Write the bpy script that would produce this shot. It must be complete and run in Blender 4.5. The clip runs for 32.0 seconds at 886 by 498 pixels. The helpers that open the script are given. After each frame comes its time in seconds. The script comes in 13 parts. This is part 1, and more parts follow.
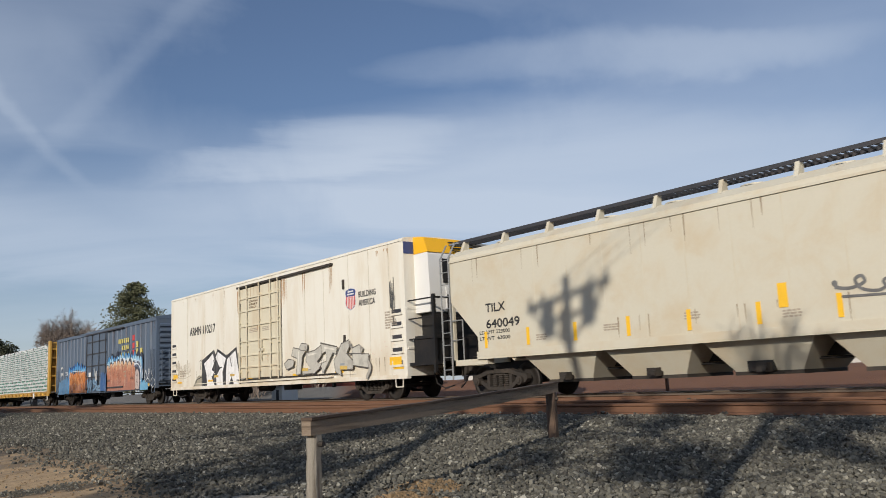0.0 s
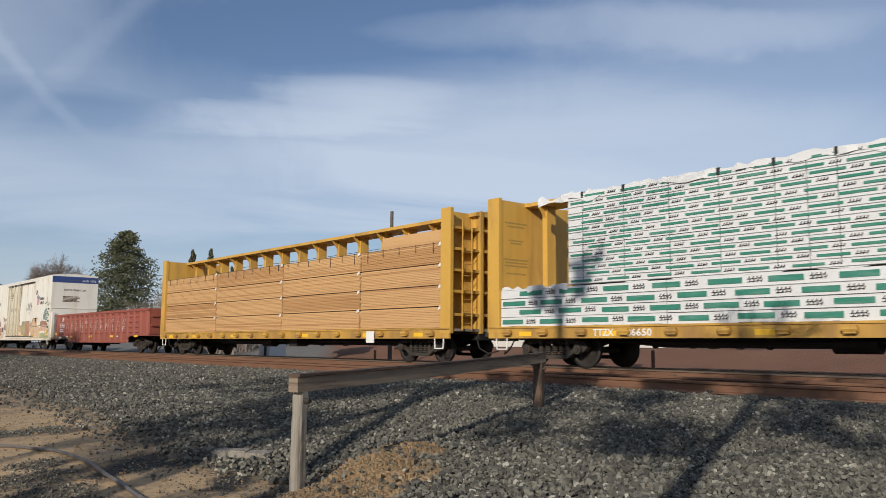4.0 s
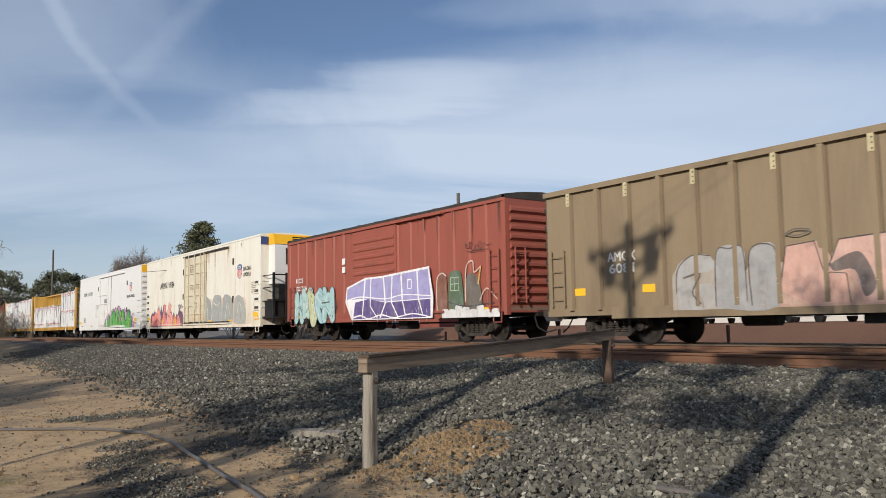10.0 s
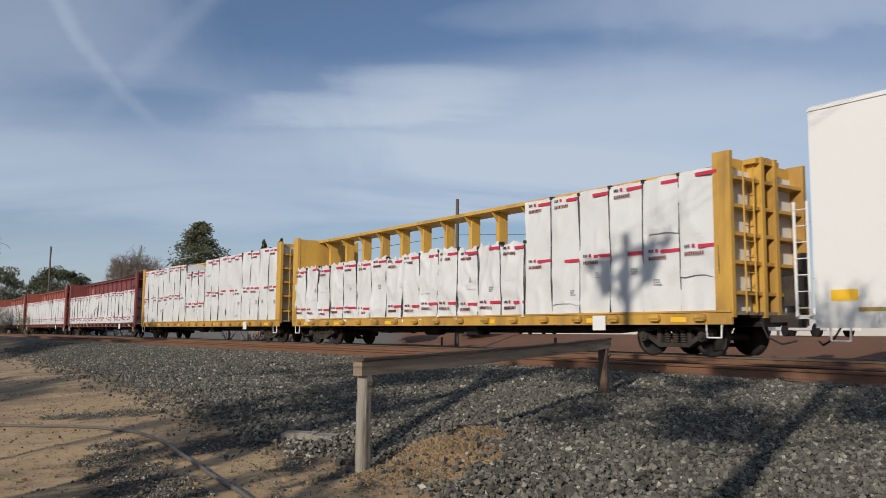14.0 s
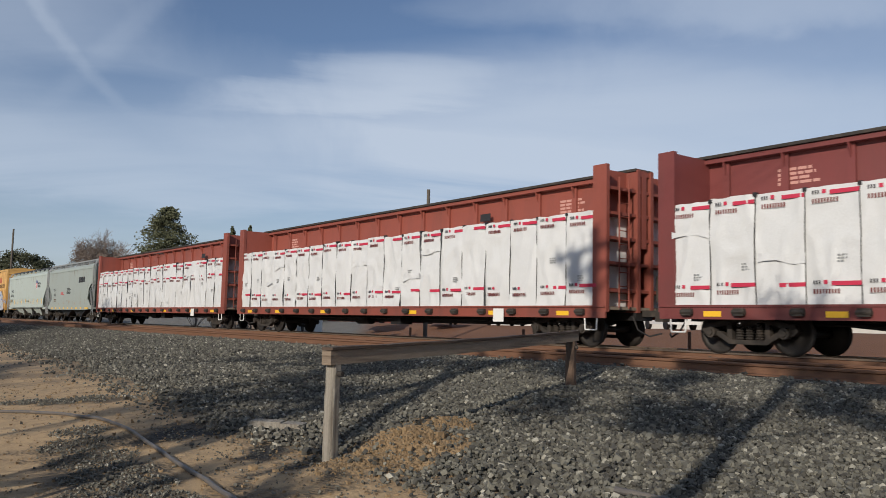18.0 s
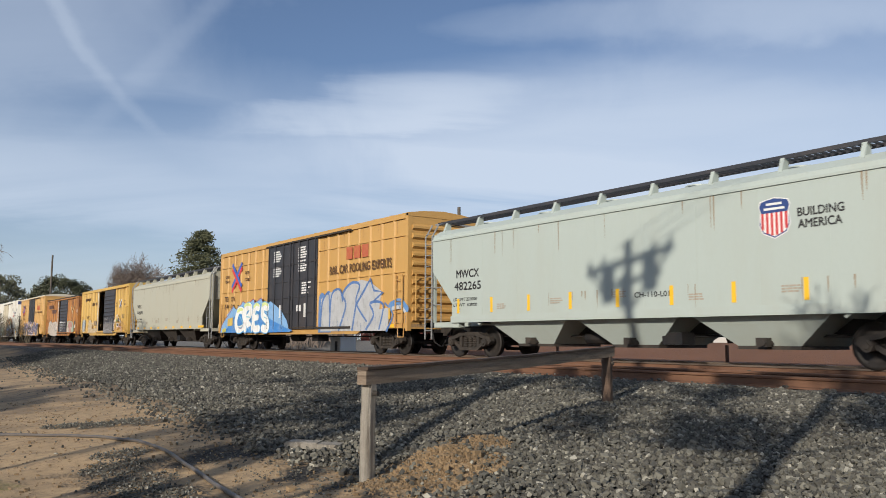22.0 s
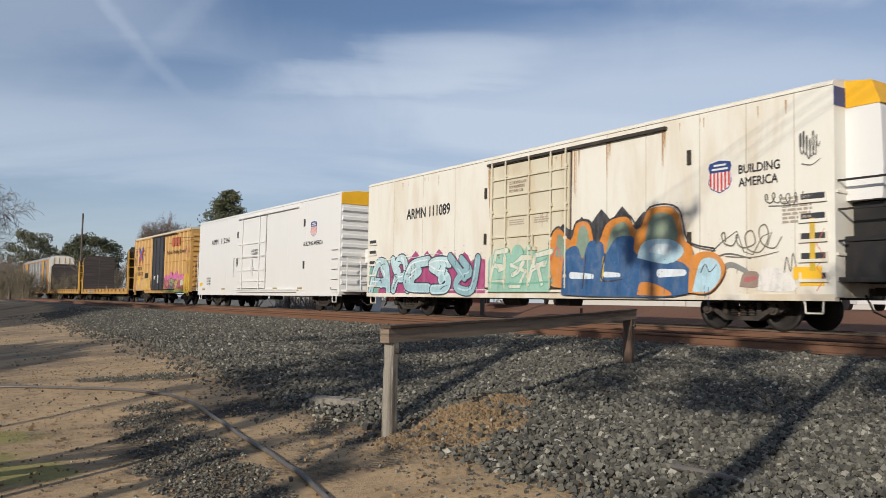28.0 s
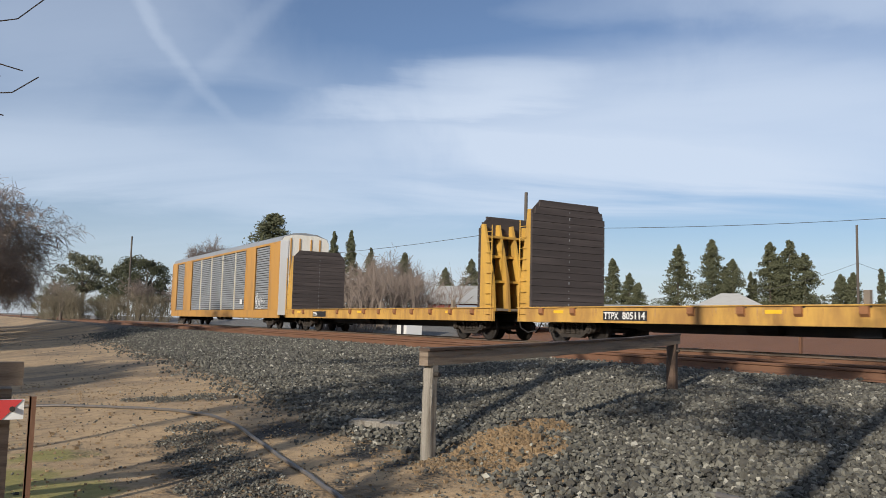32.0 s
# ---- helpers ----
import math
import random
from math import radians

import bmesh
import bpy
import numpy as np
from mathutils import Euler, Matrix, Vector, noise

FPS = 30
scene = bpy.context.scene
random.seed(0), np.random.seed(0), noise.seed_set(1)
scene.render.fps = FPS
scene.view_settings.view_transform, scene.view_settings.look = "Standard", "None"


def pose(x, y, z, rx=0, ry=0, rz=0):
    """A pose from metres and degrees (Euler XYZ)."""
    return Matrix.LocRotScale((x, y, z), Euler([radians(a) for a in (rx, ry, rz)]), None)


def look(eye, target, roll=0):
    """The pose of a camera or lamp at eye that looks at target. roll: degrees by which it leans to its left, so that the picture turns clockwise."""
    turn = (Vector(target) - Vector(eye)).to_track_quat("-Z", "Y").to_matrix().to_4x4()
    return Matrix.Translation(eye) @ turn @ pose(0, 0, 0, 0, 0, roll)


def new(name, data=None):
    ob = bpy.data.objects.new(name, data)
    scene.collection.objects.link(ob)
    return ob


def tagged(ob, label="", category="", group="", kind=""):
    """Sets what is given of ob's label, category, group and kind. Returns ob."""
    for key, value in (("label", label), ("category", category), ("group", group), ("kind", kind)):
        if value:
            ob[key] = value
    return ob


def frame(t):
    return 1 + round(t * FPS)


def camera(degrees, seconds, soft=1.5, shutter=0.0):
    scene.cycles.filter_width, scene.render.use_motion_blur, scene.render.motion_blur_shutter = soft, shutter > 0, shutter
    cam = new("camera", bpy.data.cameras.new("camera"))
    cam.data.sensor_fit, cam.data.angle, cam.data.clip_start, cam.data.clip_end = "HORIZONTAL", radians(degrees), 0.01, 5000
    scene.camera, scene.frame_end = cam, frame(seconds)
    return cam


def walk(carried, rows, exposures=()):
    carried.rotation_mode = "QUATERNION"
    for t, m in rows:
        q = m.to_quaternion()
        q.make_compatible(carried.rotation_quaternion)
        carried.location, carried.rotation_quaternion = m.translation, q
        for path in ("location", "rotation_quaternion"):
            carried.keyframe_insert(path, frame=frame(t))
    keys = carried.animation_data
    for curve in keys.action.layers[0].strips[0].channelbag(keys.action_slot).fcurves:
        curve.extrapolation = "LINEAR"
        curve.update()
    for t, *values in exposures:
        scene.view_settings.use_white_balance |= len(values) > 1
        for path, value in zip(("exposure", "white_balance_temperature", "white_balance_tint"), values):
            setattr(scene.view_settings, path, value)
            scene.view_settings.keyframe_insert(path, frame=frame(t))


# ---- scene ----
# The camera is hand held beside the line; x runs across the tracks, y along them, z = 0 on the rail heads.
FOV = 57.0
SIDE = 15.87          # the train's near side
TRACK = SIDE + 1.55   # middle of the train's track
NEAR = 12.55          # middle of the empty track
PATH = [
    (0.0, -0.006, 0.012, 0.552, 9.14, 2.60, -39.26),
    (0.5, -0.014, 0.036, 0.550, 8.73, 2.43, -39.45),
    (1.0, -0.009, 0.048, 0.550, 8.84, 2.19, -39.66),
    (1.5, 0.007, 0.037, 0.554, 9.32, 1.69, -39.68),
    (2.0, 0.019, 0.051, 0.564, 9.78, 1.09, -39.81),
    (2.5, 0.008, 0.056, 0.559, 9.57, 0.61, -40.24),
    (3.0, 0.015, 0.068, 0.553, 8.75, 0.28, -40.70),
    (3.5, 0.032, 0.087, 0.541, 7.60, -0.06, -40.75),
    (4.0, 0.017, 0.070, 0.546, 6.71, -0.44, -40.14),
    (4.5, 0.011, 0.084, 0.525, 6.43, -0.58, -38.71),
    (6.5, 0.004, 0.055, 0.531, 7.46, -0.49, -34.65),
    (7.0, 0.008, 0.051, 0.539, 7.23, -0.52, -34.45),
    (7.5, 0.002, 0.055, 0.527, 6.84, -0.48, -34.32),
    (8.0, -0.003, 0.033, 0.526, 6.32, -0.11, -34.08),
    (8.5, -0.005, 0.037, 0.532, 5.95, 0.29, -34.12),
    (9.0, -0.012, 0.039, 0.530, 5.64, 0.64, -34.37),
    (9.5, 0.000, 0.018, 0.525, 5.50, 0.91, -34.87),
    (10.0, 0.010, -0.016, 0.530, 5.41, 0.90, -35.17),
    (10.5, 0.019, -0.043, 0.526, 5.57, 1.08, -34.87),
    (11.0, 0.020, -0.025, 0.526, 5.86, 1.02, -34.31),
    (11.5, 0.023, -0.004, 0.527, 6.07, 0.96, -33.78),
    (12.0, 0.028, -0.004, 0.526, 6.11, 0.80, -33.49),
    (12.5, 0.026, -0.005, 0.524, 6.07, 0.49, -33.59),
    (13.0, 0.022, -0.006, 0.523, 5.99, 0.09, -34.04),
    (13.5, 0.025, -0.002, 0.523, 5.96, -0.20, -34.71),
    (15.5, 0.026, 0.004, 0.523, 5.40, -0.75, -36.78),
    (16.0, 0.017, 0.004, 0.524, 5.42, -0.87, -36.75),
    (16.5, 0.008, -0.000, 0.525, 5.53, -1.01, -36.72),
    (17.0, 0.008, 0.001, 0.528, 5.48, -0.98, -36.84),
    (17.5, 0.009, -0.009, 0.528, 5.31, -0.96, -37.15),
    (18.0, 0.014, 0.003, 0.525, 5.18, -1.28, -37.63),
    (18.5, 0.010, 0.011, 0.523, 5.17, -1.61, -38.09),
    (19.0, 0.009, 0.016, 0.523, 5.30, -1.80, -38.32),
    (19.5, 0.008, 0.020, 0.531, 5.46, -1.78, -38.34),
    (20.0, 0.005, 0.013, 0.526, 5.73, -1.49, -38.18),
    (20.5, 0.007, 0.021, 0.524, 6.00, -1.24, -37.81),
    (21.0, 0.011, 0.026, 0.527, 6.20, -0.93, -37.21),
    (21.5, 0.009, 0.024, 0.529, 6.41, -0.62, -36.33),
    (22.0, 0.008, 0.017, 0.529, 6.37, -0.32, -35.33),
    (22.5, 0.001, 0.007, 0.533, 6.25, -0.23, -34.50),
    (23.0, -0.004, -0.011, 0.527, 6.08, -0.08, -34.06),
    (23.5, -0.007, -0.011, 0.528, 6.08, 0.05, -34.15),
    (24.0, -0.006, -0.020, 0.530, 6.24, 0.07, -34.38),
    (24.5, -0.011, -0.031, 0.527, 6.25, 0.27, -34.45),
    (25.0, -0.014, -0.036, 0.521, 6.01, 0.24, -34.54),
    (25.5, -0.015, -0.050, 0.524, 5.49, 0.17, -34.73),
    (27.5, -0.020, -0.062, 0.515, 4.08, -0.76, -34.52),
    (28.0, -0.017, -0.058, 0.516, 3.67, -1.01, -33.62),
    (28.5, -0.023, -0.050, 0.512, 3.26, -1.19, -32.67),
    (29.0, -0.014, -0.047, 0.508, 3.03, -1.21, -31.75),
    (29.5, -0.001, -0.040, 0.506, 3.11, -1.27, -31.13),
    (30.0, -0.006, -0.057, 0.505, 3.36, -1.41, -30.82),
    (30.5, -0.006, -0.059, 0.504, 3.80, -1.66, -30.84),
    (31.0, -0.001, -0.061, 0.503, 4.25, -1.83, -30.94),
    (31.5, -0.003, -0.068, 0.508, 4.73, -1.75, -30.90),
    (32.0, 0.003, -0.061, 0.510, 5.26, -1.43, -30.71),
]
cam = camera(FOV, 32.0, soft=0.55, shutter=0.07)
walk(cam, [(t, pose(x, y, z, 90 + p, r, w)) for t, x, y, z, p, r, w in PATH],
     [(0.0, -0.32), (1.0, -0.40), (2.0, -0.26), (4.0, -0.26), (7.0, -0.42), (8.0, -0.50), (9.0, -0.28), (10.0, -0.17), (13.0, -0.42), (16.0, -0.34), (18.0, -0.36), (20.0, -0.32), (21.0, -0.18), (25.0, -0.11), (28.0, -0.28), (30.0, -0.22), (32.0, -0.06)])

# ---- light ----
LIGHT = Vector((0.891, 0.454, 0)) * math.cos(radians(21)) + Vector((0, 0, -math.sin(radians(21))))
sun = new("sun", bpy.data.lights.new("sun", "SUN"))
sun.data.energy, sun.data.angle, sun.data.color = 4.9, radians(0.53), (1.0, 0.912, 0.785)
sun.matrix_world = look((0, 0, 30), Vector((0, 0, 30)) + LIGHT)


def node(tree, kind, **values):
    n = tree.nodes.new(kind)
    for key, value in values.items():
        n.inputs[key.replace("_", " ")].default_value = value
    return n


def arith(tree, op, a, b=None, c=None):
    n = tree.nodes.new("ShaderNodeMath")
    n.operation = op
    for i, v in enumerate((a, b, c)):
        if v is None:
            continue
        if isinstance(v, (int, float)):
            n.inputs[i].default_value = v
        else:
            tree.links.new(v, n.inputs[i])
    return n.outputs[0]


def mixed(tree, fac, a, b):
    n = tree.nodes.new("ShaderNodeMix")
    n.data_type = "RGBA"
    for i, v in ((0, fac), (6, a), (7, b)):
        if isinstance(v, (int, float)):
            n.inputs[i].default_value = v
        elif isinstance(v, tuple):
            n.inputs[i].default_value = (*v, 1)[:4]
        else:
            tree.links.new(v, n.inputs[i])
    return n.outputs[2]


def span(tree, value, lo, hi):
    n = tree.nodes.new("ShaderNodeMapRange")
    n.interpolation_type = "SMOOTHSTEP"
    n.inputs["From Min"].default_value, n.inputs["From Max"].default_value = lo, hi
    tree.links.new(value, n.inputs["Value"])
    return n.outputs[0]


def vec_dot(tree, v, d):
    n = tree.nodes.new("ShaderNodeVectorMath")
    n.operation = "DOT_PRODUCT"
    tree.links.new(v, n.inputs[0])
    n.inputs[1].default_value = d
    return n.outputs["Value"]


def noise_of(tree, v, scale, detail=4.0, rough=0.55, distort=0.0):
    n = node(tree, "ShaderNodeTexNoise", Scale=scale, Detail=detail, Roughness=rough, Distortion=distort)
    if v is not None:
        tree.links.new(v, n.inputs["Vector"])
    return n.outputs["Fac"]


def scaled(tree, v, s, loc=(0, 0, 0), rot=(0, 0, 0)):
    n = tree.nodes.new("ShaderNodeMapping")
    n.inputs["Scale"].default_value, n.inputs["Location"].default_value, n.inputs["Rotation"].default_value = s, loc, rot
    tree.links.new(v, n.inputs["Vector"])
    return n.outputs[0]


def sky_world():
    """A winter sky: Nishita blue under drifting bands of thin cloud, and two old contrails that cross."""
    w = bpy.data.worlds.new("sky")
    scene.world = w
    w.use_nodes = True
    t = w.node_tree
    sky = t.nodes.new("ShaderNodeTexSky")
    sky.sky_type, sky.sun_disc = "NISHITA", False
    sky.sun_elevation, sky.sun_rotation = radians(21), math.atan2(-0.891, -0.454)
    sky.air_density, sky.dust_density, sky.ozone_density = 1.0, 0.6, 3.7
    v = t.nodes.new("ShaderNodeTexCoord").outputs["Generated"]
    z = vec_dot(t, v, (0, 0, 1))
    # flat layer of cloud: directions laid out on a plane overhead
    inv = arith(t, "DIVIDE", 1.0, arith(t, "ADD", arith(t, "MAXIMUM", z, 0.0), 0.12))
    flat = t.nodes.new("ShaderNodeVectorMath")
    flat.operation = "SCALE"
    t.links.new(v, flat.inputs[0])
    t.links.new(inv, flat.inputs["Scale"])
    p = scaled(t, flat.outputs[0], (1, 1, 0), rot=(0, 0, radians(32)))
    streak = noise_of(t, scaled(t, p, (0.55, 1.15, 1), (3.1, 1.7, 0)), 1.0, 6, 0.55, 0.9)
    broad = noise_of(t, scaled(t, p, (0.22, 0.5, 1), (0.4, 5.2, 0)), 1.0, 3, 0.5, 0.3)
    curl = noise_of(t, v, 5.0, 5, 0.6, 0.6)
    # bearing (a, to the south of north-east) and height (b) of a direction; only the half of the sky before the line has named clouds
    f = vec_dot(t, v, (0.511, 0.860, 0))
    ahead = span(t, f, 0.15, 0.55)
    over = arith(t, "DIVIDE", 1.0, arith(t, "MAXIMUM", f, 0.12))
    a = arith(t, "MULTIPLY", vec_dot(t, v, (0.860, -0.511, 0)), over)
    b = arith(t, "MULTIPLY", z, over)
    aw = arith(t, "ADD", a, arith(t, "MULTIPLY", arith(t, "SUBTRACT", curl, 0.5), 0.32))
    bw = arith(t, "ADD", b, arith(t, "MULTIPLY", arith(t, "SUBTRACT", streak, 0.5), 0.15))
    cloud = arith(t, "ADD", arith(t, "MULTIPLY", streak, 0.42), arith(t, "MULTIPLY", broad, 0.14))
    # cloud banks (gain above 0) and clear gaps (below 0): bearing, height, half width, half height, slope, gain
    for ca, cb, ra, rb, slope, gain in ((-0.15, 0.195, 0.75, 0.065, -0.01, 0.30), (0.36, 0.265, 0.50, 0.095, 0.05, 0.42), (0.02, 0.300, 0.20, 0.026, 0.12, 0.34), (0.42, 0.42, 0.34, 0.035, 0.10, 0.24),
                                        (-0.48, 0.37, 0.22, 0.12, 0.0, 0.14), (0.06, 0.385, 0.34, 0.10, 0.05, -0.24), (-0.22, 0.245, 0.24, 0.045, -0.15, -0.14), (0.45, 0.135, 0.40, 0.050, 0.06, -0.20), (-0.62, 0.20, 0.25, 0.05, 0, 0.10), (0.30, 0.50, 0.50, 0.06, 0.1, -0.12)):
        du = arith(t, "DIVIDE", arith(t, "SUBTRACT", aw, ca), ra)
        dv = arith(t, "DIVIDE", arith(t, "SUBTRACT", arith(t, "SUBTRACT", bw, cb), arith(t, "MULTIPLY", arith(t, "SUBTRACT", a, ca), slope)), rb)
        r = arith(t, "ADD", arith(t, "MULTIPLY", du, du), arith(t, "MULTIPLY", dv, dv))
        bank = arith(t, "MULTIPLY", arith(t, "MULTIPLY", span(t, r, 1.6, 0.0), ahead), gain)
        cloud = arith(t, "ADD", cloud, bank)
    cloud = arith(t, "ADD", cloud, arith(t, "MULTIPLY", span(t, z, 0.16, 0.0), 0.24))
    # contrails: one bright and knotted, bending as it falls; one broad and faint
    knots = arith(t, "MULTIPLY", arith(t, "SUBTRACT", noise_of(t, v, 30.0, 5, 0.65), 0.5), 0.020)
    for c0, c1, c2, width, gain, low, high in ((0.105, -1.95, 1.75, 0.017, 0.15, 0.235, 0.275), (-0.570, 0.87, 0.0, 0.030, 0.10, 0.22, 0.30)):
        mid = arith(t, "ADD", arith(t, "MULTIPLY", arith(t, "ADD", arith(t, "MULTIPLY", b, c2), c1), b), c0)
        off = arith(t, "ABSOLUTE", arith(t, "ADD", arith(t, "SUBTRACT", a, mid), knots))
        line = arith(t, "MULTIPLY", arith(t, "MULTIPLY", span(t, off, width, width * 0.1), span(t, b, low, high)), ahead)
        cloud = arith(t, "ADD", cloud, arith(t, "MULTIPLY", line, arith(t, "MULTIPLY", span(t, curl, 0.2, 0.6), gain)))
    cloud = arith(t, "MAXIMUM", arith(t, "MINIMUM", cloud, 0.85), 0.04)
    deep = t.nodes.new("ShaderNodeVectorMath")
    deep.operation = "MULTIPLY"
    t.links.new(sky.outputs[0], deep.inputs[0])
    deep.inputs[1].default_value = (1.04, 1.0, 1.05)
    col = mixed(t, cloud, deep.outputs[0], (7.2, 8.2, 9.7))
    bg = t.nodes["Background"]
    t.links.new(col, bg.inputs["Color"])
    bg.inputs["Strength"].default_value = 0.098


sky_world()

# ---- materials ----
MATS = {}


def material(name, rgb, rough=0.6, metal=0.0, stain=None, amount=0.35, size=1.0, stretch=(1, 1, 1), grain=0.0, bump=0.15, spread=0.08, low=0.0):
    """A surface with two scales of variation: broad stains (stain, amount, size, stretch) and fine grain with relief.
    low: dust that lies on the lowest metre of a railway car."""
    if name in MATS:
        return MATS[name]
    m = MATS[name] = bpy.data.materials.new(name)
    m.use_nodes = True
    t = m.node_tree
    b = t.nodes["Principled BSDF"]
    b.inputs["Roughness"].default_value, b.inputs["Metallic"].default_value = rough, metal
    v = t.nodes.new("ShaderNodeTexCoord").outputs["Object"]
    info = t.nodes.new("ShaderNodeObjectInfo")
    shift = t.nodes.new("ShaderNodeVectorMath")
    shift.operation = "MULTIPLY_ADD"
    t.links.new(info.outputs["Random"], shift.inputs[0])
    shift.inputs[1].default_value = (37, 91, 53)
    t.links.new(v, shift.inputs[2])
    p = shift.outputs[0]
    fine = noise_of(t, scaled(t, p, tuple(max(s, 0.35) for s in stretch)), 22.0 / size, 5, 0.6)
    tone = tuple(c * (1 - spread) for c in rgb), tuple(min(1, c * (1 + spread)) for c in rgb)
    col = mixed(t, fine, *tone)
    if stain:
        broad = noise_of(t, scaled(t, p, stretch), 1.6 / size, 6, 0.62, 0.4)
        col = mixed(t, arith(t, "MULTIPLY", span(t, broad, 0.42, 0.74), amount), col, stain)
        if low:
            zz = t.nodes.new("ShaderNodeSeparateXYZ")
            t.links.new(v, zz.inputs[0])
            dusty = arith(t, "MULTIPLY", span(t, zz.outputs[2], 2.1, 0.7), span(t, broad, 0.25, 0.65))
            col = mixed(t, arith(t, "MULTIPLY", dusty, low), col, stain)
    t.links.new(col, b.inputs["Base Color"])
    if grain:
        r = arith(t, "ADD", arith(t, "MULTIPLY", arith(t, "SUBTRACT", fine, 0.5), grain), rough)
        t.links.new(r, b.inputs["Roughness"])
    if bump:
        bn = node(t, "ShaderNodeBump", Strength=bump, Distance=0.02)
        t.links.new(fine, bn.inputs["Height"])
        t.links.new(bn.outputs[0], b.inputs["Normal"])
    return m


DRIP = (1.0, 0.7, 0.16)
RUST = (0.20, 0.085, 0.035)
GRIME = (0.16, 0.13, 0.10)


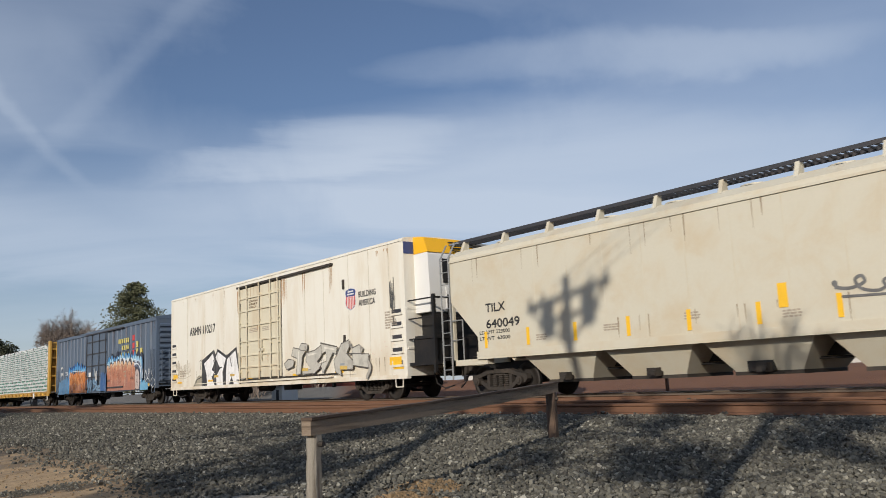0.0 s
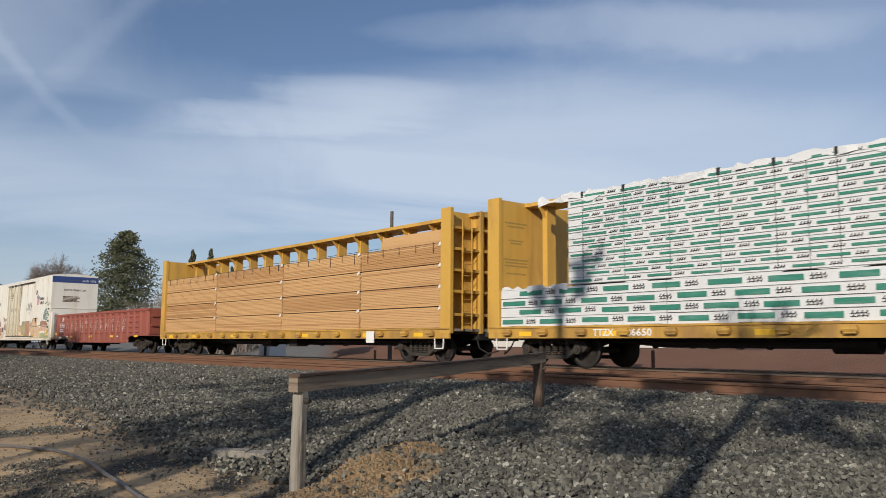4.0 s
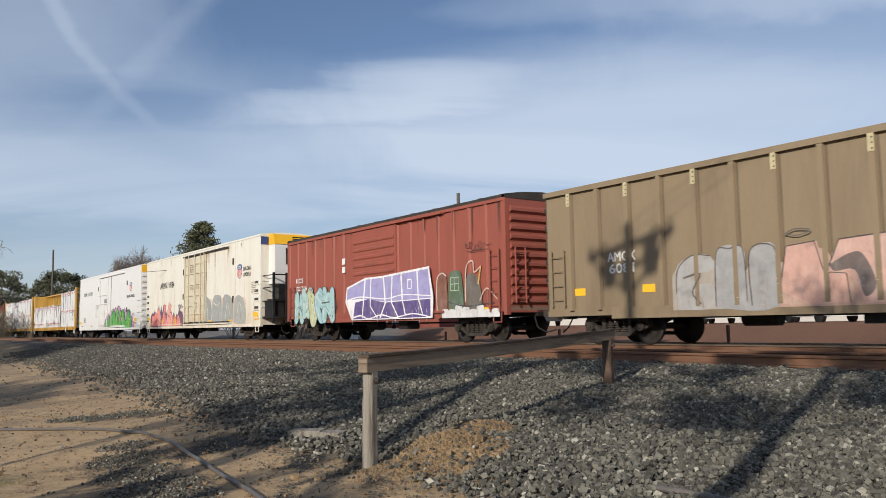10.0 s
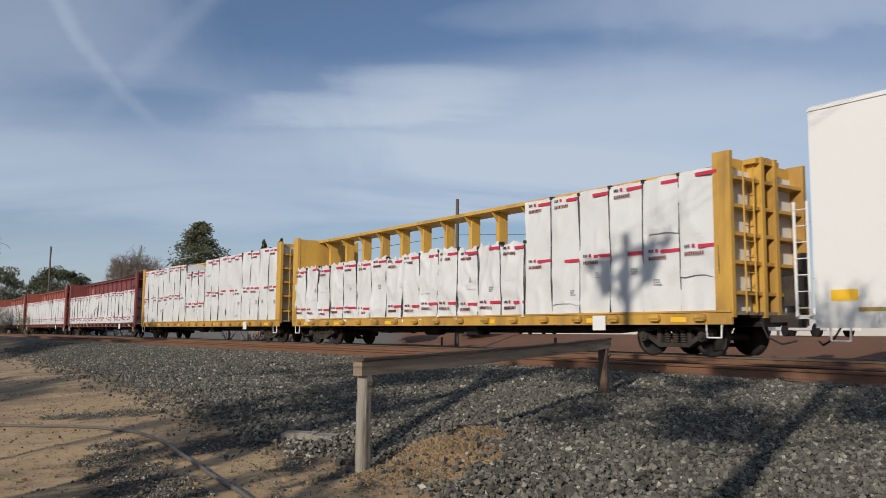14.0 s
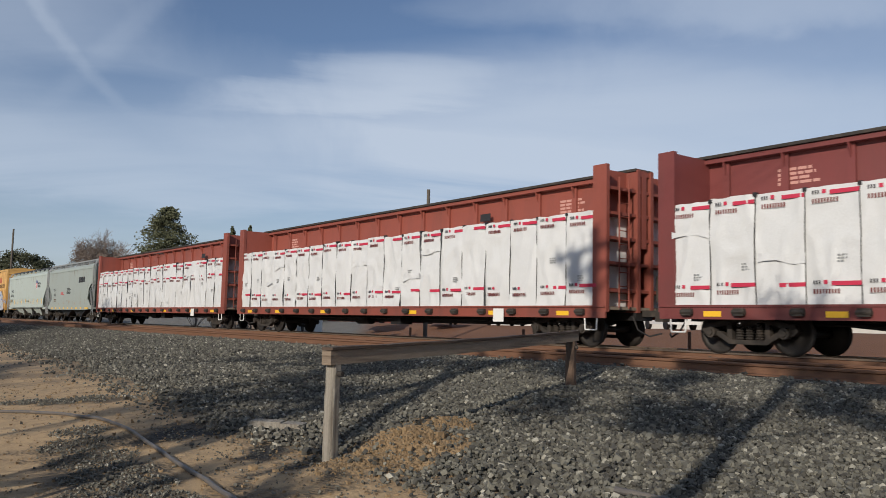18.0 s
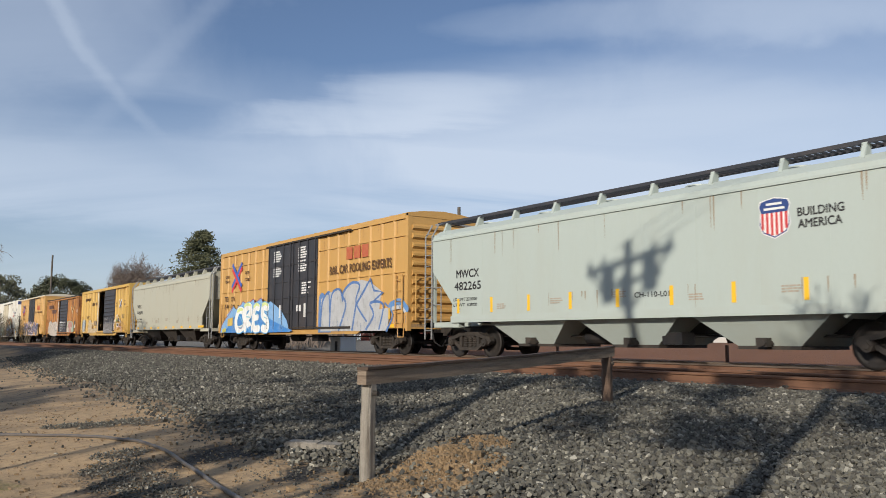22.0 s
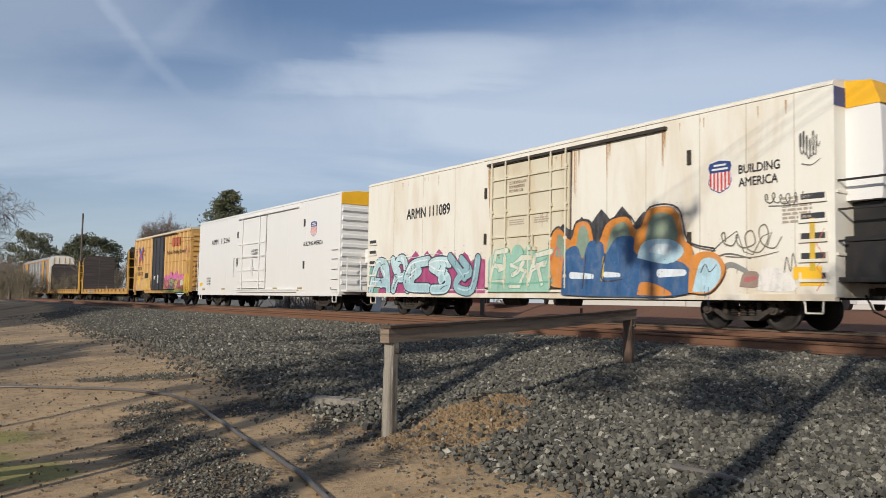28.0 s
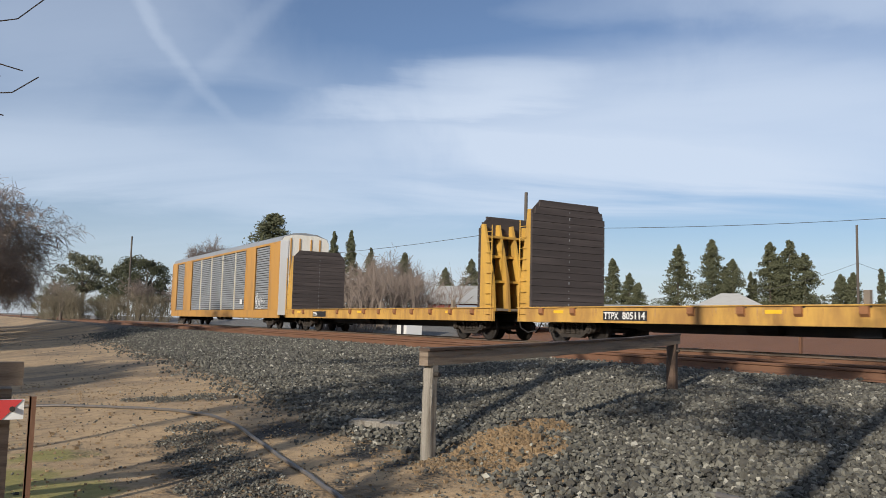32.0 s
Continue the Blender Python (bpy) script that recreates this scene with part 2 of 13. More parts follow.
def M(key):
    """The place's materials by a short key."""
    table = {
        "cream": lambda: material("cream_paint", (0.725, 0.705, 0.635), 0.5, stain=(0.50, 0.37, 0.20), amount=0.36, stretch=DRIP, bump=0.05, spread=0.03, low=0.35),
        "white": lambda: material("white_paint", (0.700, 0.700, 0.690), 0.4, stain=(0.62, 0.58, 0.50), amount=0.10, stretch=DRIP, bump=0.03, spread=0.02, low=0.10),
        "beige": lambda: material("beige_paint", (0.550, 0.520, 0.430), 0.55, stain=(0.50, 0.40, 0.26), amount=0.55, size=1.6, bump=0.05, spread=0.04, low=0.2),
        "mint": lambda: material("pale_grey_green_paint", (0.400, 0.455, 0.425), 0.5, stain=(0.36, 0.36, 0.30), amount=0.18, stretch=DRIP, bump=0.04, spread=0.03, low=0.2),
        "sage": lambda: material("weathered_grey_paint", (0.305, 0.345, 0.325), 0.55, stain=(0.30, 0.29, 0.25), amount=0.25, stretch=DRIP, bump=0.04, spread=0.04, low=0.2),
        "putty": lambda: material("putty_grey_paint", (0.430, 0.424, 0.345), 0.55, stain=(0.45, 0.40, 0.30), amount=0.22, stretch=DRIP, bump=0.04, spread=0.03, low=0.2),
        "yellow": lambda: material("railcar_yellow", (0.555, 0.325, 0.062), 0.5, stain=(0.20, 0.11, 0.05), amount=0.62, stretch=DRIP, bump=0.06, low=0.4),
        "worn_yellow": lambda: material("rust_stained_yellow", (0.560, 0.330, 0.075), 0.6, stain=(0.26, 0.13, 0.05), amount=0.6, size=0.7, stretch=(1.0, 0.9, 0.3), bump=0.1, spread=0.08, low=0.45),
        "amber": lambda: material("amber_boxcar_paint", (0.510, 0.300, 0.095), 0.5, stain=(0.40, 0.21, 0.07), amount=0.25, stretch=DRIP, bump=0.05, spread=0.05, low=0.35),
        "lemon": lambda: material("faded_yellow_paint", (0.560, 0.360, 0.090), 0.55, stain=(0.36, 0.20, 0.08), amount=0.45, stretch=DRIP, bump=0.05, spread=0.05, low=0.4),
        "rusty": lambda: material("rusted_orange_paint", (0.40, 0.175, 0.045), 0.7, stain=(0.12, 0.05, 0.025), amount=0.95, size=0.7, stretch=(1.0, 0.9, 0.3), bump=0.12, spread=0.15, low=0.5),
        "oxide": lambda: material("oxide_red_paint", (0.250, 0.065, 0.045), 0.6, stain=(0.13, 0.05, 0.04), amount=0.45, stretch=DRIP, bump=0.08, spread=0.08, low=0.35),
        "maroon": lambda: material("maroon_paint", (0.171, 0.041, 0.038), 0.55, stain=(0.11, 0.045, 0.04), amount=0.4, stretch=DRIP, bump=0.06, spread=0.08, low=0.3),
        "brick": lambda: material("brick_red_paint", (0.290, 0.080, 0.055), 0.6, stain=(0.15, 0.055, 0.04), amount=0.4, stretch=DRIP, bump=0.06, spread=0.08, low=0.3),
        "tan": lambda: material("weathered_tan_paint", (0.245, 0.187, 0.117), 0.65, stain=(0.15, 0.11, 0.07), amount=0.5, stretch=DRIP, bump=0.08, spread=0.08, low=0.3),
        "blue": lambda: material("faded_blue_grey_paint", (0.086, 0.120, 0.175), 0.55, stain=(0.10, 0.105, 0.115), amount=0.4, stretch=DRIP, bump=0.06, spread=0.06, low=0.2),
        "black": lambda: material("black_steel", (0.008, 0.008, 0.009), 0.6, stain=(0.06, 0.045, 0.035), amount=0.4, bump=0.1, spread=0.2),
        "charcoal": lambda: material("charcoal_door_paint", (0.035, 0.037, 0.045), 0.55, stain=(0.09, 0.07, 0.06), amount=0.4, stretch=DRIP, bump=0.06, spread=0.1),
        "steel": lambda: material("brown_dusty_steel", (0.030, 0.025, 0.021), 0.75, stain=(0.095, 0.072, 0.055), amount=0.45, size=0.5, bump=0.2, spread=0.25),
        "wheel": lambda: material("wheel_steel", (0.016, 0.013, 0.011), 0.65, metal=0.0, stain=(0.05, 0.038, 0.03), amount=0.35, size=0.4, bump=0.1, spread=0.2),
        "rail": lambda: material("rusty_rail_steel", (0.140, 0.068, 0.038), 0.75, stain=(0.22, 0.12, 0.07), amount=0.5, size=0.4, stretch=(1, 0.2, 1), bump=0.2, spread=0.2),
        "railhead": lambda: material("worn_rail_head", (0.34, 0.26, 0.20), 0.38, metal=0.7, stain=(0.25, 0.15, 0.09), amount=0.4, stretch=(1, 0.1, 1), bump=0.05),
        "tie": lambda: material("creosoted_tie", (0.075, 0.050, 0.036), 0.85, stain=(0.16, 0.10, 0.065), amount=0.6, stretch=(0.3, 2, 1), bump=0.4, spread=0.3),
        "rust_run": lambda: material("rust_runs", (0.36, 0.19, 0.075), 0.8, stain=(0.50, 0.36, 0.20), amount=0.6, size=0.3, bump=0, spread=0.2),
        "faint": lambda: material("faded_print", (0.36, 0.31, 0.25), 0.7, bump=0),
        "grime_run": lambda: material("grime_runs", (0.30, 0.24, 0.17), 0.85, stain=(0.20, 0.15, 0.10), amount=0.5, size=0.3, bump=0, spread=0.2),
        "dark_run": lambda: material("dark_runs", (0.11, 0.06, 0.05), 0.85, stain=(0.07, 0.05, 0.045), amount=0.5, size=0.3, bump=0, spread=0.2),
        "galv": lambda: material("galvanised_grating", (0.36, 0.37, 0.37), 0.5, metal=0.5, stain=(0.25, 0.22, 0.2), amount=0.3, bump=0.05),
        "seam": lambda: material("dirty_seam", (0.52, 0.48, 0.40), 0.7, stain=(0.36, 0.29, 0.20), amount=0.7, stretch=(1, 1, 0.2), bump=0),
        "door": lambda: material("cream_door_paint", (0.600, 0.560, 0.440), 0.5, stain=(0.42, 0.27, 0.13), amount=0.45, stretch=DRIP, bump=0.05, spread=0.04, low=0.4),
        "ink": lambda: material("black_lettering", (0.02, 0.02, 0.022), 0.6, bump=0),
        "brown_ink": lambda: material("brown_lettering", (0.10, 0.05, 0.02), 0.6, bump=0),
        "chalk": lambda: material("white_lettering", (0.702, 0.702, 0.684), 0.6, bump=0),
        "crimson": lambda: material("crimson_print", (0.50, 0.03, 0.07), 0.5, bump=0),
        "faded_red": lambda: material("faded_red_lettering", (0.42, 0.10, 0.05), 0.65, stain=(0.50, 0.24, 0.07), amount=0.5, size=0.4, bump=0),
        "pale_red": lambda: material("faded_pink_print", (0.50, 0.26, 0.22), 0.7, bump=0),
        "straw": lambda: material("pale_yellow_lettering", (0.62, 0.53, 0.16), 0.6, stain=(0.40, 0.36, 0.20), amount=0.4, size=0.4, bump=0),
        "red": lambda: material("red_lettering", (0.55, 0.05, 0.05), 0.55, bump=0),
        "navy": lambda: material("navy_panel", (0.03, 0.06, 0.20), 0.5, bump=0),
        "pale_blue": lambda: material("pale_blue_spray", (0.36, 0.52, 0.62), 0.6, stain=(0.55, 0.58, 0.56), amount=0.5, size=0.3, bump=0),
        "faded_ochre": lambda: material("faded_ochre_tape", (0.33, 0.22, 0.06), 0.6, bump=0),
        "straw_grey": lambda: material("faded_straw_paint", (0.50, 0.44, 0.27), 0.7, stain=(0.30, 0.24, 0.15), amount=0.5, size=0.3, bump=0),
        # colour for the shadow lines painted beside the high gondola's posts
        "grime_dark": lambda: material("shade_beside_post", (0.13, 0.10, 0.07), 0.9, stain=(0.20, 0.16, 0.11), amount=0.6, size=0.3, stretch=(1, 1, 0.2), bump=0),
        "mid_blue": lambda: material("faded_blue_print", (0.06, 0.12, 0.42), 0.55, bump=0),
        "reflect": lambda: material("yellow_reflector_tape", (0.80, 0.47, 0.03), 0.4, bump=0),
        "gold": lambda: material("cooling_unit_yellow", (0.82, 0.44, 0.015), 0.4, stain=(0.5, 0.3, 0.05), amount=0.2, bump=0.02),
        "green": lambda: material("green_wrap_print", (0.035, 0.19, 0.135), 0.45, stain=(0.16, 0.30, 0.25), amount=0.6, size=0.5, stretch=(1, 0.4, 3), bump=0, spread=0.2),
        "wrap": lambda: material("white_plastic_wrap", (0.640, 0.650, 0.655), 0.38, stain=(0.56, 0.56, 0.55), amount=0.45, size=0.8, stretch=(1, 1, 0.6), bump=0.45, spread=0.07),
        "lumber": lambda: material("bare_lumber_stack", (0.540, 0.325, 0.145), 0.75, stain=(0.36, 0.19, 0.08), amount=0.5, stretch=(1, 0.12, 2.5), bump=0.25, spread=0.18),
        "lumber2": lambda: material("dark_lumber_stack", (0.430, 0.240, 0.100), 0.75, stain=(0.25, 0.11, 0.04), amount=0.5, stretch=(1, 0.12, 2.5), bump=0.25, spread=0.2),
        "plank": lambda: material("dark_bulkhead_planks", (0.045, 0.036, 0.034), 0.8, stain=(0.10, 0.08, 0.075), amount=0.6, stretch=(0.15, 0.15, 3), bump=0.3, spread=0.3),
        "deck": lambda: material("grey_deck_planks", (0.22, 0.18, 0.14), 0.85, stain=(0.12, 0.10, 0.08), amount=0.5, stretch=(0.2, 3, 1), bump=0.3, spread=0.25),
        "stake_rust": lambda: material("rusty_stake_pocket", (0.27, 0.12, 0.05), 0.8, stain=(0.14, 0.06, 0.03), amount=0.6, size=0.3, bump=0.2, spread=0.2),
        "screen": lambda: material("galvanised_side_screens", (0.302, 0.319, 0.336), 0.5, metal=0.25, stain=(0.24, 0.21, 0.19), amount=0.35, stretch=DRIP, bump=0.05),
        "ochre": lambda: material("ochre_frame_paint", (0.470, 0.244, 0.055), 0.55, stain=(0.24, 0.14, 0.07), amount=0.6, stretch=DRIP, bump=0.06),
        "post": lambda: material("weathered_post_wood", (0.30, 0.275, 0.235), 0.85, stain=(0.085, 0.065, 0.045), amount=0.85, size=0.16, stretch=(2.2, 2.2, 0.10), bump=0.6, spread=0.35),
        "beam": lambda: material("weathered_beam_wood", (0.25, 0.195, 0.145), 0.85, stain=(0.075, 0.05, 0.035), amount=0.85, size=0.22, stretch=(0.16, 0.16, 3), bump=0.6, spread=0.35),
        "pole": lambda: material("utility_pole_wood", (0.10, 0.085, 0.07), 0.85, stain=(0.05, 0.04, 0.035), amount=0.5, stretch=(2, 2, 0.1), bump=0.4, spread=0.2),
        "bark": lambda: material("grey_bark", (0.13, 0.105, 0.085), 0.9, stain=(0.07, 0.055, 0.045), amount=0.5, size=0.5, stretch=(1, 1, 0.3), bump=0.6, spread=0.25),
        "twig": lambda: material("bare_twigs", (0.230, 0.185, 0.155), 0.9, stain=(0.12, 0.09, 0.08), amount=0.5, bump=0, spread=0.2),
        "brush": lambda: material("dry_brush", (0.125, 0.105, 0.072), 0.9, stain=(0.085, 0.078, 0.045), amount=0.5, bump=0, spread=0.3),
        "needle": lambda: material("conifer_needles", (0.098, 0.104, 0.055), 0.8, stain=(0.062, 0.070, 0.034), amount=0.6, size=2, bump=0, spread=0.35),
        "gum": lambda: material("grey_green_foliage", (0.115, 0.12, 0.075), 0.8, stain=(0.16, 0.15, 0.10), amount=0.6, size=2, bump=0, spread=0.35),
        "leaf": lambda: material("olive_foliage", (0.060, 0.066, 0.034), 0.8, stain=(0.09, 0.085, 0.045), amount=0.6, size=2, bump=0, spread=0.35),
        "cable": lambda: material("black_cable_sheath", (0.10, 0.092, 0.088), 0.5, stain=(0.20, 0.165, 0.13), amount=0.5, size=0.3, bump=0.1),
        "roof": lambda: material("grey_shingle_roof", (0.302, 0.302, 0.294), 0.85, stain=(0.26, 0.26, 0.25), amount=0.5, stretch=(1, 1, 4), bump=0.2),
        "pale_roof": lambda: material("pale_grey_shingle_roof", (0.42, 0.41, 0.385), 0.85, stain=(0.33, 0.32, 0.30), amount=0.5, stretch=(1, 1, 4), bump=0.2),
        "stucco": lambda: material("pale_stucco", (0.487, 0.470, 0.437), 0.85, stain=(0.45, 0.42, 0.38), amount=0.4, bump=0.2),
        "barn": lambda: material("barn_red_siding", (0.20, 0.05, 0.035), 0.8, stain=(0.12, 0.04, 0.03), amount=0.4, bump=0.2),
        "glass": lambda: material("dark_window_glass", (0.02, 0.025, 0.03), 0.1, bump=0),
        "silver": lambda: material("silver_car_paint", (0.42, 0.43, 0.45), 0.3, metal=0.5, bump=0),
    }
    return table[key]()


def colour(name, rgb):
    """Spray paint of one colour, faded, gone chalky in runs and dusty towards the sill."""
    made = "spray_" + name in MATS
    m = material("spray_" + name, rgb, 0.6, stain=tuple(c * 0.55 + 0.10 for c in rgb), amount=0.75, size=0.35, stretch=(1, 1.3, 0.35), bump=0, spread=0.30)
    if made:
        return m
    t = m.node_tree
    b = t.nodes["Principled BSDF"]
    was = b.inputs["Base Color"].links[0].from_socket
    v = t.nodes.new("ShaderNodeTexCoord").outputs["Object"]
    puff = noise_of(t, v, 2.6, 4, 0.6, 0.5)
    fade = mixed(t, arith(t, "MULTIPLY", span(t, puff, 0.48, 0.72), 0.45), was, tuple(min(0.8, c * 0.9 + 0.12) for c in rgb))
    fade = mixed(t, arith(t, "MULTIPLY", span(t, puff, 0.46, 0.28), 0.45), fade, tuple(c * 0.5 for c in rgb))
    runs = noise_of(t, scaled(t, v, (1, 9.0, 0.5)), 1.6, 5, 0.65)
    t.links.new(mixed(t, arith(t, "MULTIPLY", span(t, runs, 0.56, 0.74), 0.4), fade, (0.30, 0.24, 0.18)), b.inputs["Base Color"])
    return m


# ---- geometry helpers ----
class Geo:
    """Collects faces; several material slots."""

    def __init__(self):
        self.v, self.f, self.m = [], [], []

    def add(self, verts, faces, slot=0):
        n = len(self.v)
        self.v.extend(tuple(p) for p in verts)
        self.f.extend(tuple(i + n for i in f) for f in faces)
        self.m.extend([slot] * len(faces))
        return self

    def box(self, x0, x1, y0, y1, z0, z1, slot=0, skew=0.0):
        x0, x1, y0, y1 = min(x0, x1), max(x0, x1), min(y0, y1), max(y0, y1)
        return self.add([(x0, y0, z0), (x1, y0, z0), (x1, y1, z0), (x0, y1, z0), (x0, y0 + skew, z1), (x1, y0 + skew, z1), (x1, y1 + skew, z1), (x0, y1 + skew, z1)],
                        [(0, 3, 2, 1), (4, 5, 6, 7), (0, 1, 5, 4), (1, 2, 6, 5), (2, 3, 7, 6), (3, 0, 4, 7)], slot)

    def prism(self, pts, axis, a, b, slot=0):
        """A closed outline, drawn out along an axis ('x': outline in y, z; 'y': in x, z; 'z': in x, y)."""
        put = {"x": lambda p, s: (s, p[0], p[1]), "y": lambda p, s: (p[0], s, p[1]), "z": lambda p, s: (p[0], p[1], s)}[axis]
        n = len(pts)
        verts = [put(p, a) for p in pts] + [put(p, b) for p in pts]
        area = sum(pts[i][0] * pts[(i + 1) % n][1] - pts[(i + 1) % n][0] * pts[i][1] for i in range(n))
        flip = (area > 0) == (axis != "y")
        flip = flip if b > a else not flip
        faces = [tuple(range(n)), tuple(range(2 * n - 1, n - 1, -1))] + [(i + n, (i + 1) % n + n, (i + 1) % n, i) for i in range(n)]
        if flip:
            faces = [f[::-1] for f in faces]
        return self.add(verts, faces, slot)

    def tube(self, a, b, r0, r1=None, n=6, slot=0, caps=True):
        a, b = Vector(a), Vector(b)
        r1 = r0 if r1 is None else r1
        d = (b - a).normalized()
        u = d.orthogonal().normalized()
        w = d.cross(u)
        verts = []
        for c, r in ((a, r0), (b, r1)):
            for i in range(n):
                k = 2 * math.pi * i / n
                verts.append(c + (u * math.cos(k) + w * math.sin(k)) * r)
        faces = [(i, (i + 1) % n, (i + 1) % n + n, i + n) for i in range(n)]
        if caps:
            faces += [tuple(range(n - 1, -1, -1)), tuple(range(n, 2 * n))]
        return self.add(verts, faces, slot)

    def pipe(self, pts, r, n=6, slot=0):
        for a, b in zip(pts, pts[1:]):
            self.tube(a, b, r, r, n, slot)
        return self

    def mesh(self, name):
        me = bpy.data.meshes.new(name)
        me.from_pydata(self.v, [], self.f)
        if any(self.m):
            me.polygons.foreach_set("material_index", self.m)
        me.update()
        return me


def part(name, geo, mats, parent, label="", smooth=False, kind=""):
    """One mesh object under a thing or a part."""
    me = geo.mesh(name) if isinstance(geo, Geo) else geo
    if not me.materials:
        for k in (mats if isinstance(mats, (list, tuple)) else [mats]):
            me.materials.append(M(k) if isinstance(k, str) else k)
    if smooth:
        me.polygons.foreach_set("use_smooth", [True] * len(me.polygons))
    ob = new(name, me)
    if parent is not None:
        ob.parent = parent
    return tagged(ob, label=label, kind=kind)


def thing(name, label, category, at=(0, 0, 0), turn=0.0, group="", kind=""):
    ob = new(name)
    ob.empty_display_size = 0.3
    ob.matrix_world = pose(*at, 0, 0, turn)
    return tagged(ob, label, category, group, kind)


FONT_MESH = {}


def letters(words):
    """Flat outlines of words, drawn before the scene fills up."""
    for w in words:
        cu = bpy.data.curves.new("lettering", "FONT")
        cu.body, cu.size, cu.offset, cu.resolution_u, cu.extrude = w, 1.0, 0.0, 3, 0.0
        ob = new("lettering", cu)
        me = bpy.data.meshes.new_from_object(ob.evaluated_get(bpy.context.evaluated_depsgraph_get()))
        co = [v.co.copy() for v in me.vertices]
        x0, y0 = min(c.x for c in co), min(c.y for c in co)
        FONT_MESH[w] = ([(c.x - x0, c.y - y0) for c in co], [tuple(p.vertices) for p in me.polygons])
        bpy.data.objects.remove(ob)
        bpy.data.curves.remove(cu)
        bpy.data.meshes.remove(me)


def word(parent, text, y, z, w, h, mat, x=-1.556, end=None, slant=0.0, name="lettering"):
    """Lettering whose left foot is at (y, z) on the near side, or across an end wall (end: its y; y then counts from the near side)."""
    co, faces = FONT_MESH[text]
    sx = w / max(c[0] for c in co)
    sy = h / max(c[1] for c in co)
    g = Geo()
    if end is None:
        bold = h * 0.035
        for k, (du, dv) in enumerate(((-bold, 0), (bold, 0), (0, bold), (0, -bold))):
            g.add([(x - 0.0003 * k, y - c[0] * sx - slant * c[1] * sy + du, z + c[1] * sy + dv) for c in co], faces)
    else:
        g.add([(y + c[0] * sx, end, z + c[1] * sy) for c in co], faces)
    return part(name, g, mat, parent)


def bars(parent, y, z, w, h, rows, mat, x=-1.556, seed=1, name="small_print", end=None):
    """Writing too small to read: rows of bars."""
    rnd = random.Random(seed)
    g = Geo()
    step = h / rows
    for i in range(rows):
        top = z + h - i * step
        u = 0.0
        stop = w * rnd.uniform(0.7, 1.0)
        while u < stop - 0.03:
            v = min(stop, u + rnd.uniform(0.25, 0.6) * w * 0.5)
            if end is None:
                g.box(x - 0.001, x + 0.002, y - u, y - v, top - step * 0.62, top)
            else:
                g.box(y + u, y + v, end - 0.001, end + 0.002, top - step * 0.62, top)
            u = v + step * 0.35
    return part(name, g, mat, parent)


def plate(parent, y0, y1, z0, z1, mat, name="reflector", x=-1.557, label=""):
    return part(name, Geo().box(x - 0.004, x + 0.006, y0, y1, z0, z1), mat, parent, label)


def stroke(g, pts, width, x, slot, mid=0.0):
    """A flat brush stroke on the near side."""
    n = len(pts)
    left, right = [], []
    for i, p in enumerate(pts):
        a, b = Vector(pts[max(0, i - 1)]), Vector(pts[min(n - 1, i + 1)])
        d = (b - a).normalized()
        o = Vector((-d.y, d.x)) * width / 2
        ext = d * (width * 0.35 if i in (0, n - 1) else 0) * (1 if i == n - 1 else -1)
        left.append((x, p[0] + o.x + ext.x, p[1] + o.y + ext.y))
        right.append((x, p[0] - o.x + ext.x, p[1] - o.y + ext.y))
    g.add(left + right, [(i, i + 1, n + i + 1, n + i) for i in range(n - 1)], slot)


def smooth_line(pts, steps=6):
    """A curve through the given places on the car's side."""
    pts = [Vector(p) for p in pts]
    out = []
    for i in range(len(pts) - 1):
        p0, p1, p2, p3 = pts[max(0, i - 1)], pts[i], pts[i + 1], pts[min(len(pts) - 1, i + 2)]
        for k in range(steps):
            u = k / steps
            out.append(0.5 * ((2 * p1) + (p2 - p0) * u + (2 * p0 - 5 * p1 + 4 * p2 - p3) * u * u + (3 * p1 - p0 - 3 * p2 + p3) * u ** 3))
    return out + [pts[-1]]


def ribbon(g, pts, w0, w1, x, slot, step=0.00002):
    """A curved paint line with round ends, w0 wide at its start and w1 at its end."""
    n = len(pts)
    left, right = [], []
    for i, p in enumerate(pts):
        d = (Vector(pts[min(n - 1, i + 1)]) - Vector(pts[max(0, i - 1)]))
        d = d.normalized() if d.length else Vector((1, 0))
        o = Vector((-d.y, d.x)) * (w0 + (w1 - w0) * i / (n - 1)) / 2
        xx = x - step * i
        left.append((xx, p[0] + o.x, p[1] + o.y))
        right.append((xx, p[0] - o.x, p[1] - o.y))
    g.add(left + right, [(i, i + 1, n + i + 1, n + i) for i in range(n - 1)], slot)
    for p, w, k in ((pts[0], w0, 0), (pts[-1], w1, n - 1)):
        g.add([(x - step * k - 0.00001, p[0] + math.cos(a * 0.6283) * w / 2, p[1] + math.sin(a * 0.6283) * w / 2) for a in range(10)], [tuple(range(10))], slot)


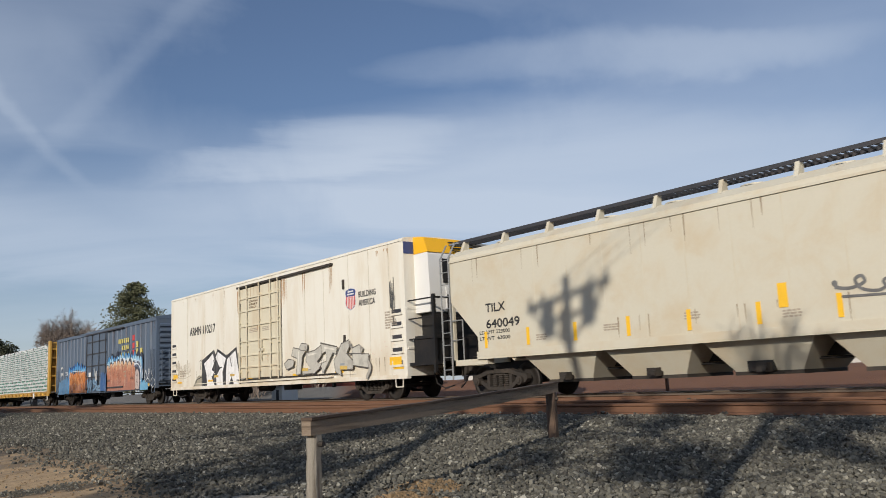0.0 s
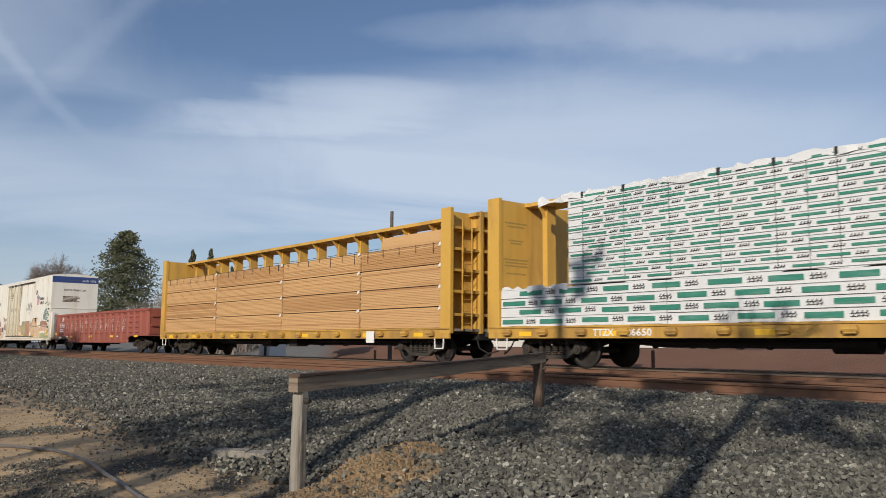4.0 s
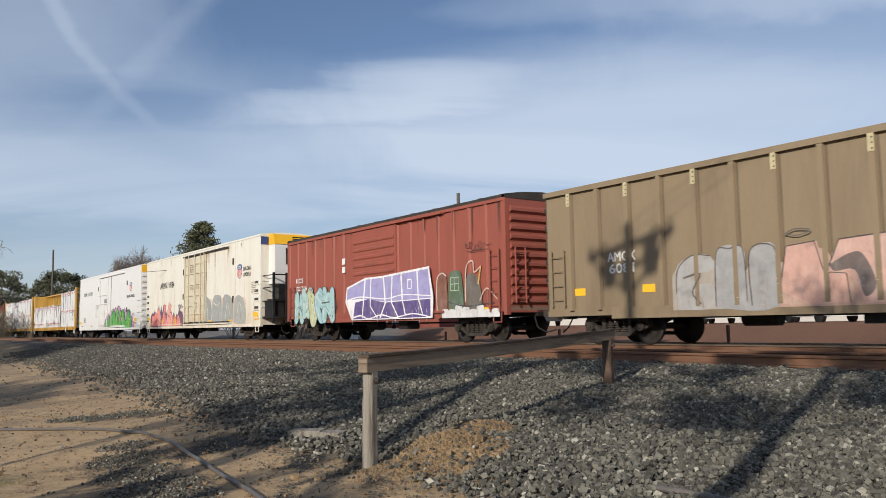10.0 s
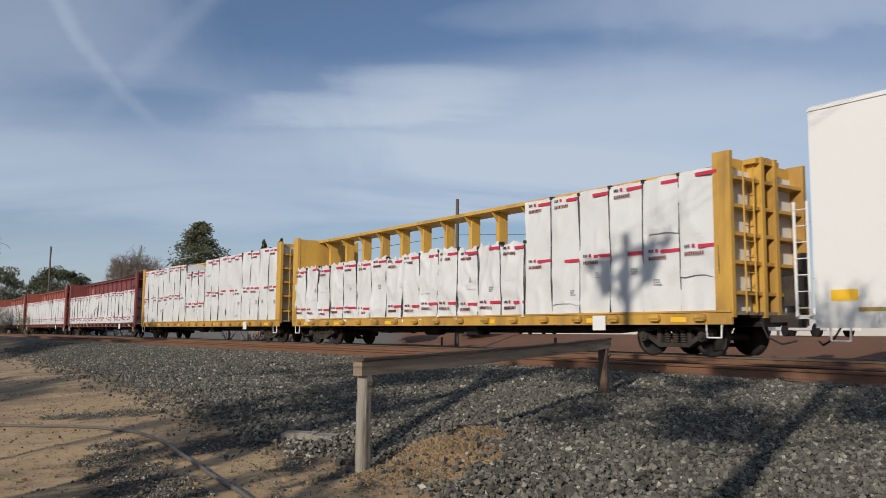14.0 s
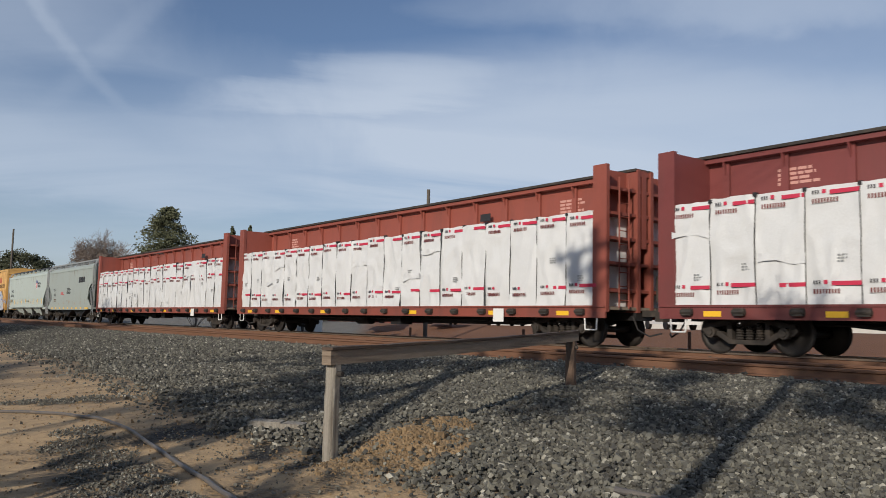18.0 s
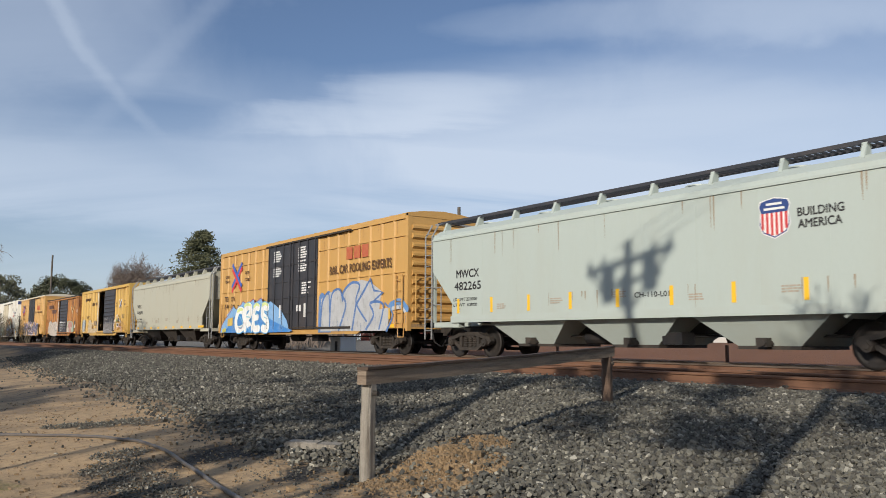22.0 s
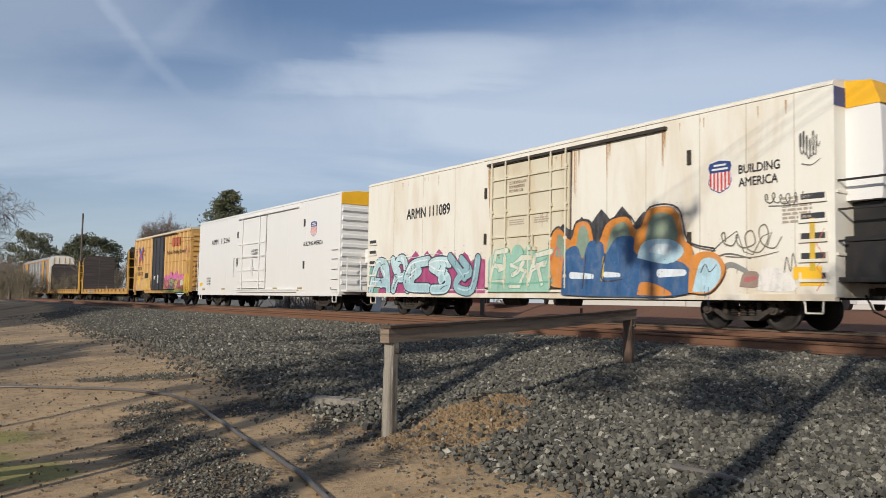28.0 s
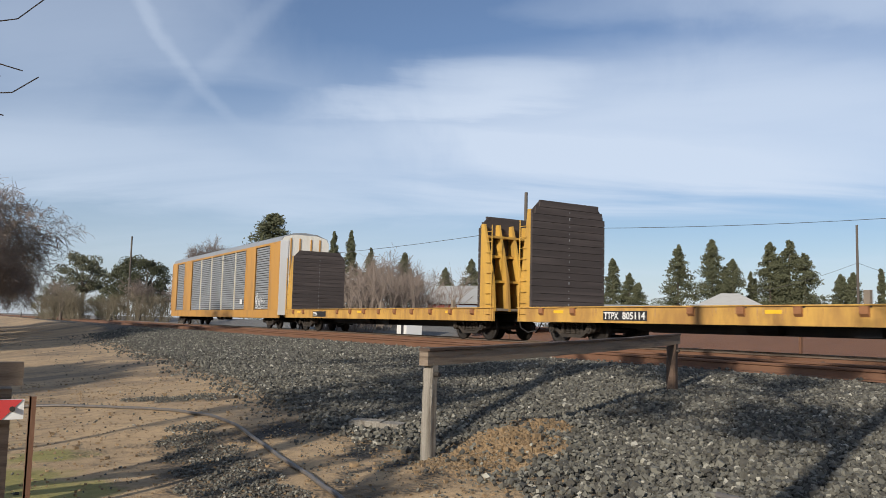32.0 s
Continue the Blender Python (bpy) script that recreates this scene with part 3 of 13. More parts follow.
# shapes of sprayed glyphs in a unit square, as strokes
GLYPHS = (
    (((0.05, 0.0), (0.12, 0.95), (0.65, 1.0), (0.80, 0.68), (0.35, 0.50)), ((0.40, 0.50), (0.95, 0.0))),
    (((0.10, 1.0), (0.02, 0.15), (0.50, 0.0), (0.92, 0.20)), ((0.55, 1.0), (0.48, 0.35))),
    (((0.92, 0.92), (0.30, 1.0), (0.08, 0.70), (0.82, 0.42), (0.85, 0.10), (0.08, 0.0))),
    (((0.0, 0.0), (0.15, 1.0), (0.50, 0.30), (0.85, 1.0), (1.0, 0.0)),),
    (((0.90, 1.0), (0.12, 0.92), (0.10, 0.05), (0.92, 0.0)), ((0.12, 0.50), (0.72, 0.52))),
    (((0.50, 1.0), (0.05, 0.60), (0.40, 0.02), (0.95, 0.35), (0.62, 1.0)),),
    (((0.02, 1.0), (0.22, 0.05), (0.52, 0.75), (0.78, 0.02), (1.0, 0.95)),),
    (((0.12, 0.0), (0.08, 1.0)), ((0.10, 0.48), (0.88, 0.60)), ((0.90, 0.0), (0.86, 1.0))),
    (((0.20, 0.0), (0.30, 0.98), (0.95, 0.92)), ((0.25, 0.55), (0.75, 0.60))),
    (((0.0, 0.02), (0.42, 1.0), (0.60, 1.0), (0.96, 0.0)), ((0.22, 0.35), (0.78, 0.38))),
)
GLYPHS = tuple(g if isinstance(g[0][0], tuple) else (g,) for g in GLYPHS)


class Mural:
    """A sprayed piece laid up in coats on a car's near side. Places are (u, v): 0 to 1 from its rear end to its front, 0 to 1 upward."""

    def __init__(self, d0, d1, z0, z1, seed=1, x=-1.557, label=""):
        self.at, self.rnd, self.x, self.label = (d0, d1, z0, z1), random.Random(seed), x, label
        self.g, self.keys, self.mats = Geo(), [], []

    def slot(self, rgb):
        key = "_".join("%02d" % round(c * 99) for c in rgb)
        if key not in self.keys:
            self.keys.append(key)
            self.mats.append(colour(key, rgb))
        return self.keys.index(key)

    def down(self, d=0.0003):
        self.x -= d
        return self.x

    def place(self, p):
        d0, d1, z0, z1 = self.at
        return -(d0 + p[0] * (d1 - d0)), z0 + p[1] * (z1 - z0)

    def fill(self, rgb, pts, curved=True):
        """A closed patch of one colour."""
        q = [self.place(p) for p in pts]
        if curved:
            q = smooth_line(q + [q[0]], 4)[:-1]
        x = self.down()
        self.g.add([(x, p[0], p[1]) for p in q], [tuple(range(len(q)))], self.slot(rgb))
        return self

    def line(self, rgb, width, pts, curved=True, taper=0.7):
        q = [self.place(p) for p in pts]
        ribbon(self.g, smooth_line(q, 5) if curved else [Vector(p) for p in q], width, width * taper, self.down(), self.slot(rgb))
        return self

    def cloud(self, rgb, u0=0.0, u1=1.0, top=1.0, low=0.0, many=14, wild=0.12, point=0.0):
        """A ragged bank of overspray whose upper edge runs in scallops, or in points."""
        up, rnd = [], self.rnd
        for i in range(many):
            a, b = u0 + (u1 - u0) * i / many, u0 + (u1 - u0) * (i + 1) / many
            rise = top * (0.86 + 0.14 * math.sin(math.pi * (i + 0.5) / many)) * (1 + rnd.uniform(-wild, wild))
            dip = rise * (0.90 - point * 0.28)
            if not point:
                up += [(a + (b - a) * q, rise * (0.78 + 0.22 * math.sqrt(max(0.0, 1 - (2 * q - 1) ** 2)))) for q in (0.0, 0.04, 0.13, 0.27, 0.42, 0.58, 0.73, 0.87, 0.96)]
                continue
            up += [(a, dip), (a + (b - a) * 0.25, rise * (0.96 - point * 0.15)), (a + (b - a) * 0.5, rise), (a + (b - a) * 0.78, rise * (0.95 - point * 0.15))]
        return self.fill(rgb, [(u0, low)] + up + [(u1, up[0][1]), (u1, low)], False)

    def glyphs(self, order, fills, edge, u0=0.0, u1=1.0, v0=0.05, v1=0.95, stroke=0.22, rim=0.05, curved=True, lean=0.0, crowd=1.12, shine=None, shade=None):
        """A row of crowded glyphs: rims first, then the coats of each, with a highlight and a darker foot."""
        n, rnd = len(order), self.rnd
        for k, i in enumerate(order):
            w = (u1 - u0) / n
            a = u0 + w * k - w * (crowd - 1) / 2
            h0, h1 = v0 + rnd.uniform(-0.04, 0.04), v1 + rnd.uniform(-0.10, 0.06)
            rows = []
            flip, bend = rnd.random() < 0.5, [(rnd.uniform(-0.20, 0.20), rnd.uniform(-0.14, 0.14)) for _ in range(7)]
            extra = [((rnd.uniform(0, 1), rnd.uniform(0.5, 1)), (rnd.uniform(0, 1), 0.45), (rnd.uniform(-0.15, 1.15), rnd.uniform(0, 0.35)))]
            for m, way in enumerate(list(GLYPHS[i]) + extra):
                way = [((1 - p if flip else p) + bend[(m + c) % 7][0], min(1.05, max(0.0, (1 - r if flip else r) + bend[(m + c) % 7][1]))) for c, (p, r) in enumerate(way)]
                q = [self.place((a + w * crowd * (0.10 + 0.80 * p) + lean * (r - 0.5) * w, h0 + (h1 - h0) * (0.08 + 0.84 * r))) for p, r in way]
                rows.append(smooth_line(q, 5) if curved else [Vector(p) for p in q])
            coats = [(edge, rim * 2, 0.0)] if edge else []
            coats.append((fills[k % len(fills)], 0.0, 0.0))
            for rgb, grow, _ in coats:
                for q in rows:
                    ribbon(self.g, q, stroke + grow, stroke * 0.92 + grow, self.down(), self.slot(rgb))
                    if not curved:
                        for p in q[1:-1]:
                            x = self.down(0.00005)
                            r = (stroke + grow) / 2
                            self.g.add([(x, p[0] + math.cos(m * 0.785) * r, p[1] + math.sin(m * 0.785) * r) for m in range(8)], [tuple(range(8))], self.slot(rgb))
            if shade:
                for q in rows:
                    half = [p for p in q if p[1] < self.place((0, (h0 + h1) * 0.42))[1]]
                    if len(half) > 1:
                        ribbon(self.g, half, stroke * 0.8, stroke * 0.5, self.down(), self.slot(shade))
            if edge:
                for q in rows:
                    for _ in range(2):
                        c = q[rnd.randrange(len(q))]
                        e = Vector((c[0] + rnd.uniform(-0.5, 0.5) * stroke * 2.4, c[1] + rnd.uniform(-0.2, 0.9) * stroke * 1.6))
                        ribbon(self.g, smooth_line([Vector((c[0], c[1])), (Vector((c[0], c[1])) + e) / 2 + Vector((rnd.uniform(-0.08, 0.08), 0.04)), e], 4), rim * 0.8, rim * 0.4, self.down(), self.slot(edge))
            if shine:
                for q in rows:
                    m = max(2, len(q) // 2)
                    ribbon(self.g, [Vector((p[0] + stroke * 0.22, p[1] + stroke * 0.12)) for p in q[:m]], stroke * 0.10, stroke * 0.18, self.down(), self.slot(shine))
        return self

    def mist(self, rgb, u0, u1, v0, v1, many=40, size=0.06):
        """Stray flecks and small puffs of paint."""
        for _ in range(many * 2):
            c = self.place((self.rnd.uniform(u0, u1), self.rnd.uniform(v0, v1)))
            r, x = min(size, 0.12) * self.rnd.uniform(0.05, 0.16), self.down(0.00005)
            self.g.add([(x, c[0] + math.cos(m * 1.047) * r * 1.4, c[1] + math.sin(m * 1.047) * r) for m in range(6)], [tuple(range(6))], self.slot(rgb))
        return self

    def drips(self, rgb, many=10, top=0.4):
        for _ in range(many):
            u, v = self.rnd.random(), self.rnd.uniform(0.1, top)
            self.line(rgb, 0.018, [(u, v), (u + 0.001, v - self.rnd.uniform(0.05, 0.25))], False, 0.5)
        return self

    def __call__(self, car, Y):
        shift = Y(0.0)
        self.g.v = [(p[0], p[1] + shift, p[2]) for p in self.g.v]
        part("graffiti", self.g, self.mats, car, self.label)


def tag_line(parent, y0, y1, z0, z1, rgb, seed=1, width=0.035, x=-1.5575, loops=9):
    """A quick scribbled signature, unreadable: one running line with loops, and a flourish."""
    rnd = random.Random(seed)
    g = Geo()
    pts = []
    length, tall = y1 - y0, z1 - z0
    n = loops * 5
    rad = [rnd.uniform(0.25, 1.0) for _ in range(loops + 2)]
    for i in range(n + 1):
        u, a = i / n, i * 2 * math.pi / 5
        r = rad[i // 5]
        pts.append((y0 + length * (0.06 + 0.88 * u + 0.55 / loops * r * math.cos(a)), z0 + tall * (0.45 + 0.42 * r * math.sin(a) + 0.1 * math.sin(u * 9))))
    ribbon(g, smooth_line(pts, 5), width, width * 0.7, x, 0, 0.00001)
    v = rnd.uniform(-0.05, 0.1)
    ribbon(g, smooth_line([(y0 + (y1 - y0) * 0.15, z0 + (z1 - z0) * v), (y0 + (y1 - y0) * 0.6, z0 + (z1 - z0) * (v - 0.06)), (y1, z0 + (z1 - z0) * (v + 0.08))], 5), width * 0.8, width * 0.4, x - 0.004, 0)
    key = "_".join("%02d" % round(c * 99) for c in rgb)
    return part("scribble", g, [colour(key, rgb)], parent)


def rust_runs(parent, places, mat="rust_run", x=-1.5565, seed=1, name="rust_streak"):
    """Thin runs of rust: places are (y, top, greatest length, how many, how wide a stretch)."""
    rnd = random.Random(seed)
    g = Geo()
    for y, top, length, many, wide in places:
        for _ in range(many):
            c, w, n = y + rnd.uniform(-wide, wide) / 2, rnd.uniform(0.012, 0.05), length * rnd.uniform(0.25, 1.0)
            x -= 0.0001
            k = rnd.uniform(0.5, 0.8)
            g.add([(x, c - w / 2, top), (x, c + w / 2, top), (x, c + w * 0.35, top - n * k), (x, c + 0.003, top - n), (x, c - 0.003, top - n), (x, c - w * 0.3, top - n * k)], [(0, 1, 2, 3, 4, 5)])
    return tagged(part(name, g, mat, parent), kind="stuff")


def crest(parent, y, z, w, h):
    """The railway's shield: blue top, red and white stripes, left plain."""
    shape = [(0.06, 0.93), (0.28, 0.97), (0.5, 1.0), (0.72, 0.97), (0.94, 0.93), (1.0, 0.80), (0.94, 0.66), (1.0, 0.35), (0.88, 0.14), (0.5, 0.0), (0.12, 0.14), (0.0, 0.35), (0.06, 0.66), (0.0, 0.80)]

    def put(pts, x):
        return [(x, y - u * w, z + v * h) for u, v in pts]
    g = Geo()
    n = len(shape)
    g.add(put([(0.5 + (u - 0.5) * 1.06, 0.5 + (v - 0.5) * 1.05) for u, v in shape], -1.5535), [tuple(range(n))], 0)
    g.add(put(shape, -1.5545), [tuple(range(n))], 2)
    low = [(0.05, 0.64), (0.95, 0.64), (0.965, 0.35), (0.86, 0.17), (0.5, 0.035), (0.14, 0.17), (0.035, 0.35)]
    g.add(put(low, -1.5555), [tuple(range(7))], 0)
    for i in range(6):
        u = 0.065 + i * 0.155
        foot = (0.22, 0.12, 0.07, 0.07, 0.12, 0.22)[i]
        g.add(put([(u, 0.64), (u + 0.085, 0.64), (u + 0.085, foot), (u, foot)], -1.5565), [(0, 1, 2, 3)], 1)
    for a, b, v in ((0.24, 0.76, 0.83), (0.16, 0.84, 0.71)):
        g.add(put([(a, v), (b, v), (b, v + 0.06), (a, v + 0.06)], -1.5575), [(0, 1, 2, 3)], 0)
    return part("crest", g, ["chalk", "red", "navy"], parent, "red, white and blue shield")


WORDS = ["LD LMT 196300", "LT WT  38500", "CU FT   6990", "25K", "TTZX", "86650", "ARMN 110217", "ARMN 110716", "ARMN 110128", "ARMN 110184", "ARMN", "112291", "111089", "112246", "ARMN 111089", "BUILDING", "AMERICA", "BUILDING AMERICA", "EXCESS HEIGHT CAR",
         "CLOSE AND LOCK", "DOORS BEFORE", "MOVING CAR", "TILX", "640049", "SP", "691", "774", "TTZX", "86650", "886507", "884 232", "UP", "97466", "AMGX", "6081", "KCS", "122 216",
         "POTX", "4460", "MWCX", "482265", "WFRX", "446691", "CH-110-L01", "RAIL CAR POOLING EXPERTS", "Rail car Pooling Experts", "next", "load", "any", "road", "RBOX", "268", "FBOX", "505508", "505823", "TB", "OX", "64", "04", "56", "TTPX", "805114", "LD LMT 223000", "LT WT  63000"]
letters(WORDS)

# ---- running gear ----
GEAR = {}


def gear_meshes():
    """Shapes of one truck, shared by all cars."""
    if GEAR:
        return GEAR
    wheel = Geo()
    n, prof = 28, [(0.068, 0.10), (0.068, 0.457), (0.03, 0.462), (-0.035, 0.472), (-0.05, 0.49), (-0.07, 0.485), (-0.07, 0.40), (-0.03, 0.36), (-0.02, 0.16), (-0.09, 0.11)]
    rings = [[(x, r * math.cos(2 * math.pi * i / n), r * math.sin(2 * math.pi * i / n)) for i in range(n)] for x, r in prof]
    verts = [p for ring in rings for p in ring]
    faces = [(k * n + i, (k + 1) * n + i, (k + 1) * n + (i + 1) % n, k * n + (i + 1) % n) for k in range(len(prof) - 1) for i in range(n)]
    wheel.add(verts, faces + [tuple(range(n))[::-1], tuple(range((len(prof) - 1) * n, len(prof) * n))])
    frame_ = Geo()
    # cast side frame: arched top, window over the springs, pedestals at the axles
    outer = [(-1.16, 0.50), (-1.10, 0.64), (-0.80, 0.68), (-0.45, 0.80), (0.45, 0.80), (0.80, 0.68), (1.10, 0.64), (1.16, 0.50), (1.05, 0.40), (0.78, 0.40), (0.45, 0.20), (-0.45, 0.20), (-0.78, 0.40), (-1.05, 0.40)]
    inner = [(-0.98, 0.52), (-0.94, 0.57), (-0.78, 0.575), (-0.38, 0.68), (0.38, 0.68), (0.78, 0.575), (0.94, 0.57), (0.98, 0.52), (0.9, 0.48), (0.72, 0.49), (0.38, 0.30), (-0.38, 0.30), (-0.72, 0.49), (-0.9, 0.48)]
    m = len(outer)
    v = [(-0.09, *p) for p in outer] + [(-0.09, *p) for p in inner] + [(0.09, *p) for p in outer] + [(0.09, *p) for p in inner]
    f = []
    for i in range(m):
        j = (i + 1) % m
        f += [(i, j, m + j, m + i), (2 * m + j, 2 * m + i, 3 * m + i, 3 * m + j), (j, i, 2 * m + i, 2 * m + j), (m + i, m + j, 3 * m + j, 3 * m + i)]
    frame_.add(v, f)
    frame_.box(-0.07, 0.07, -0.52, -0.40, 0.28, 0.70).box(-0.07, 0.07, 0.40, 0.52, 0.28, 0.70)
    cap = Geo()
    cap.tube((-0.16, 0, 0.457), (0.02, 0, 0.457), 0.125, n=14).tube((-0.19, 0, 0.457), (-0.16, 0, 0.457), 0.07, n=10)
    spring = Geo()
    coil = []
    for k in range(13):
        coil.append([(0.095 * (1 if k % 2 else 0.72) * math.cos(m * 0.6283), 0.095 * (1 if k % 2 else 0.72) * math.sin(m * 0.6283), 0.30 + 0.029 * k) for m in range(10)])
    spring.add([p for r in coil for p in r], [(k * 10 + m, k * 10 + (m + 1) % 10, (k + 1) * 10 + (m + 1) % 10, (k + 1) * 10 + m) for k in range(12) for m in range(10)])
    bolster = Geo()
    bolster.prism([(-1.05, 0.62), (-0.6, 0.50), (0.6, 0.50), (1.05, 0.62), (1.05, 0.70), (0.5, 0.78), (-0.5, 0.78), (-1.05, 0.70)], "y", -0.2, 0.2)
    axle = Geo().tube((-1.0, 0, 0.457), (1.0, 0, 0.457), 0.085, n=10)
    shoe = Geo().box(-0.85, 0.85, -0.05, 0.05, 0.38, 0.48)
    for key, geo, mat in (("wheel", wheel, "wheel"), ("side_frame", frame_, "steel"), ("axle_cap", cap, "steel"), ("spring", spring, "steel"), ("bolster", bolster, "steel"), ("axle", axle, "wheel"), ("brake_beam", shoe, "steel")):
        me = geo.mesh(key)
        me.materials.append(M(mat))
        GEAR[key] = me
    GEAR["wheel"].polygons.foreach_set("use_smooth", [True] * len(GEAR["wheel"].polygons))
    return GEAR


def truck(car, y):
    """Two axles, side frames, springs: one truck with its middle at y."""
    g = gear_meshes()

    def put(key, x, yy, turn=0):
        ob = new(key, g[key])
        ob.parent = base
        ob.matrix_basis = pose(x, yy, 0, 0, 0, turn)
        return ob
    base = new("truck", g["bolster"])
    base.parent = car
    base.matrix_basis = pose(0, y, 0)
    for x, turn in ((-1.0, 0), (1.0, 180)):
        put("side_frame", x, 0, turn)
        for yy in (-0.24, 0.0, 0.24) if x < 0 else ():
            put("spring", x, yy)
        for yy in (-0.89, 0.89):
            put("axle_cap", x * 1.02, yy, turn)
    for yy in (-0.89, 0.89):
        put("axle", 0, yy)
        a = put("wheel", -0.755, yy)
        b = put("wheel", 0.755, yy, 180)
        for w in (a, b):
            w.matrix_basis = w.matrix_basis @ Matrix.Translation((0, 0, 0.457))
        put("brake_beam", 0, yy * 0.35)


def coupler(car, y, d):
    g = Geo().box(-0.08, 0.08, y, y + d * 0.55, 0.80, 0.97).prism([(-0.20, 0.68), (0.16, 0.68), (0.20, 1.02), (-0.16, 1.02)], "y", y + d * 0.50, y + d * 0.76)
    part("coupler", g, "steel", car)
    part("air_hose", Geo().pipe([(-0.45, y, 0.80), (-0.5, y + d * 0.2, 0.45), (-0.42, y + d * 0.5, 0.30), (-0.2, y + d * 0.72, 0.38)], 0.022), "black", car)


def ladder(car, y0, y1, z0, z1, rungs, mat, x=-1.60, name="ladder"):
    g = Geo()
    for y in (y0, y1):
        g.box(x - 0.012, x + 0.012, y - 0.03, y + 0.03, z0, z1)
        for z in (z0 + 0.05, z1 - 0.05):
            g.box(x, x + 0.07, y - 0.02, y + 0.02, z - 0.02, z + 0.02)
    for i in range(rungs):
        z = z0 + (i + 0.5) * (z1 - z0) / rungs
        g.tube((x - 0.01, y0, z), (x - 0.01, y1, z), 0.013, n=5)
    return part(name, g, mat, car)


def grabs(car, y0, y1, zs, mat, x=-1.62):
    """Single grab irons, one part each."""
    for z in zs:
        g = Geo().pipe([(x + 0.07, y0, z), (x, y0, z), (x, y1, z), (x + 0.07, y1, z)], 0.014, 5)
        part("grab_iron", g, mat, car)


def stirrup(car, y, mat, z=0.72, x=-1.52, w=0.42):
    part("step", Geo().pipe([(x, y - w / 2, z), (x, y - w / 2 + 0.02, z - 0.32), (x, y + w / 2 - 0.02, z - 0.32), (x, y + w / 2, z)], 0.02, 5), mat, car)


CARS = []


def car_root(name, label, category, front, length, group=""):
    """A car whose front end is at y = front at 0 s; it rolls towards -y."""
    ob = thing(name, label, category, (TRACK, front + length / 2, 0), 0, group)
    CARS.append((ob, front + length / 2))
    return ob


def running_gear(car, length, inset=2.3, sill=0.80, frame_top=1.05):
    half = length / 2
    for s in (-1, 1):
        truck(car, s * (half - inset))
        coupler(car, s * half, s)
    part("centre_sill", Geo().box(-0.33, 0.33, -half, half, sill, frame_top), "black", car)
    g = Geo().tube((-0.5, 1.2, 0.62), (-0.5, 2.1, 0.62), 0.20, n=12).box(-1.1, -0.6, -1.6, -1.0, 0.45, 0.75)
    g.pipe([(-0.55, -half + 3, 0.66), (-0.55, half - 3, 0.66)], 0.03)
    part("brake_gear", g, "black", car)


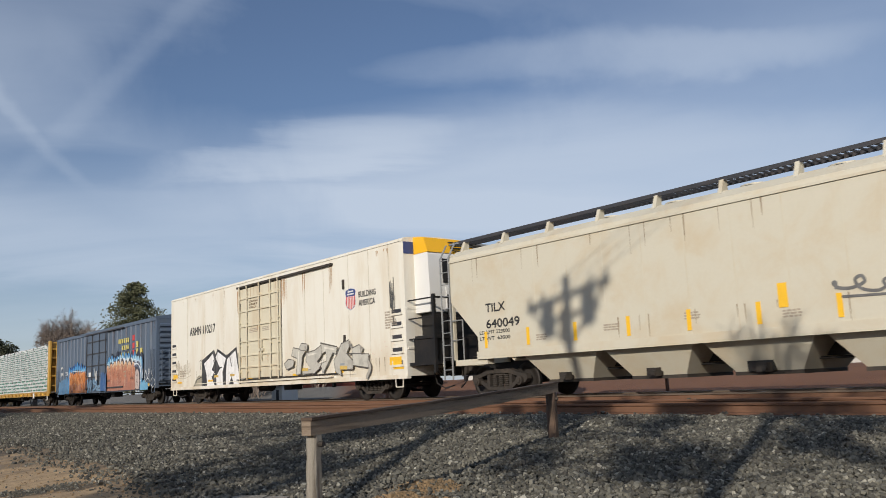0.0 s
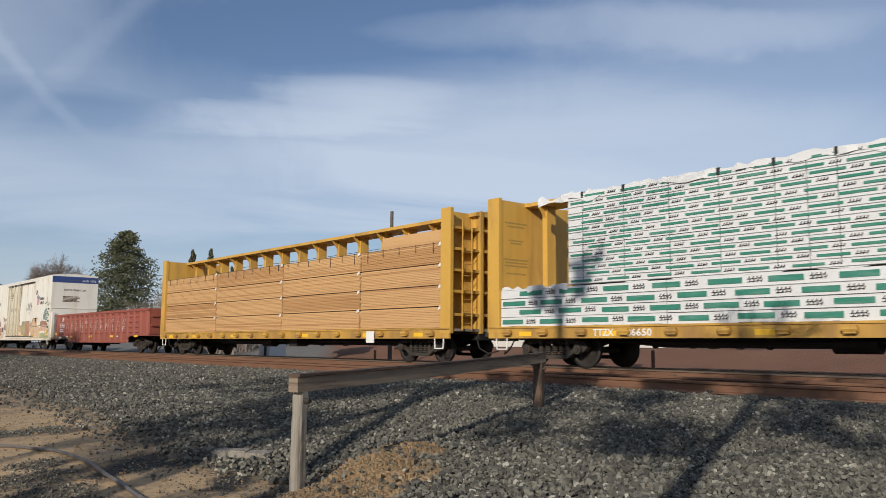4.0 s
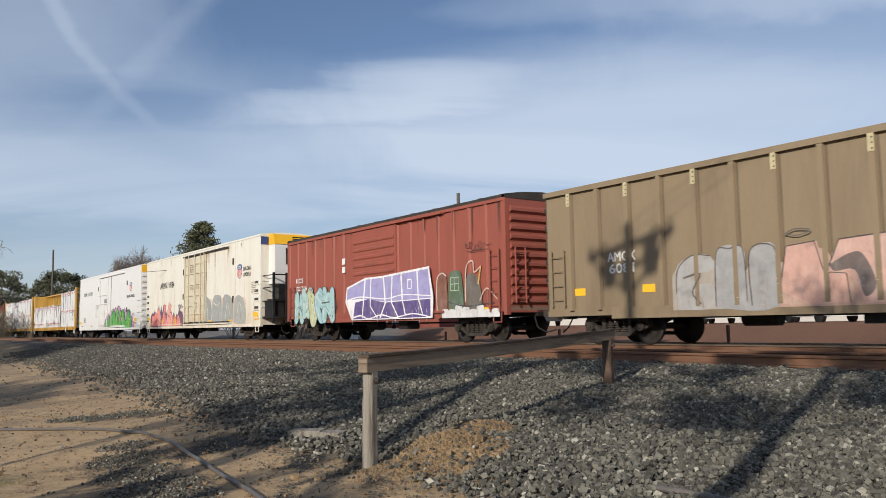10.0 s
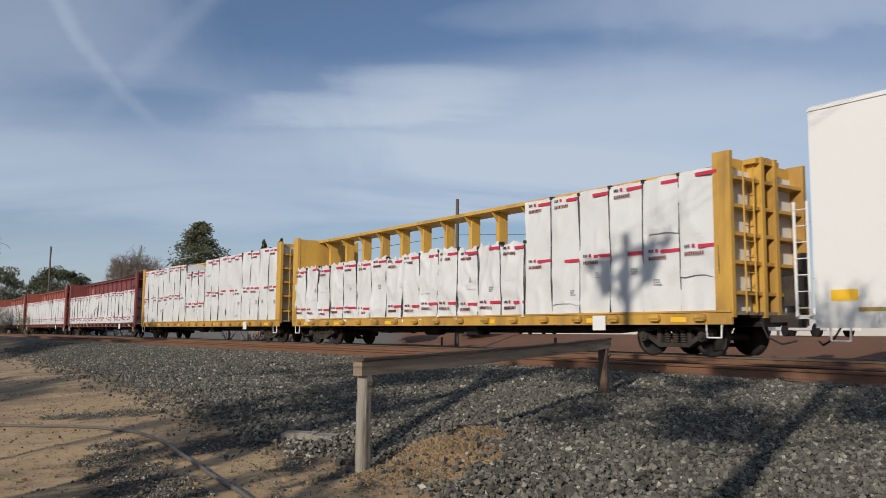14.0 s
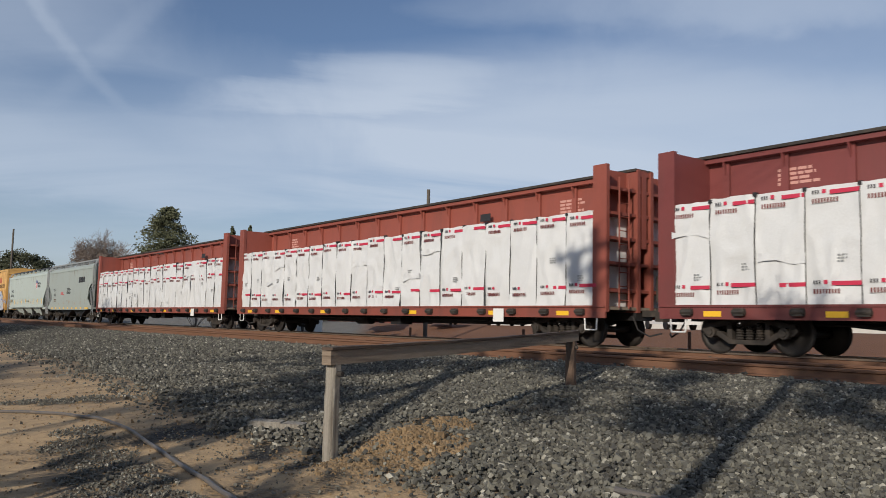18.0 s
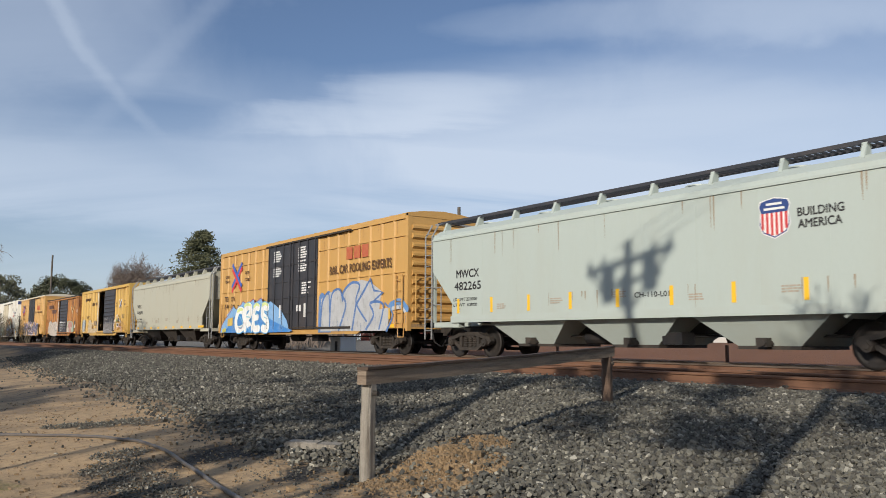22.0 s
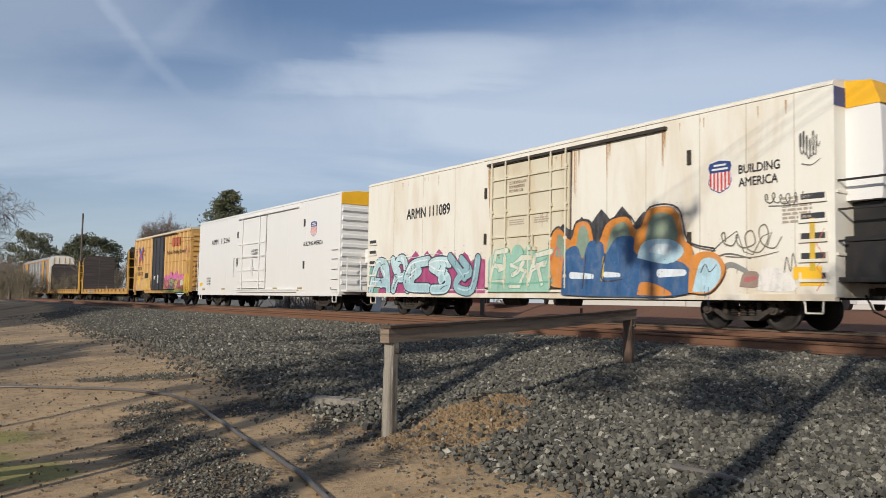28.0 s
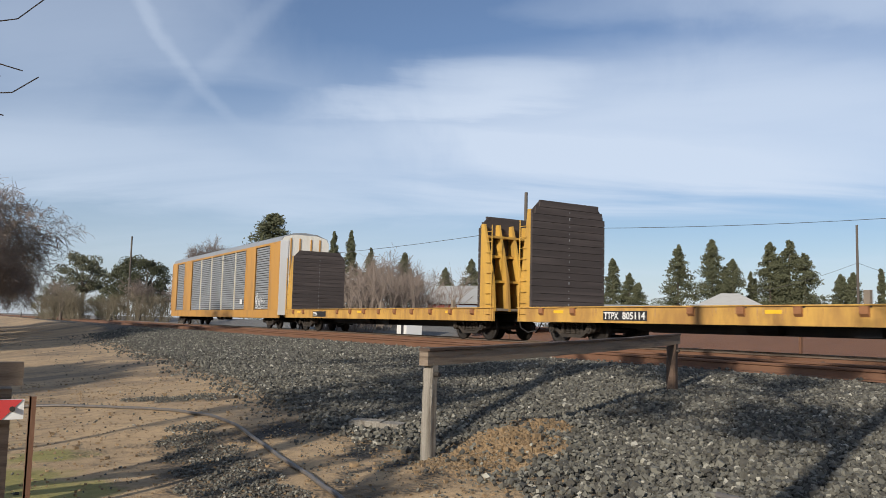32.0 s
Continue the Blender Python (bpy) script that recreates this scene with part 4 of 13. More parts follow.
# ---- kinds of car ----
def reefer(front, length, mark, style, seed, sprays=(), slide=0.0, blue_end=False):
    """A refrigerated car: smooth insulated sides, plug door with lock bars, cooling unit over the front end."""
    new_paint = style == "white"
    body, dmat = ("white", "white") if new_paint else ("cream", "door")
    label = "bright white refrigerated railcar, clean, riding on two trucks" if new_paint else "cream-white refrigerated railcar with rust streaks and sprayed graffiti"
    car = car_root("refrigerated_car", label, "railcar", front, length, "refrigerated cars of the train")
    h = length / 2

    def Y(d):
        return h - d
    # body shell with arched roof
    prof = [(-1.55, 0.74), (-1.55, 5.22), (-1.48, 5.27), (-0.8, 5.34), (0, 5.37), (0.8, 5.34), (1.48, 5.27), (1.55, 5.22), (1.55, 0.74)]
    part("body", Geo().prism(prof, "y", -h, h), body, car)
    part("side_sill", Geo().box(-1.565, -1.40, -h + 0.02, h - 0.02, 0.66, 0.80).box(-1.568, -1.54, -h + 3, h - 3, 0.90, 0.93), body, car)
    part("roof_rim", Geo().box(-1.575, -1.545, -h, h, 5.15, 5.20), body, car)
    for d in ([2.1, 4.2, 6.3, 13.6, 15.0, 16.7, 18.0, 19.2] if not new_paint else [5.4, 14.4, 16.6]):
        part("panel_seam", Geo().box(-1.556, -1.545, Y(d) - 0.010, Y(d) + 0.010, 0.80, 5.15), "seam" if not new_paint else body, car)
    # plug door
    d0, d1 = (8.4 - slide, 12.15 - slide) if not new_paint else (7.4, 11.5)
    part("door_gap", Geo().box(-1.554, -1.545, Y(d0 - 0.05), Y(d1 + 0.05), 0.97, 4.91), "steel", car)
    door = part("plug_door", Geo().box(-1.60, -1.54, Y(d0), Y(d1), 1.02, 4.86), dmat, car, "plug door with lock bars")
    for d in ((d0 + 0.14, d0 + 0.85, d0 + 2.0, d1 - 0.75, d1 - 0.10) if not new_paint else (d0 + 0.75, d1 - 0.75)):
        g = Geo().tube((-1.66, Y(d), 0.95), (-1.66, Y(d), 4.98), 0.028, n=6)
        for z in (1.3, 2.4, 3.4, 4.5):
            g.box(-1.67, -1.60, Y(d) - 0.07, Y(d) + 0.07, z - 0.04, z + 0.04)
        part("lock_bar", g, dmat, door)
    for z in ((1.45, 1.95, 2.55, 3.2, 3.85, 4.4) if not new_paint else (1.4, 2.0, 2.75, 3.45)):
        part("door_rib", Geo().box(-1.65, -1.60, Y(d0 + 0.05), Y(d1 - 0.05), z, z + 0.05), dmat, door)
    part("door_handle", Geo().box(-1.70, -1.64, Y((d0 + d1) / 2 + 0.35), Y((d0 + d1) / 2 + 0.3), 1.7, 2.6).box(-1.70, -1.60, Y((d0 + d1) / 2 + 0.5), Y((d0 + d1) / 2 + 0.15), 2.1, 2.2), dmat, door)
    if not new_paint:
        for i, w in enumerate(("CLOSE AND LOCK", "DOORS BEFORE", "MOVING CAR")):
            word(door, w, Y(d0 + 0.98), 4.22 - 0.13 * i, 0.85 - 0.08 * i, 0.085, "brown_ink", x=-1.602)
        bars(door, Y(d0 + 1.0), 2.9, 0.8, 0.2, 3, "faint", x=-1.602, seed=seed)
        bars(door, Y(d0 + 2.2), 2.9, 0.8, 0.2, 3, "faint", x=-1.602, seed=seed + 1)
    if new_paint:
        for i, w in enumerate(("CLOSE AND LOCK", "DOORS BEFORE", "MOVING CAR")):
            word(car, w, Y(d0 + 2.1), 3.02 - 0.17 * i, 1.25 - 0.1 * i, 0.12, "ink", x=-1.606)
    if new_paint:
        for z in (1.05, 2.72):
            part("lock_rod", Geo().tube((-1.63, Y(d0 + 0.1), z), (-1.63, Y(d1 - 0.1), z), 0.02, n=6), body, door)
        part("sill_rod", Geo().tube((-1.61, Y(d0), 0.90), (-1.61, Y(15.0), 0.90), 0.022, n=6), body, car)
    part("door_track", Geo().box(-1.66, -1.55, Y(d0 - 0.15), Y(15.7), 4.92, 5.00), "steel" if not new_paint else body, car, "long door rail with rollers")
    part("sill_rail", Geo().box(-1.64, -1.56, Y(d0 - 0.1), Y(15.6), 0.84, 0.90), body, car)
    part("lower_track", Geo().box(-1.63, -1.55, Y(d0 - 0.2), Y(15.9), 0.94, 0.99), "steel" if not new_paint else body, car)
    for d, z in ((16.4, 3.95), (16.4, 1.95), (7.2 if new_paint else 8.1, 3.9), (7.2 if new_paint else 8.1, 2.4)):
        part("latch", Geo().box(-1.60, -1.55, Y(d) - 0.05, Y(d) + 0.05, z, z + 0.35), "steel" if not new_paint else "charcoal", car)
    # ends
    for s in (-1, 1):
        part("end_wall_rib", Geo().box(-1.5, 1.5, s * h, s * (h + 0.03), 1.6, 1.66).box(-1.5, 1.5, s * h, s * (h + 0.03), 2.9, 2.95), body, car)
    f = -h
    if blue_end:
        part("end_band", Geo().box(-1.55, 1.55, f - 0.015, f, 4.74, 5.17), "navy", car, "dark blue band")
        word(car, mark, 0.45, 4.84, 0.95, 0.14, "chalk", end=f - 0.02, name="end_number")
        word(car, "EXCESS HEIGHT CAR", -0.75, 4.15, 1.5, 0.13, "ink", end=f - 0.012)
        bars(car, -0.8, 3.35, 1.3, 0.42, 5, "brown_ink", end=f - 0.012, seed=seed + 5)
        g = Geo().box(-1.5, -1.35, f - 0.3, f, 0.8, 2.6).box(-0.9, -0.8, f - 0.3, f, 0.8, 2.5)
        part("end_cabinet", g, body, car)
    elif new_paint:
        # ribbed end with a hand brake, under a yellow top
        part("end_cap", Geo().prism([(-1.53, 4.72), (-1.53, 5.20), (-0.8, 5.32), (0, 5.35), (0.8, 5.32), (1.53, 5.20), (1.53, 4.72)], "y", f - 0.03, f), "gold", car, "yellow band over the end")
        for k in range(9):
            z = 1.15 + 0.40 * k
            part("end_corrugation", Geo().prism([(f, z), (f - 0.10, z + 0.07), (f - 0.10, z + 0.19), (f, z + 0.26)], "x", -1.48, 1.48), body, car)
        part("brake_housing", Geo().box(-0.35, 0.05, f - 0.34, f - 0.10, 2.15, 2.75), body, car)
        rim = Geo().pipe([(0.45 + 0.27 * math.cos(a * 0.524), f - 0.40, 2.45 + 0.27 * math.sin(a * 0.524)) for a in range(13)], 0.022, 5)
        for a in range(5):
            rim.tube((0.45, f - 0.38, 2.45), (0.45 + 0.27 * math.cos(a * 1.257), f - 0.40, 2.45 + 0.27 * math.sin(a * 1.257)), 0.014, n=5)
        part("brake_wheel", rim.box(0.32, 0.58, f - 0.36, f - 0.10, 2.25, 2.65), "ink", car, "black hand brake wheel")
        plat = part("end_platform", Geo().box(-1.45, 1.45, f - 0.55, f, 0.86, 0.95), body, car)
        for x in (-1.42, -0.75, 0.75, 1.4):
            part("railing_post", Geo().tube((x, f - 0.48, 0.9), (x, f - 0.48, 2.35), 0.025, n=6), body, plat)
        for z in (1.6, 2.35):
            part("railing_bar", Geo().tube((-1.42, f - 0.48, z), (-0.75, f - 0.48, z), 0.02, n=6), body, plat)
        steps_panel = part("step_panel", Geo().box(-1.57, -1.548, Y(length - 0.05), Y(length - 0.72), 0.82, 2.78), body, car)
        for z in (0.95, 1.40, 1.85, 2.30, 2.70):
            part("rung", Geo().tube((-1.61, Y(length - 0.08), z), (-1.61, Y(length - 0.70), z), 0.014, n=5), "galv", steps_panel)
    else:
        unitg = Geo().prism([(f, 2.75), (f - 0.75, 2.75), (f - 0.78, 3.4), (f - 0.74, 4.62), (f - 0.55, 5.18), (f, 5.26)], "x", -1.12, 1.25)
        u = part("cooling_unit", unitg, "white", car, "white refrigeration unit")
        part("unit_cowl", Geo().prism([(f, 4.70), (f - 0.755, 4.70), (f - 0.57, 5.20), (f, 5.28)], "x", -1.135, 1.265), "gold", u, "yellow louvred cowl")
        for k in range(4):
            yy = f - 0.775 + 0.035 * k * 1.6
            part("louvre", Geo().box(-0.15, 1.20, yy - 0.03, yy, 4.76 + 0.10 * k, 4.80 + 0.10 * k), "black", u)
        part("radiator_grille", Geo().prism([(f - 0.752, 3.70), (f - 0.80, 3.70), (f - 0.775, 4.50), (f - 0.73, 4.50)], "x", -0.55, 1.20), "black", u)
        part("unit_hatch", Geo().box(-0.45, 1.0, f - 0.80, f - 0.77, 2.85, 3.55), "white", u)
        part("corner_flash", Geo().box(-1.552, -1.12, f - 0.012, f, 4.72, 5.12), "navy", car)
        dark = "black"
        plat = part("end_platform", Geo().box(-1.45, 1.45, f - 1.35, f, 1.05, 1.15).box(-1.2, 1.2, f - 0.95, f, 1.15, 2.0), dark, car)
        part("engine_box", Geo().box(-0.9, 1.1, f - 0.72, f - 0.02, 1.9, 2.72), "black", car)
        for x in (-1.42, -0.75, 0.4, 1.4):
            part("railing_post", Geo().box(x - 0.05, x + 0.05, f - 1.35, f - 1.25, 0.8, 3.25), dark, plat)
        for z in (1.9, 2.55, 3.15):
            part("railing_bar", Geo().box(-1.42, 1.4, f - 1.33, f - 1.28, z - 0.03, z + 0.03).box(-1.45, -1.40, f - 1.33, f, z - 0.02, z + 0.02), dark, plat)
        part("fuel_tank", Geo().box(-1.40, -0.85, f - 1.25, f - 0.2, 1.15, 1.9), "black", car)
    if new_paint:
        ladder(car, h + 0.12, h + 0.42, 0.9, 3.3, 7, "white", x=-1.50)
        part("rear_platform", Geo().box(-1.4, 1.4, h, h + 0.5, 0.85, 0.93), "white", car)
    else:
        for d in (0.18, length - 0.78):
            for z in (1.10, 1.52, 1.94, 2.36, 2.78):
                # a flat plate: its dark colour stands in for the recess's shade
                well = part("step_well", Geo().box(-1.557, -1.545, Y(d), Y(d + 0.6), z, z + 0.15), "charcoal", car, "flat dark plate standing for the shade of a step recess")
                part("tread", Geo().box(-1.60, -1.55, Y(d - 0.02), Y(d + 0.62), z - 0.05, z + 0.02).box(-1.585, -1.55, Y(d - 0.02), Y(d + 0.02), z, z + 0.16).box(-1.585, -1.55, Y(d + 0.58), Y(d + 0.62), z, z + 0.16), body, well)
    stirrup(car, Y(0.5), body)
    stirrup(car, Y(length - 0.5), body)
    # lettering
    at = {"ARMN 110217": (2.43, 3.24), "ARMN 110716": (2.18, 3.50), "ARMN 110128": (3.40, 3.62), "ARMN 110184": (3.26, 3.25), "112291": (1.65, 3.62), "112246": (2.51, 3.72)}.get(mark, (3.06, 3.58))
    if new_paint:
        word(car, "ARMN", Y(at[0]), at[1], 1.22, 0.30, "ink")
        word(car, mark, Y(at[0] + 1.78), at[1], 1.48, 0.30, "ink")
        crest(car, Y(17.05), 3.42, 0.70, 0.72)
        word(car, "BUILDING AMERICA", Y(16.3), 3.02, 2.12, 0.19, "ink")
    else:
        word(car, mark, Y(at[0]), at[1], 2.92, 0.38, "ink")
        crest(car, Y(16.95 - slide), 3.15, 0.66, 0.78)
        word(car, "BUILDING", Y(17.8 - slide), 3.55, 1.05, 0.20, "ink")
        word(car, "AMERICA", Y(17.8 - slide), 3.25, 1.0, 0.20, "ink")
        bars(car, Y(18.9), 2.3, 0.7, 0.6, 7, "faint", seed=seed + 2)
    if new_paint:
        for k, w in enumerate(("LD LMT 196300", "LT WT  38500", "CU FT   6990")):
            word(car, w, Y(1.75), 1.62 - 0.17 * k, 0.72, 0.10, "charcoal")
        word(car, "25K", Y(7.0), 2.28, 0.28, 0.13, "ink")
        part("grab_rod", Geo().pipe([(-1.56, Y(6.75), 2.75), (-1.62, Y(6.75), 2.75), (-1.62, Y(6.75), 1.70), (-1.56, Y(6.75), 1.70)], 0.014, 5), "galv", car)
    else:
        bars(car, Y(1.2), 1.25, 0.8, 0.35, 3, "faint", seed=seed)
    for d in (0.9, 4.6, 8.6, 12.6, 15.7, 19.3):
        plate(car, Y(d), Y(d + 0.55), 0.98, 1.06, "reflect" if not new_paint else "faded_ochre")
    plate(car, Y(0.35), Y(0.9), 1.2, 1.42, "reflect")
    if not new_paint:
        plate(car, Y(length - 0.95), Y(length - 0.3), 1.12, 1.38, "reflect")
    if not new_paint:
        rust_runs(car, [(Y(d0 - 0.12), 4.85, 1.6, 5, 0.25), (Y(d1 + 0.25), 4.88, 1.5, 6, 0.5), (Y(13.6), 5.0, 1.3, 4, 0.3), (Y(15.6), 4.9, 1.0, 4, 0.4), (Y(4.0), 5.03, 0.4, 5, 6.0), (Y(17.5), 5.03, 0.35, 5, 3.5), (Y(16.4), 1.95, 0.5, 2, 0.1)], seed=seed)
        rust_runs(door, [(Y((d0 + d1) / 2), 4.84, 0.7, 7, 3.2), (Y((d0 + d1) / 2), 3.2, 0.5, 5, 3.2), (Y((d0 + d1) / 2), 1.9, 0.5, 8, 3.4)], x=-1.6015, seed=seed + 40)
        rust_runs(car, [(Y(3.5), 1.5, 0.6, 8, 6.0), (Y(15.5), 1.4, 0.5, 8, 7.0)], "grime_run", seed=seed + 80, name="grime_streak")
    for a in sprays:
        a(car, Y)
    running_gear(car, length, 2.6, 0.70, 0.95)
    return car


def boxcar(front, length, top, paint, doors, label, style, seed, ribs=9, openings=(), sprays=(), rows=(), name="boxcar", white_roof=False):
    """A ribbed steel boxcar. doors: (from, to, material, pressing); openings: doorways left open."""
    car = car_root(name, label, "boxcar", front, length, "boxcars of the train")
    h = length / 2

    def Y(d):
        return h - d
    lo = 0.80
    roof_mat = "galv" if style == "silver_roof" else ("beige" if white_roof else ("steel" if paint in ("brick", "rusty") else paint))
    # side walls are separate, so that an open doorway leads inside
    cuts = sorted((a, b) for a, b in openings)
    spans, at = [], 0.0
    for a, b in cuts:
        spans.append((at, a))
        at = b
    spans.append((at, length))
    for a, b in spans:
        part("side_wall", Geo().box(-1.50, -1.44, Y(a), Y(b), 1.05, top - 0.12), paint, car)
    for a, b in cuts:
        part("lintel", Geo().box(-1.50, -1.44, Y(a), Y(b), top - 0.3, top - 0.12), paint, car)
        part("doorway_trim", Geo().box(-1.57, -1.45, Y(a) - 0.05, Y(a) + 0.03, 1.05, top - 0.25), "white", car)
    part("far_wall", Geo().box(1.44, 1.50, -h, h, 1.05, top - 0.12), "steel" if cuts else paint, car)
    part("floor_frame", Geo().box(-1.46, 1.46, -h, h, 0.98, 1.10), "deck", car)
    for s in (-1, 1):
        e = part("end_wall", Geo().box(-1.52, 1.52, s * (h - 0.06), s * h, 0.92, top - 0.05), paint, car)
        n = 11
        for k in range(n):
            z = 1.15 + k * (top - 1.5) / n
            part("end_rib", Geo().prism([(s * h, z), (s * (h + 0.09), z + 0.08), (s * (h + 0.09), z + 0.16), (s * h, z + 0.24)], "x", -1.38, 1.38), paint, e)
        part("corner_post", Geo().box(-1.56, -1.40, s * (h - 0.14), s * (h + 0.01), 0.85, top - 0.06), paint, car)
    roof = [(-1.56, top - 0.16), (-1.56, top - 0.04), (-0.9, top + 0.06), (0, top + 0.12), (0.9, top + 0.06), (1.56, top - 0.04), (1.56, top - 0.16)]
    rf = part("roof", Geo().prism(roof, "y", -h - 0.02, h + 0.02), roof_mat, car)
    nseam = int(length / 1.25)
    for k in range(1, nseam):
        y = -h + k * length / nseam
        part("roof_seam", Geo().prism([(-1.57, top - 0.03), (-0.9, top + 0.07), (0, top + 0.13), (0, top + 0.15), (-0.9, top + 0.09), (-1.55, top - 0.02)], "y", y - 0.03, y + 0.03), roof_mat, rf)
    part("side_sill", Geo().prism([(-1.545, 0.95), (-1.545, 1.12), (-1.44, 1.12), (-1.44, 0.95)], "y", -h, h), paint, car)
    part("sill_skirt", Geo().prism([(h - 3.2, 0.95), (h - 3.7, lo - 0.05), (-h + 3.7, lo - 0.05), (-h + 3.2, 0.95)], "x", -1.535, -1.46), paint, car)
    # outside posts
    taken = [(a, b) for a, b, *_ in doors] + list(openings)
    left, right = min(a for a, _ in taken), max(b for _, b in taken)
    for a, b in ((0.15, left), (right, length - 0.15)):
        n = max(2, round((b - a) / (length / (ribs * 2 + 4)))) if style != "grid" else max(2, round((b - a) / 0.93))
        for k in range(n + 1):
            d = a + (b - a) * k / n
            part("side_post", Geo().prism([(-1.50, Y(d) - 0.085), (-1.55, Y(d) - 0.045), (-1.55, Y(d) + 0.045), (-1.50, Y(d) + 0.085)], "z", 1.10, top - 0.22), paint, car)
        for z in rows:
            part("side_rail", Geo().box(-1.545, -1.49, Y(a), Y(b), z - 0.022, z + 0.022), paint, car)
    part("eave_rail", Geo().box(-1.57, -1.49, -h, h, top - 0.24, top - 0.14), paint, car)
    # doors
    for a, b, mat, kind in doors:
        dr = part("sliding_door" if kind == "pressed" else "plug_door", Geo().box(-1.59, -1.53, Y(a), Y(b), 1.08, top - 0.26), mat, car, "", kind="")
        if kind == "pressed":
            for k in range(9):
                z = 1.3 + k * (top - 1.8) / 9
                part("door_pressing", Geo().prism([(-1.59, z), (-1.625, z + 0.05), (-1.625, z + 0.12), (-1.59, z + 0.17)], "y", Y(b) + 0.12, Y(a) - 0.12), mat, dr)
        else:
            rim = "charcoal" if paint == "blue" else mat
            for d in (a + 0.12, a + 0.32 * (b - a), a + 0.66 * (b - a), b - 0.12):
                part("lock_bar", Geo().tube((-1.64, Y(d), 1.0), (-1.64, Y(d), top - 0.2), 0.025, n=6), rim, dr)
            for z in (1.7, 2.4, 3.15, 3.9):
                part("door_rib", Geo().box(-1.62, -1.59, Y(a) - 0.04, Y(b) + 0.04, z, z + 0.07), rim, dr)
                part("keeper", Geo().box(-1.67, -1.62, Y(b - 0.12) - 0.05, Y(b - 0.12) + 0.05, z - 0.06, z + 0.10), rim, dr)
            part("door_lever", Geo().box(-1.68, -1.62, Y((a + b) / 2 + 0.3), Y((a + b) / 2 + 0.2), 1.5, 2.1), "chalk", dr)
            plate(dr, Y(a + 0.5), Y(a + 0.95), 1.75, 2.05, "chalk", "notice", x=-1.595)
    part("door_track", Geo().box(-1.66, -1.50, Y(left - 0.2), Y(min(length - 0.3, right + 3.0)), top - 0.27, top - 0.20).box(-1.62, -1.50, Y(left - 0.2), Y(min(length - 0.3, right + 3.0)), 0.98, 1.06), "charcoal" if paint == "blue" else (paint if style != "grid" else "steel"), car)
    if cuts:
        g = Geo()
        for k in range(34):
            y = Y(left) - k * (right - left + 0.5) / 34
            g.box(-1.60, -1.54, y - 0.03, y + 0.03, 0.93, 0.98)
        part("track_bolts", g, "steel", car)
    ladder(car, Y(length - 0.75), Y(length - 0.3), 0.95, 2.9, 5, paint)
    ladder(car, Y(0.3), Y(0.75), 0.95, 2.4, 4, paint)
    g = Geo().pipe([(-1.3, -h - 0.16, 1.2), (-1.3, -h - 0.16, 2.9)], 0.025).pipe([(-0.9, -h - 0.16, 1.2), (-0.9, -h - 0.16, 2.9)], 0.025)
    for k in range(5):
        g.pipe([(-1.3, -h - 0.16, 1.35 + 0.35 * k), (-0.9, -h - 0.16, 1.35 + 0.35 * k)], 0.016)
    part("end_ladder", g, paint, car)
    part("hand_brake", Geo().tube((0.5, -h - 0.20, 2.5), (0.5, -h - 0.14, 2.5), 0.28, n=16).box(0.2, 0.8, -h - 0.14, -h, 2.2, 2.8), "steel", car)
    stirrup(car, Y(0.5), paint, 0.95)
    stirrup(car, Y(length - 0.5), paint, 0.95)
    for d in (1.0, 3.4, length - 3.6, length - 1.4):
        plate(car, Y(d), Y(d + 0.5), 0.98, 1.10, "reflect", x=-1.55)
    rust_runs(car, [(Y(left / 2), top - 0.24, 1.3, 12, left), (Y((right + length) / 2), top - 0.24, 1.3, 12, length - right), (Y(length / 2), 1.7, 0.6, 18, length - 1)], "dark_run" if paint in ("blue", "brick", "rusty") else "rust_run", x=-1.5525 if style != "grid" else -1.5045, seed=seed)
    for a in sprays:
        a(car, Y)
    running_gear(car, length, 2.2, 0.80, 1.0)
    return car


def cross_mark(car, Y, d, z, w, h, colours):
    """The pool's crossed arrows, as plain bars."""
    g = Geo()
    for k, (a, b) in enumerate((((0, 0), (1, 1)), ((0, 1), (1, 0)))):
        for q, slot in ((0.10, 1), (-0.10, 0)):
            stroke(g, [(Y(d) - (a[0] * w), z + a[1] * h + q * w), (Y(d) - (b[0] * w), z + b[1] * h + q * w)], w * 0.155, -1.5555 - 0.002 * k - 0.001 * slot, slot)
    part("emblem", g, colours, car, "crossed emblem of plain bars")


def block_mark(car, Y, d, z, w, h, mat, glyphs=3, x=-1.5555, lean=0.0, name="emblem", fill=0.82):
    """A brand mark turned into plain blocks of its size."""
    g = Geo()
    cell = w / glyphs
    for k in range(glyphs):
        a = Y(d + k * cell)
        g.add([(x, a, z), (x, a - cell * fill, z), (x, a - cell * fill - lean, z + h), (x, a - lean, z + h)], [(0, 1, 2, 3)])
        if name == "emblem":
            part("emblem_block", g, mat, car)
            g = Geo()
    if name != "emblem":
        tagged(part(name, g, mat, car), kind="stuff")


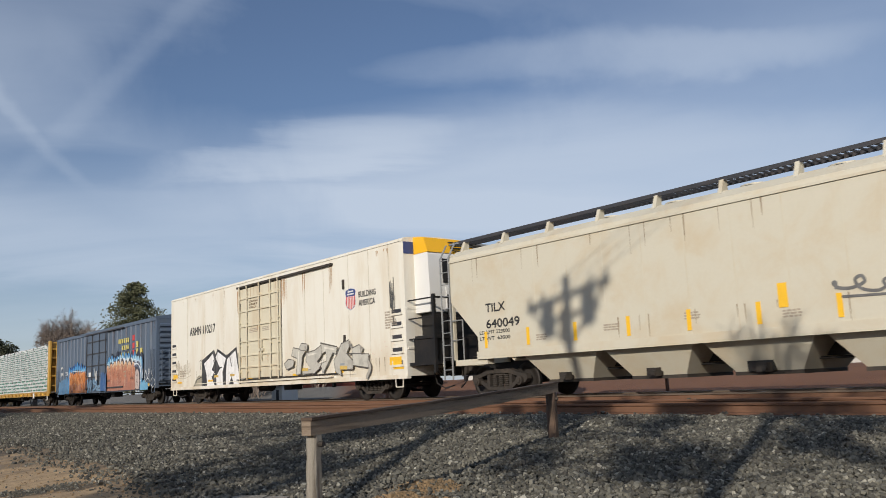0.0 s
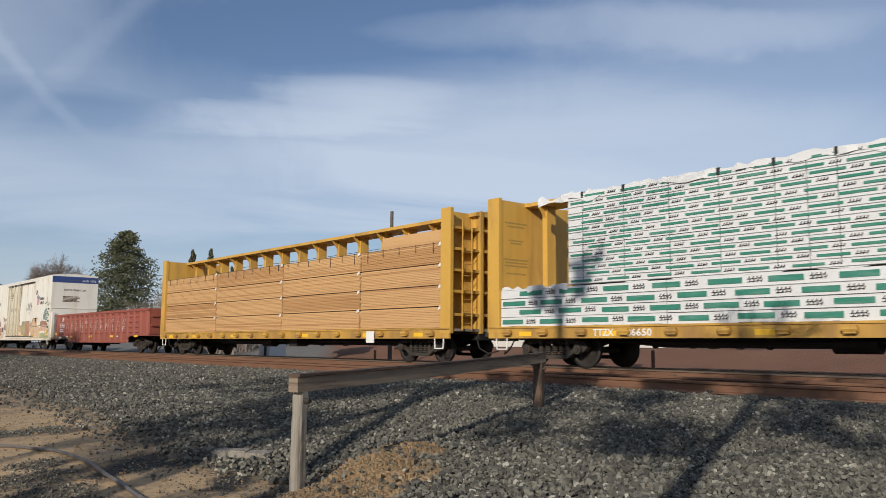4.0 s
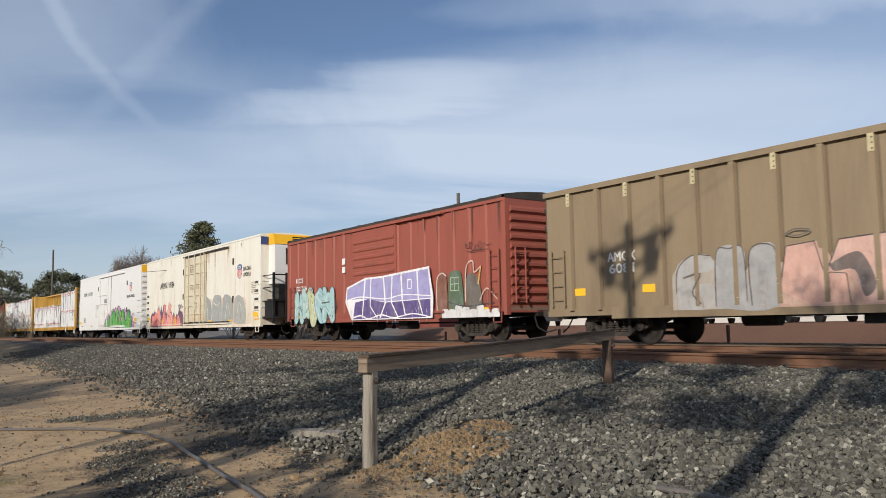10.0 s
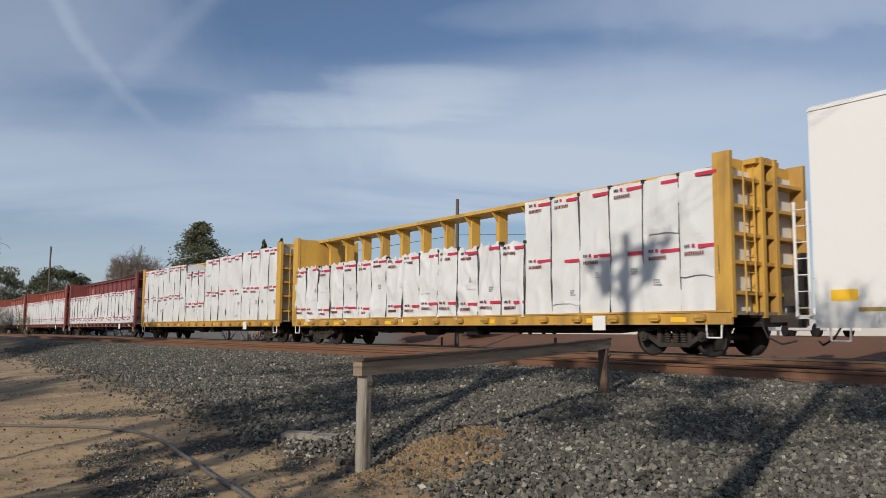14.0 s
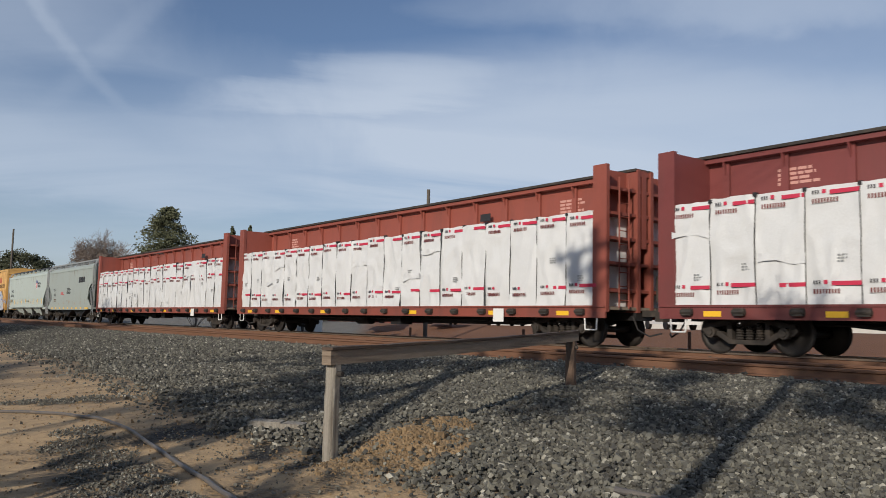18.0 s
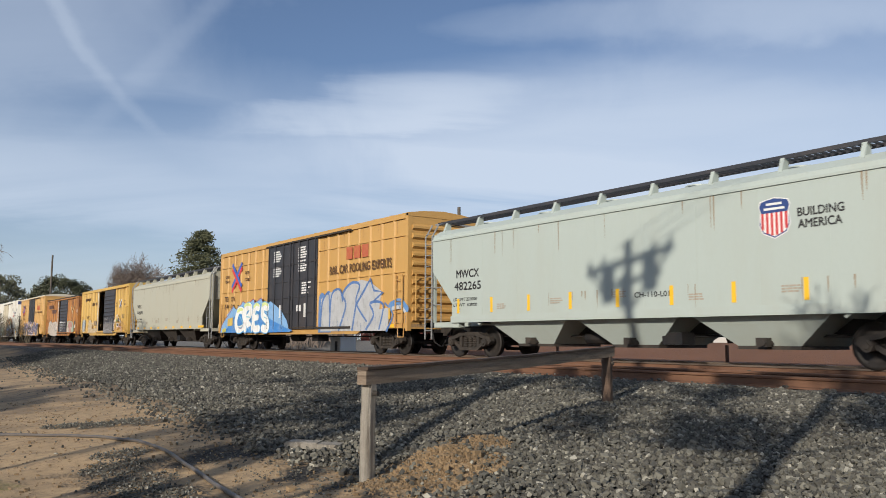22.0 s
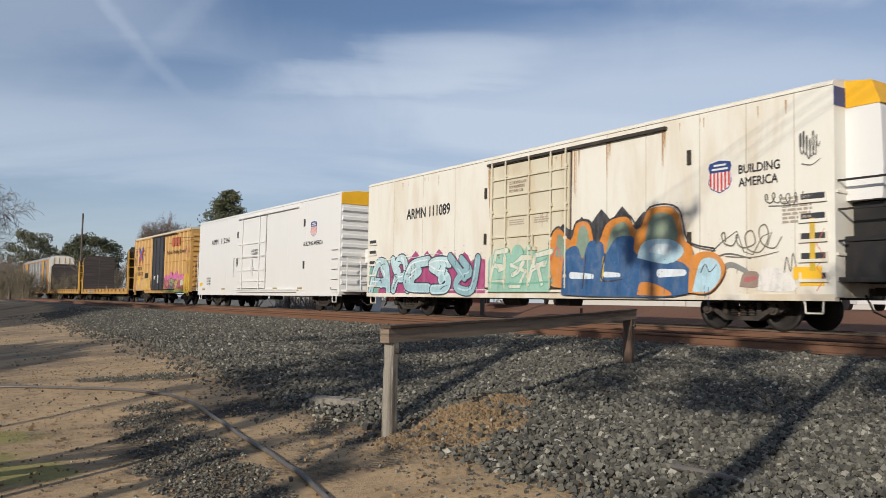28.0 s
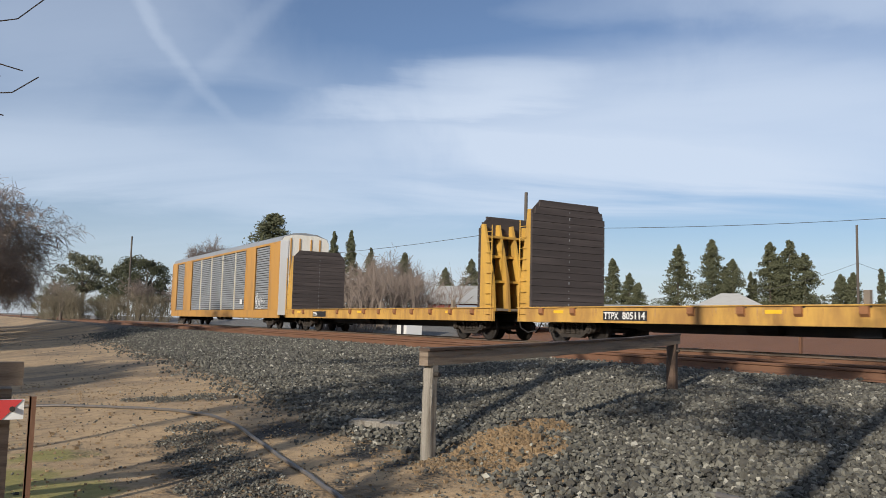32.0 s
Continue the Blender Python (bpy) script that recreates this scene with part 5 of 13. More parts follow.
def hopper(front, length, paint, label, style, seed, bays=3, top=4.05, mark=(), sprays=()):
    """A covered hopper: bowed sides, sloping ends on open platforms, discharge bays, roof walk."""
    car = car_root("covered_hopper", label, "hopper car", front, length, "covered hoppers of the train")
    h = length / 2

    def Y(d):
        return h - d
    sill = 1.12 if style != "cement" else 0.92
    # side sheets cut back at the lower corners
    cut = 1.15
    bow = [] if style != "cement" else [(h - 0.45, 2.72), (h - 0.85, 2.42), (h - 1.06, 2.08)]
    side = [(h - 0.02, 2.85), (h - 0.02, top), (-h + 0.02, top), (-h + 0.02, 2.85)] + [(-a, b) for a, b in bow] + [(-h + cut, sill + 0.62), (-h + cut, sill), (h - cut, sill), (h - cut, sill + 0.62)] + bow[::-1]
    part("side_sheet", Geo().prism(side, "x", -1.55, -1.50), paint, car)
    part("far_side_sheet", Geo().prism(side, "x", 1.50, 1.55), paint, car)
    part("side_sill", Geo().box(-1.57, -1.44, -h + cut - 0.05, h - cut + 0.05, sill - 0.02, sill + 0.20), paint, car)
    roof = [(-1.55, top - 0.02), (-1.53, top + 0.14), (-1.25, top + 0.34), (-0.6, top + 0.46), (0, top + 0.50), (0.6, top + 0.46), (1.25, top + 0.34), (1.53, top + 0.14), (1.55, top - 0.02)]
    part("roof", Geo().prism(roof, "y", -h + 0.02, h - 0.02), paint, car)
    part("roof_bead", Geo().box(-1.585, -1.54, -h + 0.02, h - 0.02, top - 0.03, top + 0.03), paint, car)
    # sloping end sheets and the open platforms under them
    for s in (-1, 1):
        e = Geo().prism([(s * (h - 0.03), 2.78), (s * (h - 0.03), top + 0.2), (s * (h - 0.1), top + 0.2), (s * (h - 0.1), 2.80), (s * (h - 2.6), 1.05), (s * (h - 2.55), 1.0)], "x", -1.50, 1.50)
        part("end_slope", e, paint, car)
        part("end_sill", Geo().box(-1.50, 1.50, s * (h - 0.05), s * (h + 0.55), 0.95, 1.12).box(-1.50, -1.25, s * (h - cut - 0.3), s * (h + 0.5), 0.95, 1.12), paint, car)
        for x in (-1.40, 1.40):
            part("end_post", Geo().box(x - 0.05, x + 0.05, s * (h + 0.02), s * (h + 0.12), 1.1, top + 0.2), paint, car)
        part("brace", Geo().prism([(s * (h - 1.3), 1.1), (s * (h - 1.15), 1.1), (s * (h - 0.4), 2.55), (s * (h - 0.55), 2.5)], "x", -0.55, -0.45), paint, car)
        part("end_plate", Geo().prism([(s * (h + 0.45), 1.1), (s * (h - 0.1), 1.1), (s * (h - 0.9), 1.75), (s * (h - 1.25), 1.75), (s * (h - 1.25), 1.0), (s * (h + 0.45), 1.0)], "x", -0.45, -0.38), paint, car)
        if style == "cement":
            part("corner_plate", Geo().prism([(s * (h + 0.1), 0.95), (s * (h + 0.1), 1.16), (s * (h - 0.5), 1.30), (s * (h - 0.9), 1.62), (s * (h - 1.2), 1.72), (s * (h - 1.2), 0.95)], "x", -1.545, -1.50), paint, car)
            part("end_column", Geo().box(-1.05, -0.90, s * (h - 0.02), s * (h + 0.08), 1.1, top + 0.1), paint, car)
        g = Geo()
        for yy in (h + 0.06, h + 0.46):
            g.pipe([(-1.53, s * yy, 0.55), (-1.53, s * yy, top + 0.15), (-1.25, s * yy, top + 0.62)], 0.028)
        for k in range(10):
            z = 0.85 + 0.37 * k
            g.pipe([(-1.53, s * (h + 0.06), z), (-1.53, s * (h + 0.46), z)], 0.014, 5)
        part("end_ladder", g, "galv", car)
        g = Geo().pipe([(-1.50, s * (h - 0.45), 1.12), (-1.50, s * (h - 0.45), 2.3), (-1.50, s * (h + 0.06), 2.3)], 0.02)
        g.pipe([(-1.50, s * (h - 0.45), 1.72), (-1.50, s * (h + 0.06), 1.72)], 0.016)
        part("safety_rail", g, "galv", car)
    # discharge bays
    inner0, inner1 = -h + 2.7, h - 2.7
    step = (inner1 - inner0) / bays
    for k in range(bays):
        a, b = inner0 + k * step, inner0 + (k + 1) * step
        m = (a + b) / 2
        if style == "cement":
            g = Geo().prism([(a, 1.0), (b, 1.0), (m + 0.55, 0.42), (m - 0.55, 0.42)], "x", -1.15, 1.15)
        else:
            g = Geo()
            g.add([(-1.46, a + 0.02, 1.25), (1.46, a + 0.02, 1.25), (1.46, b - 0.02, 1.25), (-1.46, b - 0.02, 1.25), (-0.95, m - 0.75, 0.42), (0.95, m - 0.75, 0.42), (0.95, m + 0.75, 0.42), (-0.95, m + 0.75, 0.42)],
                  [(3, 2, 1, 0), (4, 5, 6, 7), (0, 1, 5, 4), (1, 2, 6, 5), (2, 3, 7, 6), (3, 0, 4, 7)])
        part("discharge_bay", g, "black" if style == "cement" else (paint if style == "upright" else "steel"), car)
        gg = Geo().box(-0.97, 0.97, m - 0.78, m + 0.78, 0.36, 0.44).tube((-1.35, m - 0.1, 0.5), (1.3, m - 0.1, 0.5), 0.06, n=8).box(-1.3, -1.1, m - 0.16, m + 0.10, 0.42, 0.62)
        part("outlet_gate", gg, "steel", car)
    # vertical seams
    for k in range(1, bays * 3):
        y = -h + cut + k * (length - 2 * cut) / (bays * 3)
        part("side_seam", Geo().box(-1.5535, -1.549, y - 0.012, y + 0.012, sill + 0.2, top - 0.04), paint, car)
    # roof walk on brackets
    wz = top + 0.66
    for x0, x1 in ((-1.18, -0.62), (0.62, 1.18)):
        g = Geo()
        for x in (x0, x1):
            g.box(x - 0.02, x + 0.02, -h - 0.2, h + 0.2, wz - 0.07, wz + 0.02)
        k = int((length + 0.4) / 0.16)
        for i in range(k):
            y = -h - 0.2 + i * 0.16
            g.box(x0, x1, y, y + 0.05, wz - 0.045, wz - 0.005)
        part("roof_walk", g, "galv" if style == "cement" else "charcoal", car, "grating walkway")
    for s in (-1, 1):
        part("cross_walk", Geo().box(-1.2, 1.2, s * (h - 0.1), s * (h + 0.35), wz - 0.05, wz), "galv", car)
    nb = int(length / 1.75)
    for k in range(nb + 1):
        y = -h + 0.35 + k * (length - 0.7) / nb
        part("walk_bracket", Geo().prism([(-1.34, top + 0.28), (-1.20, wz - 0.04), (-1.05, wz - 0.04), (-1.05, top + 0.36)], "y", y - 0.05, y + 0.05), paint if style != "cement" else "galv", car)
    for k in range(bays * 2):
        y = -h + (k + 0.5) * length / (bays * 2)
        part("roof_hatch", Geo().tube((0, y, top + 0.46), (0, y, top + 0.60), 0.36, n=14), paint, car)
    for i in range(9):
        d = cut + 0.3 + i * (length - 2 * cut - 0.8) / 8
        if style == "upright":
            plate(car, Y(d), Y(d + 0.11), sill + 0.28, sill + 0.75, "reflect")
        else:
            plate(car, Y(d), Y(d + (0.9 if i == 8 else 0.4)), sill + 0.05, sill + 0.17, "reflect", x=-1.572)
    for k, (txt, d, z, w, hh) in enumerate(mark):
        word(car, txt, Y(d), z, w, hh, "ink")
    if style == "cement":
        bars(car, Y(cut + 0.9), sill + 0.6, 0.9, 0.25, 2, "brown_ink", seed=seed)
    else:
        word(car, "LD LMT 223000", Y(cut + 0.1), sill + 0.68, 1.25, 0.10, "ink")
        word(car, "LT WT  63000", Y(cut + 0.1), sill + 0.50, 1.25, 0.10, "ink")
    for k in range(5):
        bars(car, Y(3.5 + k * (length - 5) / 5), sill + 0.35 + 0.08 * (k % 3), 0.5, 0.18, 3, "faint", seed=seed + k)
    for a in sprays:
        a(car, Y)
    rust_runs(car, [(Y(length / 2), top, 0.9, 14, length - 2), (Y(length / 2), sill + 0.75, 0.6, 14, length - 3)], "grime_run", seed=seed + 9, name="grime_streak")
    running_gear(car, length + 1.0, 1.95, 0.70, 1.25)
    return car


def centerbeam(front, length, paint, label, load, seed, deep=False, top=4.70):
    """A centre-beam flat car: deck, end bulkheads, a beam along the middle; its load lies on both sides of the beam."""
    car = car_root("centerbeam_car", label, "flat car", front, length, "centre-beam cars of the train")
    h = length / 2

    def Y(d):
        return h - d
    part("deck", Geo().box(-1.50, 1.50, -h, h, 0.96, 1.04), "deck", car)
    part("side_sill", Geo().box(-1.55, -1.49, -h, h, 0.74, 1.01), paint, car)
    part("sill_flange", Geo().box(-1.58, -1.49, -h, h, 1.012, 1.06), paint, car)
    part("side_sill", Geo().box(1.49, 1.55, -h, h, 0.74, 1.05), paint, car)
    part("underframe", Geo().prism([(-h + 2, 0.78), (-h + 5, 0.52), (h - 5, 0.52), (h - 2, 0.78)], "x", -0.3, 0.3), "black", car)
    n = 17
    for k in range(n):
        y = -h + 0.8 + k * (length - 1.6) / (n - 1)
        part("winch", Geo().box(-1.66, -1.55, y - 0.12, y + 0.12, 0.82, 0.98).tube((-1.63, y - 0.15, 0.9), (-1.63, y + 0.15, 0.9), 0.055, n=8), "steel" if paint != "yellow" else "yellow", car)
    # centre beam
    w = 0.30 if deep else 0.48
    part("top_chord", Geo().prism([(-w, top - 0.16), (-w, top - 0.05), (0, top + 0.02), (w, top - 0.05), (w, top - 0.16)], "y", -h, h), paint, car)
    if deep:
        part("web_sheet", Geo().box(-0.10, 0.10, -h, h, 2.6, top - 0.1), paint, car)
        part("chord_lip", Geo().box(-0.36, 0.36, -h, h, top - 0.04, top + 0.03), "steel", car)
        for d in (2.2, length - 3.0):
            bars(car, Y(d), top - 0.92, 1.0, 0.42, 4, "pale_red", x=-0.105, seed=seed + int(d))
        plate(car, Y(length - 6.4), Y(length - 5.9), top - 0.86, top - 0.62, "ink", "notice", x=-0.32)
    for k in range(15):
        y = -h + 0.9 + k * (length - 1.8) / 14
        part("beam_post", Geo().box(-0.18, 0.18, y - 0.09, y + 0.09, 1.04, top - 0.1), paint, car)
        if deep:
            part("gusset", Geo().prism([(-0.10, top - 0.7), (-0.30, top - 0.16), (-0.10, top - 0.16)], "y", y - 0.02, y + 0.02), paint, car)
        else:
            part("gusset", Geo().prism([(-0.18, top - 0.5), (-0.46, top - 0.15), (-0.18, top - 0.15)], "y", y - 0.03, y + 0.03), paint, car)
    # bulkheads
    for s in (-1, 1):
        b = part("bulkhead", Geo().box(-1.46, 1.46, s * (h - 0.40), s * (h - 0.34), 1.0, top - 0.05), paint, car)
        for x in (-1.55, -0.32, 0.22, 1.43):
            part("bulkhead_post", Geo().box(x, x + 0.12, s * (h - 0.42) if abs(x) > 1 else s * (h - 0.34), s * (h + 0.04), 0.9, top), paint, b)
        for z in (1.4, 2.1, 2.75, 3.4, 4.05):
            part("bulkhead_rib", Geo().prism([(s * (h - 0.34), z), (s * (h - 0.01), z + 0.02), (s * (h - 0.01), z + 0.10), (s * (h - 0.34), z + 0.14)], "x", -1.43, 1.43), paint, b)
        g = Geo()
        for x in (-1.1, -0.72):
            g.pipe([(x, s * (h + 0.08), 1.0), (x, s * (h + 0.08), top - 0.3)], 0.022)
        for k in range(9):
            g.pipe([(-1.1, s * (h + 0.08), 1.2 + 0.36 * k), (-0.72, s * (h + 0.08), 1.2 + 0.36 * k)], 0.013, 5)
        part("end_ladder", g, paint, car)
    part("hand_brake", Geo().tube((0.75, -h - 0.42, 2.2), (0.75, -h - 0.30, 2.2), 0.26, n=14).box(0.5, 1.0, -h - 0.32, -h, 1.2, 1.9), "steel", car)
    stirrup(car, Y(0.5), "chalk", 0.76)
    stirrup(car, Y(length - 0.5), "chalk", 0.76)
    for d in (1.2, 4.0, 8.0, 14.0, length - 4.5, length - 1.7):
        plate(car, Y(d), Y(d + 0.45), 0.80, 0.92, "reflect", x=-1.552)
    plate(car, Y(length - 4.2), Y(length - 3.75), 0.60, 0.98, "chalk", "notice", x=-1.62)
    running_gear(car, length, 2.0, 0.70, 0.9)
    load(car, Y, length, top, seed)
    return car


def load_lumber(car, Y, length, top, seed):
    """Bundles of bare sawn lumber in four lengths and four lifts, with the strap ends left hanging."""
    rnd = random.Random(seed)
    cuts = [0.42, 6.26, 12.28, 17.70, length - 0.42]
    hgt, rows = 0.655, 12
    for a, b in zip(cuts, cuts[1:]):
        for k in range(4):
            z = 1.07 + k * hgt
            mat = "lumber" if rnd.random() < 0.7 else "lumber2"
            part("far_lumber_pack", Geo().box(0.26, 1.46, Y(a + 0.03), Y(b - 0.03), z, z + hgt - 0.03), mat, car)
            bundle = part("lumber_pack", Geo().box(-1.44, -0.26, Y(a + 0.04), Y(b - 0.04), z, z + hgt - 0.035), "lumber2", car, "strapped bundle of thin sawn boards")
            part("bearer", Geo().box(-1.41, -0.3, Y(a + 0.1), Y(b - 0.1), z + hgt - 0.035, z + hgt), "tie", bundle, "dark gap of the bearers")
            for r in range(rows):
                zz = z + r * (hgt - 0.028) / rows
                o = rnd.uniform(-0.035, 0.035)
                part("board", Geo().box(-1.46 + rnd.uniform(-0.012, 0.010), -1.40, Y(a + 0.03) + o, Y(b - 0.03) + o, zz + 0.003, zz + (hgt - 0.028) / rows - 0.003), mat if rnd.random() < 0.75 else ("lumber", "lumber2")[r % 2], bundle)
        for k in range(4):
            z = 1.07 + (k + 1) * hgt
            tag = part("paper_tag", Geo().prism([(Y(b - 0.02), z - 0.06), (Y(b - 0.20), z - 0.13), (Y(b - 0.16), z - 0.02), (Y(b - 0.04), z + 0.02)], "x", -1.485, -1.475), "chalk", car, "torn white paper tag")
        n = int((b - a) / 0.75)
        for m in range(n):
            y = Y(a + (m + 0.5) * (b - a) / n)
            part("strap", Geo().box(-1.482, -1.474, y - 0.010, y + 0.010, 1.07 + 4 * hgt - rnd.uniform(0.12, 0.42), 1.07 + 4 * hgt + 0.01), "ink", car)
    # a short lift on top, behind the beam's posts at one end
    part("lumber_pack", Geo().box(-1.20, -0.24, Y(length - 0.45), Y(18.6), 1.07 + 4 * hgt, 1.07 + 4 * hgt + 0.44), "lumber", car, "short bundle on top of the stack")


def wavy(y0, y1, z0, z1, x, amp, seed, ny=60, nz=10, ragged=0.0):
    """A slack sheet of plastic that bulges and creases between its straps; ragged: how far its upper edge hangs in tatters.
    Gives the sheet and how far out it lies at any place."""
    rnd = random.Random(seed)
    off = Vector((rnd.uniform(0, 50), rnd.uniform(0, 50), 0))
    slope = rnd.uniform(-0.8, 0.8)

    def out(y, z):
        b = noise.noise(Vector((y * 0.9, z * 0.8, 0)) + off) + 0.35 * noise.noise(Vector((y * 3.1, z * 3.2, 3)) + off)
        crease = 1 - abs(noise.noise(Vector((y * 1.3 + slope * z, z * 0.7 - slope * y, 9)) + off)) * 5
        return x - amp * (0.5 + 0.5 * b) - amp * 0.35 * max(0.0, crease)
    g = Geo()
    verts = []
    for i in range(ny + 1):
        y = y0 + (y1 - y0) * i / ny
        low = z0 - 0.22 * max(0.0, noise.noise(Vector((y * 1.4, 7, 0)) + off) + 0.1)
        high = z1 - ragged * abs(noise.noise(Vector((y * 2.3, 3, 0)) + off)) * 2
        for j in range(nz + 1):
            z = low + (high - low) * j / nz
            verts.append((out(y, z), y, z))
    m = nz + 1
    faces = [(i * m + j, i * m + j + 1, (i + 1) * m + j + 1, (i + 1) * m + j) for i in range(ny) for j in range(nz)]
    g.add(verts, faces)
    return g, out


def load_green(car, Y, length, top, seed):
    """Wrapped lumber: white plastic with rows of green bars and dark scrawled print; a lower course the whole length, a taller one above."""
    rnd = random.Random(seed)
    courses = ((0.42, length - 0.42, 1.07, 2.07, 4, 0.80, 1.42, 0.120), (2.9, length - 0.75, 2.11, 4.42, 14, 0.70, 1.16, 0.056))
    marks = Geo()
    for a, b, z0, z1, rows, bar, step, tall in courses:
        n = round((b - a) / 5.5)
        hgt = (z1 - z0) / rows
        packs = []
        for k in range(n):
            y0, y1 = Y(a + (b - a) * k / n + 0.015), Y(a + (b - a) * (k + 1) / n - 0.015)
            part("far_wrapped_pack", Geo().box(0.26, 1.47, y1, y0, z0, z1), "wrap", car)
            pk = part("wrapped_pack", Geo().box(-1.47, -0.26, y1, y0, z0, z1), "wrap", car, "lumber pack in printed white wrap")
            slack, _ = wavy(y0, y1, z0 + 0.01, z1 - 0.01, -1.468, 0.012, seed * 13 + k + rows, 30, 16)
            part("wrap_sheet", slack, "wrap", pk, smooth=True)
            packs.append((y0, y1, pk))
        for r in range(rows):
            z = z0 + r * hgt
            for y0, y1, pk in packs:
                if rows > 4 or r:
                    part("lap", Geo().box(-1.490, -1.468, y1, y0, z - 0.005, z + 0.007), "charcoal" if rnd.random() < 0.25 else "galv", pk)
            u = a + (0.35 + 0.5 * (r % 2)) * step * 0.9 - 0.3 + rnd.uniform(-0.12, 0.12)
            while u + bar < b - 0.05:
                za = z + (hgt - tall) * 0.5 + rnd.uniform(-0.012, 0.012)
                v = u + bar * rnd.uniform(0.92, 1.06)
                mid = Y((u + v) / 2)
                pk = min(packs, key=lambda q: abs((q[0] + q[1]) / 2 - mid))[2]
                if u > a:
                    part("printed_bar", Geo().prism([(Y(u), za), (Y(v), za), (Y(v), za + tall), (Y(u), za + tall)], "x", -1.492, -1.482), "green", pk)
                w = v + (step - bar) * 0.22
                n_up = 2 if tall > 0.1 else 1
                for line in range(n_up):
                    zb, size = za + tall * (0.05 + 0.5 * (1 - line) if n_up == 2 else 0.0), tall * (0.55 if n_up == 2 else 1.15)
                    for m in range(4):
                        c = w + m * (step - bar) * 0.14 + 0.02 * line
                        marks.prism([(Y(c), zb), (Y(c + 0.022), zb), (Y(c + 0.050), zb + size), (Y(c + 0.030), zb + size)], "x", -1.492, -1.484)
                    marks.prism([(Y(w - 0.02), zb + size * 0.05), (Y(w + (step - bar) * 0.5), zb + size * 0.35), (Y(w + (step - bar) * 0.5), zb + size * 0.5), (Y(w - 0.02), zb + size * 0.22)], "x", -1.492, -1.484)
                u += step * rnd.uniform(0.98, 1.02)
    tagged(part("dark_print", marks, "charcoal", car), kind="stuff")
    for k in range(15):
        d = 3.4 + k * (length - 4.6) / 14
        part("strap", Geo().box(-1.484, -1.47, Y(d) - 0.005, Y(d) + 0.005, 2.15, 4.42), "charcoal", car)
        part("edge_guard", Geo().box(-1.50, -1.40, Y(d) - 0.035, Y(d) + 0.035, 4.30, 4.46), "ink", car)
    g, _ = wavy(Y(2.7), Y(length - 1.0), 4.34, 4.50, -1.44, 0.08, seed, 90, 3, 0.12)
    part("loose_wrap", g, "wrap", car, "loose wrap along the upper edge")
    g, _ = wavy(Y(1.6), Y(3.6), 4.40, 4.62, -1.10, 0.12, seed + 5, 24, 4, 0.16)
    part("loose_wrap", g, "wrap", car, "torn wrap trailing over the end")
    g, _ = wavy(Y(0.5), Y(2.9), 2.06, 2.16, -1.46, 0.06, seed + 7, 24, 3, 0.10)
    part("loose_wrap", g, "wrap", car, "torn wrap along the lower course")
    # painted instructions inside the end wall
    for z, w, dark in ((4.0, 0.9, 0), (3.9, 0.7, 0), (3.5, 0.6, 0), (3.42, 0.45, 0), (2.95, 1.0, 0), (2.86, 0.9, 0), (2.77, 0.95, 0), (2.55, 0.8, 0)):
        part("painted_line", Geo().box(-0.85 - w / 2, -0.85 + w / 2, Y(0.40) - 0.004, Y(0.40) + 0.002, z, z + 0.045), "faded_ochre", car)
    word(car, "TTZX", Y(3.75), 0.80, 0.62, 0.16, "chalk", x=-1.557)
    word(car, "86650", Y(4.75), 0.80, 0.72, 0.16, "chalk", x=-1.557)


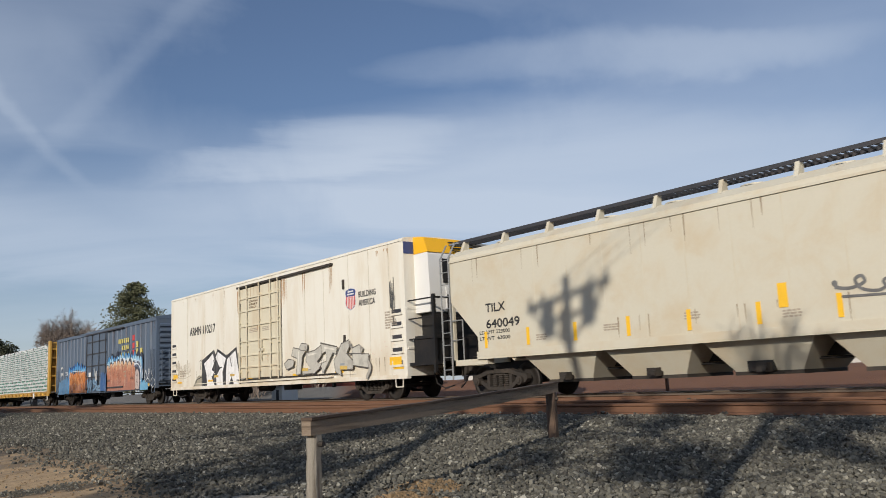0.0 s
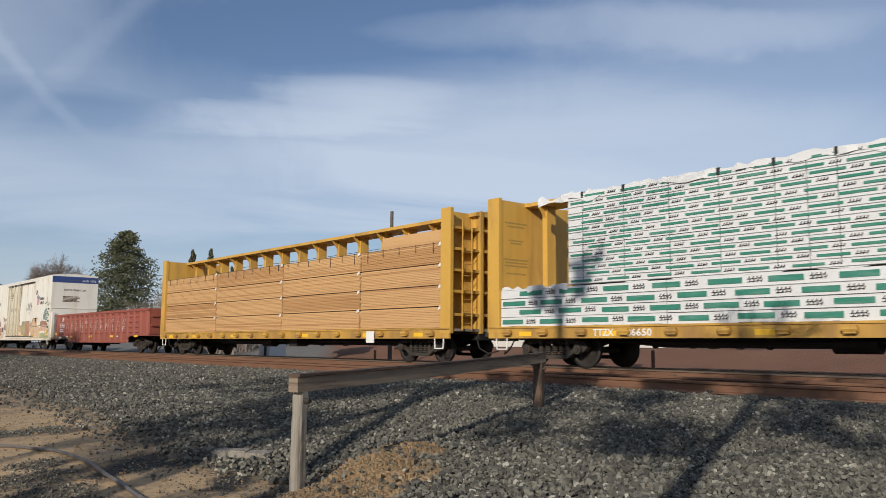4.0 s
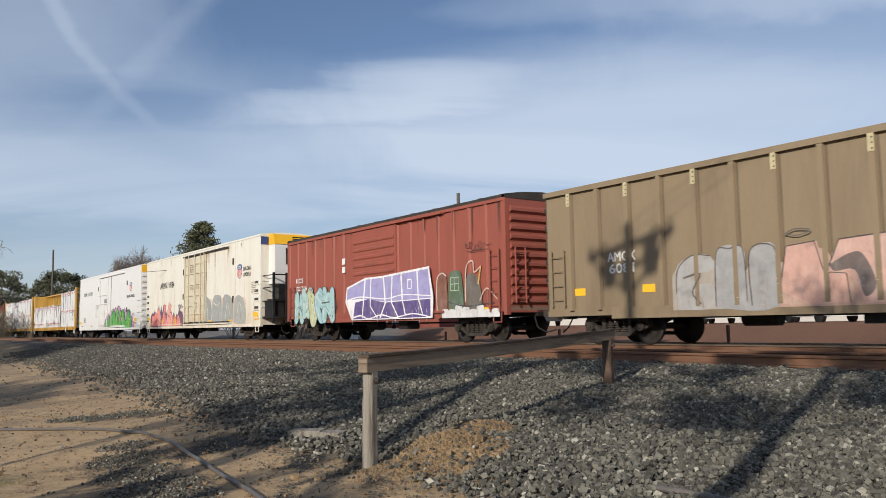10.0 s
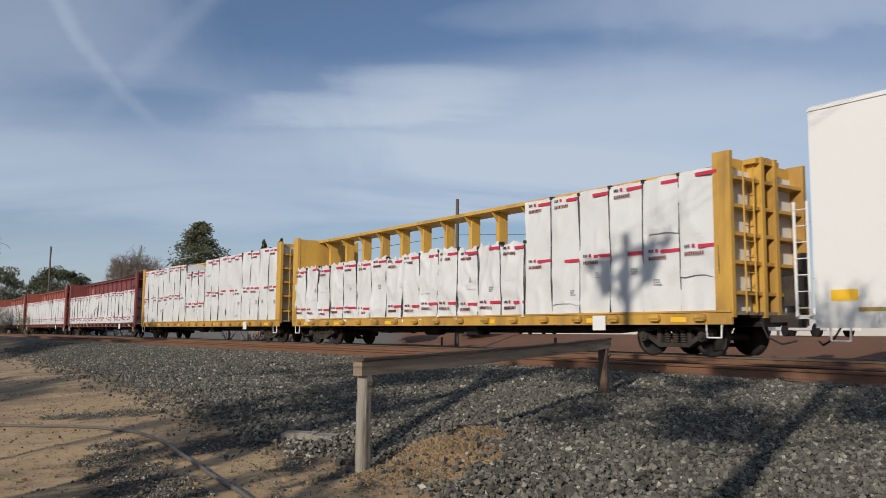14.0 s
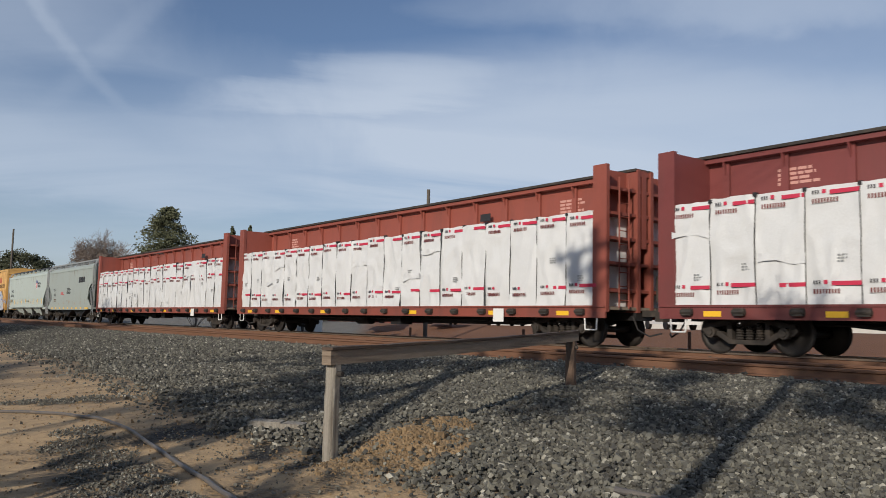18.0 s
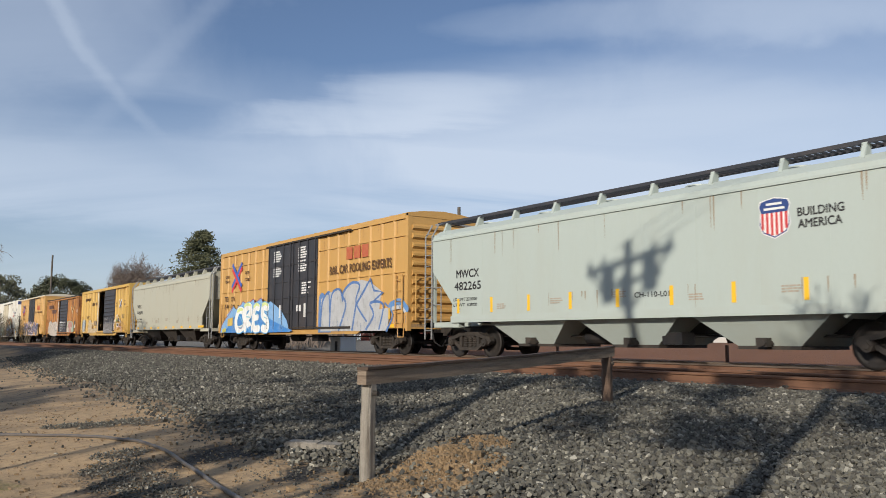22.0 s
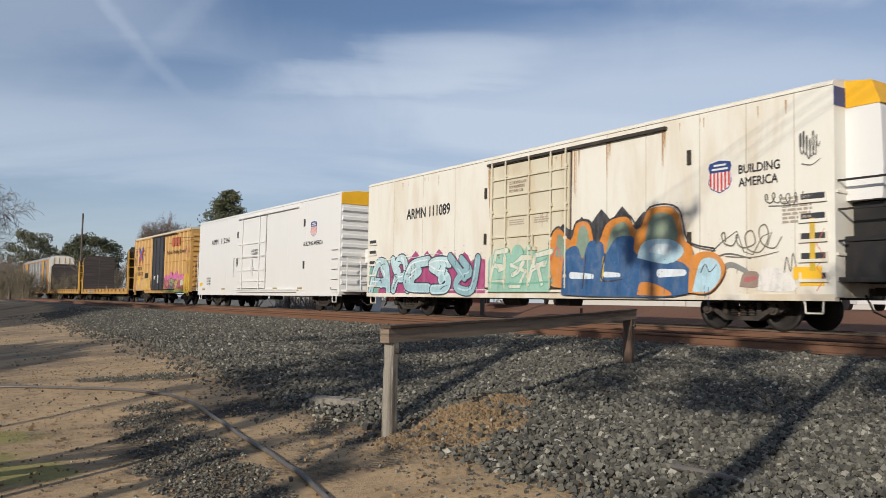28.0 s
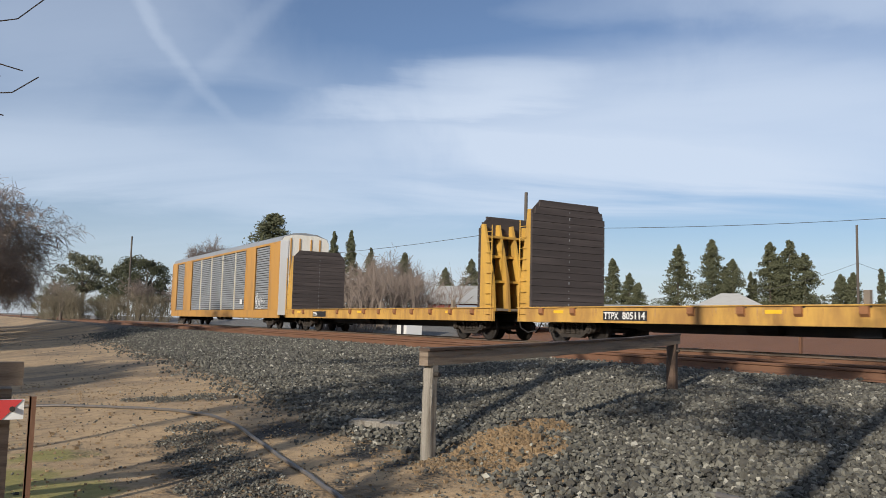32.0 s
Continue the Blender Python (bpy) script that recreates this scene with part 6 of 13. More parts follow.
def board_load(height, mids, torn=None, gap=None, lapped=True):
    """Wallboard in white plastic sheets with red bars and dark marks; the wrap hangs slack."""
    def load(car, Y, length, top, seed):
        rnd = random.Random(seed)
        n = 20
        zt = height
        a0, b0 = 0.25, length - 0.30
        for k in range(n):
            a, b = a0 + (b0 - a0) * k / n, a0 + (b0 - a0) * (k + 1) / n
            z = zt + rnd.uniform(-0.03, 0.03)
            if gap and gap[0] < (a + b) / 2 < gap[1]:
                z = gap[2]
            if torn and torn[0] < (a + b) / 2 < torn[1]:
                z = torn[2] + rnd.uniform(-0.05, 0.05)
            part("board_pack", Geo().box(-1.44, -0.22, Y(a + 0.02), Y(b - 0.02), 1.06, z), "wrap", car, "stack of wallboard in white wrap")
            part("far_board_pack", Geo().box(0.22, 1.44, Y(a + 0.02), Y(b - 0.02), 1.06, z), "wrap", car)
            wild = bool(torn and torn[0] < (a + b) / 2 < torn[1])
            geo, out = wavy(Y(a), Y(b), 1.03, z + (0.02 if not wild else 0.10), -1.452, 0.095 if not wild else 0.14, seed * 31 + k, 14, 22, 0.25 if wild else 0.03)
            sheet = part("plastic_sheet", geo, "wrap", car, "slack white plastic sheet", smooth=True)
            if rnd.random() < 0.85:
                part("strap", Geo().pipe([(min(out(Y(b), q), out(Y(b), q + 0.1)) - 0.012, Y(b) + 0.012 * math.sin(q * 3 + k), q) for q in (1.06, 1.5, 2.0, 2.5, 3.0, z - 0.3, z) if q <= z], 0.011, 4), "ink", car)
                part("edge_guard", Geo().box(out(Y(b), z) - 0.02, -1.42, Y(b) - 0.04, Y(b) + 0.04, z - 0.05, z + 0.035), "ink", car)

            def face(d0, d1, q0, q1):
                return min(out(Y(d), q) for d in (d0, (d0 + d1) / 2, d1) for q in (q0, q1)) - 0.006
            for m in mids:
                zz = z - m if m < 5 else m
                if zz < 1.2 or zz > z - 0.1:
                    continue
                w = b - a
                dz = rnd.uniform(-0.03, 0.03)
                o = rnd.uniform(0.0, 0.15)
                if rnd.random() < 0.9:
                    d0, d1 = a + 0.46 * w + o, a + 1.0 * w
                    plate(sheet, Y(d0), Y(d1), zz + dz, zz + dz + 0.085, "crimson", "red_bar", x=face(d0, d1, zz, zz + 0.1))
                if rnd.random() < 0.8:
                    xx = face(a + 0.1 * w, a + 0.7 * w, zz - 0.17, zz + 0.1)
                    plate(sheet, Y(a + 0.33 * w), Y(a + 0.40 * w), zz + dz + 0.03, zz + dz + 0.11, "crimson", "emblem", x=xx)
                    block_mark(sheet, lambda d: Y(d), a + 0.14 * w, zz + dz - 0.16, 0.50 * w, 0.095, "maroon", 9, x=xx, name="print_row", fill=0.62)
                    block_mark(sheet, lambda d: Y(d), a + 0.14 * w, zz + dz + 0.03, 0.15 * w, 0.075, "charcoal", 3, x=xx, name="print_row", fill=0.62)
            if rnd.random() < 0.5:
                d = a + rnd.uniform(0.3, 0.7) * (b - a)
                q = rnd.uniform(1.5, 2.2)
                bars(sheet, Y(d), q, 0.25, 0.18, 3, "galv", seed=seed + k, x=out(Y(d), q) - 0.012)
            if rnd.random() < 0.35 or wild:
                # a loose flap or fold
                q = rnd.uniform(1.3, z - 0.6)
                fl, _ = wavy(Y(a + rnd.uniform(0, 0.3)), Y(b), q, q + rnd.uniform(0.08, 0.22), -1.50, 0.07, seed * 77 + k, 10, 3, 0.08)
                part("loose_flap", fl, "wrap", sheet)
    return load


def gondola(front, length):
    """A low red gondola with pressed side panels between posts."""
    car = car_root("low_gondola", "oxide red low-sided gondola with white scribbles on its panels", "gondola", front, length)
    h = length / 2

    def Y(d):
        return h - d
    top = 2.34
    for x0, x1 in ((-1.48, -1.43), (1.43, 1.48)):
        part("side_wall", Geo().prism([(h, 0.92), (h - 2.8, 0.92), (h - 3.6, 0.55), (-h + 3.6, 0.55), (-h + 2.8, 0.92), (-h, 0.92), (-h, top), (h, top)], "x", x0, x1), "brick", car)
    part("top_rail", Geo().box(-1.57, -1.42, -h, h, top - 0.10, top + 0.03).box(1.42, 1.57, -h, h, top - 0.10, top + 0.03), "brick", car)
    part("bottom_rail", Geo().prism([(h, 0.90), (h - 2.8, 0.90), (h - 3.6, 0.53), (-h + 3.6, 0.53), (-h + 2.8, 0.90), (-h, 0.90), (-h, 1.02), (h - 17.2, 1.02), (-h + 2.9, 1.02), (-h + 3.7, 0.66), (h - 3.7, 0.66), (h - 2.9, 1.02), (h, 1.02)], "x", -1.54, -1.47), "brick", car)
    part("floor", Geo().box(-1.44, 1.44, -h, h, 0.95, 1.02), "steel", car)
    for s in (-1, 1):
        part("end_wall", Geo().box(-1.48, 1.48, s * (h - 0.05), s * h, 0.9, top).box(-1.45, 1.45, s * h, s * (h + 0.08), 1.4, 1.5).box(-1.45, 1.45, s * h, s * (h + 0.08), 1.9, 2.0), "brick", car)
    scribbles = ((((0.50, 0.98), (0.52, 0.72)), ((0.10, 0.10), (0.22, 0.66), (0.72, 0.68), (0.84, 0.08))), (((0.06, 0.0), (0.06, 0.66), (0.5, 1.0), (0.78, 0.74)), ((0.08, 0.40), (0.50, 0.62), (0.84, 0.42)), ((0.06, 0.10), (0.52, 0.36), (0.74, 0.12))),
                 (((0.12, 0.0), (0.10, 1.0), (0.46, 0.50), (0.90, 0.14), (0.0, 0.20)),), (((0.08, 0.0), (0.06, 1.0)), ((0.90, 0.0), (0.86, 1.0)), ((0.08, 0.36), (0.48, 0.60), (0.88, 0.38))), (((0.5, 0.0), (0.48, 1.0)), ((0.1, 0.7), (0.48, 1.0), (0.86, 0.74))))
    posts = [0.72] + [2.46 + 0.97 * k for k in range(15)] + [length - 0.45]
    for k, d in enumerate(posts):
        low = 0.92 if d < 3.2 or d > length - 3.2 else 0.56
        part("side_post", Geo().prism([(-1.48, Y(d) - 0.15), (-1.57, Y(d) - 0.10), (-1.57, Y(d) + 0.10), (-1.48, Y(d) + 0.15)], "z", low, top - 0.08), "brick", car)
        if 1 <= k < 15:
            for z in (1.06, 1.34, 1.62, 1.90, 2.12):
                part("panel_pressing", Geo().prism([(-1.48, z), (-1.525, z + 0.05), (-1.525, z + 0.08), (-1.48, z + 0.15)], "y", Y(d + 0.78), Y(d + 0.19)), "brick", car)
            if k < 13:
                sketch = Mural(d + 0.22, d + 0.75, 1.20, 1.96, k, -1.530)
                for way in scribbles[(k - 1) % 5]:
                    sketch.line((0.82, 0.72, 0.68), 0.032, way, False)
                sketch(car, Y)
            if k % 4 == 2:
                plate(car, Y(d + 0.20), Y(d + 0.72), 0.84, 0.95, "reflect", x=-1.545)
            if k % 5 == 1:
                plate(car, Y(d + 0.35), Y(d + 0.58), 0.86, 0.93, "chalk", "notice", x=-1.545)
    for z in (1.08, 1.34, 1.62, 1.90):
        part("panel_pressing", Geo().prism([(-1.48, z), (-1.52, z + 0.05), (-1.52, z + 0.08), (-1.48, z + 0.15)], "y", Y(0.55), Y(0.06)), "brick", car)
    plate(car, Y(0.90), Y(2.30), 1.06, 1.10, "dark_run", "seam", x=-1.484)
    plate(car, Y(0.20), Y(0.62), 1.02, 1.14, "reflect", x=-1.545)
    word(car, "UP", Y(1.38), 1.90, 0.46, 0.27, "chalk", x=-1.484)
    word(car, "97466", Y(1.03), 1.50, 1.12, 0.28, "chalk", x=-1.484)
    bars(car, Y(0.98), 1.18, 1.1, 0.22, 2, "chalk", x=-1.484, seed=4)
    stirrup(car, Y(0.5), "brick", 0.9)
    running_gear(car, length, 2.2, 0.78, 0.96)
    return car


def coal_gondola(front, length):
    """A high weathered tan gondola with deep side posts."""
    car = car_root("high_gondola", "weathered tan high-sided gondola with pale gussets and faded graffiti", "gondola", front, length)
    h = length / 2

    def Y(d):
        return h - d
    top = 4.25
    for x0, x1 in ((-1.47, -1.42), (1.42, 1.47)):
        part("side_wall", Geo().box(x0, x1, -h, h, 0.75, top), "tan", car)
    part("top_rail", Geo().box(-1.57, -1.40, -h, h, top - 0.10, top + 0.04).box(1.40, 1.57, -h, h, top - 0.10, top + 0.04), "tan", car)
    part("side_sill", Geo().box(-1.55, -1.46, -h + 2.5, h - 2.5, 0.66, 0.95), "tan", car)
    part("floor", Geo().box(-1.42, 1.42, -h, h, 0.95, 1.05), "steel", car)
    for s in (-1, 1):
        part("end_wall", Geo().box(-1.47, 1.47, s * (h - 0.05), s * h, 0.9, top), "black", car)
        for z in (1.2, 1.7, 2.2, 2.7, 3.2, 3.7):
            part("end_rib", Geo().prism([(s * h, z), (s * (h + 0.14), z + 0.06), (s * (h + 0.14), z + 0.16), (s * h, z + 0.22)], "x", -1.40, 1.40), "steel", car)
    for k in range(14):
        d = 1.0 + k * (length - 2.0) / 13
        part("side_post", Geo().prism([(-1.47, Y(d) - 0.08), (-1.56, Y(d) - 0.06), (-1.56, Y(d) + 0.06), (-1.47, Y(d) + 0.08)], "z", 0.9, top - 0.08), "tan", car)
        # the post's shadow line, put on as a thin dark strip
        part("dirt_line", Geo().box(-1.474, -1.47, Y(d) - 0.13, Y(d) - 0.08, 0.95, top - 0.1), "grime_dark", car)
        if k % 2 == 0:
            gs = part("gusset", Geo().box(-1.572, -1.56, Y(d) - 0.07, Y(d) + 0.06, top - 0.46, top - 0.1), "straw_grey", car, "pale riveted gusset")
            for q in range(3):
                part("rivet", Geo().tube((-1.582, Y(d) - 0.03, top - 0.40 + 0.11 * q), (-1.57, Y(d) - 0.03, top - 0.40 + 0.11 * q), 0.018, n=6), "ink", gs)
    word(car, "AMGX", Y(2.35), 2.15, 0.95, 0.24, "chalk", x=-1.475)
    word(car, "6081", Y(2.4), 1.84, 0.85, 0.24, "chalk", x=-1.475)
    ladder(car, Y(0.25), Y(0.75), 1.0, 2.6, 4, "tan", x=-1.54)
    grabs(car, Y(length - 0.8), Y(length - 0.3), (1.2, 1.7, 2.2, 2.7, 3.2, 3.7), "tan", x=-1.56)
    Mural(4.5, 10.3, 0.82, 2.2, 12, -1.556).cloud((0.36, 0.32, 0.27), 0.0, 0.52, 0.80, 0.0, 6, 0.1).cloud((0.46, 0.30, 0.24), 0.48, 1.0, 0.84, 0.0, 5, 0.1).fill((0.36, 0.355, 0.345), [(0.02, 0.02), (0.02, 0.7), (0.10, 0.92), (0.19, 0.90), (0.20, 0.66), (0.10, 0.60), (0.12, 0.44), (0.20, 0.40), (0.18, 0.02)]).fill((0.31, 0.31, 0.31), [(0.21, 0.02), (0.22, 0.95), (0.34, 0.97), (0.35, 0.5), (0.37, 0.5), (0.37, 0.93), (0.48, 0.95), (0.48, 0.02)]).fill((0.55, 0.33, 0.27), [(0.49, 0.25), (0.52, 0.94), (0.64, 0.97), (0.66, 0.5), (0.74, 0.45), (0.74, 0.05), (0.60, 0.02)], False).fill((0.56, 0.35, 0.29), [(0.67, 0.5), (0.72, 0.96), (0.92, 1.0), (0.96, 0.6), (1.02, 0.5), (1.04, 0.05), (0.80, 0.02), (0.76, 0.4)], False).fill((0.14, 0.11, 0.10), [(0.68, 0.60), (0.75, 0.74), (0.80, 0.72), (0.84, 0.3), (0.80, 0.12), (0.77, 0.5), (0.70, 0.50)]).line((0.07, 0.05, 0.05), 0.035, [(0.02, 0.3), (0.03, 0.7), (0.10, 0.92), (0.19, 0.90)]).line((0.07, 0.05, 0.05), 0.035, [(0.21, 0.05), (0.22, 0.93), (0.28, 0.98), (0.34, 0.95), (0.35, 0.1)]).line((0.07, 0.05, 0.05), 0.035, [(0.37, 0.05), (0.37, 0.91), (0.47, 0.95), (0.48, 0.5)]).line((0.07, 0.05, 0.05), 0.035, [(0.49, 0.3), (0.52, 0.93), (0.63, 0.97), (0.66, 0.5), (0.74, 0.46), (0.75, 0.05)], False).line((0.07, 0.05, 0.05), 0.035, [(0.67, 0.5), (0.72, 0.96), (0.91, 1.0), (0.96, 0.6), (1.02, 0.5), (1.04, 0.1)], False).line((0.10, 0.08, 0.07), 0.05, [(0.06, 0.55), (0.14, 0.60), (0.10, 0.3), (0.14, 0.1)]).line((0.09, 0.08, 0.07), 0.03, [(0.52, 1.12), (0.56, 1.18), (0.62, 1.14), (0.57, 1.08), (0.52, 1.12)]).mist((0.12, 0.09, 0.08), 0.22, 0.98, 0.36, 0.44, 40, 0.03).mist((0.50, 0.34, 0.28), 0, 1, 0, 0.5, 60, 0.10).line((0.12, 0.09, 0.06), 0.025, [(0.93, 0.9), (0.98, 1.05), (1.02, 0.85), (1.06, 1.0), (1.10, 0.82), (1.14, 1.0)], False).drips((0.30, 0.22, 0.18), 18, 0.5)(car, Y)
    Mural(10.5, 14.4, 0.85, 2.2, 21, -1.556).line((0.60, 0.55, 0.46), 0.035, [(0.02, 0.1), (0.06, 0.6), (0.12, 0.75), (0.16, 0.4), (0.10, 0.3), (0.2, 0.05)]).line((0.60, 0.55, 0.46), 0.035, [(0.28, 0.1), (0.24, 0.55), (0.36, 0.6), (0.40, 0.2), (0.3, 0.12)]).line((0.58, 0.53, 0.44), 0.025, [(0.46, 0.35), (0.47, 0.75), (0.56, 0.75), (0.56, 0.35), (0.46, 0.35)], False).line((0.62, 0.57, 0.48), 0.03, [(0.66, 0.7), (0.70, 0.9), (0.73, 0.7), (0.77, 0.92), (0.82, 0.72), (0.9, 0.92)], False).line((0.62, 0.57, 0.48), 0.03, [(0.66, 0.35), (0.72, 0.6), (0.76, 0.4), (0.82, 0.6), (0.88, 0.38)], False).mist((0.40, 0.34, 0.26), 0, 1, 0, 0.5, 60, 0.10).drips((0.42, 0.36, 0.28), 14, 0.6)(car, Y)
    for d in (1.1, 3.5, 14.9):
        plate(car, Y(d), Y(d + 0.4), 1.3, 1.5, "reflect", x=-1.475)
    part("tarp_edge", Geo().box(-1.4, 1.4, -h, -h + 0.5, top - 0.02, top + 0.10), "black", car)
    running_gear(car, length, 2.2, 0.70, 0.95)
    return car


def bulkhead_flat(front, length, seed, mark, top=4.55, inset=0.95):
    """An empty bulkhead flat car: yellow frame, plank-faced bulkheads with braces behind."""
    car = car_root("bulkhead_flat_car", "empty yellow bulkhead flat car with dark plank-faced end walls", "flat car", front, length, "bulkhead flat cars of the train")
    h = length / 2

    def Y(d):
        return h - d
    part("deck", Geo().box(-1.48, 1.48, -h, h, 1.02, 1.10), "deck", car)
    part("side_sill", Geo().box(-1.55, -1.47, -h, h, 0.66, 1.10).box(1.47, 1.55, -h, h, 0.66, 1.10), "worn_yellow", car)
    part("top_flange", Geo().box(-1.60, -1.46, -h, h, 1.10, 1.13), "worn_yellow", car)
    part("underframe", Geo().prism([(-h + 2.2, 0.75), (-h + 5, 0.42), (h - 5, 0.42), (h - 2.2, 0.75)], "x", -0.4, 0.4), "black", car)
    n = 13
    for k in range(n):
        y = -h + 1.3 + k * (length - 2.6) / (n - 1)
        if abs(y - Y(5.1)) < 1.35:
            continue
        pocket = part("stake_pocket", Geo().prism([(-1.55, 0.86), (-1.62, 0.93), (-1.62, 1.09), (-1.55, 1.09)], "y", y - 0.10, y + 0.10), "stake_rust", car, "rusty stake pocket")
        part("rib", Geo().box(-1.56, -1.55, y - 0.15, y + 0.15, 1.06, 1.095), "steel", pocket)
        if k % 4 == 1:
            part("stake", Geo().box(-1.50, -1.40, y - 0.07, y + 0.07, 1.10, 1.42), "deck", car, "short timber stake")
    for s in (-1, 1):
        e = s * (h - inset)
        face = [(-1.52, 1.08), (-1.52, top - 0.35), (-1.20, top), (1.20, top), (1.52, top - 0.35), (1.52, 1.08)]
        b = part("bulkhead", Geo().prism(face, "y", e, e + s * 0.06), "plank", car)
        for k in range(15):
            z = 1.12 + k * (top - 1.1) / 15
            w = 1.54 if z < top - 0.5 else (1.42 if z < top - 0.25 else 1.25)
            part("plank", Geo().box(-w, w, e - s * 0.07, e, z, z + (top - 1.1) / 15 - 0.012), "plank", b)
        for k in range(14):
            part("bolt", Geo().box(-0.012, 0.012, e - s * 0.078, e - s * 0.069, 1.2 + k * (top - 1.3) / 14, 1.2 + k * (top - 1.3) / 14 + 0.035 + 0.05 * (k % 3 == 0)), "galv", b)
        for x in (-1.52, -0.9, -0.32, 0.25, 0.85, 1.42):
            part("brace", Geo().prism([(e + s * 0.06, 1.0), (s * (h + 0.02), 1.0), (s * (h - 0.12), 2.2), (e + s * 0.24, top - 0.3), (e + s * 0.06, top - 0.3)], "x", x, x + 0.09), "yellow", b)
        for z in (2.0, 2.9, 3.6):
            part("cross_rib", Geo().box(-1.45, 1.45, e + s * 0.06, e + s * (0.70 if z < 2.5 else 0.42), z, z + 0.08), "yellow", b)
        g = Geo().pipe([(-1.58, s * (h - 0.1), 0.7), (-1.58, s * (h - 0.1), 4.0)], 0.02)
        for k in range(9):
            g.pipe([(-1.58, s * (h - 0.1), 0.9 + 0.36 * k), (-1.58, s * (h - 0.45), 0.9 + 0.36 * k)], 0.014, 5)
        part("end_ladder", g, "yellow", car)
    plate(car, Y(4.15), Y(5.88), 0.73, 1.00, "ink", "number_panel", x=-1.553, label="black panel")
    word(car, "TTPX", Y(4.2), 0.77, 0.58, 0.19, "chalk", x=-1.562)
    if mark:
        word(car, mark, Y(4.95), 0.77, 0.86, 0.19, "chalk", x=-1.562)
    for d in (1.9, 9.6, length - 3.2):
        plate(car, Y(d), Y(d + 0.45), 0.93, 1.02, "reflect", x=-1.552)
    rust_runs(car, [(0, 1.06, 0.34, 60, length - 1)], "rust_run", -1.5515, seed)
    running_gear(car, length, 2.2, 0.66, 0.95)
    return car


def autorack(front, length):
    """An enclosed car carrier: galvanised slatted side screens in an ochre frame, arched silver roof."""
    car = car_root("autorack", "enclosed car carrier with galvanised slatted sides and ochre frame", "autorack", front, length)
    h = length / 2

    def Y(d):
        return h - d
    eave = 5.0
    part("inner_shell", Geo().box(-1.40, 1.42, -h + 0.3, h - 0.3, 1.0, eave), "charcoal", car)
    for x in (-1.50, 1.40):
        part("side_sill", Geo().box(x, x + 0.10, -h, h, 0.62, 1.12), "ochre", car)
    part("top_rail", Geo().box(-1.51, -1.40, -h, h, eave - 0.03, eave + 0.10), "ochre", car)
    part("roof", Geo().prism([(-1.50, eave + 0.08), (-1.38, eave + 0.36), (-0.75, eave + 0.60), (0, eave + 0.66), (0.75, eave + 0.60), (1.38, eave + 0.36), (1.50, eave + 0.08)], "y", -h, h), "screen", car, "arched galvanised roof")
    for a, b in ((0.0, 1.65), (4.35, 6.65), (20.93, 22.85), (25.65, length)):
        pan = part("frame_panel", Geo().box(-1.525, -1.42, Y(a), Y(b), 1.10, eave), "ochre", car)
        part("panel_edge", Geo().box(-1.55, -1.52, Y(b) - 0.04, Y(b) + 0.04, 1.1, eave), "ochre", pan)
        part("panel_edge", Geo().box(-1.55, -1.52, Y(a) - 0.04, Y(a) + 0.04, 1.1, eave), "ochre", pan)
    rows = 26
    for a, b in ((1.65, 4.35), (6.65, 9.45), (9.45, 12.4), (12.4, 15.3), (15.3, 18.4), (18.4, 20.93), (22.85, 25.65)):
        sc = part("side_screen", Geo().box(-1.515, -1.43, Y(b) - 0.05, Y(b) + 0.05, 1.12, eave), "beige", car, "slatted galvanised screen with a pale post")
        me = Geo().prism([(-1.475, 0.0), (-1.475, 0.07), (-1.43, 0.115), (-1.43, 0.0)], "y", Y(b) + 0.05, Y(a) - 0.05).mesh("slat")
        me.materials.append(M("screen"))
        for r in range(rows):
            sl = new("slat", me)
            sl.parent = sc
            sl.matrix_basis = pose(0, 0, 1.16 + r * (eave - 1.2) / rows)
    for s in (-1, 1):
        part("end_door", Geo().prism([(-1.48, 1.0), (-1.48, eave + 0.1), (-1.3, eave + 0.36), (-0.7, eave + 0.52), (0.7, eave + 0.52), (1.3, eave + 0.36), (1.48, eave + 0.1), (1.48, 1.0)], "y", s * (h - 0.3), s * (h + 0.02)), "cream", car, "cream folding end doors")
        for x in (-0.9, -0.35, 0.35, 0.9):
            part("door_fold", Geo().box(x - 0.04, x + 0.04, s * (h + 0.02), s * (h + 0.06), 1.1, eave + 0.3), "ochre", car)
        part("corner_post", Geo().box(-1.535, -1.05, s * (h + 0.025), s * (h + 0.055), 0.8, eave + 0.15), "white", car)
    tag_line(car, Y(23.0), Y(25.0), 1.2, 2.2, (0.75, 0.75, 0.75), 8, 0.06, -1.535, 6)
    plate(car, Y(19.9), Y(20.4), 1.5, 1.8, "chalk", "notice", x=-1.535)
    running_gear(car, length, 2.6, 0.72, 1.0)
    return car


# ---- the train, front to rear ----
def scrawl(a, b, z0, z1, rgb, seed, width=0.035, loops=9, x=-1.559):
    return lambda car, Y: tag_line(car, Y(a), Y(b), z0, z1, rgb, seed, width, x, loops)


def plate_at(a, b, z0, z1, mat):
    return lambda car, Y: plate(car, Y(a), Y(b), z0, z1, mat, "notice")


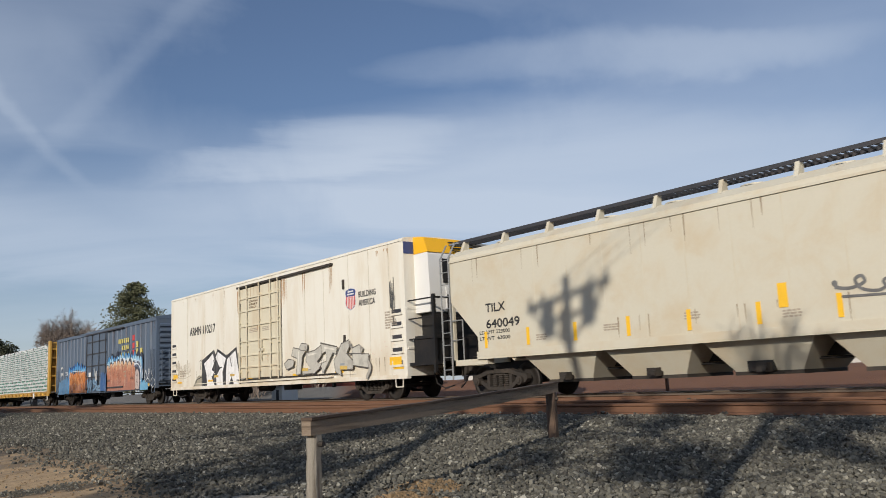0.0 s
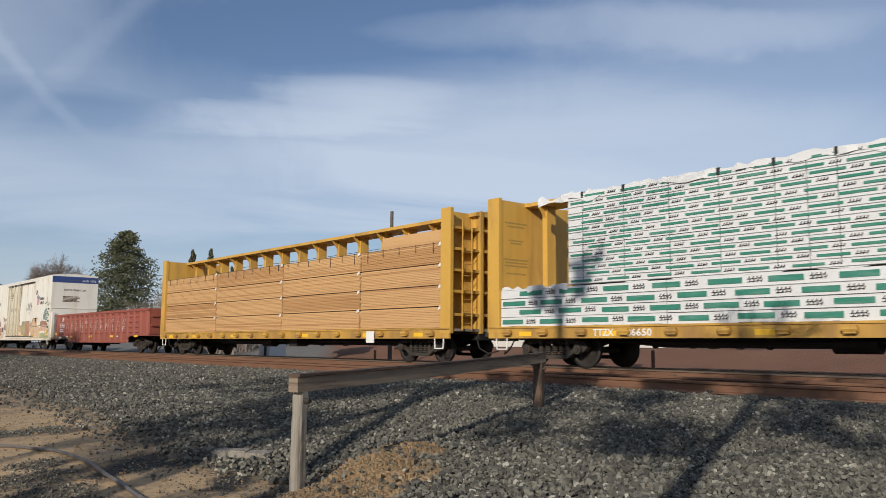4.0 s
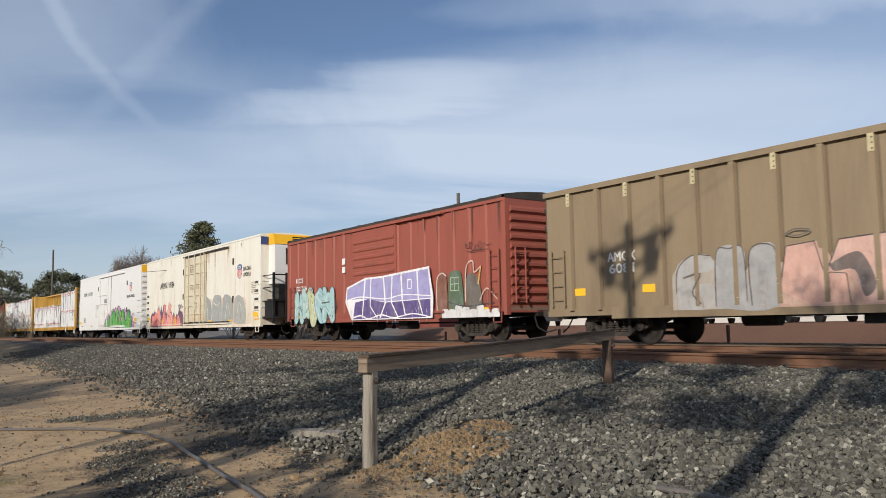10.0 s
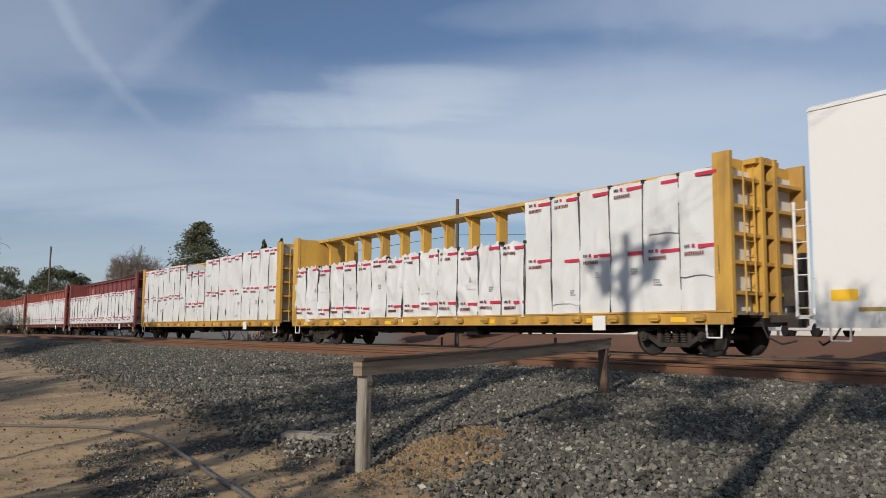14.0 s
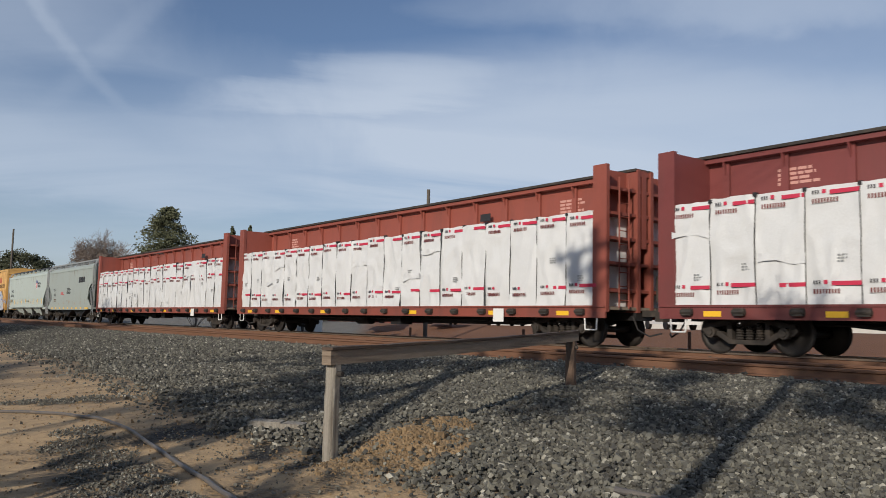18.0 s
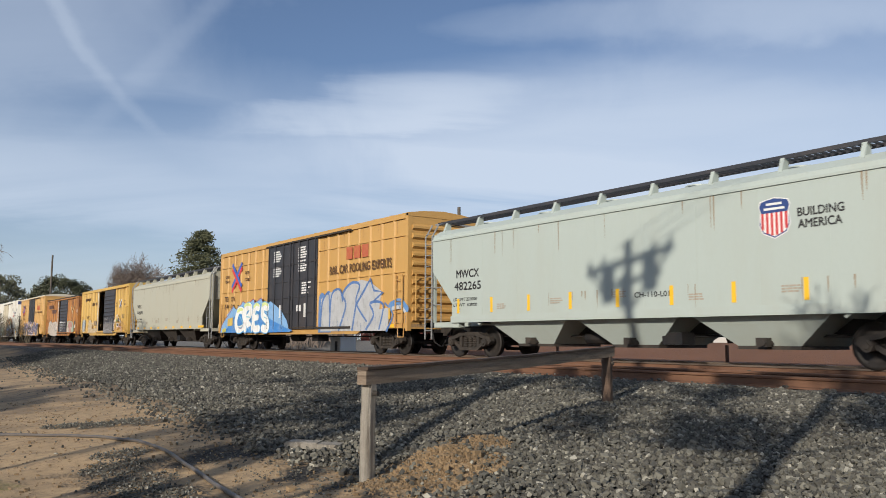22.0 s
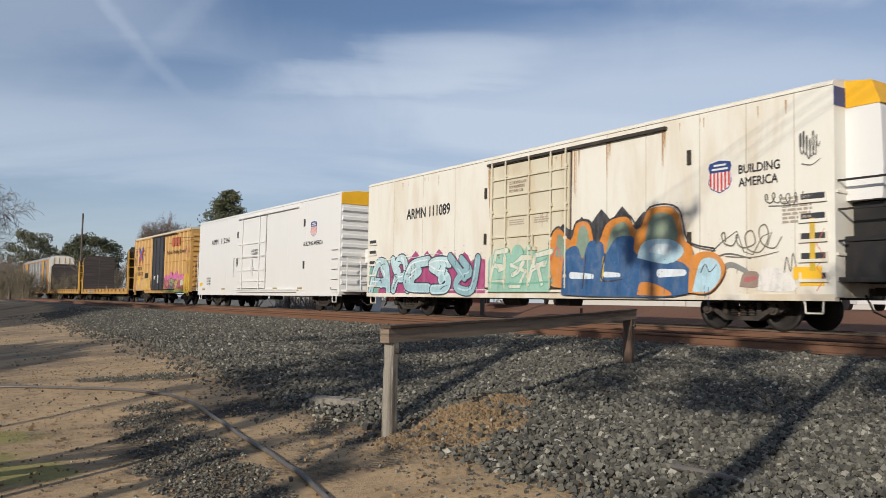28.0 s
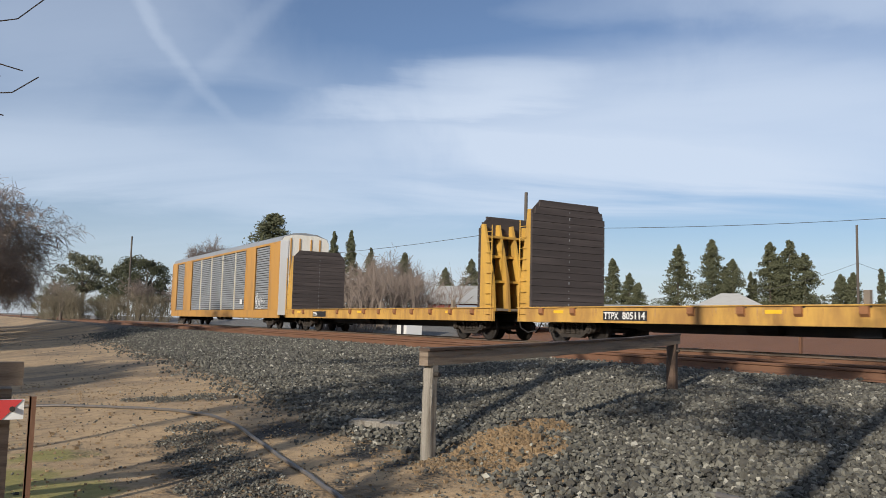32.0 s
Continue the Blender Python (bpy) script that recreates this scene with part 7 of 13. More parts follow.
DARK = (0.03, 0.03, 0.035)
hopper(2.3, 16.6, "beige", "beige covered hopper with stained sides and a grating roof walk", "upright", 1, 4, 4.08,
       (("TILX", 1.55, 2.42, 0.80, 0.24), ("640049", 1.55, 1.96, 1.35, 0.24)),
       (scrawl(11.3, 14.0, 1.75, 2.25, (0.12, 0.12, 0.12), 3, 0.07, 5), lambda c, Y: plate(c, Y(10.4), Y(10.6), 1.7, 2.2, "reflect")))
reefer(21.20, 20.05, "ARMN 110217", "cream", 2, slide=0.45, sprays=(
    Mural(0, 1, 0, 1, 7).fill((0.36, 0.33, 0.25), [(2.82, 0.78), (3.41, 1.27), (3.97, 1.33), (4.72, 1.95), (7.9, 2.13), (8.27, 1.34), (9.71, 0.99), (9.43, 0.69)]).fill(DARK, [(3.85, 0.74), (3.9, 2), (5.23, 2.42), (5.42, 2.21), (5.63, 2.44), (6.58, 2.09), (7.6, 2.42), (7.87, 1.34), (8.53, 1.08), (9.08, 0.89), (9.23, 0.67), (6.3, 0.66)], False).fill((0.80, 0.80, 0.81), [(4.48, 0.75), (4.4, 1.31), (4.12, 1.83), (5.11, 2.24), (5.33, 1.87), (5, 1.53), (5.37, 1.33), (4.95, 1.2), (5.33, 0.77)], False).fill((0.80, 0.80, 0.81), [(5.41, 2.05), (5.67, 2.3), (6.51, 1.97), (6.15, 1.35), (6.24, 0.69), (5.53, 0.71), (5.46, 1.18), (5.91, 1.54)], False).fill((0.80, 0.80, 0.81), [(6.63, 1.92), (7.49, 2.26), (7.84, 1.19), (7.89, 0.74), (7.37, 0.71), (7.1, 1.16), (6.71, 0.69), (6.52, 0.72), (6.54, 1.43)], False).fill((0.80, 0.80, 0.81), [(7.97, 1.13), (8.5, 1.03), (8.04, 0.9), (9.02, 0.75), (8.03, 0.72)], False).line(DARK, 0.1, [(5.23, 1.91), (5.41, 1.49), (5.16, 1.27)], False).line(DARK, 0.09, [(5.07, 1.51), (6.07, 1.58)], False).line(DARK, 0.08, [(6.94, 2), (7.1, 1.58)], False).line(DARK, 0.05, [(3.01, 0.8), (3.31, 1.11), (3.87, 1.22), (4.31, 1.02), (4.21, 0.76)], False).line(DARK, 0.04, [(3.64, 1.96), (3.83, 2.06), (3.69, 1.58)], False).fill((0.60, 0.40, 0.08), [(5.26, 1.25), (5.73, 1.25), (5.72, 1.15), (5.25, 1.15)], False).fill((0.60, 0.40, 0.08), [(6.95, 1.25), (7.4, 1.24), (7.4, 1.15), (6.95, 1.16)], False),
    Mural(0, 1, 0, 1, 8, -1.645).mist((0.66, 0.42, 0.34), 11.5, 19.5, 0.8, 1.9, 60, 0.10)
    .fill((0.46, 0.445, 0.40), [(12.07, 1.47), (12.41, 1.64), (12.86, 1.58), (12.79, 1.34), (12.27, 1.24)], False).line((0.10, 0.09, 0.08), 0.04, [(12.07, 1.47), (12.41, 1.64), (12.86, 1.58), (12.79, 1.34), (12.27, 1.24), (12.07, 1.47)], False)
    .fill((0.50, 0.485, 0.43), [(12.68, 1.75), (12.81, 2.07), (13.77, 1.9), (13.51, 1.69), (13.36, 1.03), (13.01, 1.01), (13.12, 1.64)], False).line((0.10, 0.09, 0.08), 0.04, [(12.68, 1.75), (12.81, 2.07), (13.77, 1.9), (13.51, 1.69), (13.36, 1.03), (13.01, 1.01), (13.12, 1.64), (12.68, 1.75)], False)
    .fill((0.46, 0.445, 0.40), [(13.81, 1.81), (14.46, 1.88), (14.91, 2.04), (14.92, 1.65), (14.6, 1.45), (14.89, 1.32), (14.74, 1.18), (14.38, 1.02), (13.5, 1.02), (13.52, 1.26), (14.12, 1.18), (13.78, 1.51)], False).line((0.10, 0.09, 0.08), 0.04, [(13.81, 1.81), (14.46, 1.88), (14.91, 2.04), (14.92, 1.65), (14.6, 1.45), (14.89, 1.32), (14.74, 1.18), (14.38, 1.02), (13.5, 1.02), (13.52, 1.26), (14.12, 1.18), (13.78, 1.51), (13.81, 1.81)], False)
    .fill((0.50, 0.485, 0.43), [(14.9, 2.1), (16.01, 1.91), (15.91, 1.65), (15.71, 1.72), (15.35, 1.33), (14.98, 0.98), (14.85, 1.36), (15.28, 1.44), (15.23, 1.79), (14.93, 1.71)], False).line((0.10, 0.09, 0.08), 0.04, [(14.9, 2.1), (16.01, 1.91), (15.91, 1.65), (15.71, 1.72), (15.35, 1.33), (14.98, 0.98), (14.85, 1.36), (15.28, 1.44), (15.23, 1.79), (14.93, 1.71), (14.9, 2.1)], False)
    .fill((0.46, 0.445, 0.40), [(15.98, 1.62), (16.29, 2), (16.79, 2.11), (16.8, 1.85), (16.63, 1.65), (17.07, 1.34), (17.01, 1.08), (16.2, 1.09), (16.27, 0.88), (15.88, 1.01), (15.77, 1.44)], False).line((0.10, 0.09, 0.08), 0.04, [(15.98, 1.62), (16.29, 2), (16.79, 2.11), (16.8, 1.85), (16.63, 1.65), (17.07, 1.34), (17.01, 1.08), (16.2, 1.09), (16.27, 0.88), (15.88, 1.01), (15.77, 1.44), (15.98, 1.62)], False)
    .fill((0.50, 0.485, 0.43), [(16.98, 1.81), (17.45, 1.9), (17.67, 1.76), (17.55, 1.57), (18.01, 1.56), (17.96, 1.09), (17.03, 1.21)], False).line((0.10, 0.09, 0.08), 0.04, [(16.98, 1.81), (17.45, 1.9), (17.67, 1.76), (17.55, 1.57), (18.01, 1.56), (17.96, 1.09), (17.03, 1.21), (16.98, 1.81)], False)
    .fill((0.46, 0.445, 0.40), [(13.31, 2.04), (13.45, 2.2), (13.9, 2.14), (13.89, 1.89), (13.39, 1.92)], False).line((0.10, 0.09, 0.08), 0.04, [(13.31, 2.04), (13.45, 2.2), (13.9, 2.14), (13.89, 1.89), (13.39, 1.92), (13.31, 2.04)], False).line((0.10, 0.09, 0.08), 0.05, [(14.88, 2.12), (16.01, 1.92)]).line((0.10, 0.09, 0.08), 0.05, [(16.74, 1.63), (17.75, 1.58)]).line((0.66, 0.64, 0.58), 0.08, [(13.24, 1.87), (13.17, 1.12)]).line((0.66, 0.64, 0.58), 0.08, [(13.99, 1.73), (14.54, 1.76)]).line((0.66, 0.64, 0.58), 0.08, [(15.16, 1.93), (15.81, 1.83)]).line((0.30, 0.28, 0.25), 0.1, [(13.74, 2.05), (13.84, 1.91)]).line((0.30, 0.28, 0.25), 0.1, [(16.85, 1.98), (16.94, 1.83)]).line((0.30, 0.28, 0.25), 0.12, [(17.54, 1.81), (17.55, 1.64)]).line((0.26, 0.30, 0.34), 0.08, [(16.22, 1.27), (16.48, 1.28)]).line((0.10, 0.09, 0.08), 0.03, [(14.88, 1.66), (14.93, 1.36), (14.75, 1.22)]).line((0.10, 0.09, 0.08), 0.03, [(16.01, 1.85), (15.96, 1.64)]).line((0.36, 0.34, 0.30), 0.16, [(17.98, 1.28), (18.08, 1.08), (17.86, 0.77)]).fill((0.62, 0.42, 0.10), [(13.47, 1.25), (13.94, 1.24), (13.93, 1.13), (13.46, 1.14)], False).fill((0.62, 0.42, 0.10), [(16.18, 1.23), (16.66, 1.21), (16.65, 1.08), (16.17, 1.1)], False),
    scrawl(0.6, 2.6, 1.2, 2.2, (0.52, 0.46, 0.36), 6, 0.05), scrawl(19.2, 19.5, 2.4, 4.4, (0.06, 0.06, 0.06), 9, 0.03, 6)))
boxcar(43.32, 19.42, 4.66, "blue", [(7.25, 11.3, "blue", "plug")], "faded blue-grey boxcar with orange and blue graffiti along its lower side", "ribs", 3, 10, sprays=(
    Mural(0.7, 7.6, 0.78, 2.75, 32).cloud((0.10, 0.24, 0.42), 0.0, 0.40, 0.55, 0.0, 5).mist((0.22, 0.42, 0.60), 0, 0.4, 0, 0.6, 50, 0.12).cloud((0.02, 0.10, 0.30), 0.34, 1.0, 1.02, 0.0, 10, 0.06).cloud((0.05, 0.26, 0.55), 0.35, 1.0, 0.95, 0.0, 10, 0.08).cloud((0.22, 0.46, 0.66), 0.37, 0.99, 0.85, 0.1, 12, 0.10).cloud((0.03, 0.03, 0.05), 0.38, 0.98, 0.77, 0.0, 9, 0.06).cloud((0.58, 0.20, 0.05), 0.39, 0.97, 0.71, 0.02, 9, 0.06)
    .glyphs((0, 7, 5, 6, 4, 9), [(0.60, 0.21, 0.05), (0.52, 0.17, 0.04)], (0.12, 0.04, 0.02), 0.40, 0.97, 0.03, 0.66, 0.24, 0.02, True, 0, 1.2, (0.72, 0.42, 0.20), (0.46, 0.20, 0.12)).mist((0.50, 0.26, 0.16), 0.4, 0.97, 0.0, 0.35, 50, 0.09).line((0.75, 0.72, 0.68), 0.03, [(0.41, 0.30), (0.44, 0.66), (0.55, 0.74), (0.75, 0.72), (0.95, 0.66)]).drips((0.40, 0.16, 0.06), 16, 0.5),
    Mural(7.5, 11.4, 0.85, 2.4, 36, -1.652).mist((0.10, 0.26, 0.42), 0, 1, 0, 0.5, 90, 0.14).glyphs((6, 2, 8), [(0.14, 0.26, 0.40)], (0.05, 0.09, 0.16), 0.05, 0.8, 0.05, 0.5, 0.14, 0.02, True, 0, 1.1).line((0.55, 0.56, 0.55), 0.06, [(0.42, 0.9), (0.46, 0.6), (0.52, 0.75), (0.55, 0.45)]).cloud((0.03, 0.10, 0.26), 0.74, 1.02, 0.80, 0.0, 3, 0.1).drips((0.30, 0.42, 0.52), 10, 0.7),
    Mural(10.9, 17.6, 0.78, 3.10, 38).mist((0.03, 0.05, 0.10), 0.0, 0.9, 0.6, 1.1, 160, 0.2).cloud((0.02, 0.03, 0.06), 0.0, 0.98, 0.99, 0.0, 13, 0.05).cloud((0.05, 0.22, 0.46), 0.01, 0.97, 0.94, 0.0, 13, 0.06).cloud((0.32, 0.55, 0.70), 0.02, 0.95, 0.86, 0.2, 17, 0.07).cloud((0.70, 0.74, 0.76), 0.03, 0.93, 0.81, 0.2, 10, 0.05).cloud((0.03, 0.03, 0.05), 0.03, 0.92, 0.79, 0.0, 9, 0.04).cloud((0.64, 0.42, 0.25), 0.04, 0.80, 0.76, 0.02, 8, 0.04).cloud((0.50, 0.23, 0.13), 0.042, 0.798, 0.70, 0.02, 8, 0.05).cloud((0.43, 0.17, 0.10), 0.045, 0.795, 0.58, 0.02, 11, 0.12).cloud((0.38, 0.16, 0.11), 0.05, 0.79, 0.26, 0.02, 14, 0.3)
    .line((0.08, 0.03, 0.03), 0.05, [(0.37, 0.04), (0.375, 0.45), (0.36, 0.76)]).line((0.10, 0.04, 0.03), 0.03, [(0.16, 0.3), (0.17, 0.6), (0.155, 0.74)]).line((0.10, 0.04, 0.03), 0.03, [(0.26, 0.2), (0.27, 0.5), (0.25, 0.72)]).line((0.10, 0.04, 0.03), 0.03, [(0.47, 0.3), (0.48, 0.6), (0.465, 0.74)]).line((0.10, 0.04, 0.03), 0.03, [(0.59, 0.1), (0.60, 0.4), (0.585, 0.72)]).line((0.10, 0.04, 0.03), 0.03, [(0.70, 0.2), (0.71, 0.5), (0.69, 0.72)]).line((0.30, 0.32, 0.22), 0.05, [(0.52, 0.46), (0.57, 0.48), (0.57, 0.36), (0.52, 0.38)]).line((0.74, 0.56, 0.40), 0.05, [(0.42, 0.52), (0.44, 0.68)]).line((0.74, 0.56, 0.40), 0.05, [(0.65, 0.5), (0.66, 0.70)]).line((0.72, 0.52, 0.34), 0.04, [(0.07, 0.56), (0.09, 0.68)]).line((0.72, 0.54, 0.40), 0.03, [(0.20, 0.2), (0.21, 0.42)]).line((0.72, 0.54, 0.40), 0.03, [(0.54, 0.1), (0.55, 0.3)]).fill((0.16, 0.08, 0.06), [(0.08, 0.25), (0.09, 0.31), (0.16, 0.31), (0.16, 0.25)], False).fill((0.22, 0.09, 0.06), [(0.68, 0.27), (0.69, 0.33), (0.77, 0.33), (0.77, 0.26)], False)
    .fill((0.50, 0.42, 0.40), [(0.805, 0.05), (0.80, 0.40), (0.84, 0.50), (0.89, 0.44), (0.90, 0.05)]).line((0.03, 0.03, 0.04), 0.05, [(0.805, 0.05), (0.80, 0.40), (0.84, 0.50), (0.89, 0.44), (0.91, 0.2), (0.90, 0.05)]).line((0.03, 0.03, 0.04), 0.03, [(0.82, 0.40), (0.84, 0.34), (0.87, 0.40), (0.85, 0.26), (0.82, 0.22), (0.88, 0.18)]).line((0.03, 0.03, 0.04), 0.03, [(0.82, 0.1), (0.84, 0.2), (0.87, 0.1)]).line((0.60, 0.66, 0.72), 0.10, [(0.78, 0.62), (0.87, 0.62), (0.94, 0.44), (0.95, 0.26)]).line((0.10, 0.14, 0.28), 0.05, [(0.78, 0.57), (0.86, 0.57), (0.92, 0.42), (0.93, 0.24)]).line((0.46, 0.54, 0.66), 0.08, [(0.79, 0.70), (0.90, 0.68), (0.97, 0.48), (0.98, 0.28)]).line((0.06, 0.10, 0.22), 0.04, [(0.79, 0.66), (0.89, 0.65), (0.955, 0.46), (0.965, 0.26)]).cloud((0.14, 0.36, 0.56), 0.92, 1.10, 0.20, 0.0, 3).mist((0.60, 0.44, 0.32), 0.04, 0.8, 0.0, 0.7, 120, 0.10).drips((0.58, 0.36, 0.26), 26, 0.6).drips((0.10, 0.04, 0.03), 16, 0.6),
    Mural(17.7, 19.3, 0.82, 1.95, 35).line((0.72, 0.74, 0.74), 0.05, [(0.05, 0.05), (0.0, 0.4), (0.12, 0.9), (0.30, 0.5), (0.42, 0.95), (0.52, 0.6)]).line((0.72, 0.74, 0.74), 0.04, [(0.30, 0.05), (0.06, 0.28), (0.30, 0.50), (0.52, 0.28), (0.30, 0.05)]).line((0.70, 0.72, 0.72), 0.04, [(0.78, 0.05), (0.56, 0.28), (0.78, 0.50), (1.0, 0.28), (0.78, 0.05)]).line((0.10, 0.10, 0.12), 0.03, [(0.06, 0.02), (0.35, 0.30), (0.7, 0.34), (1.0, 0.05)]).line((0.70, 0.72, 0.72), 0.03, [(0.6, 0.9), (0.75, 0.6), (0.9, 0.95)]),
    lambda c, Y: (word(c, "SP", Y(1.25), 2.45, 0.42, 0.22, "chalk"), word(c, "691", Y(1.2), 2.02, 0.62, 0.24, "chalk"), word(c, "774", Y(2.35), 2.02, 0.62, 0.24, "chalk")),
    lambda c, Y: [block_mark(c, Y, 13.3 + (0.0, 0.62, 0.25)[k], 3.52 - 0.40 * k, (1.9, 1.28, 1.65)[k], 0.26, "straw", (6, 4, 7)[k], fill=0.62) for k in range(3)],
    lambda c, Y: [plate(c, Y(a), Y(a + 0.32), z, z + 0.32, m, "emblem") for a, z, m in ((15.72, 3.56, "red"), (15.72, 3.12, "red"), (15.72, 2.72, "red"), (16.32, 3.16, "straw"), (16.32, 2.76, "straw"), (16.98, 2.76, "straw"))]))
centerbeam(64.72, 22.55, "yellow", "yellow centre-beam flat car loaded with wrapped lumber", load_green, 4)
centerbeam(88.98, 22.53, "yellow", "yellow centre-beam flat car loaded with bare sawn lumber", load_lumber, 5)
gondola(113.12, 17.39)
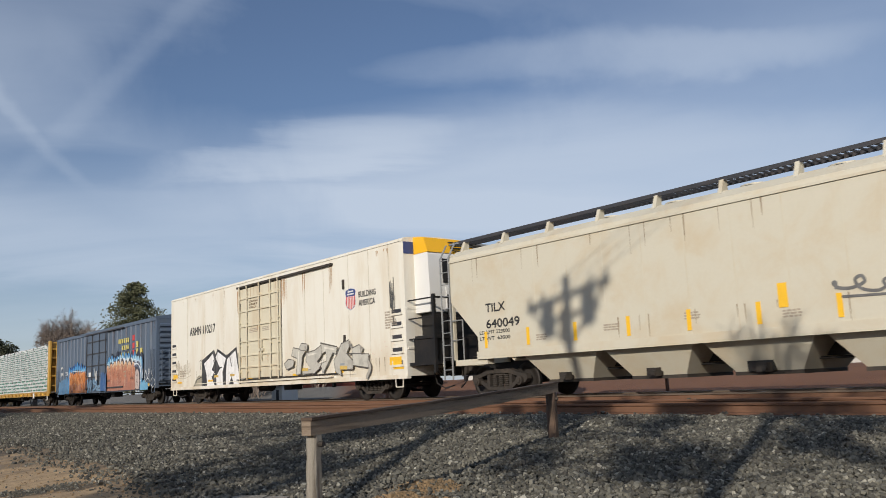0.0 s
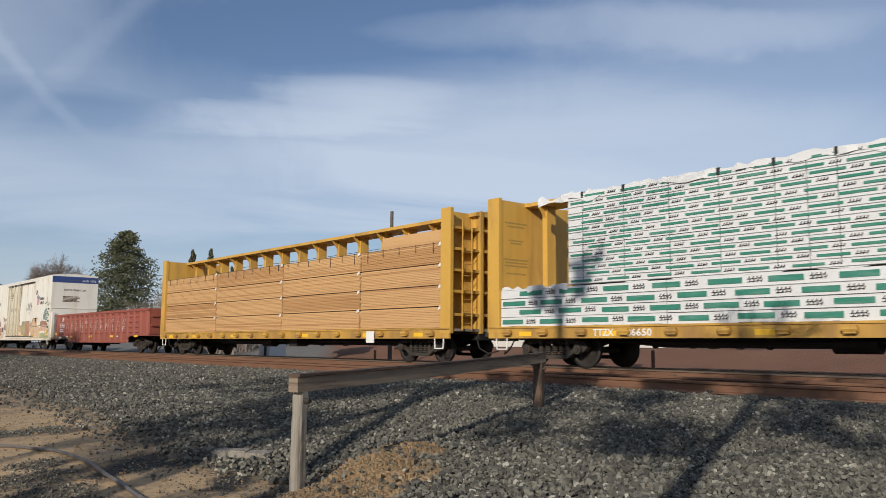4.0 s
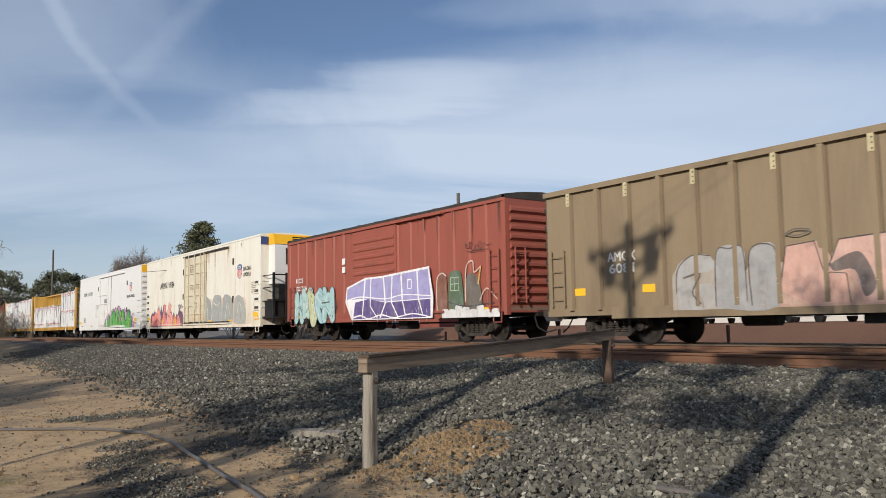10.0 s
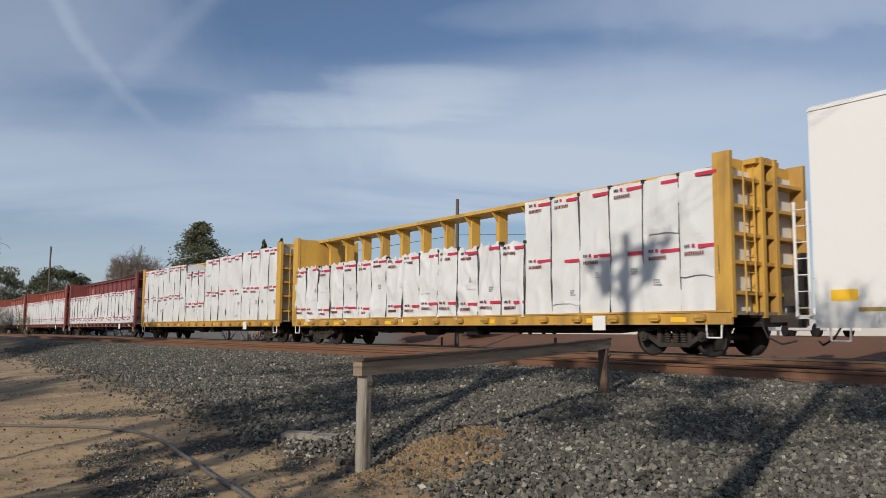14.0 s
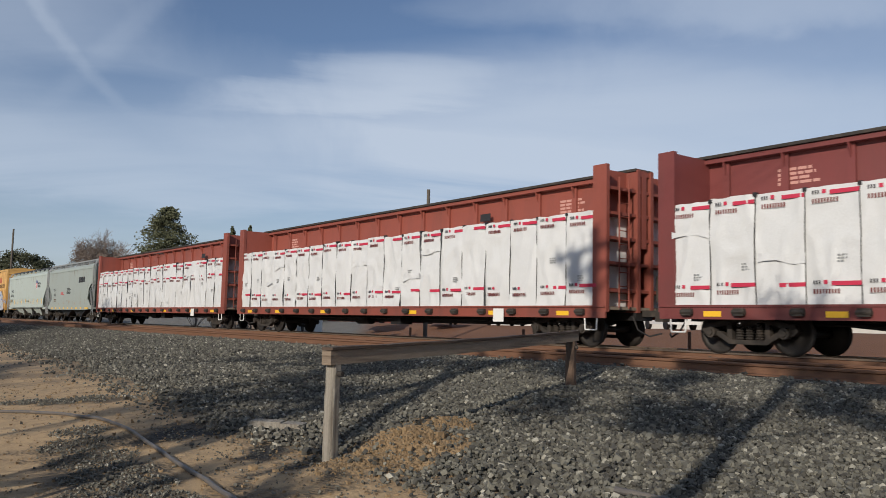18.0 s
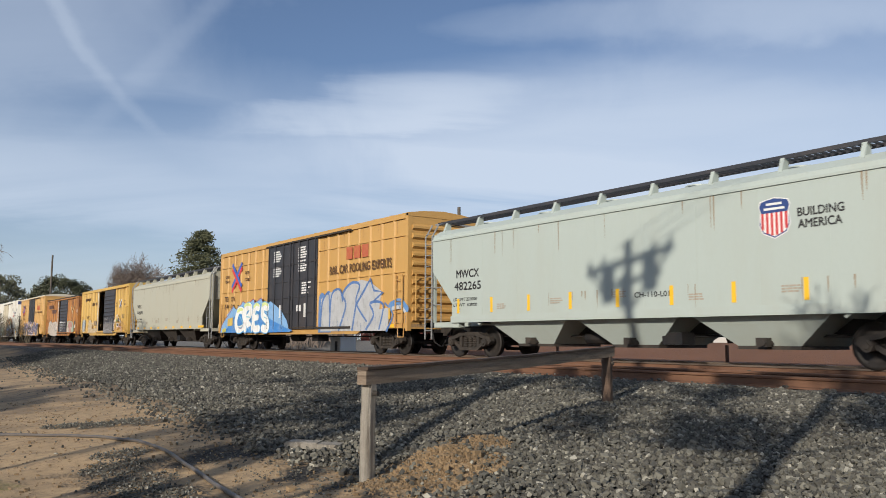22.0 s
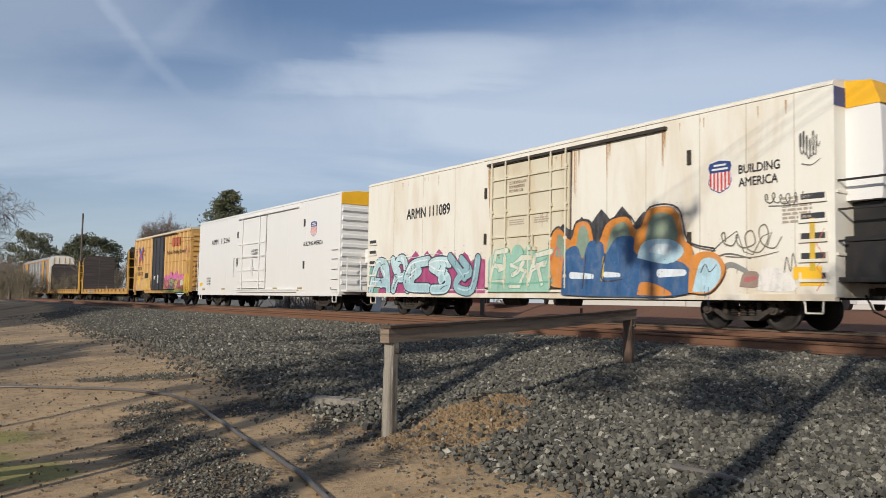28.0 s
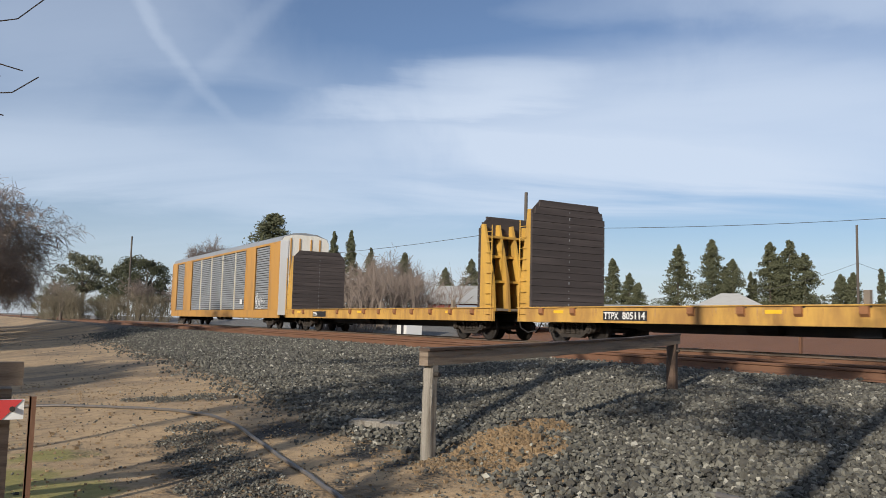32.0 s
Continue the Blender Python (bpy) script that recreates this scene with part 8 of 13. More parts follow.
reefer(131.82, 20.20, "ARMN 110716", "cream", 6, slide=0.5, sprays=(
    Mural(11.2, 19.9, 0.78, 2.3, 41).fill((0.56, 0.36, 0.20), [(0.0, 0.02), (0.01, 0.45), (0.08, 0.66), (0.14, 0.56), (0.17, 0.02)]).fill((0.36, 0.34, 0.19), [(0.12, 0.3), (0.16, 0.84), (0.30, 0.76), (0.34, 0.3), (0.26, 0.06)]).fill((0.44, 0.23, 0.13), [(0.28, 0.05), (0.26, 0.72), (0.36, 0.86), (0.42, 0.66), (0.44, 0.05)]).fill((0.62, 0.44, 0.27), [(0.40, 0.02), (0.42, 0.60), (0.50, 0.96), (0.66, 0.98), (0.64, 0.60), (0.76, 0.50), (0.72, 0.02)], False).fill((0.32, 0.17, 0.11), [(0.74, 0.62), (0.76, 0.84), (0.96, 0.80), (0.97, 0.60)], False).fill((0.60, 0.38, 0.26), [(0.72, 0.30), (0.76, 0.62), (0.90, 0.62), (0.98, 0.44), (0.90, 0.30)], False).fill((0.38, 0.40, 0.22), [(0.74, 0.02), (0.76, 0.26), (0.98, 0.34), (1.02, 0.02)], False)
    .fill((0.70, 0.58, 0.44), [(0.05, 0.16), (0.05, 0.36), (0.13, 0.36), (0.13, 0.16)], False).fill((0.74, 0.68, 0.60), [(0.41, 0.10), (0.41, 0.30), (0.46, 0.30), (0.46, 0.10)], False).fill((0.74, 0.66, 0.56), [(0.74, 0.26), (0.75, 0.36), (0.95, 0.36), (0.95, 0.28)], False).mist((0.60, 0.42, 0.26), 0.0, 1.0, 0.0, 0.7, 120, 0.10)
    .line((0.16, 0.10, 0.06), 0.045, [(0.02, 0.1), (0.02, 0.45), (0.08, 0.66), (0.14, 0.56)]).line((0.14, 0.12, 0.07), 0.05, [(0.14, 0.6), (0.18, 0.82), (0.42, 0.86), (0.46, 0.6)], False).line((0.12, 0.09, 0.06), 0.05, [(0.46, 0.6), (0.52, 0.96), (0.66, 0.97), (0.63, 0.58), (0.74, 0.62), (0.98, 0.52), (1.0, 0.40), (0.94, 0.18)], False).line((0.20, 0.12, 0.08), 0.03, [(0.30, 0.1), (0.33, 0.5), (0.40, 0.2), (0.43, 0.55)]).line((0.18, 0.12, 0.08), 0.03, [(0.5, 0.1), (0.54, 0.4), (0.60, 0.3), (0.56, 0.12)], False).line((0.10, 0.08, 0.05), 0.04, [(0.47, 0.56), (0.56, 0.58), (0.66, 0.60)]).line((0.42, 0.20, 0.10), 0.025, [(0.22, 0.1), (0.26, 0.3), (0.24, 0.02)]).drips((0.46, 0.30, 0.18), 24, 0.6),
    Mural(0, 1, 0, 1, 42).fill((0.44, 0.22, 0.13), [(1.76, 0.73), (2.28, 0.99), (3.17, 1.16), (3.99, 1.13), (4.46, 1.14), (4.39, 1.36), (4.7, 1.44), (4.63, 1.6), (5.85, 1.64), (5.88, 1.27), (6.47, 0.93), (5.88, 1.03), (5.32, 0.72)], False).fill((0.53, 0.34, 0.20), [(0.02, 0.78), (0.08, 1.56), (0.27, 2.01), (0.38, 2.35), (0.65, 2.48), (1.01, 2.48), (1.06, 2.33), (0.8, 2.21), (0.58, 1.77), (0.73, 1.5), (1.24, 1.3), (1.52, 0.77)]).fill((0.43, 0.24, 0.18), [(0.73, 1.5), (0.89, 1.68), (1.54, 1.64), (1.93, 1.78), (2, 1.5), (1.62, 1.11), (1.23, 1.15)]).fill((0.62, 0.50, 0.36), [(1.98, 1.85), (2.12, 1.88), (1.76, 0.89), (1.54, 0.87)], False).fill((0.22, 0.14, 0.11), [(1.81, 0.86), (2.15, 1.19), (2.65, 1.18), (2.82, 1.02), (2.77, 0.74), (1.82, 0.74)])
    .fill((0.56, 0.46, 0.32), [(3.41, 0.86), (3.87, 1.07), (4.46, 1.21), (4.79, 1.1), (4.85, 0.72), (3.45, 0.72)]).fill((0.60, 0.50, 0.36), [(5.58, 1), (5.89, 1.12), (6.22, 1.09), (6.46, 0.82), (5.88, 0.73)]).fill((0.34, 0.20, 0.16), [(4.55, 1.99), (4.8, 2.13), (5.17, 2.12), (5.31, 2.19), (5.52, 2.08), (5.53, 1.76), (4.78, 1.72), (4.58, 1.87)]).fill((0.38, 0.23, 0.19), [(6.48, 2.47), (6.8, 2.51), (6.94, 2.37), (7.6, 2.41), (7.47, 2.23), (7.09, 2.23), (7.11, 1.98), (7.36, 1.79), (7.41, 1.52), (7.23, 1.43), (6.81, 1.48), (6.62, 1.78), (6.92, 1.99), (6.87, 2.17), (6.53, 2.21)], False).fill((0.40, 0.28, 0.20), [(4.06, 1.82), (4.52, 1.81), (4.49, 1.55), (4.07, 1.56)]).fill((0.74, 0.70, 0.62), [(5.89, 1.76), (6.63, 1.72), (6.61, 1.25), (5.87, 1.27)], False).fill((0.10, 0.07, 0.06), [(5.94, 1.71), (6.59, 1.68), (6.57, 1.29), (5.92, 1.31)], False).fill((0.72, 0.62, 0.48), [(0.14, 1.39), (1.28, 1.37), (1.29, 1.14), (0.13, 1.16)], False).fill((0.60, 0.38, 0.08), [(0.18, 1.28), (1.24, 1.27), (1.23, 1.21), (0.18, 1.22)], False).fill((0.58, 0.38, 0.10), [(6.61, 1.23), (7.07, 1.22), (7.06, 1.14), (6.6, 1.15)], False)
    .line((0.42, 0.42, 0.28), 0.16, [(0.24, 3.99), (0.49, 3.57), (0.22, 3.23), (0.41, 2.92), (0.49, 2.61)]).line((0.15, 0.11, 0.08), 0.035, [(0.15, 4.12), (0.38, 3.78), (0.55, 3.49), (0.26, 3.23), (0.47, 2.92), (0.55, 2.59), (0.23, 2.69), (0.06, 3.03)]).line((0.15, 0.11, 0.08), 0.04, [(0.04, 0.8), (0.08, 1.56), (0.29, 2.03), (0.4, 2.36), (0.67, 2.49), (1.02, 2.5), (1.09, 2.33), (0.81, 2.19)]).line((0.15, 0.11, 0.08), 0.035, [(0.58, 1.77), (0.73, 1.5), (1.24, 1.34), (1.52, 0.79)]).line((0.15, 0.11, 0.08), 0.035, [(0.87, 1.83), (1.25, 1.96), (1.74, 1.92), (1.85, 1.79), (1.54, 1.69), (1.15, 1.8)]).line((0.15, 0.11, 0.08), 0.03, [(1.99, 1.85), (1.57, 0.87)]).line((0.15, 0.11, 0.08), 0.03, [(2.14, 1.87), (1.77, 0.89)]).line((0.15, 0.11, 0.08), 0.035, [(1.83, 0.86), (2.17, 1.21), (2.69, 1.18)]).line((0.15, 0.11, 0.08), 0.04, [(3.37, 0.87), (3.87, 1.07), (4.48, 1.21), (4.79, 1.1), (4.87, 0.72)]).line((0.15, 0.11, 0.08), 0.035, [(4.54, 1.34), (4.76, 1.21), (4.86, 0.96)]).line((0.15, 0.11, 0.08), 0.03, [(5.56, 1), (5.9, 1.12), (6.23, 1.08), (6.46, 0.82)]).line((0.15, 0.11, 0.08), 0.04, [(4.57, 1.65), (5.52, 1.63)]).line((0.58, 0.64, 0.68), 0.05, [(4.07, 2.18), (4.23, 2.33), (4.38, 2.18), (4.54, 2.31), (4.73, 2.17), (4.92, 2.3), (5.1, 2.18), (5.42, 2.25)]).mist((0.50, 0.34, 0.22), 0.1, 7.2, 0.8, 1.9, 70, 0.10),
    lambda c, Y: (plate(c, Y(2.78), Y(3.22), 0.86, 1.14, "chalk", "notice", x=-1.566), plate(c, Y(6.16), Y(6.39), 2.28, 2.57, "reflect")),
    Mural(13.6, 15.3, 2.5, 3.5, 44).line((0.04, 0.04, 0.04), 0.035, [(0.02, 0.35), (0.1, 0.5), (0.02, 0.62), (0.12, 0.35), (0.3, 0.9), (0.36, 0.4), (0.44, 0.95), (0.48, 0.4), (0.56, 1.0), (0.62, 0.75), (0.5, 0.6), (0.68, 0.35), (0.74, 0.85), (0.88, 0.9), (0.78, 0.55), (0.98, 0.6)]).line((0.04, 0.04, 0.04), 0.03, [(0.2, 0.7), (0.6, 0.8), (1.0, 0.65)]).line((0.04, 0.04, 0.04), 0.03, [(0.4, 0.25), (0.5, 0.02), (0.55, 0.2), (0.42, 0.12)]),
    Mural(18.3, 19.7, 1.95, 2.95, 45).fill((0.30, 0.36, 0.32), [(0.05, 0.1), (0.1, 0.6), (0.4, 0.95), (0.8, 0.9), (1.0, 0.5), (0.7, 0.1), (0.3, 0.2)]).line((0.05, 0.12, 0.09), 0.05, [(0.05, 0.1), (0.2, 0.7), (0.35, 0.3), (0.5, 0.9), (0.6, 0.3), (0.8, 0.8), (0.95, 0.4), (0.6, 0.15), (0.2, 0.4), (0.5, 0.6), (0.9, 0.6)]).line((0.06, 0.14, 0.10), 0.04, [(0.1, 0.3), (0.4, 0.8), (0.9, 0.85), (0.7, 0.5), (0.3, 0.5)]).line((0.60, 0.62, 0.58), 0.03, [(0.2, 0.5), (0.5, 0.7), (0.8, 0.65)]),
    Mural(18.7, 20.1, 2.95, 3.65, 46).line((0.10, 0.10, 0.09), 0.07, [(0.0, 0.45), (0.3, 0.55), (0.55, 0.6)], False).line((0.10, 0.10, 0.09), 0.05, [(0.4, 1.0), (0.36, 0.4), (0.5, 0.3), (0.62, 0.5), (0.6, 0.2), (0.8, 0.45), (1.0, 0.3)])), blue_end=True)
reefer(155.80, 20.21, "ARMN 110128", "cream", 7, (
    Mural(0.7, 8.4, 0.78, 2.15, 51).cloud((0.36, 0.52, 0.52), 0.0, 0.50, 0.88, 0.0, 6, 0.12).cloud((0.24, 0.30, 0.33), 0.02, 0.45, 0.74, 0.12, 5, 0.2).cloud((0.60, 0.55, 0.42), 0.02, 0.48, 0.50, 0.0, 6, 0.2).cloud((0.40, 0.55, 0.58), 0.46, 1.0, 0.98, 0.0, 5, 0.08).cloud((0.40, 0.33, 0.43), 0.52, 1.0, 0.88, 0.0, 5, 0.08).glyphs((2, 5, 4, 0), [(0.46, 0.40, 0.50), (0.35, 0.34, 0.42)], (0.26, 0.24, 0.32), 0.52, 1.0, 0.06, 0.80, 0.30, 0.02, True, 0, 1.2, (0.62, 0.62, 0.66)).line((0.70, 0.76, 0.76), 0.10, [(0.18, 0.2), (0.24, 0.55), (0.32, 0.3)]).line((0.45, 0.62, 0.66), 0.14, [(0.34, 0.05), (0.38, 0.5), (0.44, 0.2)]).line((0.30, 0.28, 0.36), 0.05, [(0.54, 0.80), (0.70, 0.86), (0.98, 0.84)]).fill((0.46, 0.33, 0.20), [(0.73, 0.42), (0.73, 0.76), (0.84, 0.78), (0.84, 0.44)], False).mist((0.55, 0.50, 0.58), 0.0, 1, 0.0, 0.8, 120, 0.10).line((0.20, 0.16, 0.14), 0.03, [(0.2, 0.1), (0.28, 0.3), (0.33, 0.12), (0.36, 0.3)]).drips((0.40, 0.36, 0.44), 16, 0.5),
    Mural(0, 1, 0, 1, 52, -1.6625).fill((0.66, 0.65, 0.56), [(12.55, 1.01), (12.28, 1.89), (13, 1.98), (13.22, 2.62), (14.02, 2.47), (14.1, 1.94), (14.48, 1.87), (14.79, 2.15), (15.22, 2.07), (15.32, 2.57), (15.73, 2.55), (16.14, 1.87), (16.43, 2.24), (16.72, 2.39), (17.1, 2.37), (17.01, 1.95), (17.29, 1.99), (17.6, 2.63), (18.02, 2.37), (18.25, 1.95), (18.2, 1.54), (18.72, 1.43), (19.14, 1.27), (18.47, 0.98), (16.25, 0.93)], False).fill((0.56, 0.60, 0.50), [(15.33, 1.62), (15.42, 2.4), (15.73, 2.44), (16.04, 1.77), (16.25, 1.38)]).fill((0.58, 0.62, 0.54), [(17.48, 1.51), (17.39, 1.99), (17.66, 2.5), (18.07, 2.16), (18.11, 1.65)]).fill((0.60, 0.45, 0.36), [(13.03, 1.04), (13.25, 1.3), (14.16, 1.33), (14.6, 1.02)]).fill((0.56, 0.38, 0.30), [(15.45, 1.07), (15.85, 1.34), (16.64, 1.24), (17.02, 1)]).fill((0.50, 0.40, 0.33), [(16.63, 1.85), (17.01, 1.95), (17.75, 1.89), (17.66, 1.79)]).fill((0.62, 0.50, 0.40), [(17.4, 0.99), (17.76, 1.23), (18.64, 1.21), (18.47, 0.98)])
    .line((0.17, 0.15, 0.12), 0.045, [(12.28, 1.89), (13, 1.98), (13.22, 2.62), (14.02, 2.47), (14.1, 1.94), (14.48, 1.87), (14.79, 2.15), (15.22, 2.07), (15.32, 2.57), (15.73, 2.55), (16.14, 1.87), (16.43, 2.24), (16.72, 2.39), (17.1, 2.37), (17.01, 1.95), (17.29, 1.99), (17.6, 2.63), (18.02, 2.37), (18.25, 1.95), (18.2, 1.54), (18.72, 1.43), (19.14, 1.27)], False).line((0.17, 0.15, 0.12), 0.032, [(13.33, 2.56), (13.52, 1.56), (13.26, 1.04)]).line((0.17, 0.15, 0.12), 0.032, [(14.03, 1.95), (14.42, 1.28)]).line((0.17, 0.15, 0.12), 0.032, [(12.77, 1.63), (13.36, 1.74), (13.97, 1.64)]).line((0.17, 0.15, 0.12), 0.032, [(14.79, 2.11), (14.77, 1.41), (15.24, 1.13)]).line((0.17, 0.15, 0.12), 0.032, [(15.46, 2.51), (15.56, 1.56), (16.05, 1.26)]).line((0.17, 0.15, 0.12), 0.032, [(16.04, 1.82), (15.75, 1.39)]).line((0.17, 0.15, 0.12), 0.032, [(16.63, 2.34), (16.52, 1.48), (16.83, 1.1)]).line((0.17, 0.15, 0.12), 0.032, [(16.63, 1.85), (17.84, 1.86)]).line((0.17, 0.15, 0.12), 0.032, [(17.6, 2.58), (17.5, 1.51), (18.15, 1.73)]).line((0.17, 0.15, 0.12), 0.032, [(17.11, 1.89), (17.02, 1.36), (17.54, 1.15)]).line((0.17, 0.15, 0.12), 0.032, [(12.59, 1.46), (13.14, 1.31), (12.79, 1.08)]).line((0.17, 0.15, 0.12), 0.032, [(18.2, 1.52), (17.76, 1.3), (18.47, 1.03)]).line((0.58, 0.26, 0.20), 0.06, [(13.37, 1.3), (14.05, 1.22)]).mist((0.56, 0.46, 0.42), 12.6, 19, 0.8, 1.6, 60, 0.10),
    Mural(8.4, 12.2, 0.78, 2.7, 54, -1.6625).cloud((0.50, 0.48, 0.52), 0.0, 0.75, 0.50, 0.0, 5, 0.1).cloud((0.42, 0.37, 0.44), 0.0, 0.62, 0.40, 0.0, 5, 0.1).line((0.24, 0.22, 0.28), 0.04, [(0.05, 0.1), (0.1, 0.42), (0.25, 0.2), (0.35, 0.45)]).line((0.20, 0.18, 0.2), 0.03, [(0.4, 0.1), (0.45, 0.4), (0.6, 0.3)]).mist((0.46, 0.42, 0.48), 0, 0.9, 0, 0.5, 60, 0.10).drips((0.40, 0.36, 0.40), 10, 0.4),
    lambda c, Y: (plate(c, Y(19.05), Y(19.9), 1.16, 1.28, "reflect"), plate(c, Y(18.9), Y(19.3), 0.80, 1.12, "pale_blue", "notice")),
    Mural(6.9, 8.4, 2.05, 3.15, 53).line((0.04, 0.04, 0.04), 0.028, [(0.0, 0.95), (0.12, 0.9), (0.22, 1.0), (0.4, 0.92), (0.62, 0.96), (0.72, 0.85), (0.78, 1.0), (0.86, 0.84), (1.0, 0.86), (0.9, 0.6), (0.98, 0.4), (0.8, 0.1), (0.62, 0.02), (0.45, 0.1), (0.5, 0.22), (0.62, 0.12)], False).line((0.04, 0.04, 0.04), 0.028, [(0.0, 0.95), (0.1, 0.75), (0.05, 0.55), (0.18, 0.3), (0.35, 0.36), (0.42, 0.6), (0.3, 0.72), (0.12, 0.7)], False).line((0.04, 0.04, 0.04), 0.028, [(0.42, 0.3), (0.62, 0.45), (0.8, 0.5), (0.88, 0.7), (0.7, 0.72), (0.6, 0.5)], False).line((0.04, 0.04, 0.04), 0.02, [(0.3, 0.62), (0.38, 0.7), (0.44, 0.64)]), lambda c, Y: plate(c, Y(1.3), Y(1.9), 1.2, 1.5, "reflect")))
coal_gondola(177.72, 15.70)
boxcar(195.17, 15.77, 4.60, "brick", [(6.2, 9.5, "brick", "pressed")], "brick red boxcar with blue and white graffiti along its lower side", "ribs", 9, 7, sprays=(
    Mural(0.9, 4.5, 0.84, 2.1, 61).glyphs((7, 3, 9, 5, 7), [(0.34, 0.52, 0.53), (0.38, 0.54, 0.52), (0.50, 0.52, 0.30), (0.32, 0.50, 0.54)], (0.05, 0.10, 0.12), 0.0, 1.0, 0.0, 1.0, 0.42, 0.03, True, 0, 1.25, (0.50, 0.62, 0.60)).line((0.05, 0.10, 0.12), 0.03, [(0.08, 0.25), (0.12, 0.55), (0.17, 0.30)], False).line((0.05, 0.10, 0.12), 0.03, [(0.3, 0.3), (0.36, 0.5), (0.42, 0.25)], False).line((0.06, 0.08, 0.08), 0.06, [(0.72, 0.60), (0.92, 0.62)], False).line((0.05, 0.10, 0.12), 0.03, [(0.7, 0.3), (0.8, 0.5), (0.9, 0.3)]).drips((0.34, 0.50, 0.50), 8),
    Mural(5.7, 11.9, 0.82, 2.55, 62, -1.632).fill((0.78, 0.76, 0.82), [(0.0, 0.42), (0.02, 0.76), (0.26, 0.94), (0.46, 0.94), (0.97, 1.03), (1.01, 0.40), (1.0, 0.0), (0.08, 0.0)], False).fill((0.33, 0.31, 0.56), [(0.015, 0.46), (0.03, 0.72), (0.26, 0.90), (0.46, 0.90), (0.96, 0.98), (0.985, 0.40), (0.5, 0.38), (0.2, 0.48)], False).fill((0.10, 0.07, 0.22), [(0.10, 0.02), (0.13, 0.40), (0.30, 0.46), (0.5, 0.36), (0.98, 0.38), (0.98, 0.02)], False)
    .line((0.80, 0.78, 0.84), 0.10, [(0.26, 0.92), (0.24, 0.5), (0.22, 0.05)], False).line((0.80, 0.78, 0.84), 0.08, [(0.33, 0.9), (0.32, 0.3), (0.40, 0.05)], False).line((0.80, 0.78, 0.84), 0.10, [(0.48, 0.92), (0.50, 0.35), (0.44, 0.05)], False).line((0.80, 0.78, 0.84), 0.08, [(0.58, 0.94), (0.57, 0.35), (0.64, 0.05)], False).line((0.80, 0.78, 0.84), 0.10, [(0.68, 0.96), (0.69, 0.4), (0.72, 0.1)], False).line((0.80, 0.78, 0.84), 0.08, [(0.85, 0.96), (0.86, 0.4), (0.90, 0.1)], False).line((0.80, 0.78, 0.84), 0.06, [(0.75, 0.80), (0.79, 0.80), (0.79, 0.62), (0.75, 0.62), (0.75, 0.80)], False).line((0.80, 0.78, 0.84), 0.05, [(0.03, 0.46), (0.2, 0.52), (0.5, 0.44), (0.7, 0.5), (0.98, 0.44)]).line((0.78, 0.76, 0.82), 0.06, [(0.08, 0.04), (0.2, 0.10), (0.3, 0.02), (0.45, 0.10), (0.6, 0.03), (0.8, 0.10), (0.98, 0.02)]).mist((0.42, 0.40, 0.66), 0.05, 0.95, 0.45, 0.9, 40, 0.08).drips((0.78, 0.76, 0.82), 14, 0.3),
    Mural(12.0, 15.5, 0.80, 2.6, 63).fill((0.20, 0.09, 0.06), [(0.02, 0.1), (0.02, 0.7), (0.10, 0.84), (0.18, 0.78), (0.18, 0.1)]).line((0.62, 0.50, 0.46), 0.05, [(0.02, 0.1), (0.02, 0.7), (0.10, 0.84), (0.18, 0.78)]).fill((0.08, 0.13, 0.08), [(0.22, 0.1), (0.22, 0.76), (0.32, 0.86), (0.42, 0.78), (0.44, 0.1)]).line((0.42, 0.50, 0.34), 0.035, [(0.25, 0.5), (0.25, 0.74), (0.38, 0.74), (0.38, 0.5), (0.25, 0.5)], False).line((0.42, 0.50, 0.34), 0.03, [(0.31, 0.5), (0.31, 0.74)], False).line((0.42, 0.50, 0.34), 0.03, [(0.25, 0.62), (0.38, 0.62)], False).fill((0.13, 0.11, 0.09), [(0.48, 0.1), (0.5, 0.7), (0.6, 0.78), (0.70, 0.6), (0.72, 0.1)]).line((0.58, 0.50, 0.42), 0.05, [(0.48, 0.3), (0.5, 0.9), (0.60, 1.0), (0.62, 0.8), (0.72, 0.9)]).line((0.60, 0.36, 0.10), 0.08, [(0.68, 0.6), (0.72, 0.9)]).line((0.55, 0.42, 0.34), 0.05, [(0.70, 0.3), (0.8, 0.5), (0.95, 0.3)]).cloud((0.62, 0.62, 0.62), 0.10, 0.98, 0.20, 0.0, 8, 0.3).line((0.04, 0.04, 0.05), 0.05, [(0.2, 0.3), (0.5, 0.2), (0.9, 0.25)]).mist((0.24, 0.20, 0.16), 0, 1, 0, 0.7, 60, 0.08),
    scrawl(13.6, 15.0, 2.9, 3.3, (0.10, 0.04, 0.03), 64, 0.03, 5),
    lambda c, Y: (word(c, "KCS", Y(0.9), 2.55, 0.75, 0.20, "chalk"), word(c, "122 216", Y(0.9), 2.2, 1.1, 0.20, "chalk")),
    lambda c, Y: [plate(c, Y(5.3), Y(5.55), z, z + 0.25, "chalk", "notice") for z in (2.75, 3.1)]))
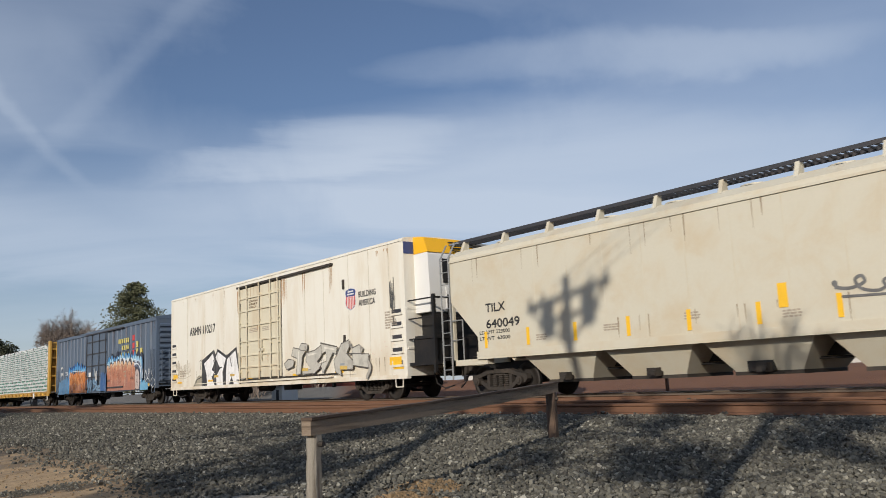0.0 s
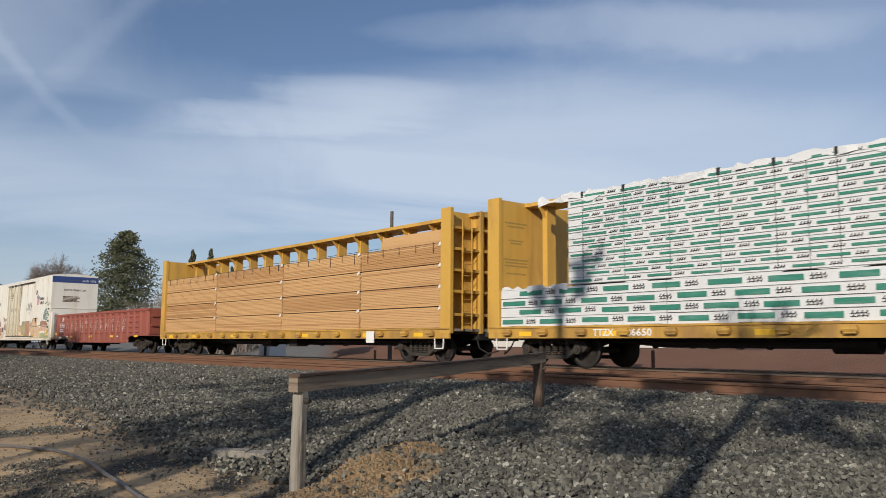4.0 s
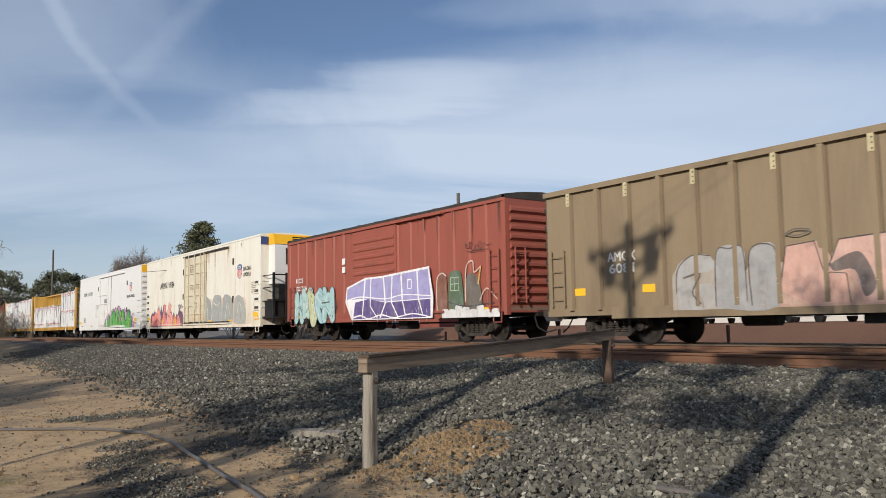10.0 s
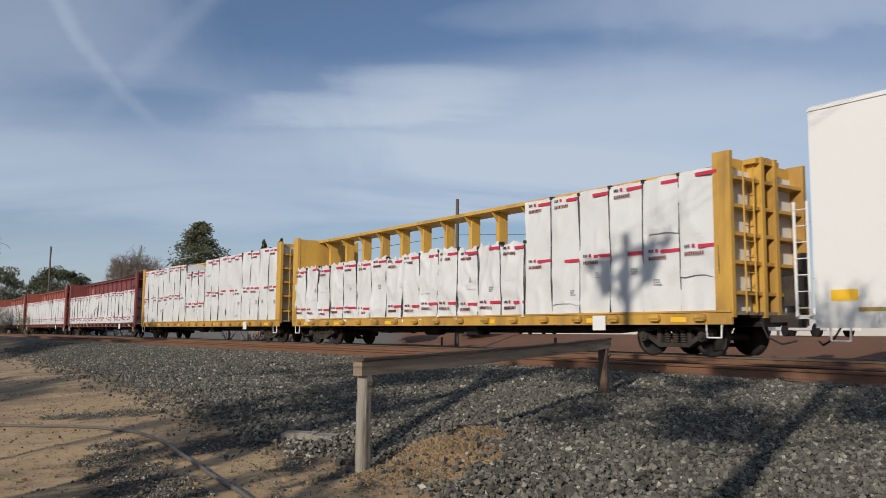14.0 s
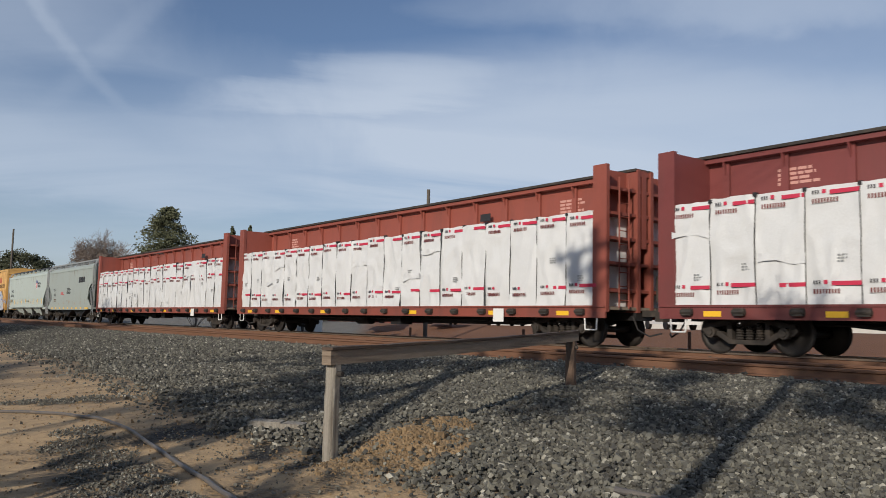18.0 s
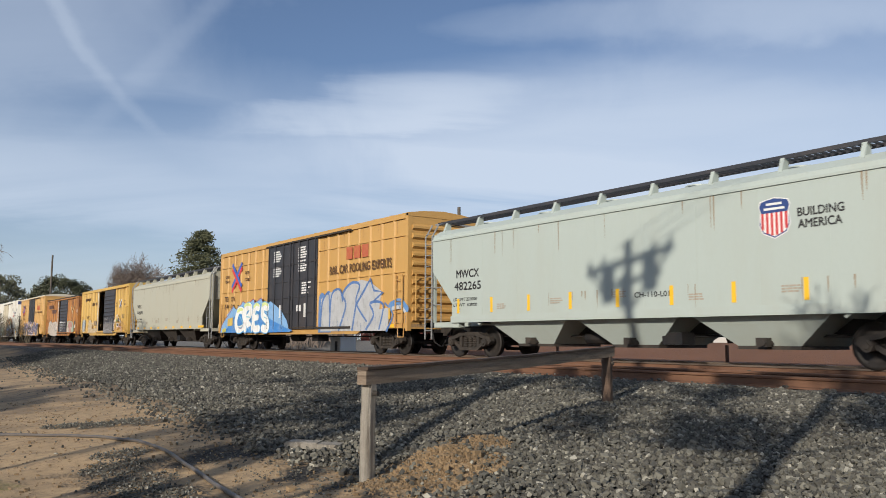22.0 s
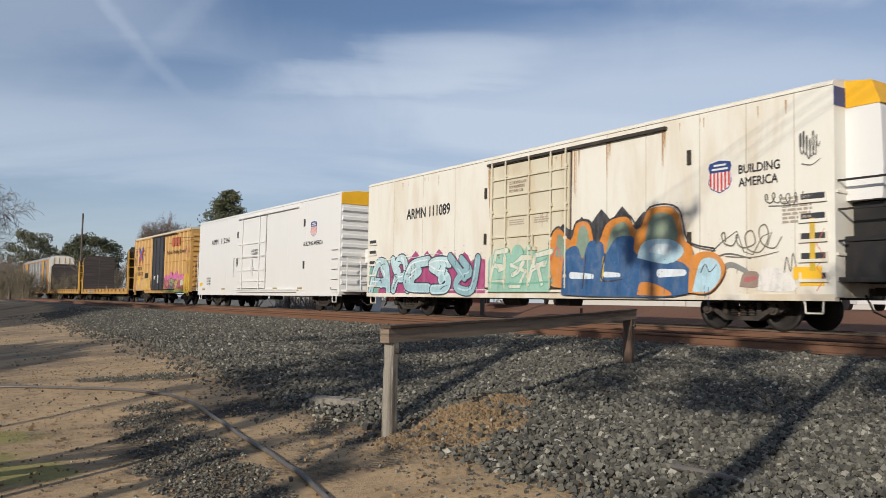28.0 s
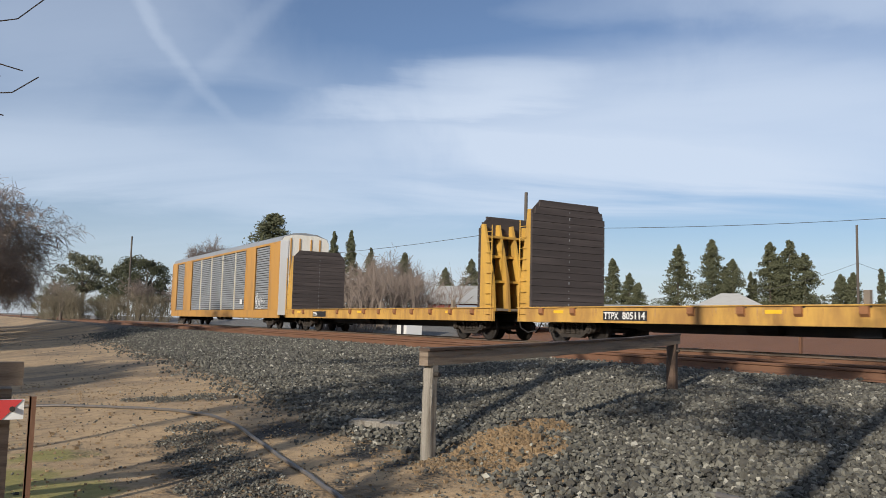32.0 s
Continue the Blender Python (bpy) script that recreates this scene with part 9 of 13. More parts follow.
reefer(214.13, 20.06, "ARMN 110184", "cream", 10, (
    Mural(1.1, 8.1, 0.80, 2.35, 71).cloud((0.10, 0.08, 0.14), 0.0, 1.0, 0.74, 0.0, 13, 0.3, 1.0).cloud((0.16, 0.07, 0.12), 0.02, 0.98, 0.62, 0.0, 10, 0.25, 1.0).mist((0.60, 0.16, 0.14), 0, 1, 0, 0.6, 60, 0.08)
    .fill((0.72, 0.22, 0.20), [(0.03, 0.02), (0.06, 0.50), (0.12, 0.46), (0.16, 0.64), (0.24, 0.52), (0.26, 0.02)], False).fill((0.76, 0.30, 0.26), [(0.24, 0.02), (0.22, 0.76), (0.30, 0.72), (0.33, 0.50), (0.38, 0.02)], False).fill((0.70, 0.22, 0.22), [(0.36, 0.02), (0.42, 0.62), (0.44, 0.92), (0.50, 0.88), (0.48, 0.50), (0.52, 0.02)], False).fill((0.78, 0.34, 0.30), [(0.50, 0.02), (0.54, 0.58), (0.59, 1.0), (0.66, 0.84), (0.62, 0.60), (0.70, 0.42), (0.70, 0.02)], False).fill((0.70, 0.24, 0.12), [(0.70, 0.02), (0.73, 0.40), (0.80, 0.38), (0.82, 0.02)], False).fill((0.74, 0.28, 0.24), [(0.82, 0.02), (0.82, 0.36), (0.88, 0.44), (0.94, 0.02)], False).fill((0.72, 0.36, 0.10), [(0.36, 0.14), (0.38, 0.34), (0.44, 0.28), (0.42, 0.12)]).fill((0.72, 0.36, 0.10), [(0.72, 0.04), (0.74, 0.28), (0.80, 0.24), (0.79, 0.04)])
    .line(DARK, 0.03, [(0.03, 0.02), (0.06, 0.50), (0.12, 0.46), (0.16, 0.64), (0.24, 0.52), (0.22, 0.76), (0.30, 0.72), (0.33, 0.50)], False).line(DARK, 0.03, [(0.36, 0.05), (0.42, 0.62), (0.44, 0.92), (0.50, 0.88), (0.48, 0.50), (0.54, 0.58), (0.59, 1.0), (0.66, 0.84), (0.62, 0.60), (0.70, 0.42)], False).line(DARK, 0.025, [(0.12, 0.05), (0.14, 0.36), (0.18, 0.2), (0.22, 0.4)], False).line(DARK, 0.025, [(0.28, 0.1), (0.27, 0.5), (0.33, 0.3), (0.34, 0.05)], False).line(DARK, 0.025, [(0.44, 0.1), (0.45, 0.6), (0.49, 0.3)], False).line(DARK, 0.025, [(0.56, 0.05), (0.58, 0.4), (0.54, 0.5), (0.64, 0.36), (0.66, 0.1)], False).line(DARK, 0.025, [(0.74, 0.05), (0.77, 0.35), (0.84, 0.32), (0.87, 0.1)], False).line((0.80, 0.52, 0.48), 0.03, [(0.08, 0.1), (0.10, 0.4)], False).line((0.82, 0.52, 0.48), 0.03, [(0.58, 0.6), (0.61, 0.9)], False).line((0.80, 0.50, 0.46), 0.03, [(0.25, 0.4), (0.26, 0.7)], False).drips((0.60, 0.18, 0.16), 12),
    Mural(11.6, 18.2, 0.78, 2.45, 72).cloud((0.66, 0.52, 0.42), -0.02, 1.0, 0.92, 0.0, 7, 0.1).fill((0.30, 0.32, 0.31), [(0.02, 0.05), (0.0, 0.55), (0.06, 0.92), (0.14, 0.94), (0.22, 0.7), (0.26, 0.05)]).fill((0.34, 0.36, 0.35), [(0.24, 0.3), (0.26, 0.9), (0.38, 1.0), (0.46, 0.86), (0.46, 0.05), (0.3, 0.05)]).fill((0.32, 0.34, 0.33), [(0.48, 0.05), (0.50, 0.88), (0.62, 0.96), (0.72, 0.7), (0.70, 0.05)]).fill((0.36, 0.37, 0.35), [(0.74, 0.05), (0.76, 0.8), (0.88, 0.9), (0.98, 0.6), (0.98, 0.05)]).line((0.66, 0.64, 0.58), 0.05, [(0.12, 0.1), (0.13, 0.5), (0.10, 0.75)]).line((0.70, 0.68, 0.62), 0.06, [(0.28, 0.75), (0.36, 0.66), (0.42, 0.74)]).line((0.68, 0.66, 0.60), 0.05, [(0.22, 0.05), (0.24, 0.5), (0.22, 0.75), (0.30, 0.95)]).line((0.66, 0.64, 0.58), 0.05, [(0.55, 0.2), (0.6, 0.7), (0.66, 0.3)]).line((0.66, 0.64, 0.58), 0.05, [(0.8, 0.2), (0.86, 0.7), (0.93, 0.3)]).mist((0.60, 0.36, 0.28), -0.02, 0.9, 0.05, 0.95, 70, 0.07).drips((0.36, 0.36, 0.34), 12),
    scrawl(7.0, 8.0, 1.9, 2.2, (0.06, 0.05, 0.08), 73, 0.05, 4)))
reefer(235.66, 20.10, "112291", "white", 11, (
    Mural(0, 1, 0, 1, 81).fill((0.47, 0.24, 0.45), [(12.64, 2.23), (13.03, 2.4), (13.3, 2.19), (13.53, 2.35), (13.84, 2.54), (14.05, 2.4), (14.35, 2.45), (14.45, 2.24), (14.69, 2.28), (14.85, 2.09), (15.46, 2.14), (15.67, 2.27), (15.89, 2.24), (16.04, 2.04), (16.25, 2.12), (16.38, 2), (16.56, 1.98), (17.24, 1.97), (17.34, 2.01), (17.52, 1.95), (17.55, 1.72), (17.75, 1.54), (17.94, 1.6), (18.12, 1.46), (18.03, 1.18), (18.28, 1.28), (18.45, 1.03), (18.64, 0.74), (12.6, 0.82)], False).fill((0.47, 0.24, 0.45), [(10.7, 0.84), (10.65, 1.5), (10.95, 1.62), (11.1, 2), (11.35, 1.75), (11.6, 2.25), (11.9, 2.05), (12.2, 2.35), (12.5, 2.2), (12.8, 2.3), (13.2, 2.25), (13.6, 2.3), (14.2, 2.2), (14.2, 0.84)], False).line((0.05, 0.03, 0.06), 0.05, [(12.64, 2.23), (13.03, 2.4), (13.3, 2.19), (13.53, 2.35), (13.84, 2.54), (14.05, 2.4), (14.35, 2.45), (14.45, 2.24), (14.69, 2.28), (14.85, 2.09), (15.46, 2.14), (15.67, 2.27), (15.89, 2.24), (16.04, 2.04), (16.25, 2.12), (16.38, 2), (16.56, 1.98), (17.24, 1.97), (17.34, 2.01), (17.52, 1.95), (17.55, 1.72), (17.75, 1.54), (17.94, 1.6), (18.12, 1.46), (18.03, 1.18), (18.28, 1.28), (18.45, 1.03), (18.64, 0.74)], False).line((0.05, 0.03, 0.06), 0.05, [(10.7, 0.84), (10.65, 1.5), (10.95, 1.62), (11.1, 2), (11.35, 1.75), (11.6, 2.25), (11.9, 2.05), (12.2, 2.35), (12.5, 2.2), (12.8, 2.3), (13.2, 2.25), (13.6, 2.3)], False)
    .fill((0.02, 0.08, 0.06), [(12.29, 2.26), (12.65, 2.23), (12.88, 1.94), (13.17, 1.93), (13.2, 0.84), (12.26, 0.85)], False).fill((0.045, 0.34, 0.05), [(12.16, 2.24), (12.52, 2.21), (12.75, 1.92), (13.04, 1.91), (13.07, 0.82), (12.13, 0.83)], False).line((0.05, 0.03, 0.06), 0.035, [(12.16, 2.24), (12.52, 2.21), (12.75, 1.92), (13.04, 1.91), (13.07, 0.82), (12.13, 0.83), (12.16, 2.24)], False)
    .fill((0.02, 0.08, 0.06), [(13.14, 0.84), (13.38, 1.92), (13.52, 2.39), (14.06, 2.07), (13.94, 1.74), (13.72, 1.59), (14.04, 1.43), (14.13, 0.83)], False).fill((0.045, 0.34, 0.05), [(13.01, 0.82), (13.25, 1.9), (13.39, 2.37), (13.93, 2.05), (13.81, 1.72), (13.59, 1.57), (13.91, 1.41), (14, 0.81)], False).line((0.05, 0.03, 0.06), 0.035, [(13.01, 0.82), (13.25, 1.9), (13.39, 2.37), (13.93, 2.05), (13.81, 1.72), (13.59, 1.57), (13.91, 1.41), (14, 0.81), (13.01, 0.82)], False)
    .fill((0.02, 0.08, 0.06), [(14.02, 0.83), (14.21, 1.65), (14.44, 2.2), (15, 2.02), (14.93, 1.62), (14.62, 1.52), (14.92, 1.32), (14.95, 0.81)], False).fill((0.045, 0.34, 0.05), [(13.89, 0.81), (14.08, 1.63), (14.31, 2.18), (14.87, 2), (14.8, 1.6), (14.49, 1.5), (14.79, 1.3), (14.82, 0.79)], False).line((0.05, 0.03, 0.06), 0.035, [(13.89, 0.81), (14.08, 1.63), (14.31, 2.18), (14.87, 2), (14.8, 1.6), (14.49, 1.5), (14.79, 1.3), (14.82, 0.79), (13.89, 0.81)], False)
    .fill((0.02, 0.08, 0.06), [(14.95, 0.81), (15.19, 1.46), (15, 2.11), (15.22, 2.2), (15.57, 2.15), (15.58, 1.8), (15.71, 1.44), (15.71, 0.8)], False).fill((0.045, 0.34, 0.05), [(14.82, 0.79), (15.06, 1.44), (14.87, 2.09), (15.09, 2.18), (15.44, 2.13), (15.45, 1.78), (15.58, 1.42), (15.58, 0.78)], False).line((0.05, 0.03, 0.06), 0.035, [(14.82, 0.79), (15.06, 1.44), (14.87, 2.09), (15.09, 2.18), (15.44, 2.13), (15.45, 1.78), (15.58, 1.42), (15.58, 0.78), (14.82, 0.79)], False)
    .fill((0.02, 0.08, 0.06), [(15.54, 0.81), (15.73, 1.23), (15.6, 1.94), (15.87, 2), (15.99, 1.57), (16.12, 1.35), (16.34, 1.28), (16.37, 0.8)], False).fill((0.045, 0.34, 0.05), [(15.41, 0.79), (15.6, 1.21), (15.47, 1.92), (15.74, 1.98), (15.86, 1.55), (15.99, 1.33), (16.21, 1.26), (16.24, 0.78)], False).line((0.05, 0.03, 0.06), 0.035, [(15.41, 0.79), (15.6, 1.21), (15.47, 1.92), (15.74, 1.98), (15.86, 1.55), (15.99, 1.33), (16.21, 1.26), (16.24, 0.78), (15.41, 0.79)], False)
    .fill((0.02, 0.08, 0.06), [(16.32, 0.8), (16.44, 1.55), (16.55, 1.96), (16.85, 1.8), (16.81, 0.79)], False).fill((0.045, 0.34, 0.05), [(16.19, 0.78), (16.31, 1.53), (16.42, 1.94), (16.72, 1.78), (16.68, 0.77)], False).line((0.05, 0.03, 0.06), 0.035, [(16.19, 0.78), (16.31, 1.53), (16.42, 1.94), (16.72, 1.78), (16.68, 0.77), (16.19, 0.78)], False)
    .fill((0.02, 0.08, 0.06), [(16.68, 0.79), (16.77, 1.98), (16.74, 2.15), (17.21, 2.13), (17.41, 1.96), (17.35, 1.51), (17.84, 1.68), (17.71, 1.43), (17.89, 1.29), (17.85, 0.78)], False).fill((0.045, 0.34, 0.05), [(16.55, 0.77), (16.64, 1.96), (16.61, 2.13), (17.08, 2.11), (17.28, 1.94), (17.22, 1.49), (17.71, 1.66), (17.58, 1.41), (17.76, 1.27), (17.72, 0.76)], False).line((0.05, 0.03, 0.06), 0.035, [(16.55, 0.77), (16.64, 1.96), (16.61, 2.13), (17.08, 2.11), (17.28, 1.94), (17.22, 1.49), (17.71, 1.66), (17.58, 1.41), (17.76, 1.27), (17.72, 0.76), (16.55, 0.77)], False)
    .fill((0.02, 0.08, 0.06), [(11.03, 0.86), (11.13, 1.52), (11.43, 1.92), (11.73, 1.62), (11.78, 0.86)], False).fill((0.045, 0.34, 0.05), [(10.9, 0.84), (11, 1.5), (11.3, 1.9), (11.6, 1.6), (11.65, 0.84)], False).line((0.05, 0.03, 0.06), 0.035, [(10.9, 0.84), (11, 1.5), (11.3, 1.9), (11.6, 1.6), (11.65, 0.84), (10.9, 0.84)], False)
    .fill((0.02, 0.08, 0.06), [(11.73, 0.86), (11.88, 1.92), (12.23, 2.12), (12.43, 1.72), (12.33, 1.32), (12.53, 0.86)], False).fill((0.045, 0.34, 0.05), [(11.6, 0.84), (11.75, 1.9), (12.1, 2.1), (12.3, 1.7), (12.2, 1.3), (12.4, 0.84)], False).line((0.05, 0.03, 0.06), 0.035, [(11.6, 0.84), (11.75, 1.9), (12.1, 2.1), (12.3, 1.7), (12.2, 1.3), (12.4, 0.84), (11.6, 0.84)], False)
    .fill((0.02, 0.08, 0.06), [(12.53, 0.86), (12.63, 2.02), (12.98, 2.12), (13.23, 1.62), (13.13, 0.86)], False).fill((0.045, 0.34, 0.05), [(12.4, 0.84), (12.5, 2), (12.85, 2.1), (13.1, 1.6), (13, 0.84)], False).line((0.05, 0.03, 0.06), 0.035, [(12.4, 0.84), (12.5, 2), (12.85, 2.1), (13.1, 1.6), (13, 0.84), (12.4, 0.84)], False)
    .fill((0.02, 0.08, 0.06), [(13.13, 0.86), (13.28, 1.72), (13.53, 2.17), (13.93, 1.92), (14.03, 0.86)], False).fill((0.045, 0.34, 0.05), [(13, 0.84), (13.15, 1.7), (13.4, 2.15), (13.8, 1.9), (13.9, 0.84)], False).line((0.05, 0.03, 0.06), 0.035, [(13, 0.84), (13.15, 1.7), (13.4, 2.15), (13.8, 1.9), (13.9, 0.84), (13, 0.84)], False).line((0.30, 0.46, 0.07), 0.1, [(13.39, 2.2), (13.77, 2.02), (13.6, 1.8)]).line((0.30, 0.46, 0.07), 0.08, [(13.18, 0.97), (13.31, 1.51), (13.64, 1.34)]).line((0.30, 0.46, 0.07), 0.1, [(14.35, 1.95), (14.71, 1.93), (14.55, 1.72)]).line((0.60, 0.30, 0.06), 0.07, [(14.22, 1.1), (14.39, 1.5), (14.59, 1.46)]).line((0.30, 0.46, 0.07), 0.09, [(15.05, 2.08), (15.25, 1.58), (15.17, 0.93)]).line((0.30, 0.46, 0.07), 0.09, [(15.55, 1.88), (15.67, 1.42), (15.6, 0.92)]).line((0.30, 0.46, 0.07), 0.07, [(16.35, 1.18), (16.61, 1.24), (16.55, 0.91)]).line((0.60, 0.30, 0.06), 0.06, [(16.96, 1.27), (17.07, 1.03), (17.2, 1.16)]).line((0.60, 0.30, 0.06), 0.08, [(16.86, 1.03), (17.03, 0.96), (17.19, 0.99)]).line((0.30, 0.46, 0.07), 0.09, [(16.97, 1.5), (17.21, 1.36), (17.58, 1.47)]).line((0.60, 0.30, 0.06), 0.05, [(12.73, 1.14), (12.9, 0.98), (12.66, 0.9)]).line((0.06, 0.12, 0.10), 0.16, [(16.65, 2.06), (16.99, 2.05), (17.19, 1.82)]).line((0.06, 0.12, 0.10), 0.12, [(17.59, 1.6), (17.7, 1.34), (17.69, 0.82)]).line((0.02, 0.08, 0.06), 0.08, [(13.59, 1.5), (14.02, 1.52)]).line((0.02, 0.08, 0.06), 0.08, [(15.82, 1.76), (15.9, 1.41), (16.17, 1.33)]).line((0.15, 0.50, 0.14), 0.1, [(16.72, 1.72), (16.68, 0.9)]).line((0.15, 0.50, 0.14), 0.1, [(12.4, 2.02), (12.55, 0.9)]).line((0.47, 0.24, 0.45), 0.1, [(15, 1.59), (15.06, 1.37), (14.96, 1.23)]).line((0.30, 0.46, 0.07), 0.10, [(11.15, 1), (11.25, 1.5)]).line((0.30, 0.46, 0.07), 0.10, [(12, 1), (11.95, 1.8)]).line((0.30, 0.46, 0.07), 0.10, [(12.7, 1), (12.75, 1.9)]).line((0.30, 0.46, 0.07), 0.10, [(13.4, 1), (13.45, 1.8)]).mist((0.30, 0.46, 0.10), 10.9, 18, 0.85, 1.9, 60, 0.08)
    .line((0.06, 0.06, 0.06), 0.022, [(18.13, 1.88), (18.38, 1.89)]).line((0.06, 0.06, 0.06), 0.022, [(18.26, 2.02), (18.25, 1.86)]).line((0.06, 0.06, 0.06), 0.022, [(17.94, 1.84), (17.97, 1.7), (18.03, 1.83), (18.09, 1.71), (18.15, 1.82), (18.2, 1.7), (18.26, 1.83), (18.32, 1.71), (18.38, 1.83), (18.45, 1.7), (18.52, 1.82), (18.59, 1.7)]).line((0.06, 0.06, 0.06), 0.022, [(18.12, 1.63), (18.18, 1.68), (18.22, 1.6), (18.29, 1.67), (18.34, 1.59), (18.41, 1.65)]).line((0.06, 0.06, 0.06), 0.022, [(18.61, 0.96), (18.77, 0.74), (18.83, 0.94), (18.98, 0.77)]),
    lambda c, Y: (plate(c, Y(18.44), Y(19.08), 1.24, 1.49, "reflect"), plate(c, Y(18.46), Y(19.09), 1.07, 1.17, "faded_ochre", "notice")),
    Mural(0, 1, 0, 1, 83, -1.668).fill((0.47, 0.24, 0.45), [(9.7, 0.9), (9.9, 1.25), (10.05, 1.2), (10.1, 1.55), (10.4, 1.45), (10.6, 1.8), (10.9, 1.6), (11.2, 1.95), (11.45, 1.8), (11.48, 0.9)], False).line((0.05, 0.03, 0.06), 0.045, [(9.7, 0.9), (9.9, 1.25), (10.05, 1.2), (10.1, 1.55), (10.4, 1.45), (10.6, 1.8), (10.9, 1.6), (11.2, 1.95), (11.45, 1.8)], False).fill((0.045, 0.34, 0.05), [(10.2, 0.9), (10.3, 1.35), (10.55, 1.6), (10.75, 1.3), (10.8, 0.9)], False).fill((0.045, 0.34, 0.05), [(10.85, 0.9), (10.95, 1.5), (11.3, 1.75), (11.46, 1.5), (11.46, 0.9)], False).line((0.30, 0.46, 0.07), 0.08, [(10.45, 1.0), (10.5, 1.4)]).line((0.30, 0.46, 0.07), 0.08, [(11.1, 1.0), (11.2, 1.5)]).line((0.02, 0.08, 0.06), 0.05, [(10.2, 0.95), (10.3, 1.35), (10.55, 1.6), (10.75, 1.3), (10.82, 0.9), (10.95, 1.5), (11.3, 1.75)], False),
    scrawl(10.2, 10.9, 1.95, 2.15, (0.04, 0.04, 0.04), 82, 0.04, 4)))
centerbeam(257.72, 22.85, "yellow", "yellow centre-beam flat car with torn white-wrapped wallboard", board_load(4.35, (0.18, 1.85), torn=(0.4, 16.0, 3.25)), 12)
centerbeam(282.00, 22.88, "yellow", "yellow centre-beam flat car stacked with white-wrapped wallboard", board_load(4.50, (0.18, 1.92), gap=(9.6, 12.6, 3.95)), 13)
for k, (y, n, hgt) in enumerate(((306.49, 22.83, 3.42), (331.01, 22.60, 3.52), (355.20, 22.66, 3.50))):
    centerbeam(y, n, "oxide" if k else "maroon", "oxide red centre-beam flat car stacked with white-wrapped wallboard", board_load(hgt, (0.18, 2.0) if k < 2 else (0.18, 0.85)), 14 + k, True)
hopper(379.26, 13.57, "sage", "grey covered hopper for cement with galvanised roof walk", "cement", 17, 2, 3.95,
       (("POTX", 1.75, 2.42, 0.9, 0.2), ("4460", 1.85, 2.02, 0.8, 0.2)),
       (lambda c, Y: block_mark(c, Y, 9.75, 2.95, 1.75, 0.42, "ink", 4, lean=0.05, fill=0.92),
        lambda c, Y: bars(c, Y(4.3), 2.05, 1.1, 0.28, 3, "red", seed=3), lambda c, Y: bars(c, Y(6.2), 2.1, 1.3, 0.5, 5, "ink", seed=4)))
hopper(393.82, 16.95, "mint", "pale grey-green covered hopper with a shield on its side", "upright", 18, 3, 3.92,
       (("MWCX", 1.4, 2.55, 1.2, 0.26), ("482265", 1.3, 2.15, 1.4, 0.26), ("CH-110-L01", 9.0, 1.62, 1.1, 0.13)),
       (lambda c, Y: crest(c, Y(12.6), 2.75, 0.72, 0.86), lambda c, Y: (word(c, "BUILDING", Y(13.5), 3.15, 1.0, 0.18, "ink"), word(c, "AMERICA", Y(13.5), 2.9, 0.95, 0.18, "ink"))))
